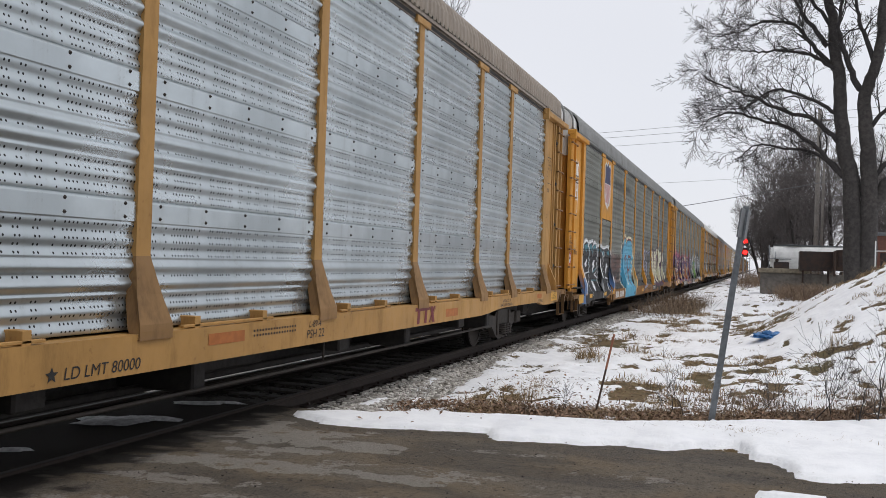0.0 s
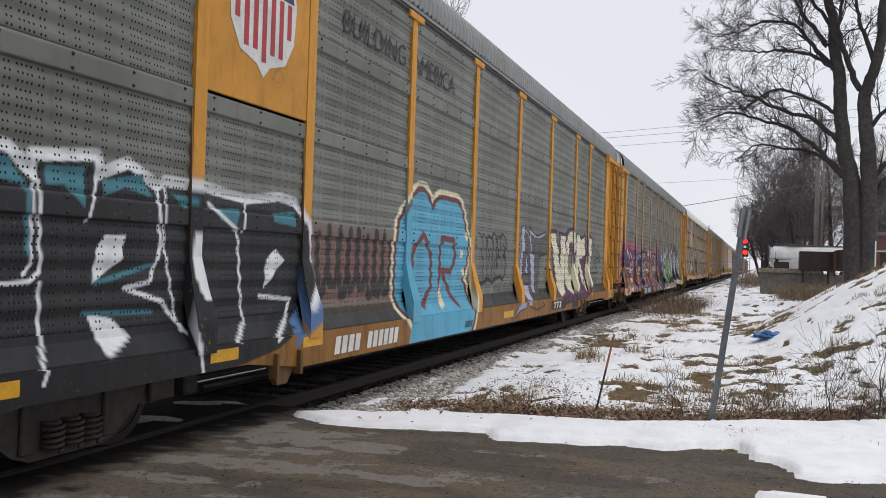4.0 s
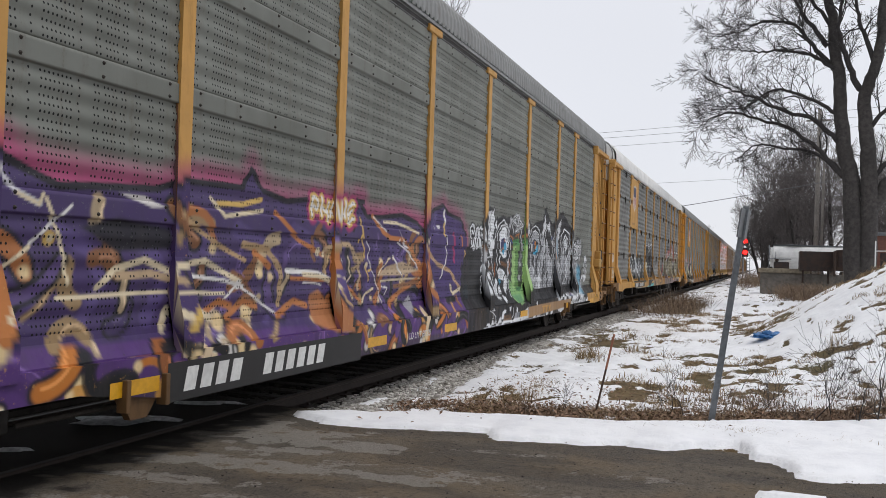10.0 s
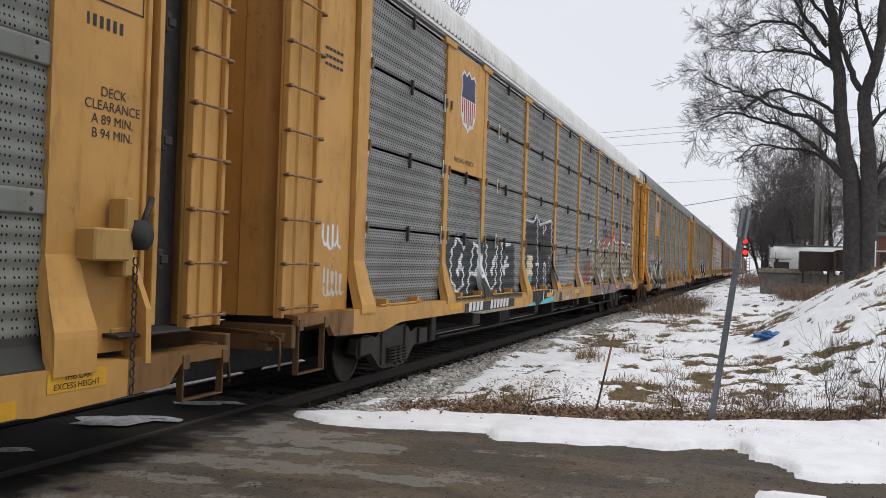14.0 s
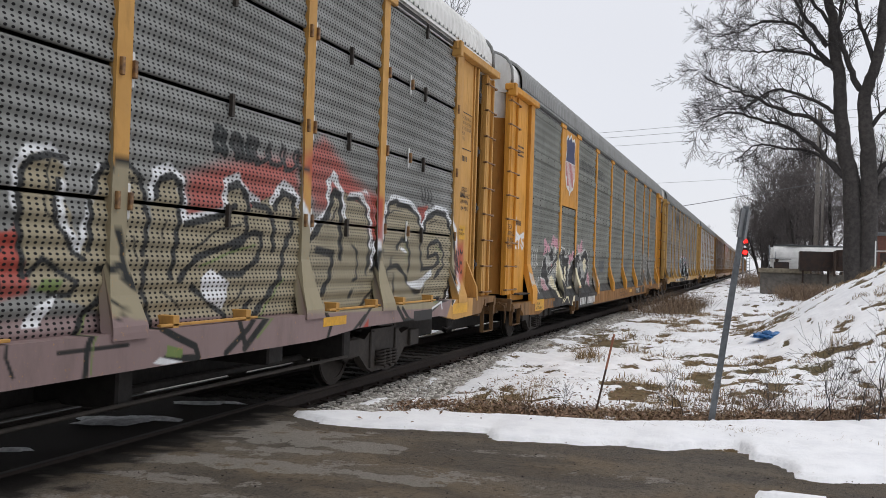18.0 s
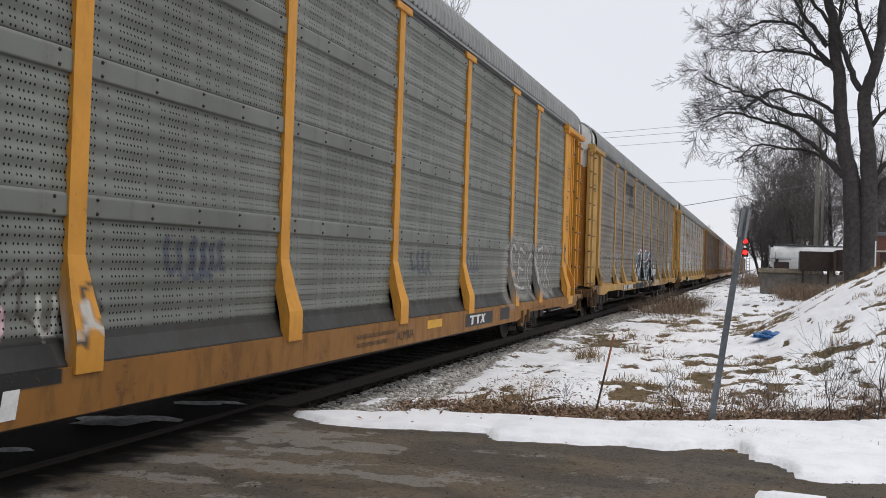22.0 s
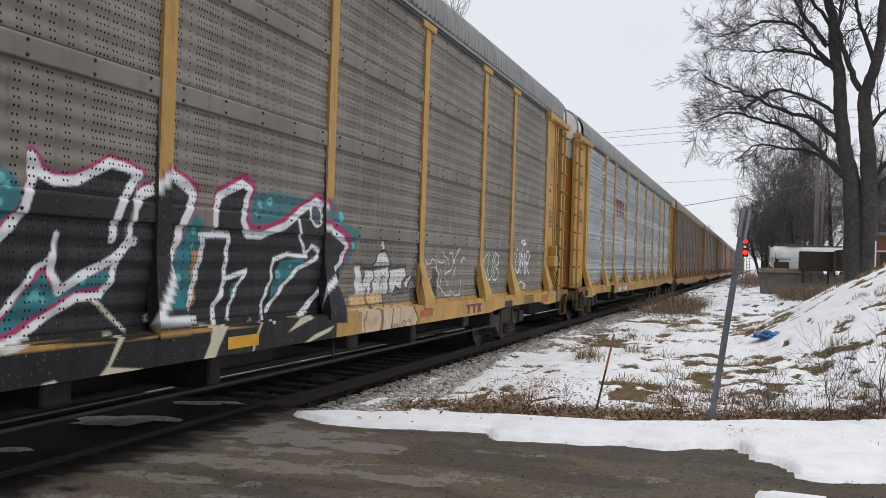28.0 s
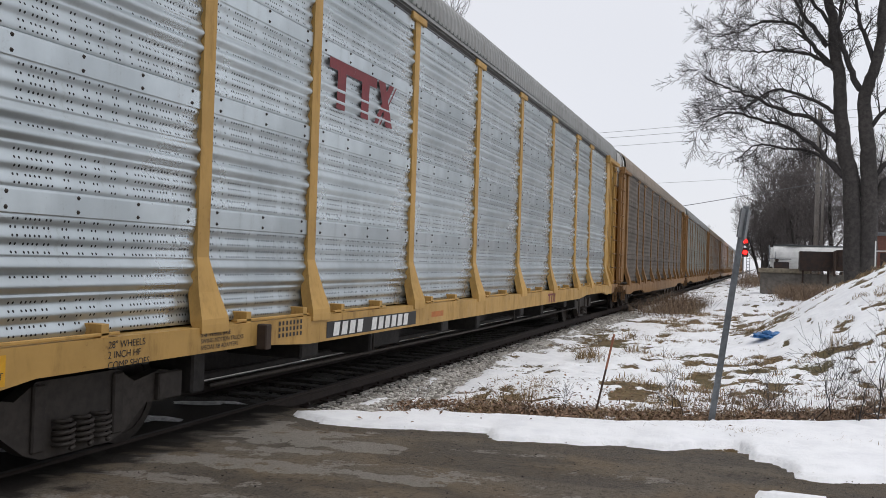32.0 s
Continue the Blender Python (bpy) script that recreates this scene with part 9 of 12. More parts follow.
def door_mesh(z0, z1):
    """Bowed end door: folded leaves with rows of rivets, facing -y."""
    plan = [(1.34, 0.10), (1.30, 0.0), (1.15, -0.13), (0.95, -0.215), (0.93, -0.20), (0.70, -0.27), (0.45, -0.31), (0.43, -0.295), (0.15, -0.325), (0.0, -0.33)]
    plan = plan + [(-x, y) for x, y in plan[-2::-1]]
    n = len(plan)
    verts = [(x, y, z) for z in (z0, z1) for x, y in plan] + [(x, 0.14, z) for z in (z0, z1) for x, y in plan]
    faces = []
    for i in range(n - 1):
        faces += [(i, i + 1, n + i + 1, n + i)[::-1], (2 * n + i, 3 * n + i, 3 * n + i + 1, 2 * n + i + 1)[::-1], (n + i, n + i + 1, 3 * n + i + 1, 3 * n + i), (i, 2 * n + i, 2 * n + i + 1, i + 1)]
    faces += [(0, n, 3 * n, 2 * n), (n - 1, 3 * n - 1, 4 * n - 1, 2 * n - 1)]
    for x in (1.05, 0.82, 0.58):
        for z in np.arange(z0 + 0.18, z1 - 0.05, 0.2):
            b = len(verts)
            yy = np.interp(x, [0, 0.45, 0.7, 0.95, 1.15, 1.3], [-0.33, -0.31, -0.27, -0.215, -0.13, 0.0]) - 0.002
            verts += [(x - .014, yy, z), (x, yy, z - .014), (x + .014, yy, z), (x, yy, z + .014), (x, yy - .012, z)]
            faces += [(b + 1, b, b + 4), (b + 2, b + 1, b + 4), (b + 3, b + 2, b + 4), (b, b + 3, b + 4)]
    return verts, faces


def text_mesh(txt, size, mat, align="LEFT", spread=1.0, shear=0.0, spacing=1.0):
    cu = bpy.data.curves.new("t", "FONT")
    cu.body, cu.size, cu.align_x, cu.shear, cu.space_line, cu.space_character, cu.offset = txt, size, align, shear, 1.0, spacing, 0.0
    ob = bpy.data.objects.new("t", cu)
    scene.collection.objects.link(ob)
    dg = bpy.context.evaluated_depsgraph_get()
    me = bpy.data.meshes.new_from_object(ob.evaluated_get(dg))
    bpy.data.objects.remove(ob)
    me.materials.clear()
    me.materials.append(mat)
    me.transform(Matrix(((0, 0, 1, 0), (spread, 0, 0, 0), (0, 1, 0, 0), (0, 0, 0, 1))))
    return me


def mark(parent, txt, size, y, z, mat=None, x=XF + 0.004, align="LEFT", spread=1.0, shear=0.0, name="stencil", label=""):
    mat = mat or BLACK
    key = ("txt", txt, size, mat.name, align, spread, shear)
    return tagged(part(name, once(key, lambda: text_mesh(txt, size, mat, align, spread, shear)), None, parent, label, (x, y, z)), kind="stuff")


def bars(parent, n, w, h, y, z, mat, x=XF + 0.004, gap=0.5, slant=0.0, name="stencil_line"):
    """A row of plain upright bars in place of a number."""
    me = bpy.data.meshes.new(name)
    V, F = [], []
    for k in range(n):
        a, b = k * w, k * w + w * (1 - gap)
        q = len(V)
        V += [(0, a, 0), (0, b, 0), (0, b + slant, h), (0, a + slant, h)]
        F.append((q, q + 1, q + 2, q + 3))
    return tagged(part(name, link_mesh(name, V, F, mat), None, parent, "", (x, y, z)), kind="stuff")


def plate(parent, y0, y1, z0, z1, mat, x=XF + 0.0035, name="decal", label="", lean=0.0):
    me = link_mesh(name, [(0, 0, 0), (0, y1 - y0, 0), (0, y1 - y0 + lean, z1 - z0), (0, lean, z1 - z0)], [(0, 1, 2, 3)], mat)
    return part(name, me, None, parent, label, (x, y0, z0))


def shield_mesh():
    """Plain shield: white edge, navy head, red and white stripes below."""
    rim = [(-.56, .62), (-.40, .74), (-.2, .66), (0, .80), (.2, .66), (.40, .74), (.56, .62), (.50, .36), (.60, .05), (.56, -.35), (.40, -.6), (.12, -.68), (0, -.80), (-.12, -.68), (-.40, -.6), (-.56, -.35), (-.60, .05), (-.50, .36)]
    V, F, M = [], [], []

    def poly(pts, x, m):
        b = len(V)
        V.extend([(x, y, z) for y, z in pts])
        F.append(tuple(range(b, b + len(pts))))
        M.append(m)
    poly(rim[::-1], 0.0, 0)
    s = 0.91
    order = [(-.56, .62), (-.40, .74), (-.2, .66), (0, .80), (.2, .66), (.40, .74), (.56, .62), (.50, .36)]
    poly([(y * s, z * s) for y, z in [(-.50, .36)] + order][::-1] + [(-.545, .06), (.545, .06)], 0.002, 1)
    for k in range(7):
        y = -0.50 + k * 0.1535
        z = -0.32 if abs(y + .04) > .42 else -0.55 - 0.1 * (abs(y + .04) < .12)
        poly([(y, .04), (y, z), (y + .08, z), (y + .08, .04)], 0.002, 2)
    me = link_mesh("emblem", V, F, [INK_WHITE, NAVY, RED])
    me.polygons.foreach_set("material_index", M)
    return me


def truck_parts(parent, yc, keyed):
    """A three-piece truck: cast side frames, bolster, springs, two wheelsets."""
    prof = [(-1.25, .42), (-1.22, .62), (-.95, .66), (-.62, .60), (-.42, .72), (.42, .72), (.62, .60), (.95, .66), (1.22, .62), (1.25, .42), (.98, .38), (.78, .40), (.52, .20), (.36, .14), (-.36, .14), (-.52, .20), (-.78, .40), (-.98, .38)]
    tr = part("truck", once("truck", lambda: bm_mesh("truck", boxes((-1.05, 1.05, -.2, .2, .42, .62), bev=.012), TRUCK)), None, parent, "grimy cast-steel freight truck", (0, yc, 0))
    side = once("side_frame", lambda: bm_mesh("side_frame", extrude(prof, 1.00, 1.12, "x"), TRUCK))
    part("side_frame", side, None, tr)
    part("side_frame", side, None, tr, "", (0, 0, 0), (0, 0, 180))
    for dy in (-1.2, .88):
        part("journal_box", once("jbox", lambda: bm_mesh("journal_box", boxes((1.10, 1.17, 0, .32, .40, .64), bev=.012), TRUCK)), None, tr, "", (0, dy, 0))
    for dy in (-.47, .35):
        part("column_guide", once("cguide", lambda: bm_mesh("column_guide", boxes((1.11, 1.15, 0, .12, .2, .7), bev=.012), TRUCK)), None, tr, "", (0, dy, 0))

    def spring():
        path = [((.075 * math.cos(a), .075 * math.sin(a), .2 + .22 * a / (10 * math.pi)), .018) for a in np.linspace(0, 10 * math.pi, 60)]
        return bars_mesh("spring", [path], TRUCK, 5)
    for dy in (-.19, 0.0, .19):
        part("spring", once("spring", spring), None, tr, "", (1.16, dy, 0))

    def wheelset():
        def ring(r0, r1, x0, x1):
            V = [(x, r * math.cos(a), r * math.sin(a)) for x, r in ((x0, r0), (x0, r1), (x1, r1), (x1, r0)) for a in np.arange(28) * 2 * math.pi / 28]
            F = [(k * 28 + i, k * 28 + (i + 1) % 28, (k + 1) % 4 * 28 + (i + 1) % 28, (k + 1) % 4 * 28 + i) for k in range(4) for i in range(28)]
            return V, F
        V, F = [], []
        for sx in (1, -1):
            for r0, r1, a, b in ((.02, .419, .70, .79), (.36, .445, .68, .705), (.34, .40, .785, .80), (.02, .11, .78, .98)):
                v, f = ring(r0, r1, sx * a, sx * b)
                o = len(V)
                V += v
                F += [tuple(q + o for q in t) for t in f]
            for k in range(6):
                a = k * math.pi / 3
                o = len(V)
                c, s_ = .22 * math.cos(a), .22 * math.sin(a)
                V += [(sx * .80, c - .03, s_), (sx * .80, c, s_ - .03), (sx * .80, c + .03, s_), (sx * .80, c, s_ + .03)]
                F.append((o, o + 1, o + 2, o + 3))
        v, f = ring(.0, .085, -.7, .7)
        o = len(V)
        V += v
        F += [tuple(q + o for q in t) for t in f]
        return link_mesh("wheelset", V, F, TREAD)
    for dy in (-.864, .864):
        w = part("wheelset", once("wheelset", wheelset), None, tr, "", (0, dy, .419))
        if keyed:
            WHEELS.append(w)


WHEELS, CARS = [], []


def ladder(parent, y0, y1, mat, z0, z1, rungs=9):
    """Stiles, a channel behind them and round rungs."""
    d = round(y1 - y0, 3)
    me = once(("ladder", d, mat.name), lambda: bm_mesh("ladder", extrude([(1.37, -.02), (1.40, -.02), (1.40, d * .4), (1.425, d * .43), (1.425, d * .57), (1.40, d * .6), (1.40, d + .02), (1.37, d + .02)], z0, z1, "z"), mat))
    ob = part("ladder", me, None, parent, "yellow side ladder with round steel rungs", (0, y0, 0))
    for a, x in ((-.02, 1.47), (d - .035, 1.45)):
        part("stile", once(("stile", mat.name, x), lambda: bm_mesh("stile", boxes((1.401, x, 0, .055, z0, z1), bev=.006), mat)), None, ob, "", (0, a, 0))
    rung = once(("rung", d), lambda: bars_mesh("rung", [[((1.44, -.03, 0), .013), ((1.50, -.02, 0), .013), ((1.50, d + .0, 0), .013), ((1.43, d + .02, 0), .013)], [((1.47, -.015, 0), .024), ((1.515, -.015, 0), .024)], [((1.46, d, 0), .024), ((1.505, d, 0), .024)]], BRUSHED, 6))
    for k in range(rungs):
        part("rung", rung, None, ob, "", (0, 0, z0 + .10 + k * .46))
    return ob


def autorack(name_label, style, scr, yel, roof, sill, sp=None, white_head=True, keyed=True, shield=False, skirted=True, legs=None, rear=0.0, crest=1.0):
    car = new("autorack_car")
    tagged(car, name_label, "rail car", "autorack cars of the freight train")
    CARS.append(car)
    top, ends, mid = sill
    # --- under frame
    sill_paint = YEL_SILL if yel is YEL_UP else yel
    near = part("side_sill", sill_mesh(top, ends, mid, sill_paint, sp), None, car)
    far = part("side_sill", sill_mesh(top, ends, mid, yel, None), None, car, "", (0, 24.06, 0), (0, 0, 180))
    for ya, yb in ((-1.72, -.42), (24.48, 25.78)):
        part("sill_end", sill_mesh(top, ends, mid, YEL_END, sp, ya, yb), None, car, "grimy rust-brown sill end")
        part("sill_end", sill_mesh(top, ends, mid, YEL_END, None, ya, yb), None, car, "", (0, 24.06, 0), (0, 0, 180))
    part("deck", once(("deck", top), lambda: bm_mesh("deck", boxes((-1.5, 1.5, -1.6, 25.66, top - .1, top - .03), (-1.24, 1.24, -.9, 24.8, 2.95, 3.02), bev=0), DARK)), None, car, "dark steel car decks")
    part("centre_sill", once("csill", lambda: bm_mesh("centre_sill", boxes((-.33, .33, -1.9, 25.96, .30, .85), (.55, .62, 2.2, 21.8, .36, .44), (-.62, -.55, 2.2, 21.8, .36, .44), (-1.2, 1.2, 3.2, 3.4, .40, .9), (-1.2, 1.2, 7.0, 7.2, .40, .9), (-1.2, 1.2, 11.6, 11.8, .40, .9), (-1.2, 1.2, 16.6, 16.8, .40, .9), (-1.2, 1.2, 20.6, 20.8, .40, .9), (-1.3, 1.3, 5, 5.4, .55, .9), (-1.3, 1.3, 9.5, 9.8, .55, .9), (-1.3, 1.3, 14.3, 14.6, .55, .9), (-1.3, 1.3, 18.7, 19.0, .55, .9), (.5, .95, 7.4, 8.6, .42, .8), (.45, .8, 12.2, 13.4, .48, .8), bev=.02), DARK)), None, car)
    for y0, y1 in ((-1.78, -1.70), (25.76, 25.84)):
        part("end_sill", once("esill", lambda: bm_mesh("end_sill", boxes((-1.58, 1.58, 0, .08, .74, .98), (.5, 1.3, -.03, .10, .70, .86), (1.2, 1.5, -.05, .05, .80, .9), bev=.01), YEL_GRIME)), None, car, "", (0, y0, 0))
    for y, sgn in ((-1.9, -1), (25.96, 1)):
        cp = part("coupler", once("coupler", lambda: bm_mesh("coupler", boxes((-.11, .11, -.5, .05, .74, .98), (-.2, .12, -.72, -.42, .70, 1.02), (.10, .2, -.66, -.5, .72, 1.0), bev=.03), TRUCK)), None, car, "cast steel knuckle coupler", (0, y, 0), (0, 0, 0 if sgn < 0 else 180))
    hose = once("hose", lambda: bars_mesh("air_hose", [[((.45, 0, .72), .022), ((.47, -.12, .6), .022), ((.46, -.26, .42), .022), ((.43, -.42, .36), .022), ((.38, -.5, .40), .022)]], DARK, 6))
    part("air_hose", hose, None, car, "", (0, -1.78, 0))
    part("air_hose", hose, None, car, "", (0, 25.84, 0), (0, 0, 180))
    truck_parts(car, 1.90, keyed)
    truck_parts(car, 22.0, keyed)
    cut = min(top - .10, ends + .16)
    step = once(("step", round(cut, 2)), lambda: bm_mesh("step", boxes((XF - .085, XF - .015, 0, .014, .47, cut + .05), (XF - .085, XF - .015, .55, .564, .47, cut + .05), (XF - .085, XF - .015, 0, .564, .456, .47), (XF - .02, XF + .012, -.035, .05, cut - .05, cut + .07), (XF - .02, XF + .012, .515, .60, cut - .05, cut + .07), bev=.003), YEL_GRIME))
    for y in (-1.66, 25.16):
        part("step", step, None, car, "grimy stirrup step", (0, y, 0))
    lever = once("lever", lambda: bars_mesh("uncoupling_lever", [[((.25, 0, .92), .014), ((1.1, -.02, .90), .014), ((1.38, -.02, .88), .014), ((1.47, -.04, .84), .014), ((1.50, -.07, .70), .014), ((1.50, -.09, .52), .014)], [((1.36, .05, .86), .03), ((1.36, -.05, .90), .03)]], YEL_GRIME, 6))
    part("uncoupling_lever", lever, None, car, "", (0, -1.80, 0))
    part("uncoupling_lever", lever, None, car, "", (0, 25.86, 0)).scale = (1, -1, 1)
    flap = once("flap", lambda: bm_mesh("rubber_flap", extrude([(XS - .16, 1.045), (XF - .06, 1.03), (XF - .04, 1.045), (XF - .06, 1.06), (XS - .16, 1.075)], 0, .86), DARK))
    part("rubber_flap", flap, None, car, "black rubber strip under the end panel", (0, -1.06, 0))
    part("rubber_flap", flap, None, car, "", (0, 24.42, 0))
    hinge = once("hinge", lambda: bm_mesh("door_hinge", boxes((1.36, 1.44, 0, .07, 0, .17), (1.40, 1.46, .02, .11, .05, .12), bev=.008), DARK))
    for k in range(4):
        part("door_hinge", hinge, None, car, "", (0, 24.98, 1.55 + .98 * k))
    if top < .9:
        pad = once("jack", lambda: bm_mesh("jack_pad", merge(extrude([(0, .99), (.44, .99), (.44, .80), (.30, .62), (.12, .62), (0, .80)], XF - .10, XF - .035, "x"), boxes((XF - .05, XF + .05, -.03, .02, .70, .95), (XF - .05, XF + .05, .42, .47, .70, .95), bev=.006)), YEL_GRIME))
        for y in (4.06, 19.5):
            part("jack_pad", pad, None, car, "rusty jacking bracket", (0, y, -.22))
    part("brake_rod", once("rod", lambda: bars_mesh("brake_rod", [[((1.25, 3.4, .46), .02), ((1.25, 12, .44), .02), ((1.25, 20.6, .46), .02)], [((1.25, 7, .44), .015), ((1.25, 7, .7), .015)], [((1.25, 14, .44), .015), ((1.25, 14, .7), .015)]], TRUCK, 5)), None, car)
    # --- posts, caps, fascia
    for i, y in enumerate(POSTS):
        w = 0.30 if i in (0, 9) else 0.17
        part("side_post", post_mesh(w, yel, top - 0.05, y, sp), None, car, "", (0, y, 0))
        part("post_leg", post_mesh(w, legs or yel, top - 0.05, y, sp, True), None, car, "", (0, y, 0))
        part("side_post", post_mesh(w, yel, top - 0.05, y, None), None, car, "", (0, y, 0), (0, 0, 180))
        if 0 < i < 9:
            part("post_cap", once(("cap", yel.name), lambda: bm_mesh("post_cap", boxes((XP - .06, XP + .03, -.26, .26, 5.03, 5.13), bev=.008), yel)), None, car, "", (0, y, 0))
    for y0, y1 in ((-1.9, 0.22), (23.55, 25.9)):
        me = once(("head", round(y1 - y0, 2), yel.name), lambda: bm_mesh("header_rail", boxes((XP - .10, XP + .07, 0, y1 - y0, 5.03, 5.15), (XP - .04, XP + .12, .02, .14, 4.92, 5.16), bev=.012), yel))
        part("header_rail", me, None, car, "", (0, y0, 0))
    part("fascia", once(("fascia", roof.name), lambda: bm_mesh("fascia", boxes((XS, XP - .015, -1.5, 25.5, 5.06, 5.24), (-XP + .015, -XS, -1.5, 25.5, 5.06, 5.24), bev=.004), roof)), None, car)
    # Dark strip laid on the fascia draws the shade of the eave gap.
    part("vent_slot", once("shade_strip", lambda: bm_mesh("vent_slot", boxes((XP - .014, XP - .006, -.9, 24.9, 5.075, 5.125), bev=0), DARK)), None, car, "dark strip standing for the shaded slot under the eaves")
    part("roof", roof_mesh(roof), None, car)
    # --- screens
    for i in range(9):
        a, b = POSTS[i] + (0.15 if i == 0 else 0.085), POSTS[i + 1] - (0.15 if i == 8 else 0.085)
        for j, (z0, z1) in enumerate(TIERS):
            if shield and i == 1 and j >= 2:
                continue
            paint = sp if (sp and j < (2 if style == "louvre" else 2)) else None
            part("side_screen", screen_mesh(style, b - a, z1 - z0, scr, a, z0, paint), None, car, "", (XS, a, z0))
        if style == "louvre":
            for z1 in (2.10, 3.12, 4.14):
                part("screen_clip", once("clip_pale", lambda: bm_mesh("screen_clip", boxes((XS + .012, XS + .03, .0, .045, -.16, .12), (XS + .012, XS + .03, b - a - .045, b - a, -.16, .12), bev=.008), INK_WHITE)), None, car, "", (0, a, z1))
                part("screen_latch", once("latch", lambda: bm_mesh("screen_latch", boxes((XS + .02, XS + .07, .0, .035, -.09, .05), (XS + .02, XS + .07, b - a - .035, b - a, -.09, .05), bev=.006), BRUSHED)), None, car, "", (0, a, z1))
        part("side_screen", screen_mesh("far", b - a, 3.98, scr), None, car, "", (-XS, b, 1.08), (0, 0, 180))
        if skirted:
            part("skirt_panel", skirt_mesh(b - a, top, yel if yel is YEL_PALE else SKIRT, a, sp), None, car, "", (0, a, 0))
        else:
            part("sill_clip", once(("clip", yel.name), lambda: bm_mesh("sill_clip", boxes((XS - .02, XF - .02, .45, .53, top - .02, top + .10), (XS - .02, XF - .02, 1.5, 1.58, top - .02, top + .10), (XF - .06, XF - .02, .3, 1.7, top + .012, top + .035), bev=.004), yel)), None, car, "", (0, a, 0))
    if shield:
        b = part("emblem_panel", once(("epanel", yel.name), lambda: bm_mesh("emblem_panel", boxes((XS, XS + .03, POSTS[1] + .085, POSTS[2] - .085, 3.14, 5.06), bev=.006), yel)), None, car)
        part("emblem", once("shield", shield_mesh), None, b, "navy, red and white striped shield", (XS + .034, 3.89, 4.22 if crest == 1 else 4.32)).scale = (1, crest, crest)
    # --- ends
    part("door_pocket_panel", pocket_mesh(1.0, yel, -1.22, sp), None, car, "", (0, -1.22, 0))
    part("door_pocket_panel", pocket_mesh(.86, yel, 23.98, sp), None, car, "", (0, 23.98, 0))
    part("corner_bar", once(("cbar", yel.name), lambda: bm_mesh("corner_bar", boxes((1.22, XP - .04, 24.78, 24.83, 1.1, 5.02), (1.22, XP - .02, 24.90, 24.96, 1.1, 5.02), (1.2, 1.42, 24.5, 24.78, 1.02, 1.1), bev=.006), yel)), None, car)
    for y in (24.66,):
        part("gusset", once(("gus", yel.name, top), lambda: bm_mesh("gusset", extrude([(XS - .05, 1.75), (XF, 1.25), (XF + .01, top - .05), (XS - .05, top - .05)], 0, .06), yel)), None, car, "", (0, y, 0))
    # Added dark sheet stops see-through; its end plate colours in the slot's shade.
    part("inner_liner", once("backing_sheet", lambda: bm_mesh("inner_liner", boxes((1.26, 1.285, -1.0, 24.9, .86, 5.06), (1.15, 1.28, 24.93, 25.37, 1.0, 5.02), bev=0), DARK)), None, car)
    ladder(car, -1.80, -1.12, yel, 1.05, 5.0)
    ladder(car, 25.36 + rear, 25.84 + rear, yel, 1.05, 5.0)
    for y, turn in ((-1.62, 0), (25.68, 180)):
        me = once(("door", yel.name, white_head), lambda: link_mesh("end_door", *door_mesh(1.06, 4.52 if white_head else 5.0), YEL_DOOR))
        d = part("end_door", me, None, car, "bowed yellow end doors with rivet rows", (0, y, 0), (0, 0, turn))
        if white_head:
            part("door_head", once("door_head", lambda: link_mesh("door_head", *door_mesh(4.52, 5.05), WHITE)), None, d, "white upper door band")
        part("roof_end", once(("rend", roof.name), lambda: bm_mesh("roof_end", extrude([(-1.34, 5.02), (1.34, 5.02)] + [(x * .955, z - .03) for x, z in ROOF[1:]] + [(-x * .955, z - .03) for x, z in ROOF[-2:0:-1]], -.10, .62), WHITE if white_head else roof)), None, d)
        part("roof_seal", once("seal", lambda: bars_mesh("roof_seal", [[((x, -.05, z), .028) for x, z in [(x * .965, z) for x, z in ROOF] + [(-x * .965, z) for x, z in ROOF[-2::-1]]]], ROOF_GREY, 5)), None, d)
        if turn == 0:
            mark(d, "CLOSE & LOCK\nDOORS BEFORE\nMOVING CAR", .105, .95, 2.2, x=0).matrix_local = Matrix.Translation((-.05, -.345, 2.45)) @ Matrix.Rotation(radians(-90), 4, "Z")
    return car, near


# ---------------------------------------------------------------- ground
def stepped(lo, a, b, hi, fine_step, grow=1.07):
    """Grid lines: even between a and b, wider and wider outside."""
    mid = list(np.arange(a, b, fine_step))
    out, s, v = [], fine_step, b
    while v < hi:
        out.append(v)
        s *= grow
        v += s
    out.append(hi)
    low, s, v = [], fine_step, a
    while v > lo:
        s *= grow
        v -= s
        low.append(max(v, lo))
    return np.array(low[::-1] + mid + out)


def snow_edge(x):
    """Where the snow along the road's edge begins."""
    e = np.interp(x, [-9, -4.85, -4.65, -4.5, -4.11, -3.7, -3.37, -2.49, -2.4, -2.29, -1.68, -1.17, -.75, -.42, -.15, -.05, 0, .2, .3, .36, .56, 1.04, 2, 4], [8.9, 8.6, 8.08, 7.95, 7.77, 7.77, 7.88, 8.10, 7.95, 7.84, 8.05, 8.2, 8.2, 8.55, 8.68, 8.42, 8.2, 8.08, 7.95, 7.62, 7.6, 7.85, 7.9, 7.7])
    return e + 0.10 * (fbm(x * 3.1, x * 0 + 4.5, 5) - 0.5) + 0.05 * (vnoise(x * 14, x * 0 + 2, 9) - .5)


def verge_line(x):
    """Where the ploughed snow ends and the leaf litter begins."""
    return np.interp(x, [-4.5, -3.7, -3.16, -2.52, -1.91, -1.32, -.48, .1, .69, 1.44, 3], [8.2, 8.5, 8.78, 9.0, 9.12, 9.2, 9.65, 10.1, 10.3, 10.9, 11.8])


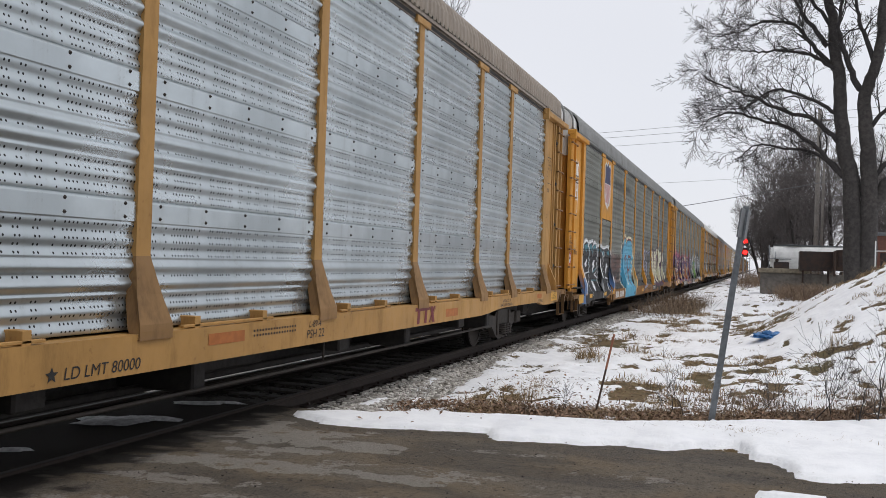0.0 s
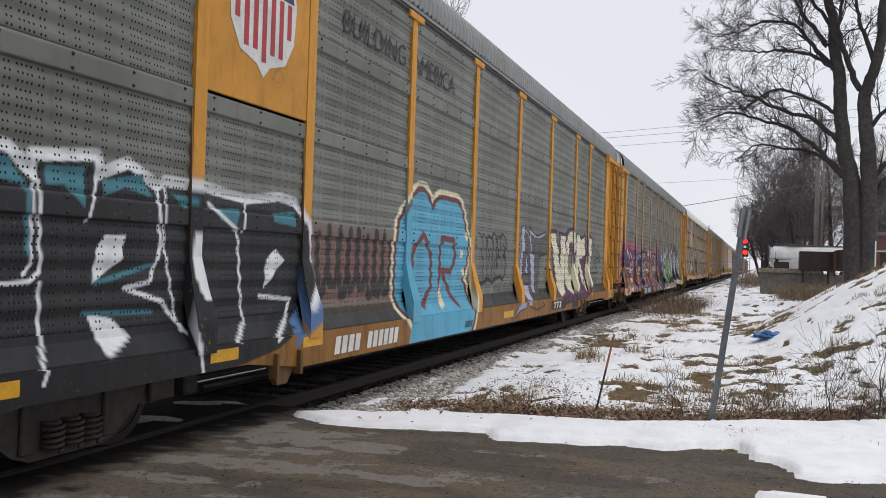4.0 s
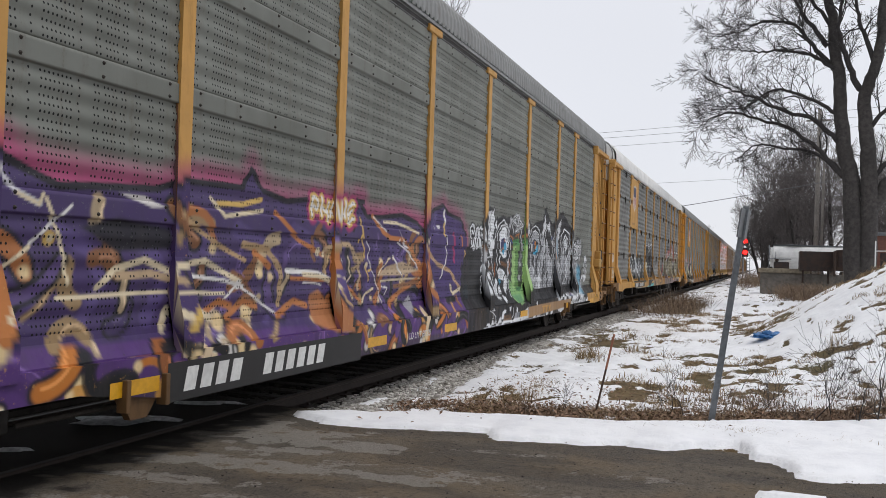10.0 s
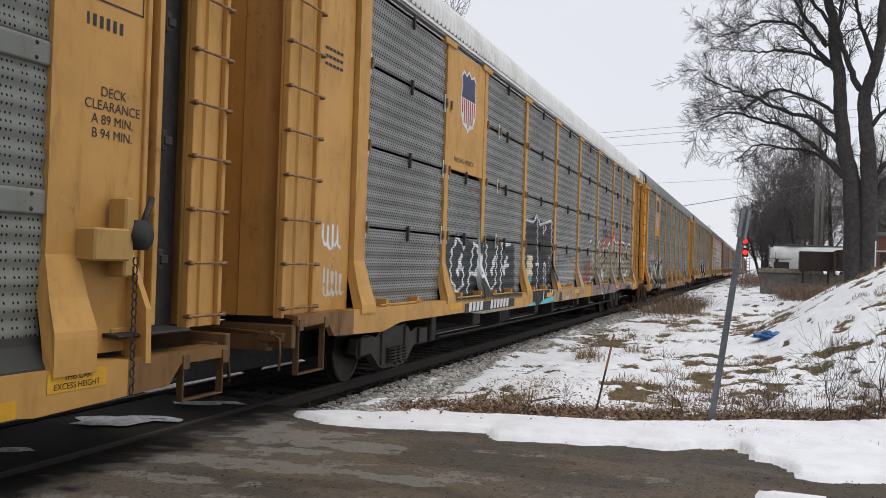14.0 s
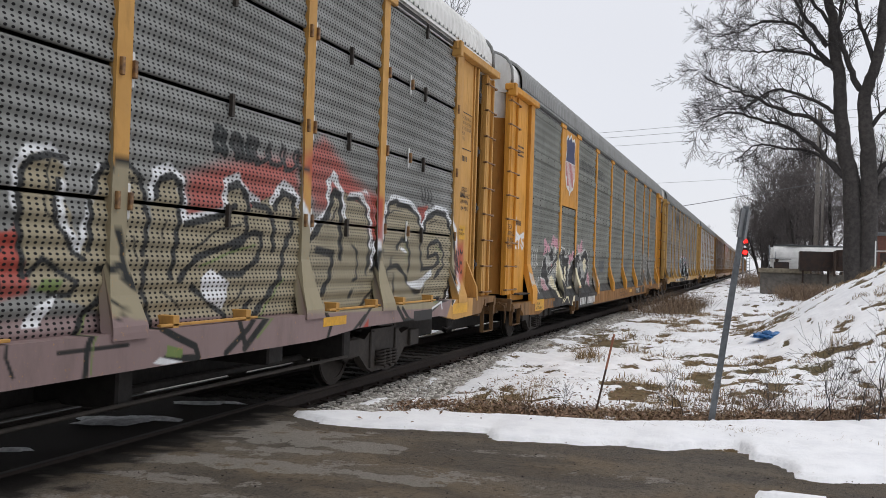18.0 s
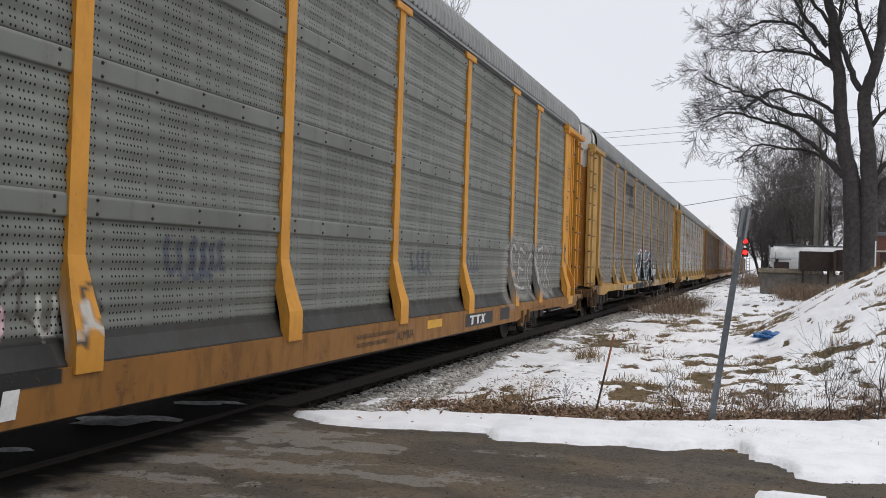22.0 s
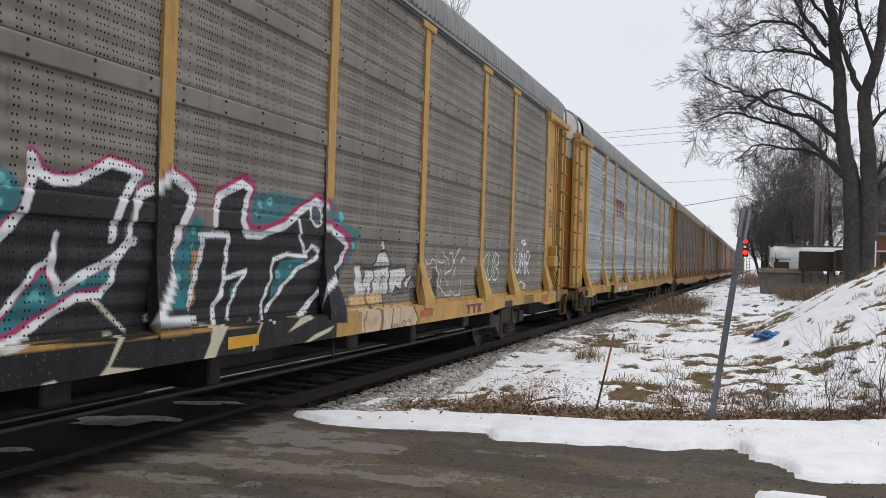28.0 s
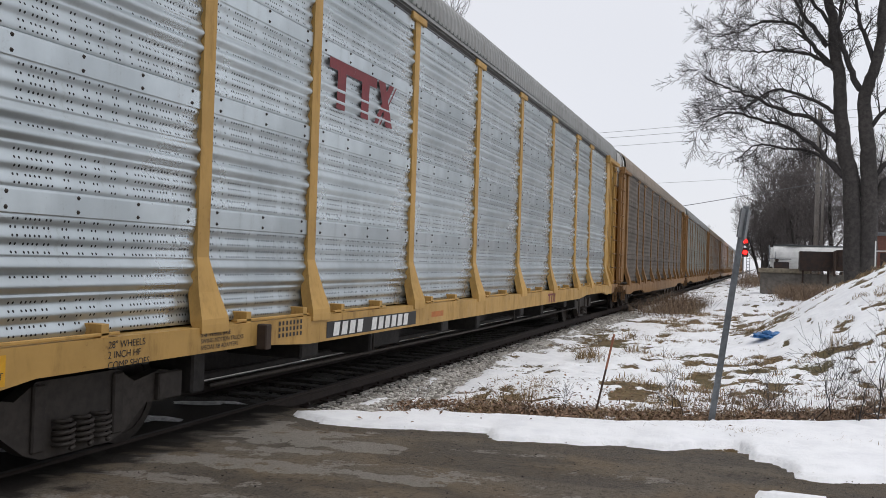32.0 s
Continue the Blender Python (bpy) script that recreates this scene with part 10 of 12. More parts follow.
def bank(x, y):
    """Height of the land, without its small relief."""
    d = np.abs(x - XC)
    low = -0.09 - 0.12 * sstep(11, 18, y)
    bed = np.interp(d, [0, 1.55, 1.9, 3.3], [-0.19, -0.19, -0.22, 0.0])
    z = np.where(d < 3.3, np.where(d < 1.9, bed, -0.22 + (low + 0.22) * sstep(1.9, 3.3, d)), low)
    verge = 1 - sstep(8.9, 10.6, y)
    z = z * (1 - verge) + np.where(d < 2.2, np.minimum(z, -.10), -0.02) * verge
    # spoil heap beside the line
    ramp = sstep(10.5, 23.0, y) * (1 - sstep(25, 40, y))
    z = z + ramp * (np.interp(x, [-1.6, -.6, .2, 1, 2.2, 3.6, 6, 12, 30], [0, .10, .30, .66, 1.42, 2.16, 2.9, 2.7, 1.2]) + .12 * sstep(-.2, 1.4, x))
    z = z + (1 - sstep(9.0, 14.0, y)) * sstep(8.8, 11, y) * 0.12 * sstep(.2, 3, x)
    z = z + sstep(34, 48, y) * 0.25 * sstep(-2.5, 0.5, x)
    return z


def ground():
    xs, ys = stepped(-2600, -5.3, 3.4, 2600, 0.052), stepped(-2600, 6.6, 12.5, 2600, 0.055, 1.028)
    X, Y = np.meshgrid(xs, ys)
    z = bank(X, Y)
    d = np.abs(X - XC)
    e = snow_edge(X)
    rough = sstep(8.6, 9.4, Y) * (1 - 0.6 * sstep(60, 150, Y))
    z = z + rough * ((fbm(X * 1.1, Y * 1.1, 21) - .5) * .16 + (fbm(X * 5, Y * 5, 22, 3) - .5) * .07)
    # snow cover
    n1, n2 = fbm(X * .55, Y * .30, 31), fbm(X * 2.6, Y * 1.5, 33, 5)
    n3 = fbm(X * 1.2, Y * .55, 35, 5)
    n4 = fbm(X * 3.4, Y * 2.4, 37, 4)
    cover = sstep(.42, .54, .20 * n1 + .30 * n2 + .22 * n3 + .28 * n4 + .030)
    B = verge_line(X)
    litter = sstep(-.12, .1, Y - B + .3 * (n2 - .5)) * (1 - sstep(.9, 1.9, Y - B + 1.2 * (n2 - .5))) * sstep(-3.6, -3.0, X + .5 * (n2 - .5))
    cover = cover * (1 - litter * sstep(.40, .52, n2 + .07))
    strip = sstep(33, 36, Y) * (1 - sstep(44, 48, Y)) * (1 - sstep(.5, 2, X))
    cover = cover * (1 - .8 * strip * (1 - sstep(-2.6, -1.8, X)))
    cover = np.maximum(cover, sstep(34, 40, Y) * (1 - sstep(62, 70, Y)) * sstep(-2.6, -2.0, X) * (1 - sstep(1.2, 2.2, X)) * sstep(.33, .42, n2))
    heap = sstep(.2, 1.2, X) * sstep(14, 20, Y) * (1 - sstep(36, 44, Y))
    cover = np.maximum(cover, heap * sstep(.40, .53, .35 * n2 + .35 * n3 + .3 * n4 + .045))
    soil = np.exp(-(((X - 3.0 - .5 * (n2 - .5)) / .62) ** 2 + ((Y - 27.5) / 2.2) ** 2)) > .42 + 1.6 * (n4 - .5)
    cover = np.where(soil, .0, cover)
    edge = np.interp(Y, [8.4, 9.86, 11.6, 13.7, 16.3, 24, 40], [2.42, 2.1, 1.93, 1.72, 1.5, 1.65, 1.8])
    stones = (1 - sstep(-.15, .12, d - edge + .5 * (n2 - .5))) * sstep(8.1, 8.35, Y)
    cover = cover * (1 - stones * sstep(.30, .45, .9 - n2 + .12 * sstep(0, 20, 20 - np.abs(Y - 12))))
    cover = np.maximum(cover, (1 - stones) * sstep(8.3, 8.6, Y) * (1 - sstep(11.5, 14, Y)) * (1 - sstep(-3.5, -2.9, X + .5 * (n1 - .5))) * sstep(.30, .40, n2))
    cover = np.where((d < 1.3) | ((X < XC) & (d < 1.75)), cover * .05, cover)
    rim = sstep(-.02, .05, Y - e) * (1 - sstep(-.12, .1, Y - B + .35 * (n2 - .5)))
    patch = np.exp(-(((X - .25) / .32) ** 2 + ((Y - 6.9 - .1 * X) / .12) ** 2) * 1.2) > .45 + .5 * (n2 - .5)
    on_road = (Y < B + .35 * (n2 - .5))
    cover = np.where(on_road & (X > -4.75), np.maximum(rim * 2.6, patch * 2.6), cover)
    cover = np.where(on_road & (X <= -4.75), cover * np.where(X < XC - 1.6, 1.0, sstep(8.6, 9.2, Y)), cover)
    ploughed = -0.05 + rim * (.085 + .05 * (n2 - .5) + .03 * sstep(0, .5, Y - e) + .03 * (n1 - .5)) + patch * .075
    z = np.where(X > -4.75, ploughed + (z - ploughed) * sstep(-.15, .35, Y - B), z)
    z = z + np.where(on_road, 0, cover * (.035 + .03 * n1))
    z = np.where((Y < 8.9) & (X <= -4.75), -0.12, z)
    n = len(xs)
    i, j = np.meshgrid(np.arange(len(ys) - 1), np.arange(n - 1), indexing="ij")
    a = (i * n + j).ravel()
    me = link_mesh("ground", np.stack([X.ravel(), Y.ravel(), z.ravel()], 1).tolist(), np.stack([a, a + 1, a + n + 1, a + n], 1).tolist(), GROUND, smooth=True)
    # Track grime together with the train's under-shade, both put into the colour.
    soot_shade = 1 - sstep(.9, 1.35, np.where(X < XC, d * .8, d) + .25 * (n2 - .5))
    for nm, v in (("snow", cover), ("stones", stones), ("litter", litter), ("soot_shade", soot_shade)):
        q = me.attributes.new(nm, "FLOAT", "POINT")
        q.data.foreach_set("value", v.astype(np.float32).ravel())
    tagged(new("ground", me), "winter ground with patchy snow, dead grass and a spoil heap", "ground", kind="structure")


def ground_material():
    N = Nodes("patchy_snow_ground")
    w = N.c.outputs["Object"]
    a, b, c = N.noise(3.2, 6, .65), N.noise(26, 5, .7), N.noise(.5, 4, .6)
    grass = N.mix(N.ramp(a, .35, .65), (0.135, 0.092, 0.045), (0.06, 0.042, 0.024))
    grass = N.mix(N.ramp(b, .4, .65, 0, .7), grass, (0.21, 0.15, 0.075))
    grass = N.mix(N.ramp(c, .5, .66, 0, .55), grass, (0.075, 0.075, 0.03))
    leaf = N.mix(N.ramp(b, .35, .65), (0.05, 0.03, 0.018), (0.15, 0.085, 0.05))
    col = N.mix(N.attr("litter"), grass, leaf)
    rock = N.mix(N.ramp(b, .35, .65), (0.24, 0.22, 0.195), (0.60, 0.57, 0.53))
    col = N.mix(N.ramp(N.attr("stones"), .2, .6), col, rock)
    # Soot and the shade beneath the cars, mixed in as near-black.
    col = N.mix(N.math("MULTIPLY", N.attr("soot_shade"), .92), col, (0.034, 0.030, 0.027))
    d = N.noise(9, 6, .75)
    sn = N.math("ADD", N.attr("snow"), N.math("ADD", N.math("MULTIPLY", N.math("SUBTRACT", b, .5), .8), N.math("MULTIPLY", N.math("SUBTRACT", d, .5), 2.2)))
    sn = N.ramp(sn, .38, .56)
    white = N.mix(N.ramp(a, .4, .7), (0.90, 0.905, 0.92), (0.81, 0.815, 0.84))
    white = N.mix(N.ramp(N.math("MULTIPLY", b, c), .33, .42, 0, .55), white, (0.34, 0.29, 0.23))
    col = N.mix(sn, col, white)
    N.bump(N.math("ADD", N.math("MULTIPLY", b, .6), a), .5, .03)
    return N.done(col, N.ramp(sn, 0, 1, .95, .6), 0, .3)


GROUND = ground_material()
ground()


def road():
    xs, ys = stepped(-60, -7.2, 3.0, 60, .05, 1.2), stepped(-60, 3.2, 8.42, 8.46, .05, 1.2)
    X, Y = np.meshgrid(xs, ys)
    n1, n2, n3 = fbm(X * .9, Y * 2.2, 41), fbm(X * 4, Y * 8, 43, 5), fbm(X * .35, Y * .5, 45)
    dry = np.zeros_like(X)
    for cx, cy, rx, ry, g in ((-4.15, 6.95, .75, .52, .95), (-3.35, 6.95, .55, .22, .8), (-3.6, 6.0, 1.5, .16, .75), (-4.75, 5.75, .5, .12, .7), (-4.2, 5.35, .9, .12, .6), (-2.4, 6.4, .9, .12, .45), (-5.3, 5.1, .7, .16, .6), (-2.2, 7.35, .9, .1, .5),
                              (-4.0, 4.6, 1.1, .18, .5), (-1.2, 6.1, .8, .2, .35), (-4.62, 7.45, .35, .3, .7), (-1.9, 5.5, .7, .12, .5), (-.4, 5.9, .6, .1, .45), (-3.0, 5.2, .5, .1, .6), (-.9, 7.0, .5, .08, .4), (-1.6, 4.9, .9, .12, .5)):
        q = np.hypot((X - cx) / rx, (Y - cy - .12 * (X - cx)) / ry)
        dry = np.maximum(dry, g * (1 - sstep(.55, 1.15, q + 2.4 * (n2 - .5) + .8 * (n1 - .5))))
    dark = .75 * np.exp(-(((X + 4.55) / .55) ** 2 + ((Y - 6.75) / .28) ** 2) * 1.4) * (n2 > .42)
    dry = np.clip(dry - dark, 0, 1)
    wet = sstep(.46, .60, n1) * .8
    wet = np.maximum(wet, 1 - sstep(-5.3, -4.6, X + .5 * (n3 - .5)))
    # Oil-stained crossing asphalt; the train's shade over it is in this mask too.
    oil_shade = 1 - sstep(-4.95, -4.6, X + 1.1 * (n2 - .5) + .7 * (n1 - .5))
    wet = np.maximum(wet, .9 * np.exp(-((Y - snow_edge(X) + .12) / .22) ** 2))
    z = -.012 + (n3 - .5) * .03 - .012 * wet + (n2 - .5) * .006
    rail = (np.abs(np.abs(X - XC) - .682) < .042)
    z = np.where(rail, -.06, z)
    n = len(xs)
    i, j = np.meshgrid(np.arange(len(ys) - 1), np.arange(n - 1), indexing="ij")
    a = (i * n + j).ravel()
    me = link_mesh("road", np.stack([X.ravel(), Y.ravel(), z.ravel()], 1).tolist(), np.stack([a, a + 1, a + n + 1, a + n], 1).tolist(), ASPHALT, smooth=True)
    for nm, v in (("dry", dry), ("wet", wet), ("oil_shade", oil_shade)):
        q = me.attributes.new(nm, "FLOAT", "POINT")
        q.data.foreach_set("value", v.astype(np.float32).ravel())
    tagged(new("road", me), "worn wet asphalt road with dry pale patches", "road", kind="structure")


def asphalt():
    N = Nodes("worn_wet_asphalt")
    b, a, c = N.noise(70, 5, .75), N.noise(6, 5, .6), N.noise(1.1, 4, .6)
    col = N.mix(N.ramp(b, .35, .7), (0.25, 0.21, 0.165), (0.11, 0.094, 0.075))
    col = N.mix(N.ramp(c, .42, .62, 0, .7), col, (0.23, 0.175, 0.115))
    col = N.mix(N.ramp(N.noise(17, 6, .8), .5, .62, 0, .6), col, (0.055, 0.047, 0.04))
    col = N.mix(N.ramp(N.noise(38, 4, .7), .55, .66, 0, .5), col, (0.24, 0.20, 0.16))
    col = N.mix(N.ramp(N.noise(130, 2, .5), .66, .72, 0, .8), col, (0.20, 0.18, 0.15))
    col = N.mix(N.math("MULTIPLY", N.attr("wet"), .5), col, (0.036, 0.032, 0.029))
    dry = N.ramp(N.math("ADD", N.attr("dry"), N.math("ADD", N.math("MULTIPLY", N.math("SUBTRACT", a, .5), 1.5), N.math("MULTIPLY", N.math("SUBTRACT", N.noise(30, 4, .7), .5), 1.6))), .38, .58)
    pale = N.mix(N.ramp(b, .35, .7), (0.40, 0.37, 0.325), (0.25, 0.225, 0.195))
    col = N.mix(N.math("MULTIPLY", dry, .8), col, pale)
    # Stain and painted-in shade by the track darken the asphalt.
    col = N.mix(N.math("MULTIPLY", N.attr("oil_shade"), .9), col, (0.042, 0.038, 0.036))
    N.bump(N.math("ADD", b, N.math("ADD", N.math("MULTIPLY", a, .5), N.noise(28, 4, .7))), 1.0, .03)
    r = N.math("ADD", N.math("SUBTRACT", .86, N.math("MULTIPLY", N.attr("wet"), .16)), N.math("MULTIPLY", dry, .12), True)
    return N.done(col, r, 0, N.math("SUBTRACT", .20, N.math("MULTIPLY", N.attr("oil_shade"), .19)))


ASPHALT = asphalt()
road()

# ---------------------------------------------------------------- track
RAIL = plain("brown_rail_steel", (0.036, 0.024, 0.019), .6, .25, .4, 18, .3)
RAILTOP = plain("worn_rail_head", (0.035, 0.029, 0.026), .7, .1, .2, 30, .05)
TIE = plain("creosoted_tie", (0.045, 0.036, 0.029), .85, 0, .5, 10, .6, .02)
track = tagged(new("railway_track"), "brown steel rails on dark wooden ties", "railway track", kind="structure")
rail_prof = [(-.075, -.172), (.075, -.172), (.075, -.16), (.012, -.14), (.010, -.05), (.036, -.035), (.036, -.006), (.030, 0), (-.030, 0), (-.036, -.006), (-.036, -.035), (-.010, -.05), (-.012, -.14), (-.075, -.16)]
for sx in (-.7525, .7525):
    r = part("rail", extrude(rail_prof, -40, 900), RAIL, track, "", (XC + sx, 0, 0))
    part("rail_head", boxes((-.024, .024, -40, 900, -.001, .0025)), RAILTOP, r, "polished running surface")
tie_me = bm_mesh("tie", boxes((-1.3, 1.3, -.11, .11, -.34, -.165), bev=.012), TIE)
for k in range(150):
    part("tie", tie_me, None, track, "", (XC + .02 * math.sin(k * 3.1), 8.75 + .52 * k, .004 * math.sin(k * 1.7)), (0, 0, 1.2 * math.sin(k * 5.3)))
spike = bm_mesh("tie_plate", boxes((-.17, .17, -.09, .09, -.168, -.150), (-.12, -.09, -.05, -.02, -.15, -.115), (.09, .12, .02, .05, -.15, -.115), bev=.003), RAIL)
for k in range(60):
    part("tie_plate", spike, None, track, "", (XC + .7525, 8.75 + .52 * k, 0))


def stone_cloud(name, spots, rng, mat, label, category, flat=.7):
    """Loose angular stones in one mesh."""
    V, F = [], []
    cube = np.array([(-1, -1, -1), (1, -1, -1), (1, 1, -1), (-1, 1, -1), (-1, -1, 1), (1, -1, 1), (1, 1, 1), (-1, 1, 1)], float)
    quads = [(0, 3, 2, 1), (4, 5, 6, 7), (0, 1, 5, 4), (1, 2, 6, 5), (2, 3, 7, 6), (3, 0, 4, 7)]
    for x, y, z, r in spots:
        p = cube * (r * rng.uniform(.55, 1.1, 3)) * np.array((1, 1, flat))
        p = p * rng.uniform(.65, 1.1, (8, 1))
        q = rng.uniform(0, 2 * np.pi)
        c, s = np.cos(q), np.sin(q)
        p = np.stack([c * p[:, 0] - s * p[:, 1], s * p[:, 0] + c * p[:, 1], p[:, 2]], 1) + (x, y, z + r * .2)
        b = len(V)
        V.extend(p.tolist())
        F.extend([tuple(b + i for i in f) for f in quads])
    tagged(new(name, link_mesh(name, V, F, mat)), label, category, kind="stuff")


rng = np.random.RandomState(5)
STONE = islands("ballast_stone", (0.25, 0.225, 0.195), (0.74, 0.71, 0.66), .85)
sp_ = []
while len(sp_) < 9000:
    y = 8.3 + 26 * rng.rand() ** 1.8
    d = rng.choice((rng.uniform(.95, 1.4), rng.uniform(1.3, 2.5), rng.uniform(1.2, 2.1)))
    if d > 1.9 and rng.rand() < .35 + .03 * (y - 9):
        continue
    sp_.append((XC + d, y, float(bank(np.array(XC + d), np.array(y))) + .015, rng.uniform(.012, .03) * (1 + .02 * (y - 9))))
stone_cloud("ballast", sp_, rng, STONE, "crushed pale limestone ballast beside the rail", "gravel")
# Dirty stones, coloured darker still for the shade the cars throw.
SOOTY_SHADED = islands("sooty_shaded_ballast_stone", (0.012, 0.010, 0.009), (0.05, 0.043, 0.037), .9)
dark_ = [(XC + rng.uniform(-.66, .66), 8.6 + 24 * rng.rand() ** 1.6, -.19, rng.uniform(.018, .04)) for _ in range(1800)]
stone_cloud("track_bed", dark_, rng, SOOTY_SHADED, "sooty ballast between the rails, darkened for the shade under the train", "gravel")
grit = [(rng.uniform(-4.6, 1.2), rng.uniform(4.6, 8.1), -.012, rng.uniform(.003, .008)) for _ in range(900)]
stone_cloud("road_grit", grit, rng, islands("road_grit_stone", (0.03, 0.026, 0.022), (0.22, 0.19, 0.16), .9), "loose grit scattered on the asphalt", "grit")


# ---------------------------------------------------------------- grass, litter, weeds
def land(x, y):
    return float(bank(np.array(float(x)), np.array(float(y))))


def blades(name, clumps, rng, mat, label, category, tall=.25, spread=.12, n=18, wide=.006, lean=.55):
    V, F = [], []
    for x, y, s in clumps:
        z = land(x, y)
        for _ in range(n):
            a, rr = rng.uniform(0, 2 * np.pi), spread * s * rng.rand() ** .5
            px, py = x + rr * np.cos(a), y + rr * np.sin(a)
            h, t, q = tall * s * rng.uniform(.5, 1.2), rng.uniform(.1, lean) * 1.4, rng.uniform(0, 2 * np.pi)
            dx, dy = np.cos(q) * t * h, np.sin(q) * t * h
            wx, wy = -np.sin(q) * wide * (1 + .03 * y), np.cos(q) * wide * (1 + .03 * y)
            b = len(V)
            V += [(px - wx, py - wy, z - .02), (px + wx, py + wy, z - .02), (px + dx * .4 + wx * .8, py + dy * .4 + wy * .8, z + h * .6), (px + dx * .4 - wx * .8, py + dy * .4 - wy * .8, z + h * .6), (px + dx, py + dy, z + h * .9)]
            F += [(b, b + 1, b + 2, b + 3), (b + 3, b + 2, b + 4)]
    tagged(new(name, link_mesh(name, V, F, mat)), label, category, kind="stuff")


STRAW = islands("dead_straw_grass", (0.12, 0.08, 0.045), (0.40, 0.29, 0.16), .9)
BROWNG = islands("brown_dead_weed", (0.09, 0.062, 0.045), (0.28, 0.20, 0.135), .9)
rng = np.random.RandomState(12)
cl = []
while len(cl) < 2600:
    x, y = rng.uniform(-3.6, 3.6), 9.0 + rng.rand() ** 1.5 * 30
    v = float(fbm(np.array(x * .9), np.array(y * .5), 51))
    if v > .49 + .03 * (x > .5):
        cl.append((x, y, rng.uniform(.5, 1.1)))
blades("dead_grass", cl, rng, STRAW, "matted straw-coloured dead grass poking through snow", "grass", .11, .17, 14, .0035, 1.6)
blades("grass_tuft", [(-3.05 + .1 * rng.randn(), 16.2 + .25 * rng.randn(), 1) for _ in range(7)] + [(-2.45, 18.4, .9), (-2.5, 18.6, .9), (-1.0, 14.0, .7), (.35, 14.6, .6), (-3.0, 22, 1), (1.4, 17, .7)], rng, STRAW, "tall tufts of straw-coloured grass", "grass", .36, .2, 30, .0035, 1.3)
cl = [(x, float(verge_line(x)) + rng.normal(.65, .4), rng.uniform(.6, 1.2)) for x in rng.uniform(-3.7, 2.6, 460)]
cl += [(x, float(verge_line(x)) + rng.uniform(.2, 2.6), rng.uniform(.9, 2.0)) for x in rng.uniform(-.7, 2.6, 260)]
blades("roadside_weeds", cl, rng, BROWNG, "brown trampled weeds along the road's edge", "weeds", .10, .17, 12, .0035, 1.7)
cl = [(rng.uniform(-4.3, -2.4), rng.uniform(32, 46), rng.uniform(.7, 1.3)) for _ in range(150)] + [(rng.uniform(1.5, 4), rng.uniform(47, 59), rng.uniform(.9, 1.7)) for _ in range(260)] + [(rng.uniform(-1.5, 12), rng.uniform(78, 112), rng.uniform(1.6, 3.2)) for _ in range(420)]
blades("tall_brush", cl, rng, BROWNG, "tall brown winter brush beside the track", "brush", .68, .6, 13, .0028, 1.5)

rng = np.random.RandomState(14)
V, F = [], []
for _ in range(5200):
    x = rng.uniform(-3.9, 2.9)
    y = float(verge_line(x)) + rng.normal(.55, .36)
    if rng.rand() < .2:
        y = rng.uniform(10, 13)
    z, q, r = land(x, y) + rng.uniform(.02, .10), rng.uniform(0, 6.28), rng.uniform(.016, .036)
    c, s, t = np.cos(q) * r, np.sin(q) * r, rng.uniform(-.02, .02)
    b = len(V)
    V += [(x - c, y - s, z - t), (x + s * .6, y - c * .6, z + .004), (x + c, y + s, z + t), (x - s * .6, y + c * .6, z + .012)]
    F += [(b, b + 1, b + 2), (b, b + 2, b + 3)]
LEAF = islands("fallen_brown_leaf", (0.08, 0.048, 0.03), (0.33, 0.21, 0.14), .85)
tagged(new("leaf_litter", link_mesh("leaf_litter", V, F, LEAF)), "fallen brown oak leaves along the roadside", "leaves", kind="stuff")


# ---------------------------------------------------------------- bare trees
def grow(rng, paths, p, d, r, ln, depth, sides, lift=.12, droop=0.0, min_r=.006):
    """One limb and all that forks from it."""
    pts, n = [(p.copy(), r)], 4 if depth > 1 else 3
    for k in range(n):
        d = d + rng.normal(0, .13, 3) + np.array((0, 0, lift - droop * k / n))
        d /= np.linalg.norm(d)
        p = p + d * ln / n
        pts.append((p.copy(), max(min_r, r * (1 - .42 * (k + 1) / n))))
    paths.append((pts, sides if depth > 2 else 3))
    if depth <= 0:
        return
    kids = 4 if depth in (1, 2) else 3
    for k in range(kids):
        i = n if k == 0 else rng.randint(1, n + 1)
        q, rr = pts[i]
        ax = rng.normal(0, 1, 3)
        ax -= ax.dot(d) * d
        ax /= np.linalg.norm(ax)
        ang = rng.uniform(.15, .4) if k == 0 else rng.uniform(.45, .95)
        nd = d * np.cos(ang) + ax * np.sin(ang)
        grow(rng, paths, q.copy(), nd, max(min_r, rr * (.86 if k == 0 else rng.uniform(.42, .64))), ln * rng.uniform(.62, .84), depth - 1, sides, lift, droop, min_r)


BARK = plain("grey_brown_bark", (0.066, 0.059, 0.055), .9, 0, .5, 6, .8, .05)
TWIG = plain("dark_winter_twig", (0.050, 0.045, 0.044), .9, 0, .4, 5, .2)


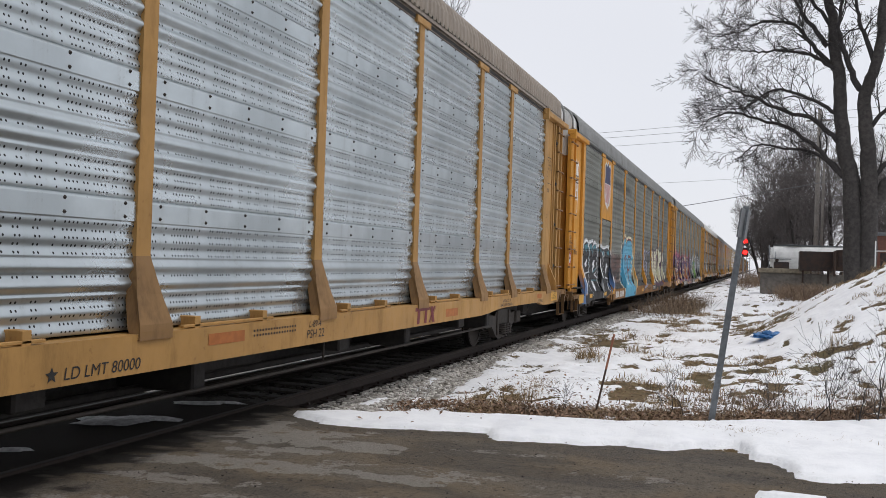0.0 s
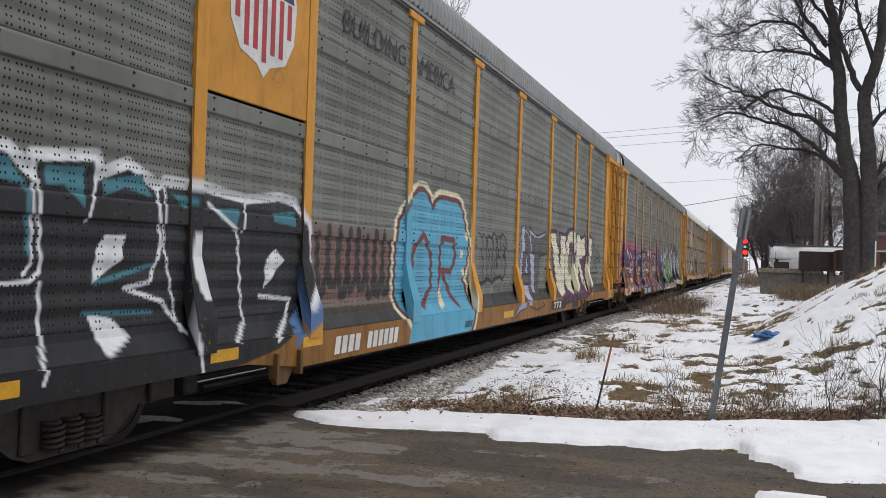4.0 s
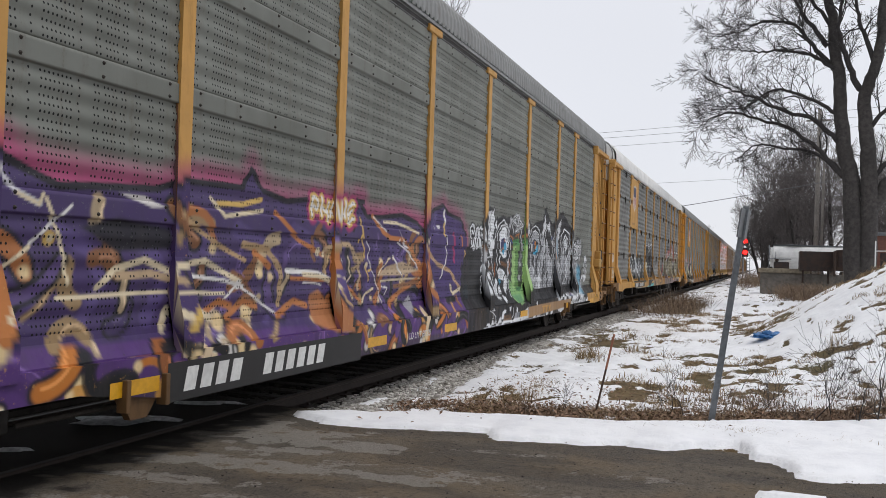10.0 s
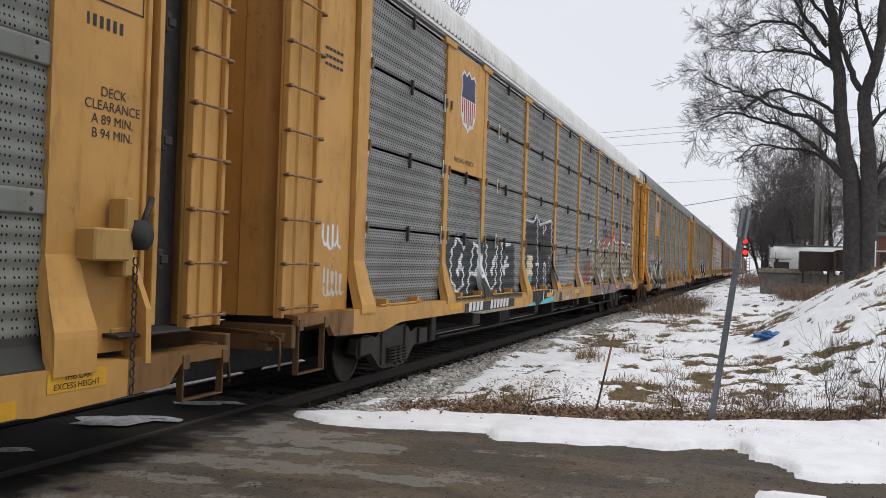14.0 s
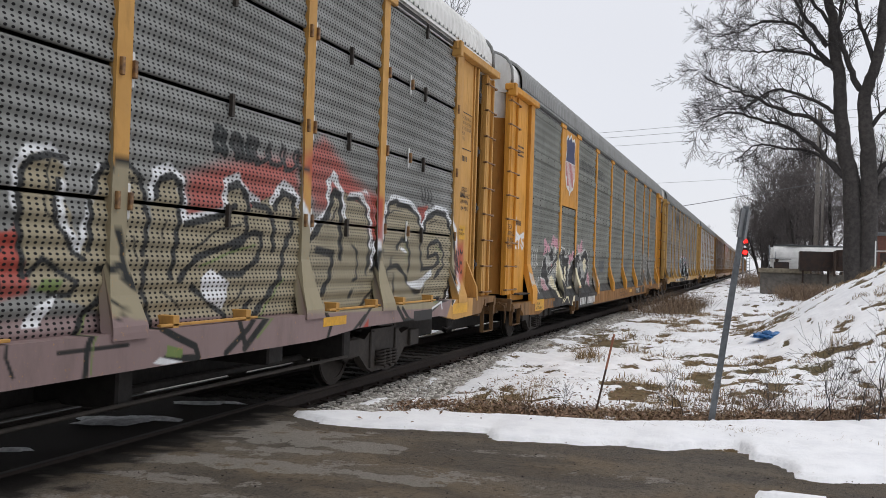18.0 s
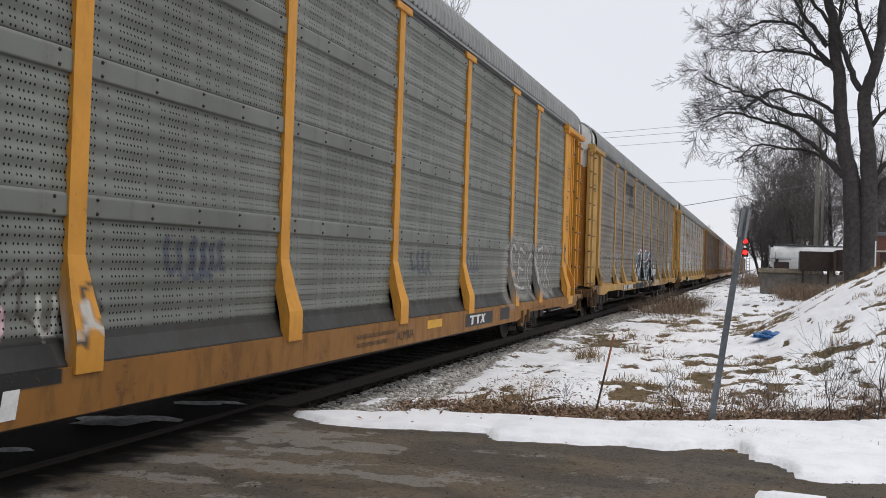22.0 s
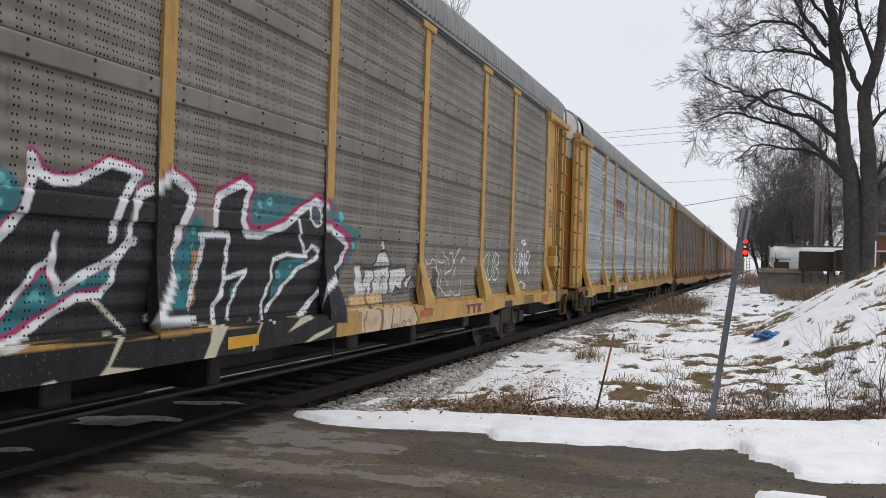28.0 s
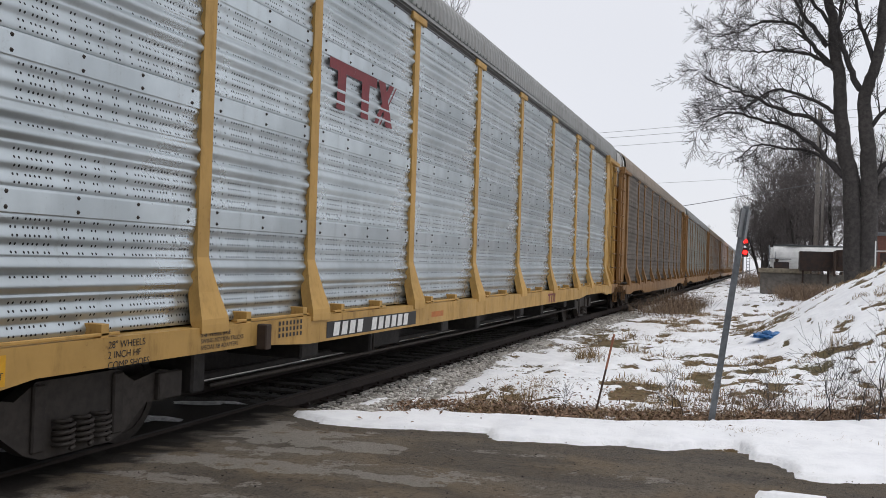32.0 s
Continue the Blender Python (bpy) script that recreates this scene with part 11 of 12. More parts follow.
def tree(seed, stems, depth, label, m, min_r=.008, lift=.10, limbs=(), twig=None):
    """stems: (lean x, lean y, radius, first length)."""
    rng = np.random.RandomState(seed)
    trunk, crown = [], []
    for lx, ly, r, ln in stems:
        d = np.array((lx, ly, 1.0))
        d /= np.linalg.norm(d)
        p, pts = np.array((lx * .6, ly * .6, -.8)), []
        pts.append((p.copy(), r * 1.35))
        for k in range(6):
            d = d + rng.normal(0, .035, 3)
            d /= np.linalg.norm(d)
            p = p + d * ln / 6
            pts.append((p.copy(), r * (1 - .09 * k)))
        trunk.append((pts, 9))
        for k in range(7):
            i = rng.randint(3, 7) if k else 6
            ang, az = rng.uniform(.5, 1.0), rng.uniform(0, 6.28)
            nd = np.array((np.sin(ang) * np.cos(az), np.sin(ang) * np.sin(az), np.cos(ang))) if k > 1 else d + rng.normal(0, .2, 3)
            nd /= np.linalg.norm(nd)
            q, rr = pts[i]
            grow(rng, crown, q.copy(), nd, rr * (.75 if k < 2 else rng.uniform(.3, .5)), ln * rng.uniform(.26, .36), depth, 6, lift, 0, min_r)
    for (x, y, z), (dx, dy, dz), r, ln in limbs:
        d = np.array((dx, dy, dz), float)
        grow(rng, crown, np.array((x, y, z), float), d / np.linalg.norm(d), r, ln, depth, 6, .05, 0, min_r)
    t = new("tree")
    tagged(t, label, "tree", "bare winter trees")
    part("trunk", bars_mesh("trunk", trunk, BARK, 9), None, t)
    part("crown", bars_mesh("crown", crown, twig or TWIG, 4), None, t, "bare forked branches and fine twigs")
    t.matrix_basis = m
    return t


def arched_tree(label, m, stems, limbs, seed):
    """A wide old tree: stems and long arching limbs as (x, z) lines, each feathered with twigs."""
    rng = np.random.RandomState(seed)
    trunk, crown = [], []

    def line(pts, swing):
        p = np.array(pts, float)
        k = np.linspace(0, len(p) - 1, 6 * (len(p) - 1) + 1)
        i = np.clip(k.astype(int), 0, len(p) - 2)
        f = (k - i)[:, None]
        q = [p[np.clip(i + o, 0, len(p) - 1)] for o in (-1, 0, 1, 2)]
        c = .5 * (2 * q[1] + (q[2] - q[0]) * f + (2 * q[0] - 5 * q[1] + 4 * q[2] - q[3]) * f ** 2 + (3 * q[1] - q[0] - 3 * q[2] + q[3]) * f ** 3)
        u = np.linspace(0, 1, len(c))
        c = c + rng.normal(0, .035, c.shape) * (u[:, None] > 0)
        return np.stack([c[:, 0], swing * u ** 1.3, c[:, 1]], 1)
    for pts, r0, r1 in stems:
        c = line(pts, rng.uniform(-.6, .6))
        trunk.append(([(v, r0 + (r1 - r0) * k / len(c)) for k, v in enumerate(c)], 10))
    for pts, r0 in limbs:
        c = line(pts, rng.uniform(-2.2, 2.2))
        n = len(c)
        rad = [max(.02, r0 * (1 - .86 * (k / n) ** .8)) for k in range(n)]
        crown.append(([(v, r) for v, r in zip(c, rad)], 6))
        for k in range(4, n):
            for _ in range(1 if k % 4 or k > n - 4 else 0):
                d = c[k] - c[k - 1]
                d /= np.linalg.norm(d)
                ax = rng.normal(0, 1, 3) + np.array((0, 0, .35))
                ax -= ax.dot(d) * d
                ax /= np.linalg.norm(ax)
                a = rng.uniform(.45, 1.0)
                grow(rng, crown, c[k].copy(), d * math.cos(a) + ax * math.sin(a), max(.012, rad[k] * .45), rng.uniform(.6, 1.1), 3, 4, .05, .14, .0088)
    t = new("tree")
    tagged(t, label, "tree", "bare winter trees")
    part("trunk", bars_mesh("trunk", trunk, BARK, 10), None, t)
    part("crown", bars_mesh("crown", crown, TWIG, 4), None, t, "long arching limbs and fine bare twigs")
    t.matrix_basis = m


arched_tree("large bare deciduous tree with two thick trunks and arching limbs", pose(4.0, 46, 0),
            [([(.52, -.4), (.44, 2.0), (.21, 6.07), (-.17, 8.27), (-.44, 11.2), (-.76, 13.7), (-1.09, 16.1), (-1.3, 19)], .50, .14),
             ([(1.12, -.4), (1.02, 2.2), (1.01, 5.8), (.89, 8.1), (.71, 10.3), (1.25, 12.15), (1.44, 15.0), (1.6, 18.5)], .50, .14),
             ([(1.1, 4.6), (1.65, 5.8), (2.2, 7.0), (2.9, 9.5), (3.4, 12.5)], .34, .12)],
            [([(-.12, 6.4), (-1.22, 7.7), (-2.55, 8.8), (-4.4, 9.6), (-5.8, 9.9), (-6.9, 9.6)], .16),
             ([(-.36, 8.1), (-1.46, 9.2), (-3.1, 9.8), (-4.8, 10.65), (-5.9, 11.1), (-6.9, 11.6)], .15),
             ([(-.33, 9.4), (-1.76, 10.4), (-3.4, 10.9), (-4.8, 10.2), (-5.8, 10.2)], .12),
             ([(-.86, 12.0), (-1.8, 13.2), (-2.5, 14.15), (-3.8, 14.5), (-5.0, 14.2), (-6.3, 14.0)], .14),
             ([(-1.0, 12.9), (-2.1, 14.4), (-2.7, 15.4), (-3.3, 16.5), (-4.6, 18)], .13),
             ([(-.12, 6.4), (-1.4, 7.6), (-3.1, 8.0), (-4.2, 8.2), (-5.2, 7.4)], .12),
             ([(.7, 10.3), (.1, 11.5), (-.5, 13.4), (-.4, 15.2), (-.3, 16.4), (-.5, 18.5)], .18),
             ([(1.26, 11.6), (.57, 13.4), (.14, 14.9), (-.16, 16.5), (.2, 19)], .15),
             ([(-.38, 11.5), (-1.5, 12.3), (-3.2, 12.7), (-4.4, 12.6), (-5.5, 12.8)], .12),
             ([(-.8, 13.8), (-2.0, 15.6), (-3.6, 16.6), (-5.4, 16.6)], .12),
             ([(1.0, 5.8), (1.63, 6.9), (2.6, 7.6), (4.4, 8.2), (6.2, 8.2)], .15),
             ([(.88, 8.5), (1.57, 9.5), (2.8, 10.4), (4.6, 11.0)], .14),
             ([(1.3, 12.5), (2.2, 14.2), (3.4, 15.6), (4.6, 16.4)], .14),
             ([(1.5, 15.2), (1.0, 17), (1.6, 19.5)], .13), ([(-1.1, 16.2), (-1.6, 18), (-2.6, 20)], .13),
             ([(2.4, 7.6), (3.6, 9.4), (5.2, 10.8)], .13), ([(3.0, 10), (2.6, 12), (3.0, 14.6)], .12)], 3)
small = tree(8, [(.05, 0, .20, 6.5), (-.14, .1, .15, 5.5), (.22, -.1, .13, 4.5)], 4, "bare tree in a winter thicket", pose(1.4, 108, 0), .011, .10, (), plain("thicket_twig", (0.17, 0.15, 0.145), .9, 0, .35, 5, .2))
for k, (x, y, s, q) in enumerate(((.9, 122, 1.35, 40), (4.4, 104, 1.6, 110), (7.5, 98, 1.55, 200), (10.5, 92, 1.3, 300), (.8, 170, 1.3, 75), (2.4, 122, 1.7, 160), (13.5, 86, 1.2, 20), (3.2, 116, 1.3, 330), (6.6, 110, 1.65, 145), (-11.0, 215, 1.0, 250), (5.8, 124, 1.3, 280), (16, 110, 1.3, 210))):
    m = pose(x, y, 0, 0, 0, q)
    c = copy_thing(small, m)
    c.scale = (s, s, s)
tree(21, [(.03, .02, .42, 16)], 5, "bare tree standing beyond the train", pose(-26.5, 60, 0), .012, .10)


def weed(seed, x, y, h, lean):
    rng = np.random.RandomState(seed)
    paths = []
    grow(rng, paths, np.array((0., 0., -.02)), np.array((lean, .1, 1.0)), .006 * h + .003, h * .5, 3, 5, .06, 0, .0016)
    w = new("sapling")
    tagged(w, "thin bare sapling standing in snow and leaves", "sapling", "roadside saplings")
    part("stem", bars_mesh("stem", paths, TWIG, 4), None, w)
    w.matrix_basis = pose(x, y, land(x, y))


for k, (x, y, h, l) in enumerate(((1.05, 10.4, 1.0, .5), (1.3, 10.6, 1.25, .1), (.9, 11.2, 1.0, -.3), (1.55, 10.5, .9, .8), (.65, 10.8, .8, .2), (-.75, 10.3, .65, -.1), (-.95, 10.5, .5, .3), (.2, 11.6, .6, -.4), (1.8, 11.5, 1.0, .3), (-2.1, 9.8, .35, .2), (1.6, 12.2, .9, -.4), (2.1, 11.9, 1.1, .3), (.9, 12.4, .7, .4), (1.9, 12.8, .8, -.2), (.1, 11.2, .55, .3), (.5, 10.1, .45, -.5), (-.2, 13, .5, .3), (1.2, 14, .7, .2))):
    weed(60 + k, x, y, h, l)

# ---------------------------------------------------------------- roadside things
GALV = plain("galvanised_post", (0.25, 0.27, 0.29), .45, .55, .3, 20, .15)
SIGNB = plain("grey_sign_back", (0.16, 0.17, 0.18), .5, .5, .3, 8, .1)
WOOD = plain("weathered_stake", (0.11, 0.07, 0.05), .85, 0, .45, 12, .5)
ORANGE = plain("fluorescent_stake_tip", (0.42, 0.17, 0.10), .75, 0, .4, 14, .2)

sign = tagged(new("road_sign"), "leaning galvanised post with a sign seen edge-on", "road sign")
b0, t0 = Vector((-.455, 9.86, -.15)), Vector((-.124, 9.95, 2.40))
ax = (t0 - b0)
bm = boxes((-.034, .034, -.006, .006, 0, ax.length), (-.034, -.028, -.03, .0, 0, ax.length), (.028, .034, -.03, .0, 0, ax.length), bev=.001)
part("post", bm, GALV, sign, "galvanised channel post").matrix_local = Matrix.Translation(b0) @ pose(0, 0, 0, -2, 7.2, 0)
sb = part("sign_panel", boxes((-.006, .006, -.23, .23, -.16, .16), bev=.003), SIGNB, sign, "grey aluminium sign seen from behind")
sb.matrix_local = Matrix.Translation((-.153, 9.93, 2.205)) @ pose(0, 0, 0, 0, 7.2, 0) @ pose(0, 0, 0, 0, 0, -11)
for z in (.08, -.1):
    part("bolt", boxes((-.012, .03, -.012, .012, z, z + .024), bev=.002), GALV, sb)

stake = tagged(new("survey_stake"), "leaning wooden survey stake with an orange top", "stake")
b1, t1 = Vector((-1.735, 9.82, -.15)), Vector((-1.522, 9.84, .908))
d1 = t1 - b1
m1 = Matrix.Translation(b1) @ d1.to_track_quat("Z", "Y").to_matrix().to_4x4()
part("shaft", boxes((-.02, .02, -.011, .011, 0, d1.length * .62), bev=.002), WOOD, stake).matrix_local = m1
part("tip", boxes((-.0205, .0205, -.0115, .0115, d1.length * .62, d1.length), bev=.003), ORANGE, stake, "sprayed orange upper half").matrix_local = m1

TARP = plain("blue_plastic", (0.035, 0.17, 0.42), .35, 0, .4, 12, .4, .02)
rng = np.random.RandomState(3)
bm = bmesh.new()
bmesh.ops.create_icosphere(bm, subdivisions=4, radius=1)
for v in bm.verts:
    k = noise.noise(v.co * 2.3) * .45 + noise.noise(v.co * 6) * .25
    v.co = Vector((v.co.x * .34 * (1 + k), v.co.y * .25 * (1 + k), max(-.03, v.co.z * .10 * (1 + 1.6 * k)) + .04))
tagged(new("plastic_sheet", bm_mesh("plastic_sheet", bm, TARP)), "crumpled bright blue plastic sheet lying on snow", "plastic sheet").matrix_basis = pose(.30, 20.4, land(.30, 20.4) + .04, 0, 0, 20)

# ---------------------------------------------------------------- beyond the heap
CONC = plain("dirty_concrete", (0.20, 0.185, 0.165), .9, 0, .45, 3, .5, .03)
RUSTBOX = plain("rusted_dark_steel", (0.022, 0.018, 0.017), .8, 0, .5, 4, .4, .02, other=(0.05, 0.028, 0.02))
BROWNSTEEL = plain("brown_rusted_steel", (0.060, 0.038, 0.027), .85, 0, .4, 4, .4)
TANKW = paint_metal("white_tank_paint", (0.78, 0.78, 0.76), dirt=(0.4, .38, .34), amount=.15, spray=False)
dock = tagged(new("loading_dock"), "low grey concrete dock wall with a timber coping", "dock")
part("wall", boxes((0.2, 6.4, 60, 60.4, -.6, 1.50), (0.2, .6, 60.4, 64, -.6, 1.50), bev=.03), CONC, dock)
part("coping", boxes((.05, 3.2, 59.85, 60.5, 1.50, 1.80), bev=.03), plain("pale_timber", (.30, .26, .19), .85, 0, .4, 5, .4), dock, "pale timber coping beam")

bin_ = tagged(new("steel_bin"), "dark rusted open steel bin on the dock", "steel bin")
part("body", merge(extrude([(2.55, 2.95), (4.55, 2.95), (4.55, 1.75), (2.55, 1.75)], 59.2, 59.3), boxes((2.55, 2.63, 59.3, 61, 1.75, 2.95), (4.47, 4.55, 59.3, 61, 1.75, 2.95), (2.55, 4.55, 60.9, 61, 1.75, 2.95), (2.55, 4.55, 59.2, 61, 1.70, 1.78), bev=.02)), RUSTBOX, bin_)
for x in (2.7, 4.2):
    part("leg", boxes((x, x + .12, 59.4, 59.6, .9, 1.75), bev=.01), RUSTBOX, bin_)
chute = tagged(new("steel_chute"), "brown rusted steel chute with an open side", "chute")
part("frame", merge(extrude([(4.45, 1.75), (4.65, 3.05), (5.45, 3.15), (5.55, 1.75)], 58.9, 59.0), boxes((4.5, 4.62, 58.5, 59, 1.4, 3.0), (5.35, 5.5, 58.5, 59, 1.4, 3.1), bev=.02)), BROWNSTEEL, chute)
part("opening", boxes((4.78, 5.25, 58.86, 58.9, 2.0, 2.9), bev=.01), RUSTBOX, chute, "dark opening")

tank = tagged(new("storage_tank"), "white horizontal storage tank with an end rail", "tank")
prof = [(.98 * math.cos(a), 2.75 + 1.02 * math.sin(a)) for a in np.linspace(0, 2 * math.pi, 29)[:-1]]
bm = extrude([(76 + p, z) for p, z in prof], 1.0, 8.2, "x")
bmesh.ops.bevel(bm, geom=[e for e in bm.edges if abs(e.verts[0].co.x - e.verts[1].co.x) < 1e-4 and (abs(e.verts[0].co.x - 1) < .01 or abs(e.verts[0].co.x - 8.2) < .01)], offset=.22, segments=3, affect="EDGES")
part("shell", bm, TANKW, tank)
part("walkway", boxes((1.2, 8.0, 75.5, 75.8, 3.72, 3.78), (2.2, 3.4, 75.3, 75.9, 3.78, 3.82), bev=.01), SIGNB, tank, "grey top walkway")
part("end_rail", bars_mesh("end_rail", [[((.9, 75, 1.5), .03), ((.9, 75, 3.7), .03), ((.9, 76.9, 3.7), .03), ((.9, 76.9, 1.5), .03)], [((1.4, 75, 3.2), .03), ((1.4, 75, 2.3), .03)], [((.9, 75, 2.6), .03), ((2.6, 75, 2.6), .03)]], GALV, 5), None, tank)
for x in (1.6, 6.6):
    part("saddle", boxes((x, x + .4, 75.2, 76.8, 0, 2.1), bev=.03), CONC, tank)
pump = tagged(new("pump_skid"), "dark pump unit beside the white tank", "pump")
part("body", boxes((1.25, 2.4, 73.6, 74.4, 1.6, 2.35), (1.35, 1.6, 73.6, 74, 2.35, 2.6), bev=.04), RUSTBOX, pump)
part("base", boxes((1.2, 2.5, 73.5, 74.5, .2, 1.6), bev=.03), CONC, pump)

BRICK = plain("red_brick_far", (0.17, 0.075, 0.055), .9, 0, .35, 30, .3)
shed = tagged(new("brick_building"), "low red brick building behind the tree", "building")
part("wall", boxes((8.0, 24, 70, 84, -.5, 4.45), bev=.02), BRICK, shed)
part("roof", boxes((7.8, 24.2, 69.8, 84.2, 4.45, 4.7), bev=.02), SIGNB, shed)
part("window", boxes((8.5, 9.3, 69.96, 70.0, 1.6, 3.2), bev=.01), RUSTBOX, shed)
part("vent", bars_mesh("vent", [[((7.5, 69.6, 0), .05), ((7.5, 69.6, 2.9), .05), ((7.9, 69.6, 3.0), .06)]], TANKW, 6), None, shed)

fence = tagged(new("snow_fence"), "orange plastic barrier with a white rail on the heap", "fence")
for k in range(7):
    part("post", bars_mesh("post", [[((3.62 + .55 * k, 31, 1.9), .022), ((3.62 + .55 * k, 31, 2.75), .022)]], TANKW, 6), None, fence)
part("rail", bars_mesh("rail", [[((3.6, 31, 2.42), .02), ((7.2, 31, 2.5), .02)]], TANKW, 6), None, fence)
part("netting", boxes((4.6, 7.0, 31.03, 31.045, 2.44, 2.62), (4.6, 7.0, 31.03, 31.045, 2.2, 2.36), bev=.003), plain("orange_netting", (.75, .13, .04), .7, 0, .2, 10), fence, "orange plastic netting")

# ---------------------------------------------------------------- signal, poles and wires
SIGNALRED = plain("lit_red_lens", (1.0, 0.0025, 0.002), .3, 0, .05, 10, .05, glow=30.0)
sig = tagged(new("railway_signal"), "trackside signal mast with two lit red lamps", "signal")
part("mast", bars_mesh("mast", [[((-2.25, 150, -.3), .12), ((-2.25, 150, 8.2), .10)]], GALV, 8), None, sig)
part("ladder", bars_mesh("ladder", [[((-1.7, 150.2, 0), .05), ((-1.7, 150.2, 8), .05)], [((-1.2, 150.2, 0), .05), ((-1.2, 150.2, 8), .05)]] + [[((-1.7, 150.2, .4 + .5 * k), .04), ((-1.2, 150.2, .4 + .5 * k), .04)] for k in range(15)], GALV, 5), None, sig)
for z in (6.3, 4.42):
    hd = part("signal_head", boxes((-2.5, -1.45, 149.85, 149.95, z - .75, z + .75), (-2.35, -1.6, 149.3, 149.85, z + .42, z + .48), bev=.05), RUSTBOX, sig)
    bm = bmesh.new()
    bmesh.ops.create_uvsphere(bm, u_segments=16, v_segments=8, radius=.36)
    bmesh.ops.scale(bm, vec=(1, .35, 1), verts=bm.verts)
    part("lamp", bm, SIGNALRED, hd, "glowing red lens", (-1.98, 149.8, z))
POLEW = plain("grey_utility_pole", (0.22, 0.20, 0.18), .9, 0, .35, 8, .4)
for x, y, h in ((5.25, 90, 17.5), (5.95, 93, 14.0)):
    up = tagged(new("utility_pole"), "weathered grey wooden utility pole", "utility pole", "utility poles")
    part("shaft", bars_mesh("shaft", [[((x, y, -.3), .24 if h > 15 else .14), ((x + .1, y, h), .17 if h > 15 else .10)]], POLEW, 8), None, up)
    part("crossarm", boxes((x - 1.1, x + 1.1, y - .07, y + .07, h - 1.2, h - 1.02), bev=.01), POLEW, up)
WIRE = plain("dark_cable", (0.19, 0.19, 0.20), .7, 0, .2, 10)
for x0, z0, x1, z1, y, r in ((-45, 10.0, 20, 13.4, 60, .012), (-45, 9.9, 20, 12.9, 60.5, .012), (-45, 9.35, 20, 12.35, 61, .012), (-45, 7.2, 20, 9.9, 66, .010), (-45, .9, 20, 11.5, 70, .026)):
    pts = [((x0 + (x1 - x0) * k / 16, y, z0 + (z1 - z0) * k / 16 - .8 * math.sin(math.pi * k / 16)), r) for k in range(17)]
    tagged(new("overhead_wire", bars_mesh("overhead_wire", [pts], WIRE, 5)), "thin dark overhead wire against the sky", "wire", "overhead wires")


# ---------------------------------------------------------------- ice left between the rails
ICE = plain("grey_old_ice", (0.56, 0.56, 0.57), .6, 0, .5, 14, .4)
for cx, cy, rx, ry, q in ((-5.92, 6.88, .42, .27, .5), (-5.80, 5.44, .12, .06, .4), (-5.80, 8.08, .34, .09, .5)):
    V = [(0, 0, .02)]
    n = 40
    for ring, h in ((.7, .016), (1.0, -.004)):
        for k in range(n):
            a = 2 * math.pi * k / n
            r = ring * (1 + .2 * math.sin(3 * a + cx) + .14 * math.sin(5 * a + cy) + .08 * math.sin(11 * a + 3 * cy))
            V.append((rx * r * math.cos(a), ry * r * math.sin(a) + q * rx * math.cos(a), h))
    F = [(0, 1 + k, 1 + (k + 1) % n) for k in range(n)] + [(1 + k, 1 + n + k, 1 + n + (k + 1) % n, 1 + (k + 1) % n) for k in range(n)]
    tagged(new("ice_patch", link_mesh("ice_patch", V, F, ICE, True)), "thin grey patch of old ice between the rails", "ice patch", "ice patches").matrix_basis = pose(cx, cy, 0)


# ---------------------------------------------------------------- the train
def logo(parent, y, z, h, w, mat, x, lean=.12):
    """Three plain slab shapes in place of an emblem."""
    V, F = [], []

    def quad(a, b, c, d):
        n = len(V)
        V.extend([(0, p * w, q * h) for p, q in (a, b, c, d)])
        F.append((n, n + 1, n + 2, n + 3))
    for o in (0, .36):
        quad((o, .78), (o + .36, .78), (o + .36, 1), (o, 1))
        quad((o + .12, 0), (o + .24, 0), (o + .24, .78), (o + .12, .78))
    quad((.70, 0), (.76, 0), (1.02, 1), (.94, 1))
    quad((.79, 0), (.81, 0), (1.07, 1), (1.05, 1))
    quad((.90, 0), (1.02, 0), (.86, 1), (.74, 1))
    V = [(a, b + lean * c, c) for a, b, c in V]
    for i in range(len(F)):
        V[4 * i:4 * i + 4] = [(a + .0006 * i, b, c) for a, b, c in V[4 * i:4 * i + 4]]
    part("logo", link_mesh("logo", V, F, mat), None, parent, "", (x, y, z))


def spec_box(parent, y, z, mat=None):
    """Small framed table of dimensions."""
    x = XS - .03 + .004
    for a, b, c, d in ((0, .62, .60, .615), (0, .62, 0, .015), (0, .012, 0, .615), (.608, .62, 0, .615)):
        plate(parent, y + a, y + b, z + c, z + d, BLACK, x, "stencil_line")
    mark(parent, "EXH 19-0 W 5-1\nEXW 10-8 H 5-9\nEW 9-10 H 16-3\nL 89-9\nIW 9-1", .088, y + .05, z + .49, None, x + .001, spread=.86)


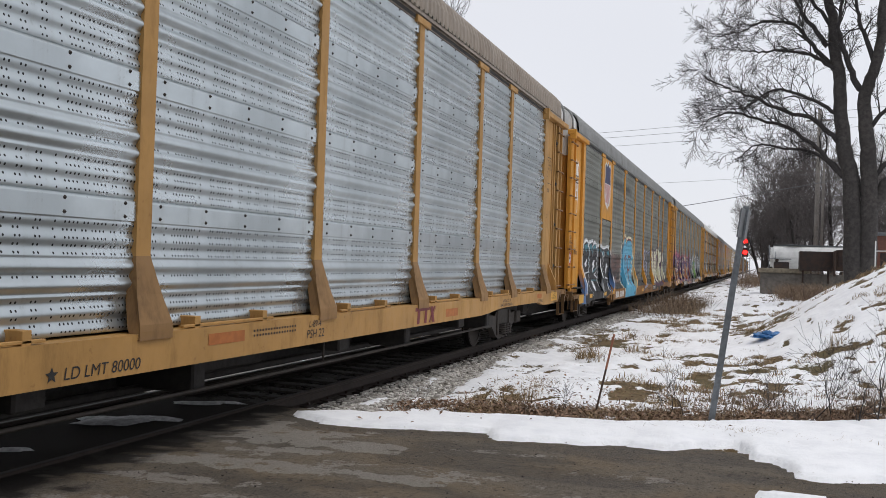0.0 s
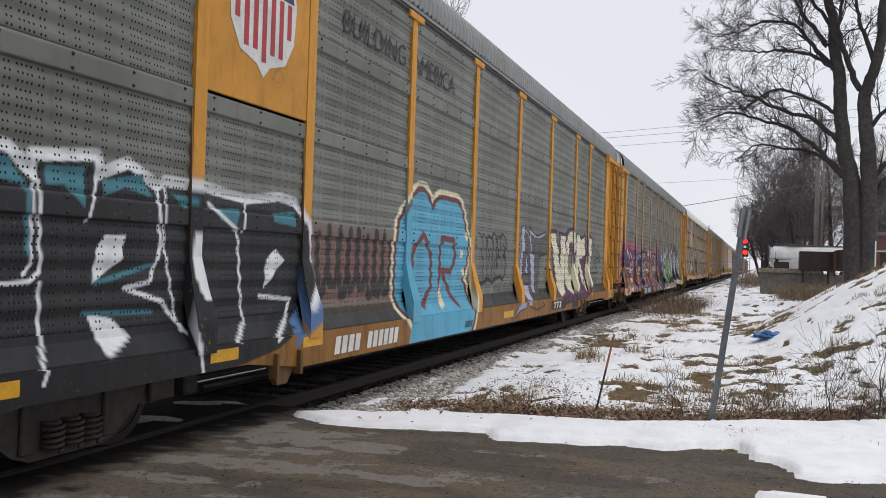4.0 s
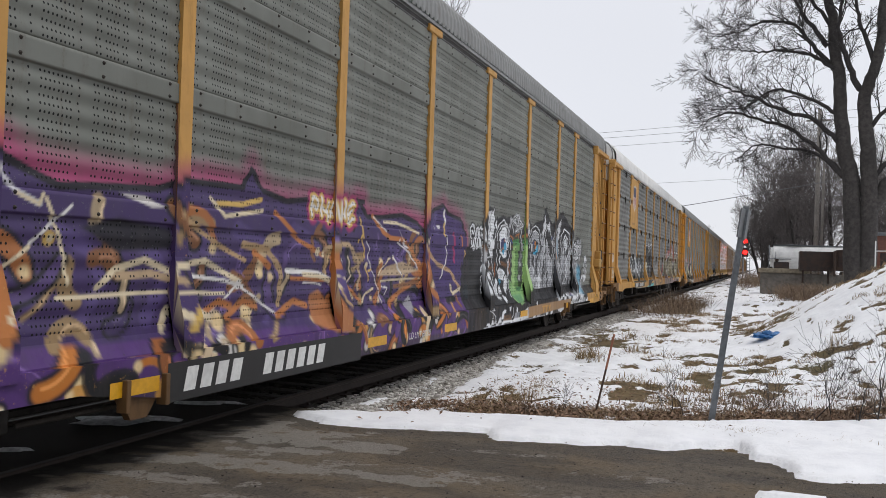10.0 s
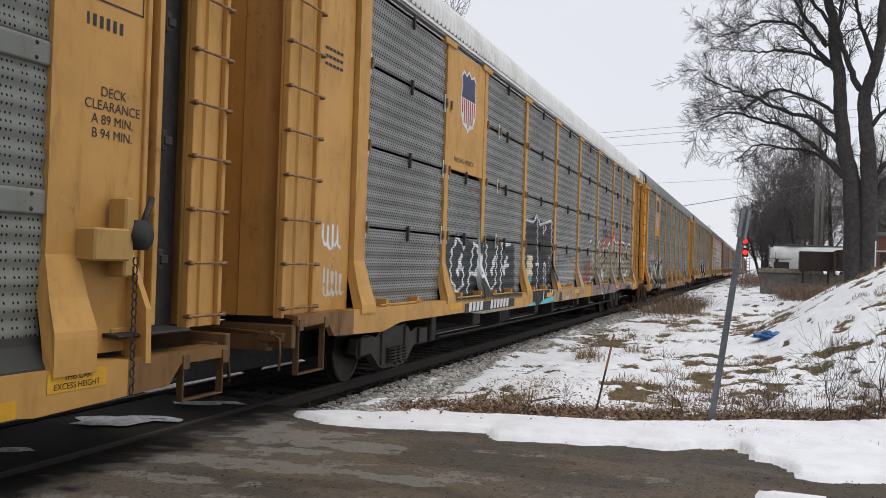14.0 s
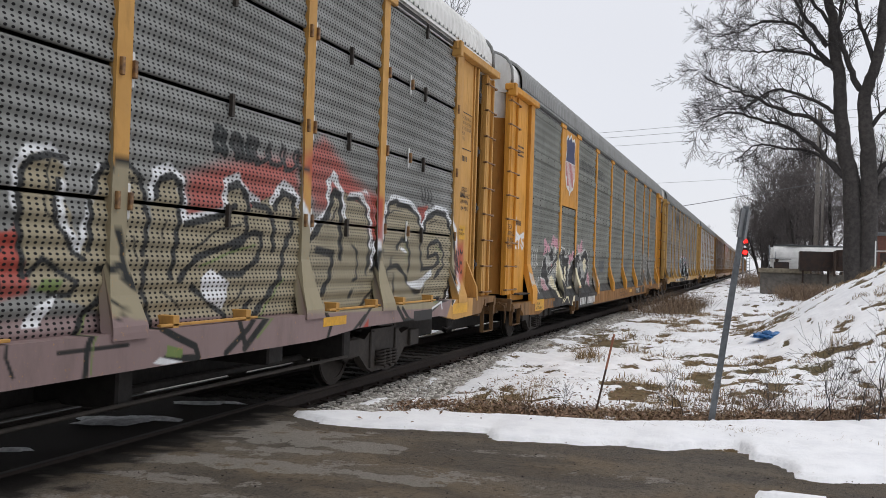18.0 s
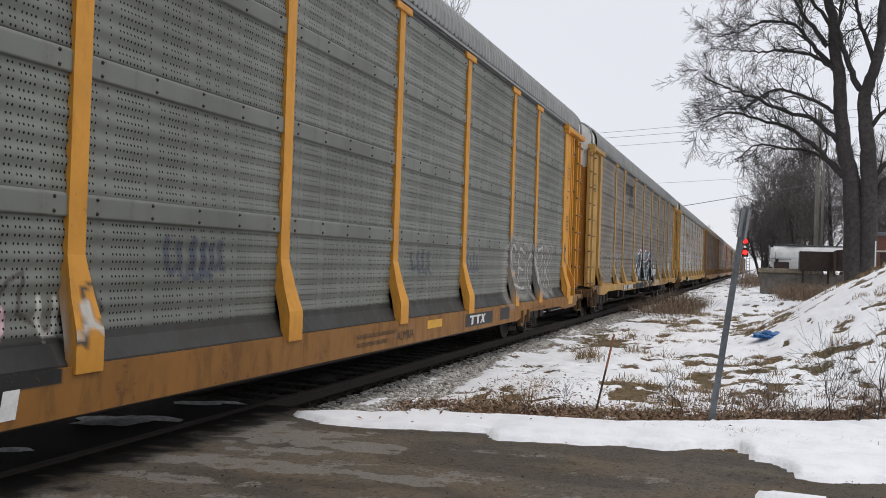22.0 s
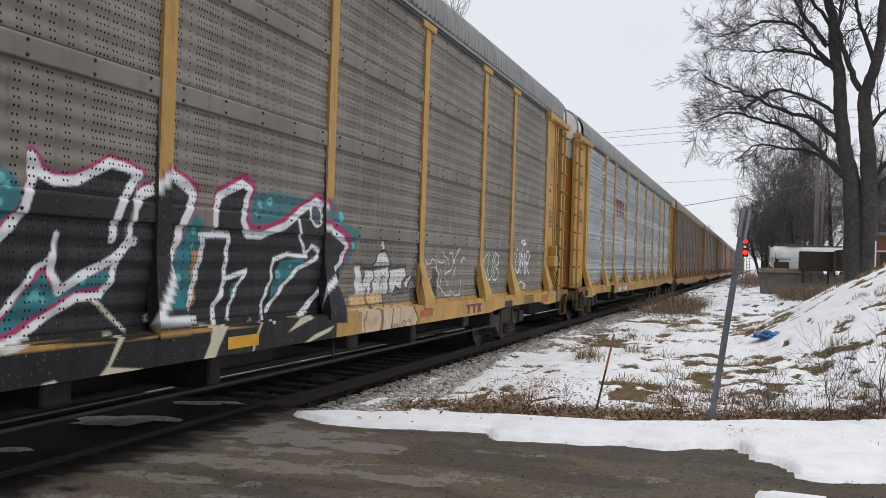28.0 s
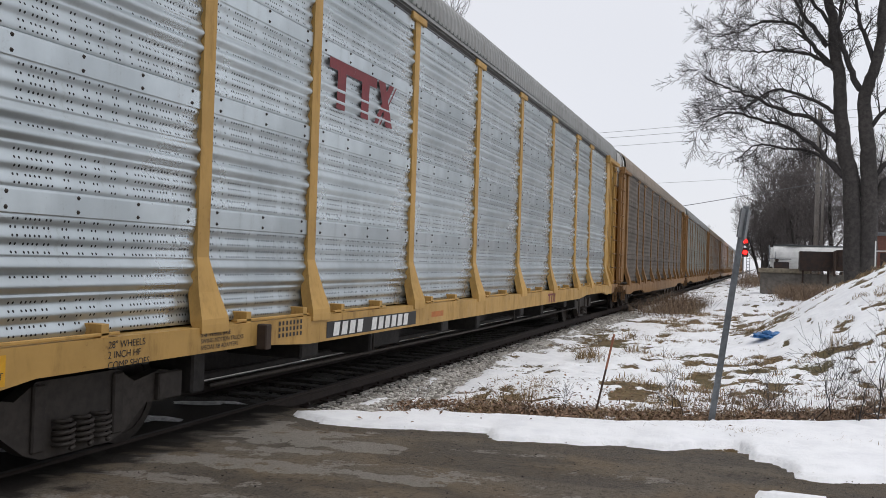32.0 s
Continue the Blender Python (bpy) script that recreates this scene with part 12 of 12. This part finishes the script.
def dress(car, near, kind):
    """Stencils and decals on one car."""
    X, XPK = XF + .004, XS - .03 + .004
    spec_box(car, 24.13, 2.86 if kind == "B" else 3.55)
    if kind != "B":
        mark(car, "DECK\nCLEARANCE\nA 89 MIN.\nB 94 MIN.", .105, 24.45 - .3 * (kind == "A"), 2.85, None, XPK, "CENTER")
    if kind not in "FB":
        bars(car, 6, .07, .09, 24.14, 3.35, BLACK, XPK)
    for k in range(3):
        bars(car, 5, .09, .035, -.95, 4.05 - .09 * k, BLACK, XPK, .2)
    if kind in "BE":
        mark(car, "DECK\nCLEARANCE\nA 89 MIN.\nB 94 MIN.", .13, -1.47, 2.35, None, 1.428, "CENTER")
    if kind == "A":
        mark(near, "LD LMT 80000", .125, 9.62, .80, shear=.15)
        part("star", link_mesh("star", [(0, .06 * r * math.cos(a), .06 * r * math.sin(a)) for r, a in ((1 if k % 2 == 0 else .42, math.pi / 2 + k * math.pi / 5) for k in range(10))], [tuple(range(10))[::-1]], BLACK), None, near, "", (X, 9.52, .845))
        mark(near, "L-89-4", .10, 13.0, .945, shear=.12)
        mark(near, "PSH 22", .13, 12.95, .83, shear=.15)
        logo(near, 15.95, .79, .23, .75, MAROON, X)
        plate(near, 11.25, 11.8, .90, 1.0, DECAL_O, X)
        plate(near, 17.2, 17.75, .83, .95, DECAL_O, X)
        for k in range(2):
            bars(near, 16, .05, .02, 11.95, .97 - .045 * k, BLACK, X)
        mark(near, "SPECIAL NO. 24\nBRAKE BEAM REQUIRED:", .075, 20.55, .94, None, X, "CENTER")
        mark(near, "33 WHEELS", .09, 23.0, .84)
        plate(near, 24.2, 24.8, .83, 1.02, DECAL_Y, X, "decal", "yellow excess height decal")
        mark(near, "THIS CAR\nEXCESS HEIGHT", .07, 24.5, .94, None, X + .003, "CENTER")
        plate(near, 22.9, 23.3, .93, 1.02, DECAL_O, X)
        plate(car, 24.05, 24.35, 3.2, 3.35, INK_WHITE, XPK)
    if kind == "B":
        n = 24
        ring = [(0, r * math.cos(6.2832 * k / n), r * math.sin(6.2832 * k / n)) for r in (.16, .12) for k in range(n)]
        disc = part("decal", link_mesh("decal", [(-.002,) + v[1:] for v in ring[:n]], [tuple(range(n))], INK_WHITE), None, car, "round red and white prohibition decal", (1.428, -1.46, 1.83))
        part("decal_ring", link_mesh("decal_ring", ring, [(k, (k + 1) % n, n + (k + 1) % n, n + k) for k in range(n)], RED), None, disc)
        part("decal_slash", link_mesh("decal_slash", [(.001, -.10, .08), (.001, -.08, .10), (.001, .10, -.08), (.001, .08, -.10)], [(0, 1, 2, 3)], RED), None, disc)
        part("decal_mark", link_mesh("decal_mark", [(0, -.08, -.02), (0, .08, -.02), (0, .08, .03), (0, -.08, .03)], [(0, 1, 2, 3)], BLACK), None, disc)
        mark(car, "BUILDING  AMERICA", .40, 5.55, 4.32, None, XS + .022, spread=1.05)
        for y in (.55, 3.0, 4.6):
            plate(near, y, y + .42, .74, .85, DECAL_Y, X)
        plate(near, -.95, -.35, .64, .86, DECAL_Y, X)
        plate(near, 12.1, 12.75, .64, .76, DECAL_Y, X)
        bars(near, 4, .17, .20, 5.3, .60, INK_WHITE, X, .25, .04)
        bars(near, 6, .16, .20, 6.15, .60, INK_WHITE, X, .25, .04)
        plate(near, 16.0, 17.6, .61, .82, BLACK, X - .001)
        logo(near, 16.2, .64, .15, .8, INK_WHITE, X + .002)
        mark(near, "80000", .15, 9.85, .61, shear=.12)
        plate(near, 18.3, 19.1, .56, .74, BLACK, X)
        mark(near, "SPRG", .09, 19.3, .70)
        plate(near, 24.0, 24.55, .66, .88, DECAL_Y, X - .001, "decal", "yellow excess height decal")
        mark(near, "THIS CAR\nEXCESS HEIGHT", .065, 24.28, .78, None, X + .003, "CENTER")
        bars(car, 7, .075, .10, -.98, 1.95, BLACK, XPK)
        plate(car, 23.96, 24.52, 3.39, 3.81, DECAL_Y, XPK, "decal", "yellow notice with black lettering")
        mark(car, "EQUIPPED WITH\nEXPERIMENTAL\nBLOCK TRUCK\nDEVICES", .07, 24.24, 3.71, None, XPK + .003, "CENTER")
    if kind == "C":
        plate(near, 4.55, 8.1, .48, .80, BLACK, X, "number_panel")
        bars(near, 4, .22, .20, 4.75, .55, INK_WHITE, X + .003, .3, .05)
        bars(near, 6, .21, .20, 5.95, .55, INK_WHITE, X + .003, .3, .05)
        for y in (.2, 3.9, 8.3, 11.0, 15.4, 19.5, 22.9):
            plate(near, y, y + .55, .60, .72, DECAL_Y, X)
        mark(near, "LD LMT 80000", .13, 9.6, .60, INK_WHITE, shear=.1)
        plate(near, -.75, -.2, .66, .86, DECAL_Y, X)
        mark(near, "2 INCH HF COMP SHOES", .085, 20.4, .70)
        plate(near, 23.7, 24.25, .72, .86, DECAL_Y, X)
        mark(near, "THIS CAR\nEXCESS HEIGHT", .06, 23.97, .80, None, X + .003, "CENTER")
        mark(near, "BLMRIA", .15, 14.26, 0.63, shear=.12)
        logo(near, 17.2, .60, .15, .8, YEL_C, X)
    if kind == "D":
        mark(car, "BUILDING AMERICA", .11, 3.75, 3.28, None, XS + .036, "CENTER")
        plate(near, 3.6, 6.6, .84, 1.0, BLACK, X - .001, "number_panel")
        bars(near, 4, .2, .15, 3.8, .86, INK_WHITE, X + .003, .3, .03)
        bars(near, 6, .2, .15, 5.0, .86, INK_WHITE, X + .003, .3, .03)
        for y in (2.9, 9.3, 12.4, 19.3):
            plate(near, y, y + .55, .93, 1.03, DECAL_Y, X)
        plate(car, 24.05, 24.55, 2.05, 2.28, DECAL_Y, XPK, "decal", "yellow excess height decal")
        mark(car, "THIS CAR\nEXCESS HEIGHT", .062, 24.3, 2.18, None, XPK + .003, "CENTER")
        bars(car, 8, .06, .09, 24.02, 2.75, BLACK, XPK)
        plate(near, 21.9, 22.6, .84, .98, BLACK, X)
        plate(near, 23.5, 24.2, .86, 1.02, DECAL_Y, X)
    if kind == "E":
        mark(car, "BUILDING  AMERICA", .38, 5.45, 4.30, None, XS + .022, spread=1.05)
        bars(near, 4, .20, .19, 4.95, .60, INK_WHITE, X + .003, .3, .03)
        bars(near, 6, .19, .19, 6.0, .60, INK_WHITE, X + .003, .3, .03)
        mark(near, "THIS CAR\nEXCESS HEIGHT", .085, .1, .78, None, X + .003)
        plate(near, .05, .85, .66, .90, DECAL_Y, X, "decal", "yellow excess height decal")
        mark(near, "ALMRIA", .17, 13.2, .62, shear=.12)
        mark(near, "L 90-0", .09, 13.35, .84)
        for k in range(2):
            mark(near, ("FOR RESTRICTED LOADING ONLY", "SEE EQUIPMENT REGISTER")[k], .075, 12.0, .72 - .10 * k, shear=.15)
        plate(near, 14.3, 14.9, .70, .82, DECAL_Y, X)
        plate(near, 16.0, 17.5, .61, .82, BLACK, X - .001)
        logo(near, 16.2, .64, .15, .8, INK_WHITE, X + .002)
        plate(near, 18.0, 18.6, .62, .84, BLACK, X)
        mark(near, "2 INCH HF COMP SHOES", .085, 20.6, .70)
        plate(near, 24.0, 24.5, .68, .88, DECAL_Y, X)
        bars(car, 6, .08, .10, -1.0, 2.45, BLACK, XPK)
    if kind == "F":
        plate(near, 4.2, 7.4, .82, .98, BLACK, X - .001, "number_panel")
        bars(near, 4, .2, .15, 4.35, .83, INK_WHITE, X + .003, .3, .03)
        bars(near, 6, .2, .15, 5.5, .83, INK_WHITE, X + .003, .3, .03)
        for k in range(3):
            plate(car, 5.35, 6.5, 4.64 - .15 * k, 4.73 - .15 * k, BLACK, XS + .026, lean=-.1)
        plate(car, 6.55, 6.85, 4.32, 4.75, BLACK, XS + .026, lean=-.05)
        plate(car, 6.95, 7.2, 4.32, 4.75, BLACK, XS + .026, lean=-.05)
        bars(car, 7, .17, .13, 6.05, 4.12, BLACK, XS + .026, .25)
        bars(car, 8, .17, .13, 6.05, 3.93, BLACK, XS + .026, .25)
        logo(near, 17.9, .83, .15, .8, MAROON, X)
        plate(near, 11.3, 11.8, .84, .95, DECAL_Y, X)
        plate(near, 15.9, 16.4, .88, .98, DECAL_O, X)
        plate(near, 20.2, 20.7, .83, .96, BLACK, X)
        plate(near, 23.0, 23.7, .83, 1.0, DECAL_O, X)
        mark(car, "FB 535", .17, 23.85, 1.06, None, XF + .036)
        for k in range(4):
            bars(near, 16, .05, .03, 21.6, .99 - .045 * k, BLACK, X)
        plate(car, 24.2, 24.5, 3.36, 3.44, BLACK, XPK)
        mark(car, "THIS CAR EXCESS HEIGHT", .05, 24.45, 3.06, None, XPK, "CENTER")
    if kind == "G":
        logo(car, 5.12, 3.40, .56, 1.75, MAROON, XS + .03, .05)
        plate(near, 5.0, 7.6, .80, .98, BLACK, X - .001, "number_panel")
        bars(near, 4, .2, .15, 5.15, .815, INK_WHITE, X + .003, .3, .03)
        bars(near, 6, .2, .15, 6.15, .815, INK_WHITE, X + .003, .3, .03)
        mark(near, "28\" WHEELS\n2 INCH HF\nCOMP SHOES", .075, 1.65, .98)
        plate(near, .25, .75, .82, 1.02, DECAL_Y, X, "decal", "yellow excess height decal")
        mark(near, "THIS CAR\nEXCESS HEIGHT", .065, .5, .93, None, X + .003, "CENTER")
        mark(near, "5'-8\" WHEEL BASE\nSWING MOTION TRUCKS\nSPECIAL RB ADAPTERS", .055, 2.75, .98)
        for k in range(3):
            bars(near, 7, .07, .04, 4.0, 1.0 - .06 * k, BLACK, X)
        plate(near, 8.2, 8.7, .86, .94, DECAL_O, X)
        logo(near, 15.5, .80, .2, .7, MAROON, X)
        part("bracket", boxes((XF - .02, XF + .10, 3.62, 3.72, .80, 1.04), bev=.01), BROWNSTEEL, near, "rusty jacking bracket")
        mark(near, "B-END", .08, -1.25, .86)
        part("route_holder", boxes((XF, XF + .03, -.72, -.42, .82, .98), bev=.01), BROWNSTEEL, near)
        bars(car, 4, .13, .14, -1.0, 3.05, BLACK, XPK)
        bars(car, 6, .105, .13, -1.05, 2.85, BLACK, XPK)


def handbrake(car):
    """Gear box, bracket and chain at the rear corner."""
    hb = part("handbrake", boxes((XS, XF + .04, 24.05, 24.42, 1.62, 1.86), (XS, XF, 24.4, 24.5, 1.5, 2.1), bev=.015), YEL_PALE, car, "hand brake gear with a hanging chain")
    part("gear", bars_mesh("gear", [[((XF - .08, 24.58, 1.82), .12), ((XF + .02, 24.58, 1.82), .12)], [((XF - .03, 24.58, 1.8), .03), ((XF - .03, 24.72, 2.12), .025)]], DARK, 10), None, hb)
    V, F = [], []
    for k in range(16):
        a = math.pi / 2 * (k % 2)
        pts = [((XF + .0 + .022 * math.cos(t) * math.cos(a), 24.52 + .022 * math.cos(t) * math.sin(a), 1.62 - .065 * k + .036 * math.sin(t)), .008) for t in np.linspace(0, 2 * math.pi, 9)]
        v, f = tube_data([pts], 4)
        F += [tuple(q + len(V) for q in t) for t in f]
        V += v
    part("chain", link_mesh("chain", V, F, DARK), None, hb)


SILV, GREY, BROWN = "autorack car with galvanised perforated screens", "autorack car with weathered grey screens", "autorack car with brown-grey screens"
c, n = autorack(SILV + ", tan posts and brown legs", "silver", SCR_SILVER, YEL_TAN, ROOF_TAN, (1.06, .79, .76), None, skirted=False, legs=YEL_LEG, rear=-.2)
dress(c, n, "A")
c, n = autorack(GREY + ", striped shield and painted letters", "grey", SCR_GREY, YEL_UP, ROOF_GREY, (.88, .62, .54), spray_b(), shield=True)
dress(c, n, "B")
c, n = autorack(GREY + ", purple and silver graffiti low down", "grey", SCR_GREY, YEL_C, ROOF_GREY, (.88, .62, .52), spray_c())
dress(c, n, "C")
handbrake(c)
c, n = autorack("autorack car with louvred grey screens, white roof and pink graffiti", "louvre", SCR_LOUVRE, YEL_C, ROOF_WHITE, (1.08, .81, .79), spray_d(), shield=True, crest=.66, skirted=False)
dress(c, n, "D")
c, n = autorack(GREY + ", striped shield, black and cream graffiti", "grey", SCR_GREY, YEL_UP, ROOF_GREY, (.88, .62, .54), spray_e(), shield=True)
dress(c, n, "E")
c, n = autorack(BROWN + ", black and white graffiti", "grey", SCR_BROWN, YEL_PALE, ROOF_GREY, (1.05, .80, .79), spray_f())
dress(c, n, "F")
handbrake(c)
c, n = autorack(SILV + ", pale posts and a maroon emblem", "silver", SCR_SILVER, YEL_PALE, ROOF_GREY, (1.06, .79, .77), spray_g(), skirted=False)
dress(c, n, "G")
FARKINDS = [(BROWN, "grey", SCR_DARK, YEL_FAR, ROOF_TAN), (GREY, "grey", SCR_GREY, YEL_FAR, ROOF_GREY), (BROWN, "grey", SCR_BROWN, YEL_FAR, ROOF_TAN), (SILV, "silver", SCR_SILVER, YEL_FAR, ROOF_GREY)]
for k in range(10):
    lab, st, sc, ye, ro = FARKINDS[(0, 1, 2, 2, 1, 3, 0, 1, 2, 1)[k]]
    autorack(lab, st, sc, ye, ro, (.98, .66, .56), None, keyed=False, skirted=False)


def motions():
    """The train rolls towards and past the camera; wheels turn with it."""
    for car, y0 in zip(CARS, START):
        walk(car, [(t, pose(XC, y0 - gone(t), 0)) for t in range(0, 33)])
    ticks = [k / 10 for k in range(321)]
    turns = [math.degrees(gone(t) / .419) for t in ticks]
    for w in WHEELS:
        p = w.location.copy()
        walk(w, [(t, pose(p.x, p.y, p.z, a)) for t, a in zip(ticks, turns)])


motions()
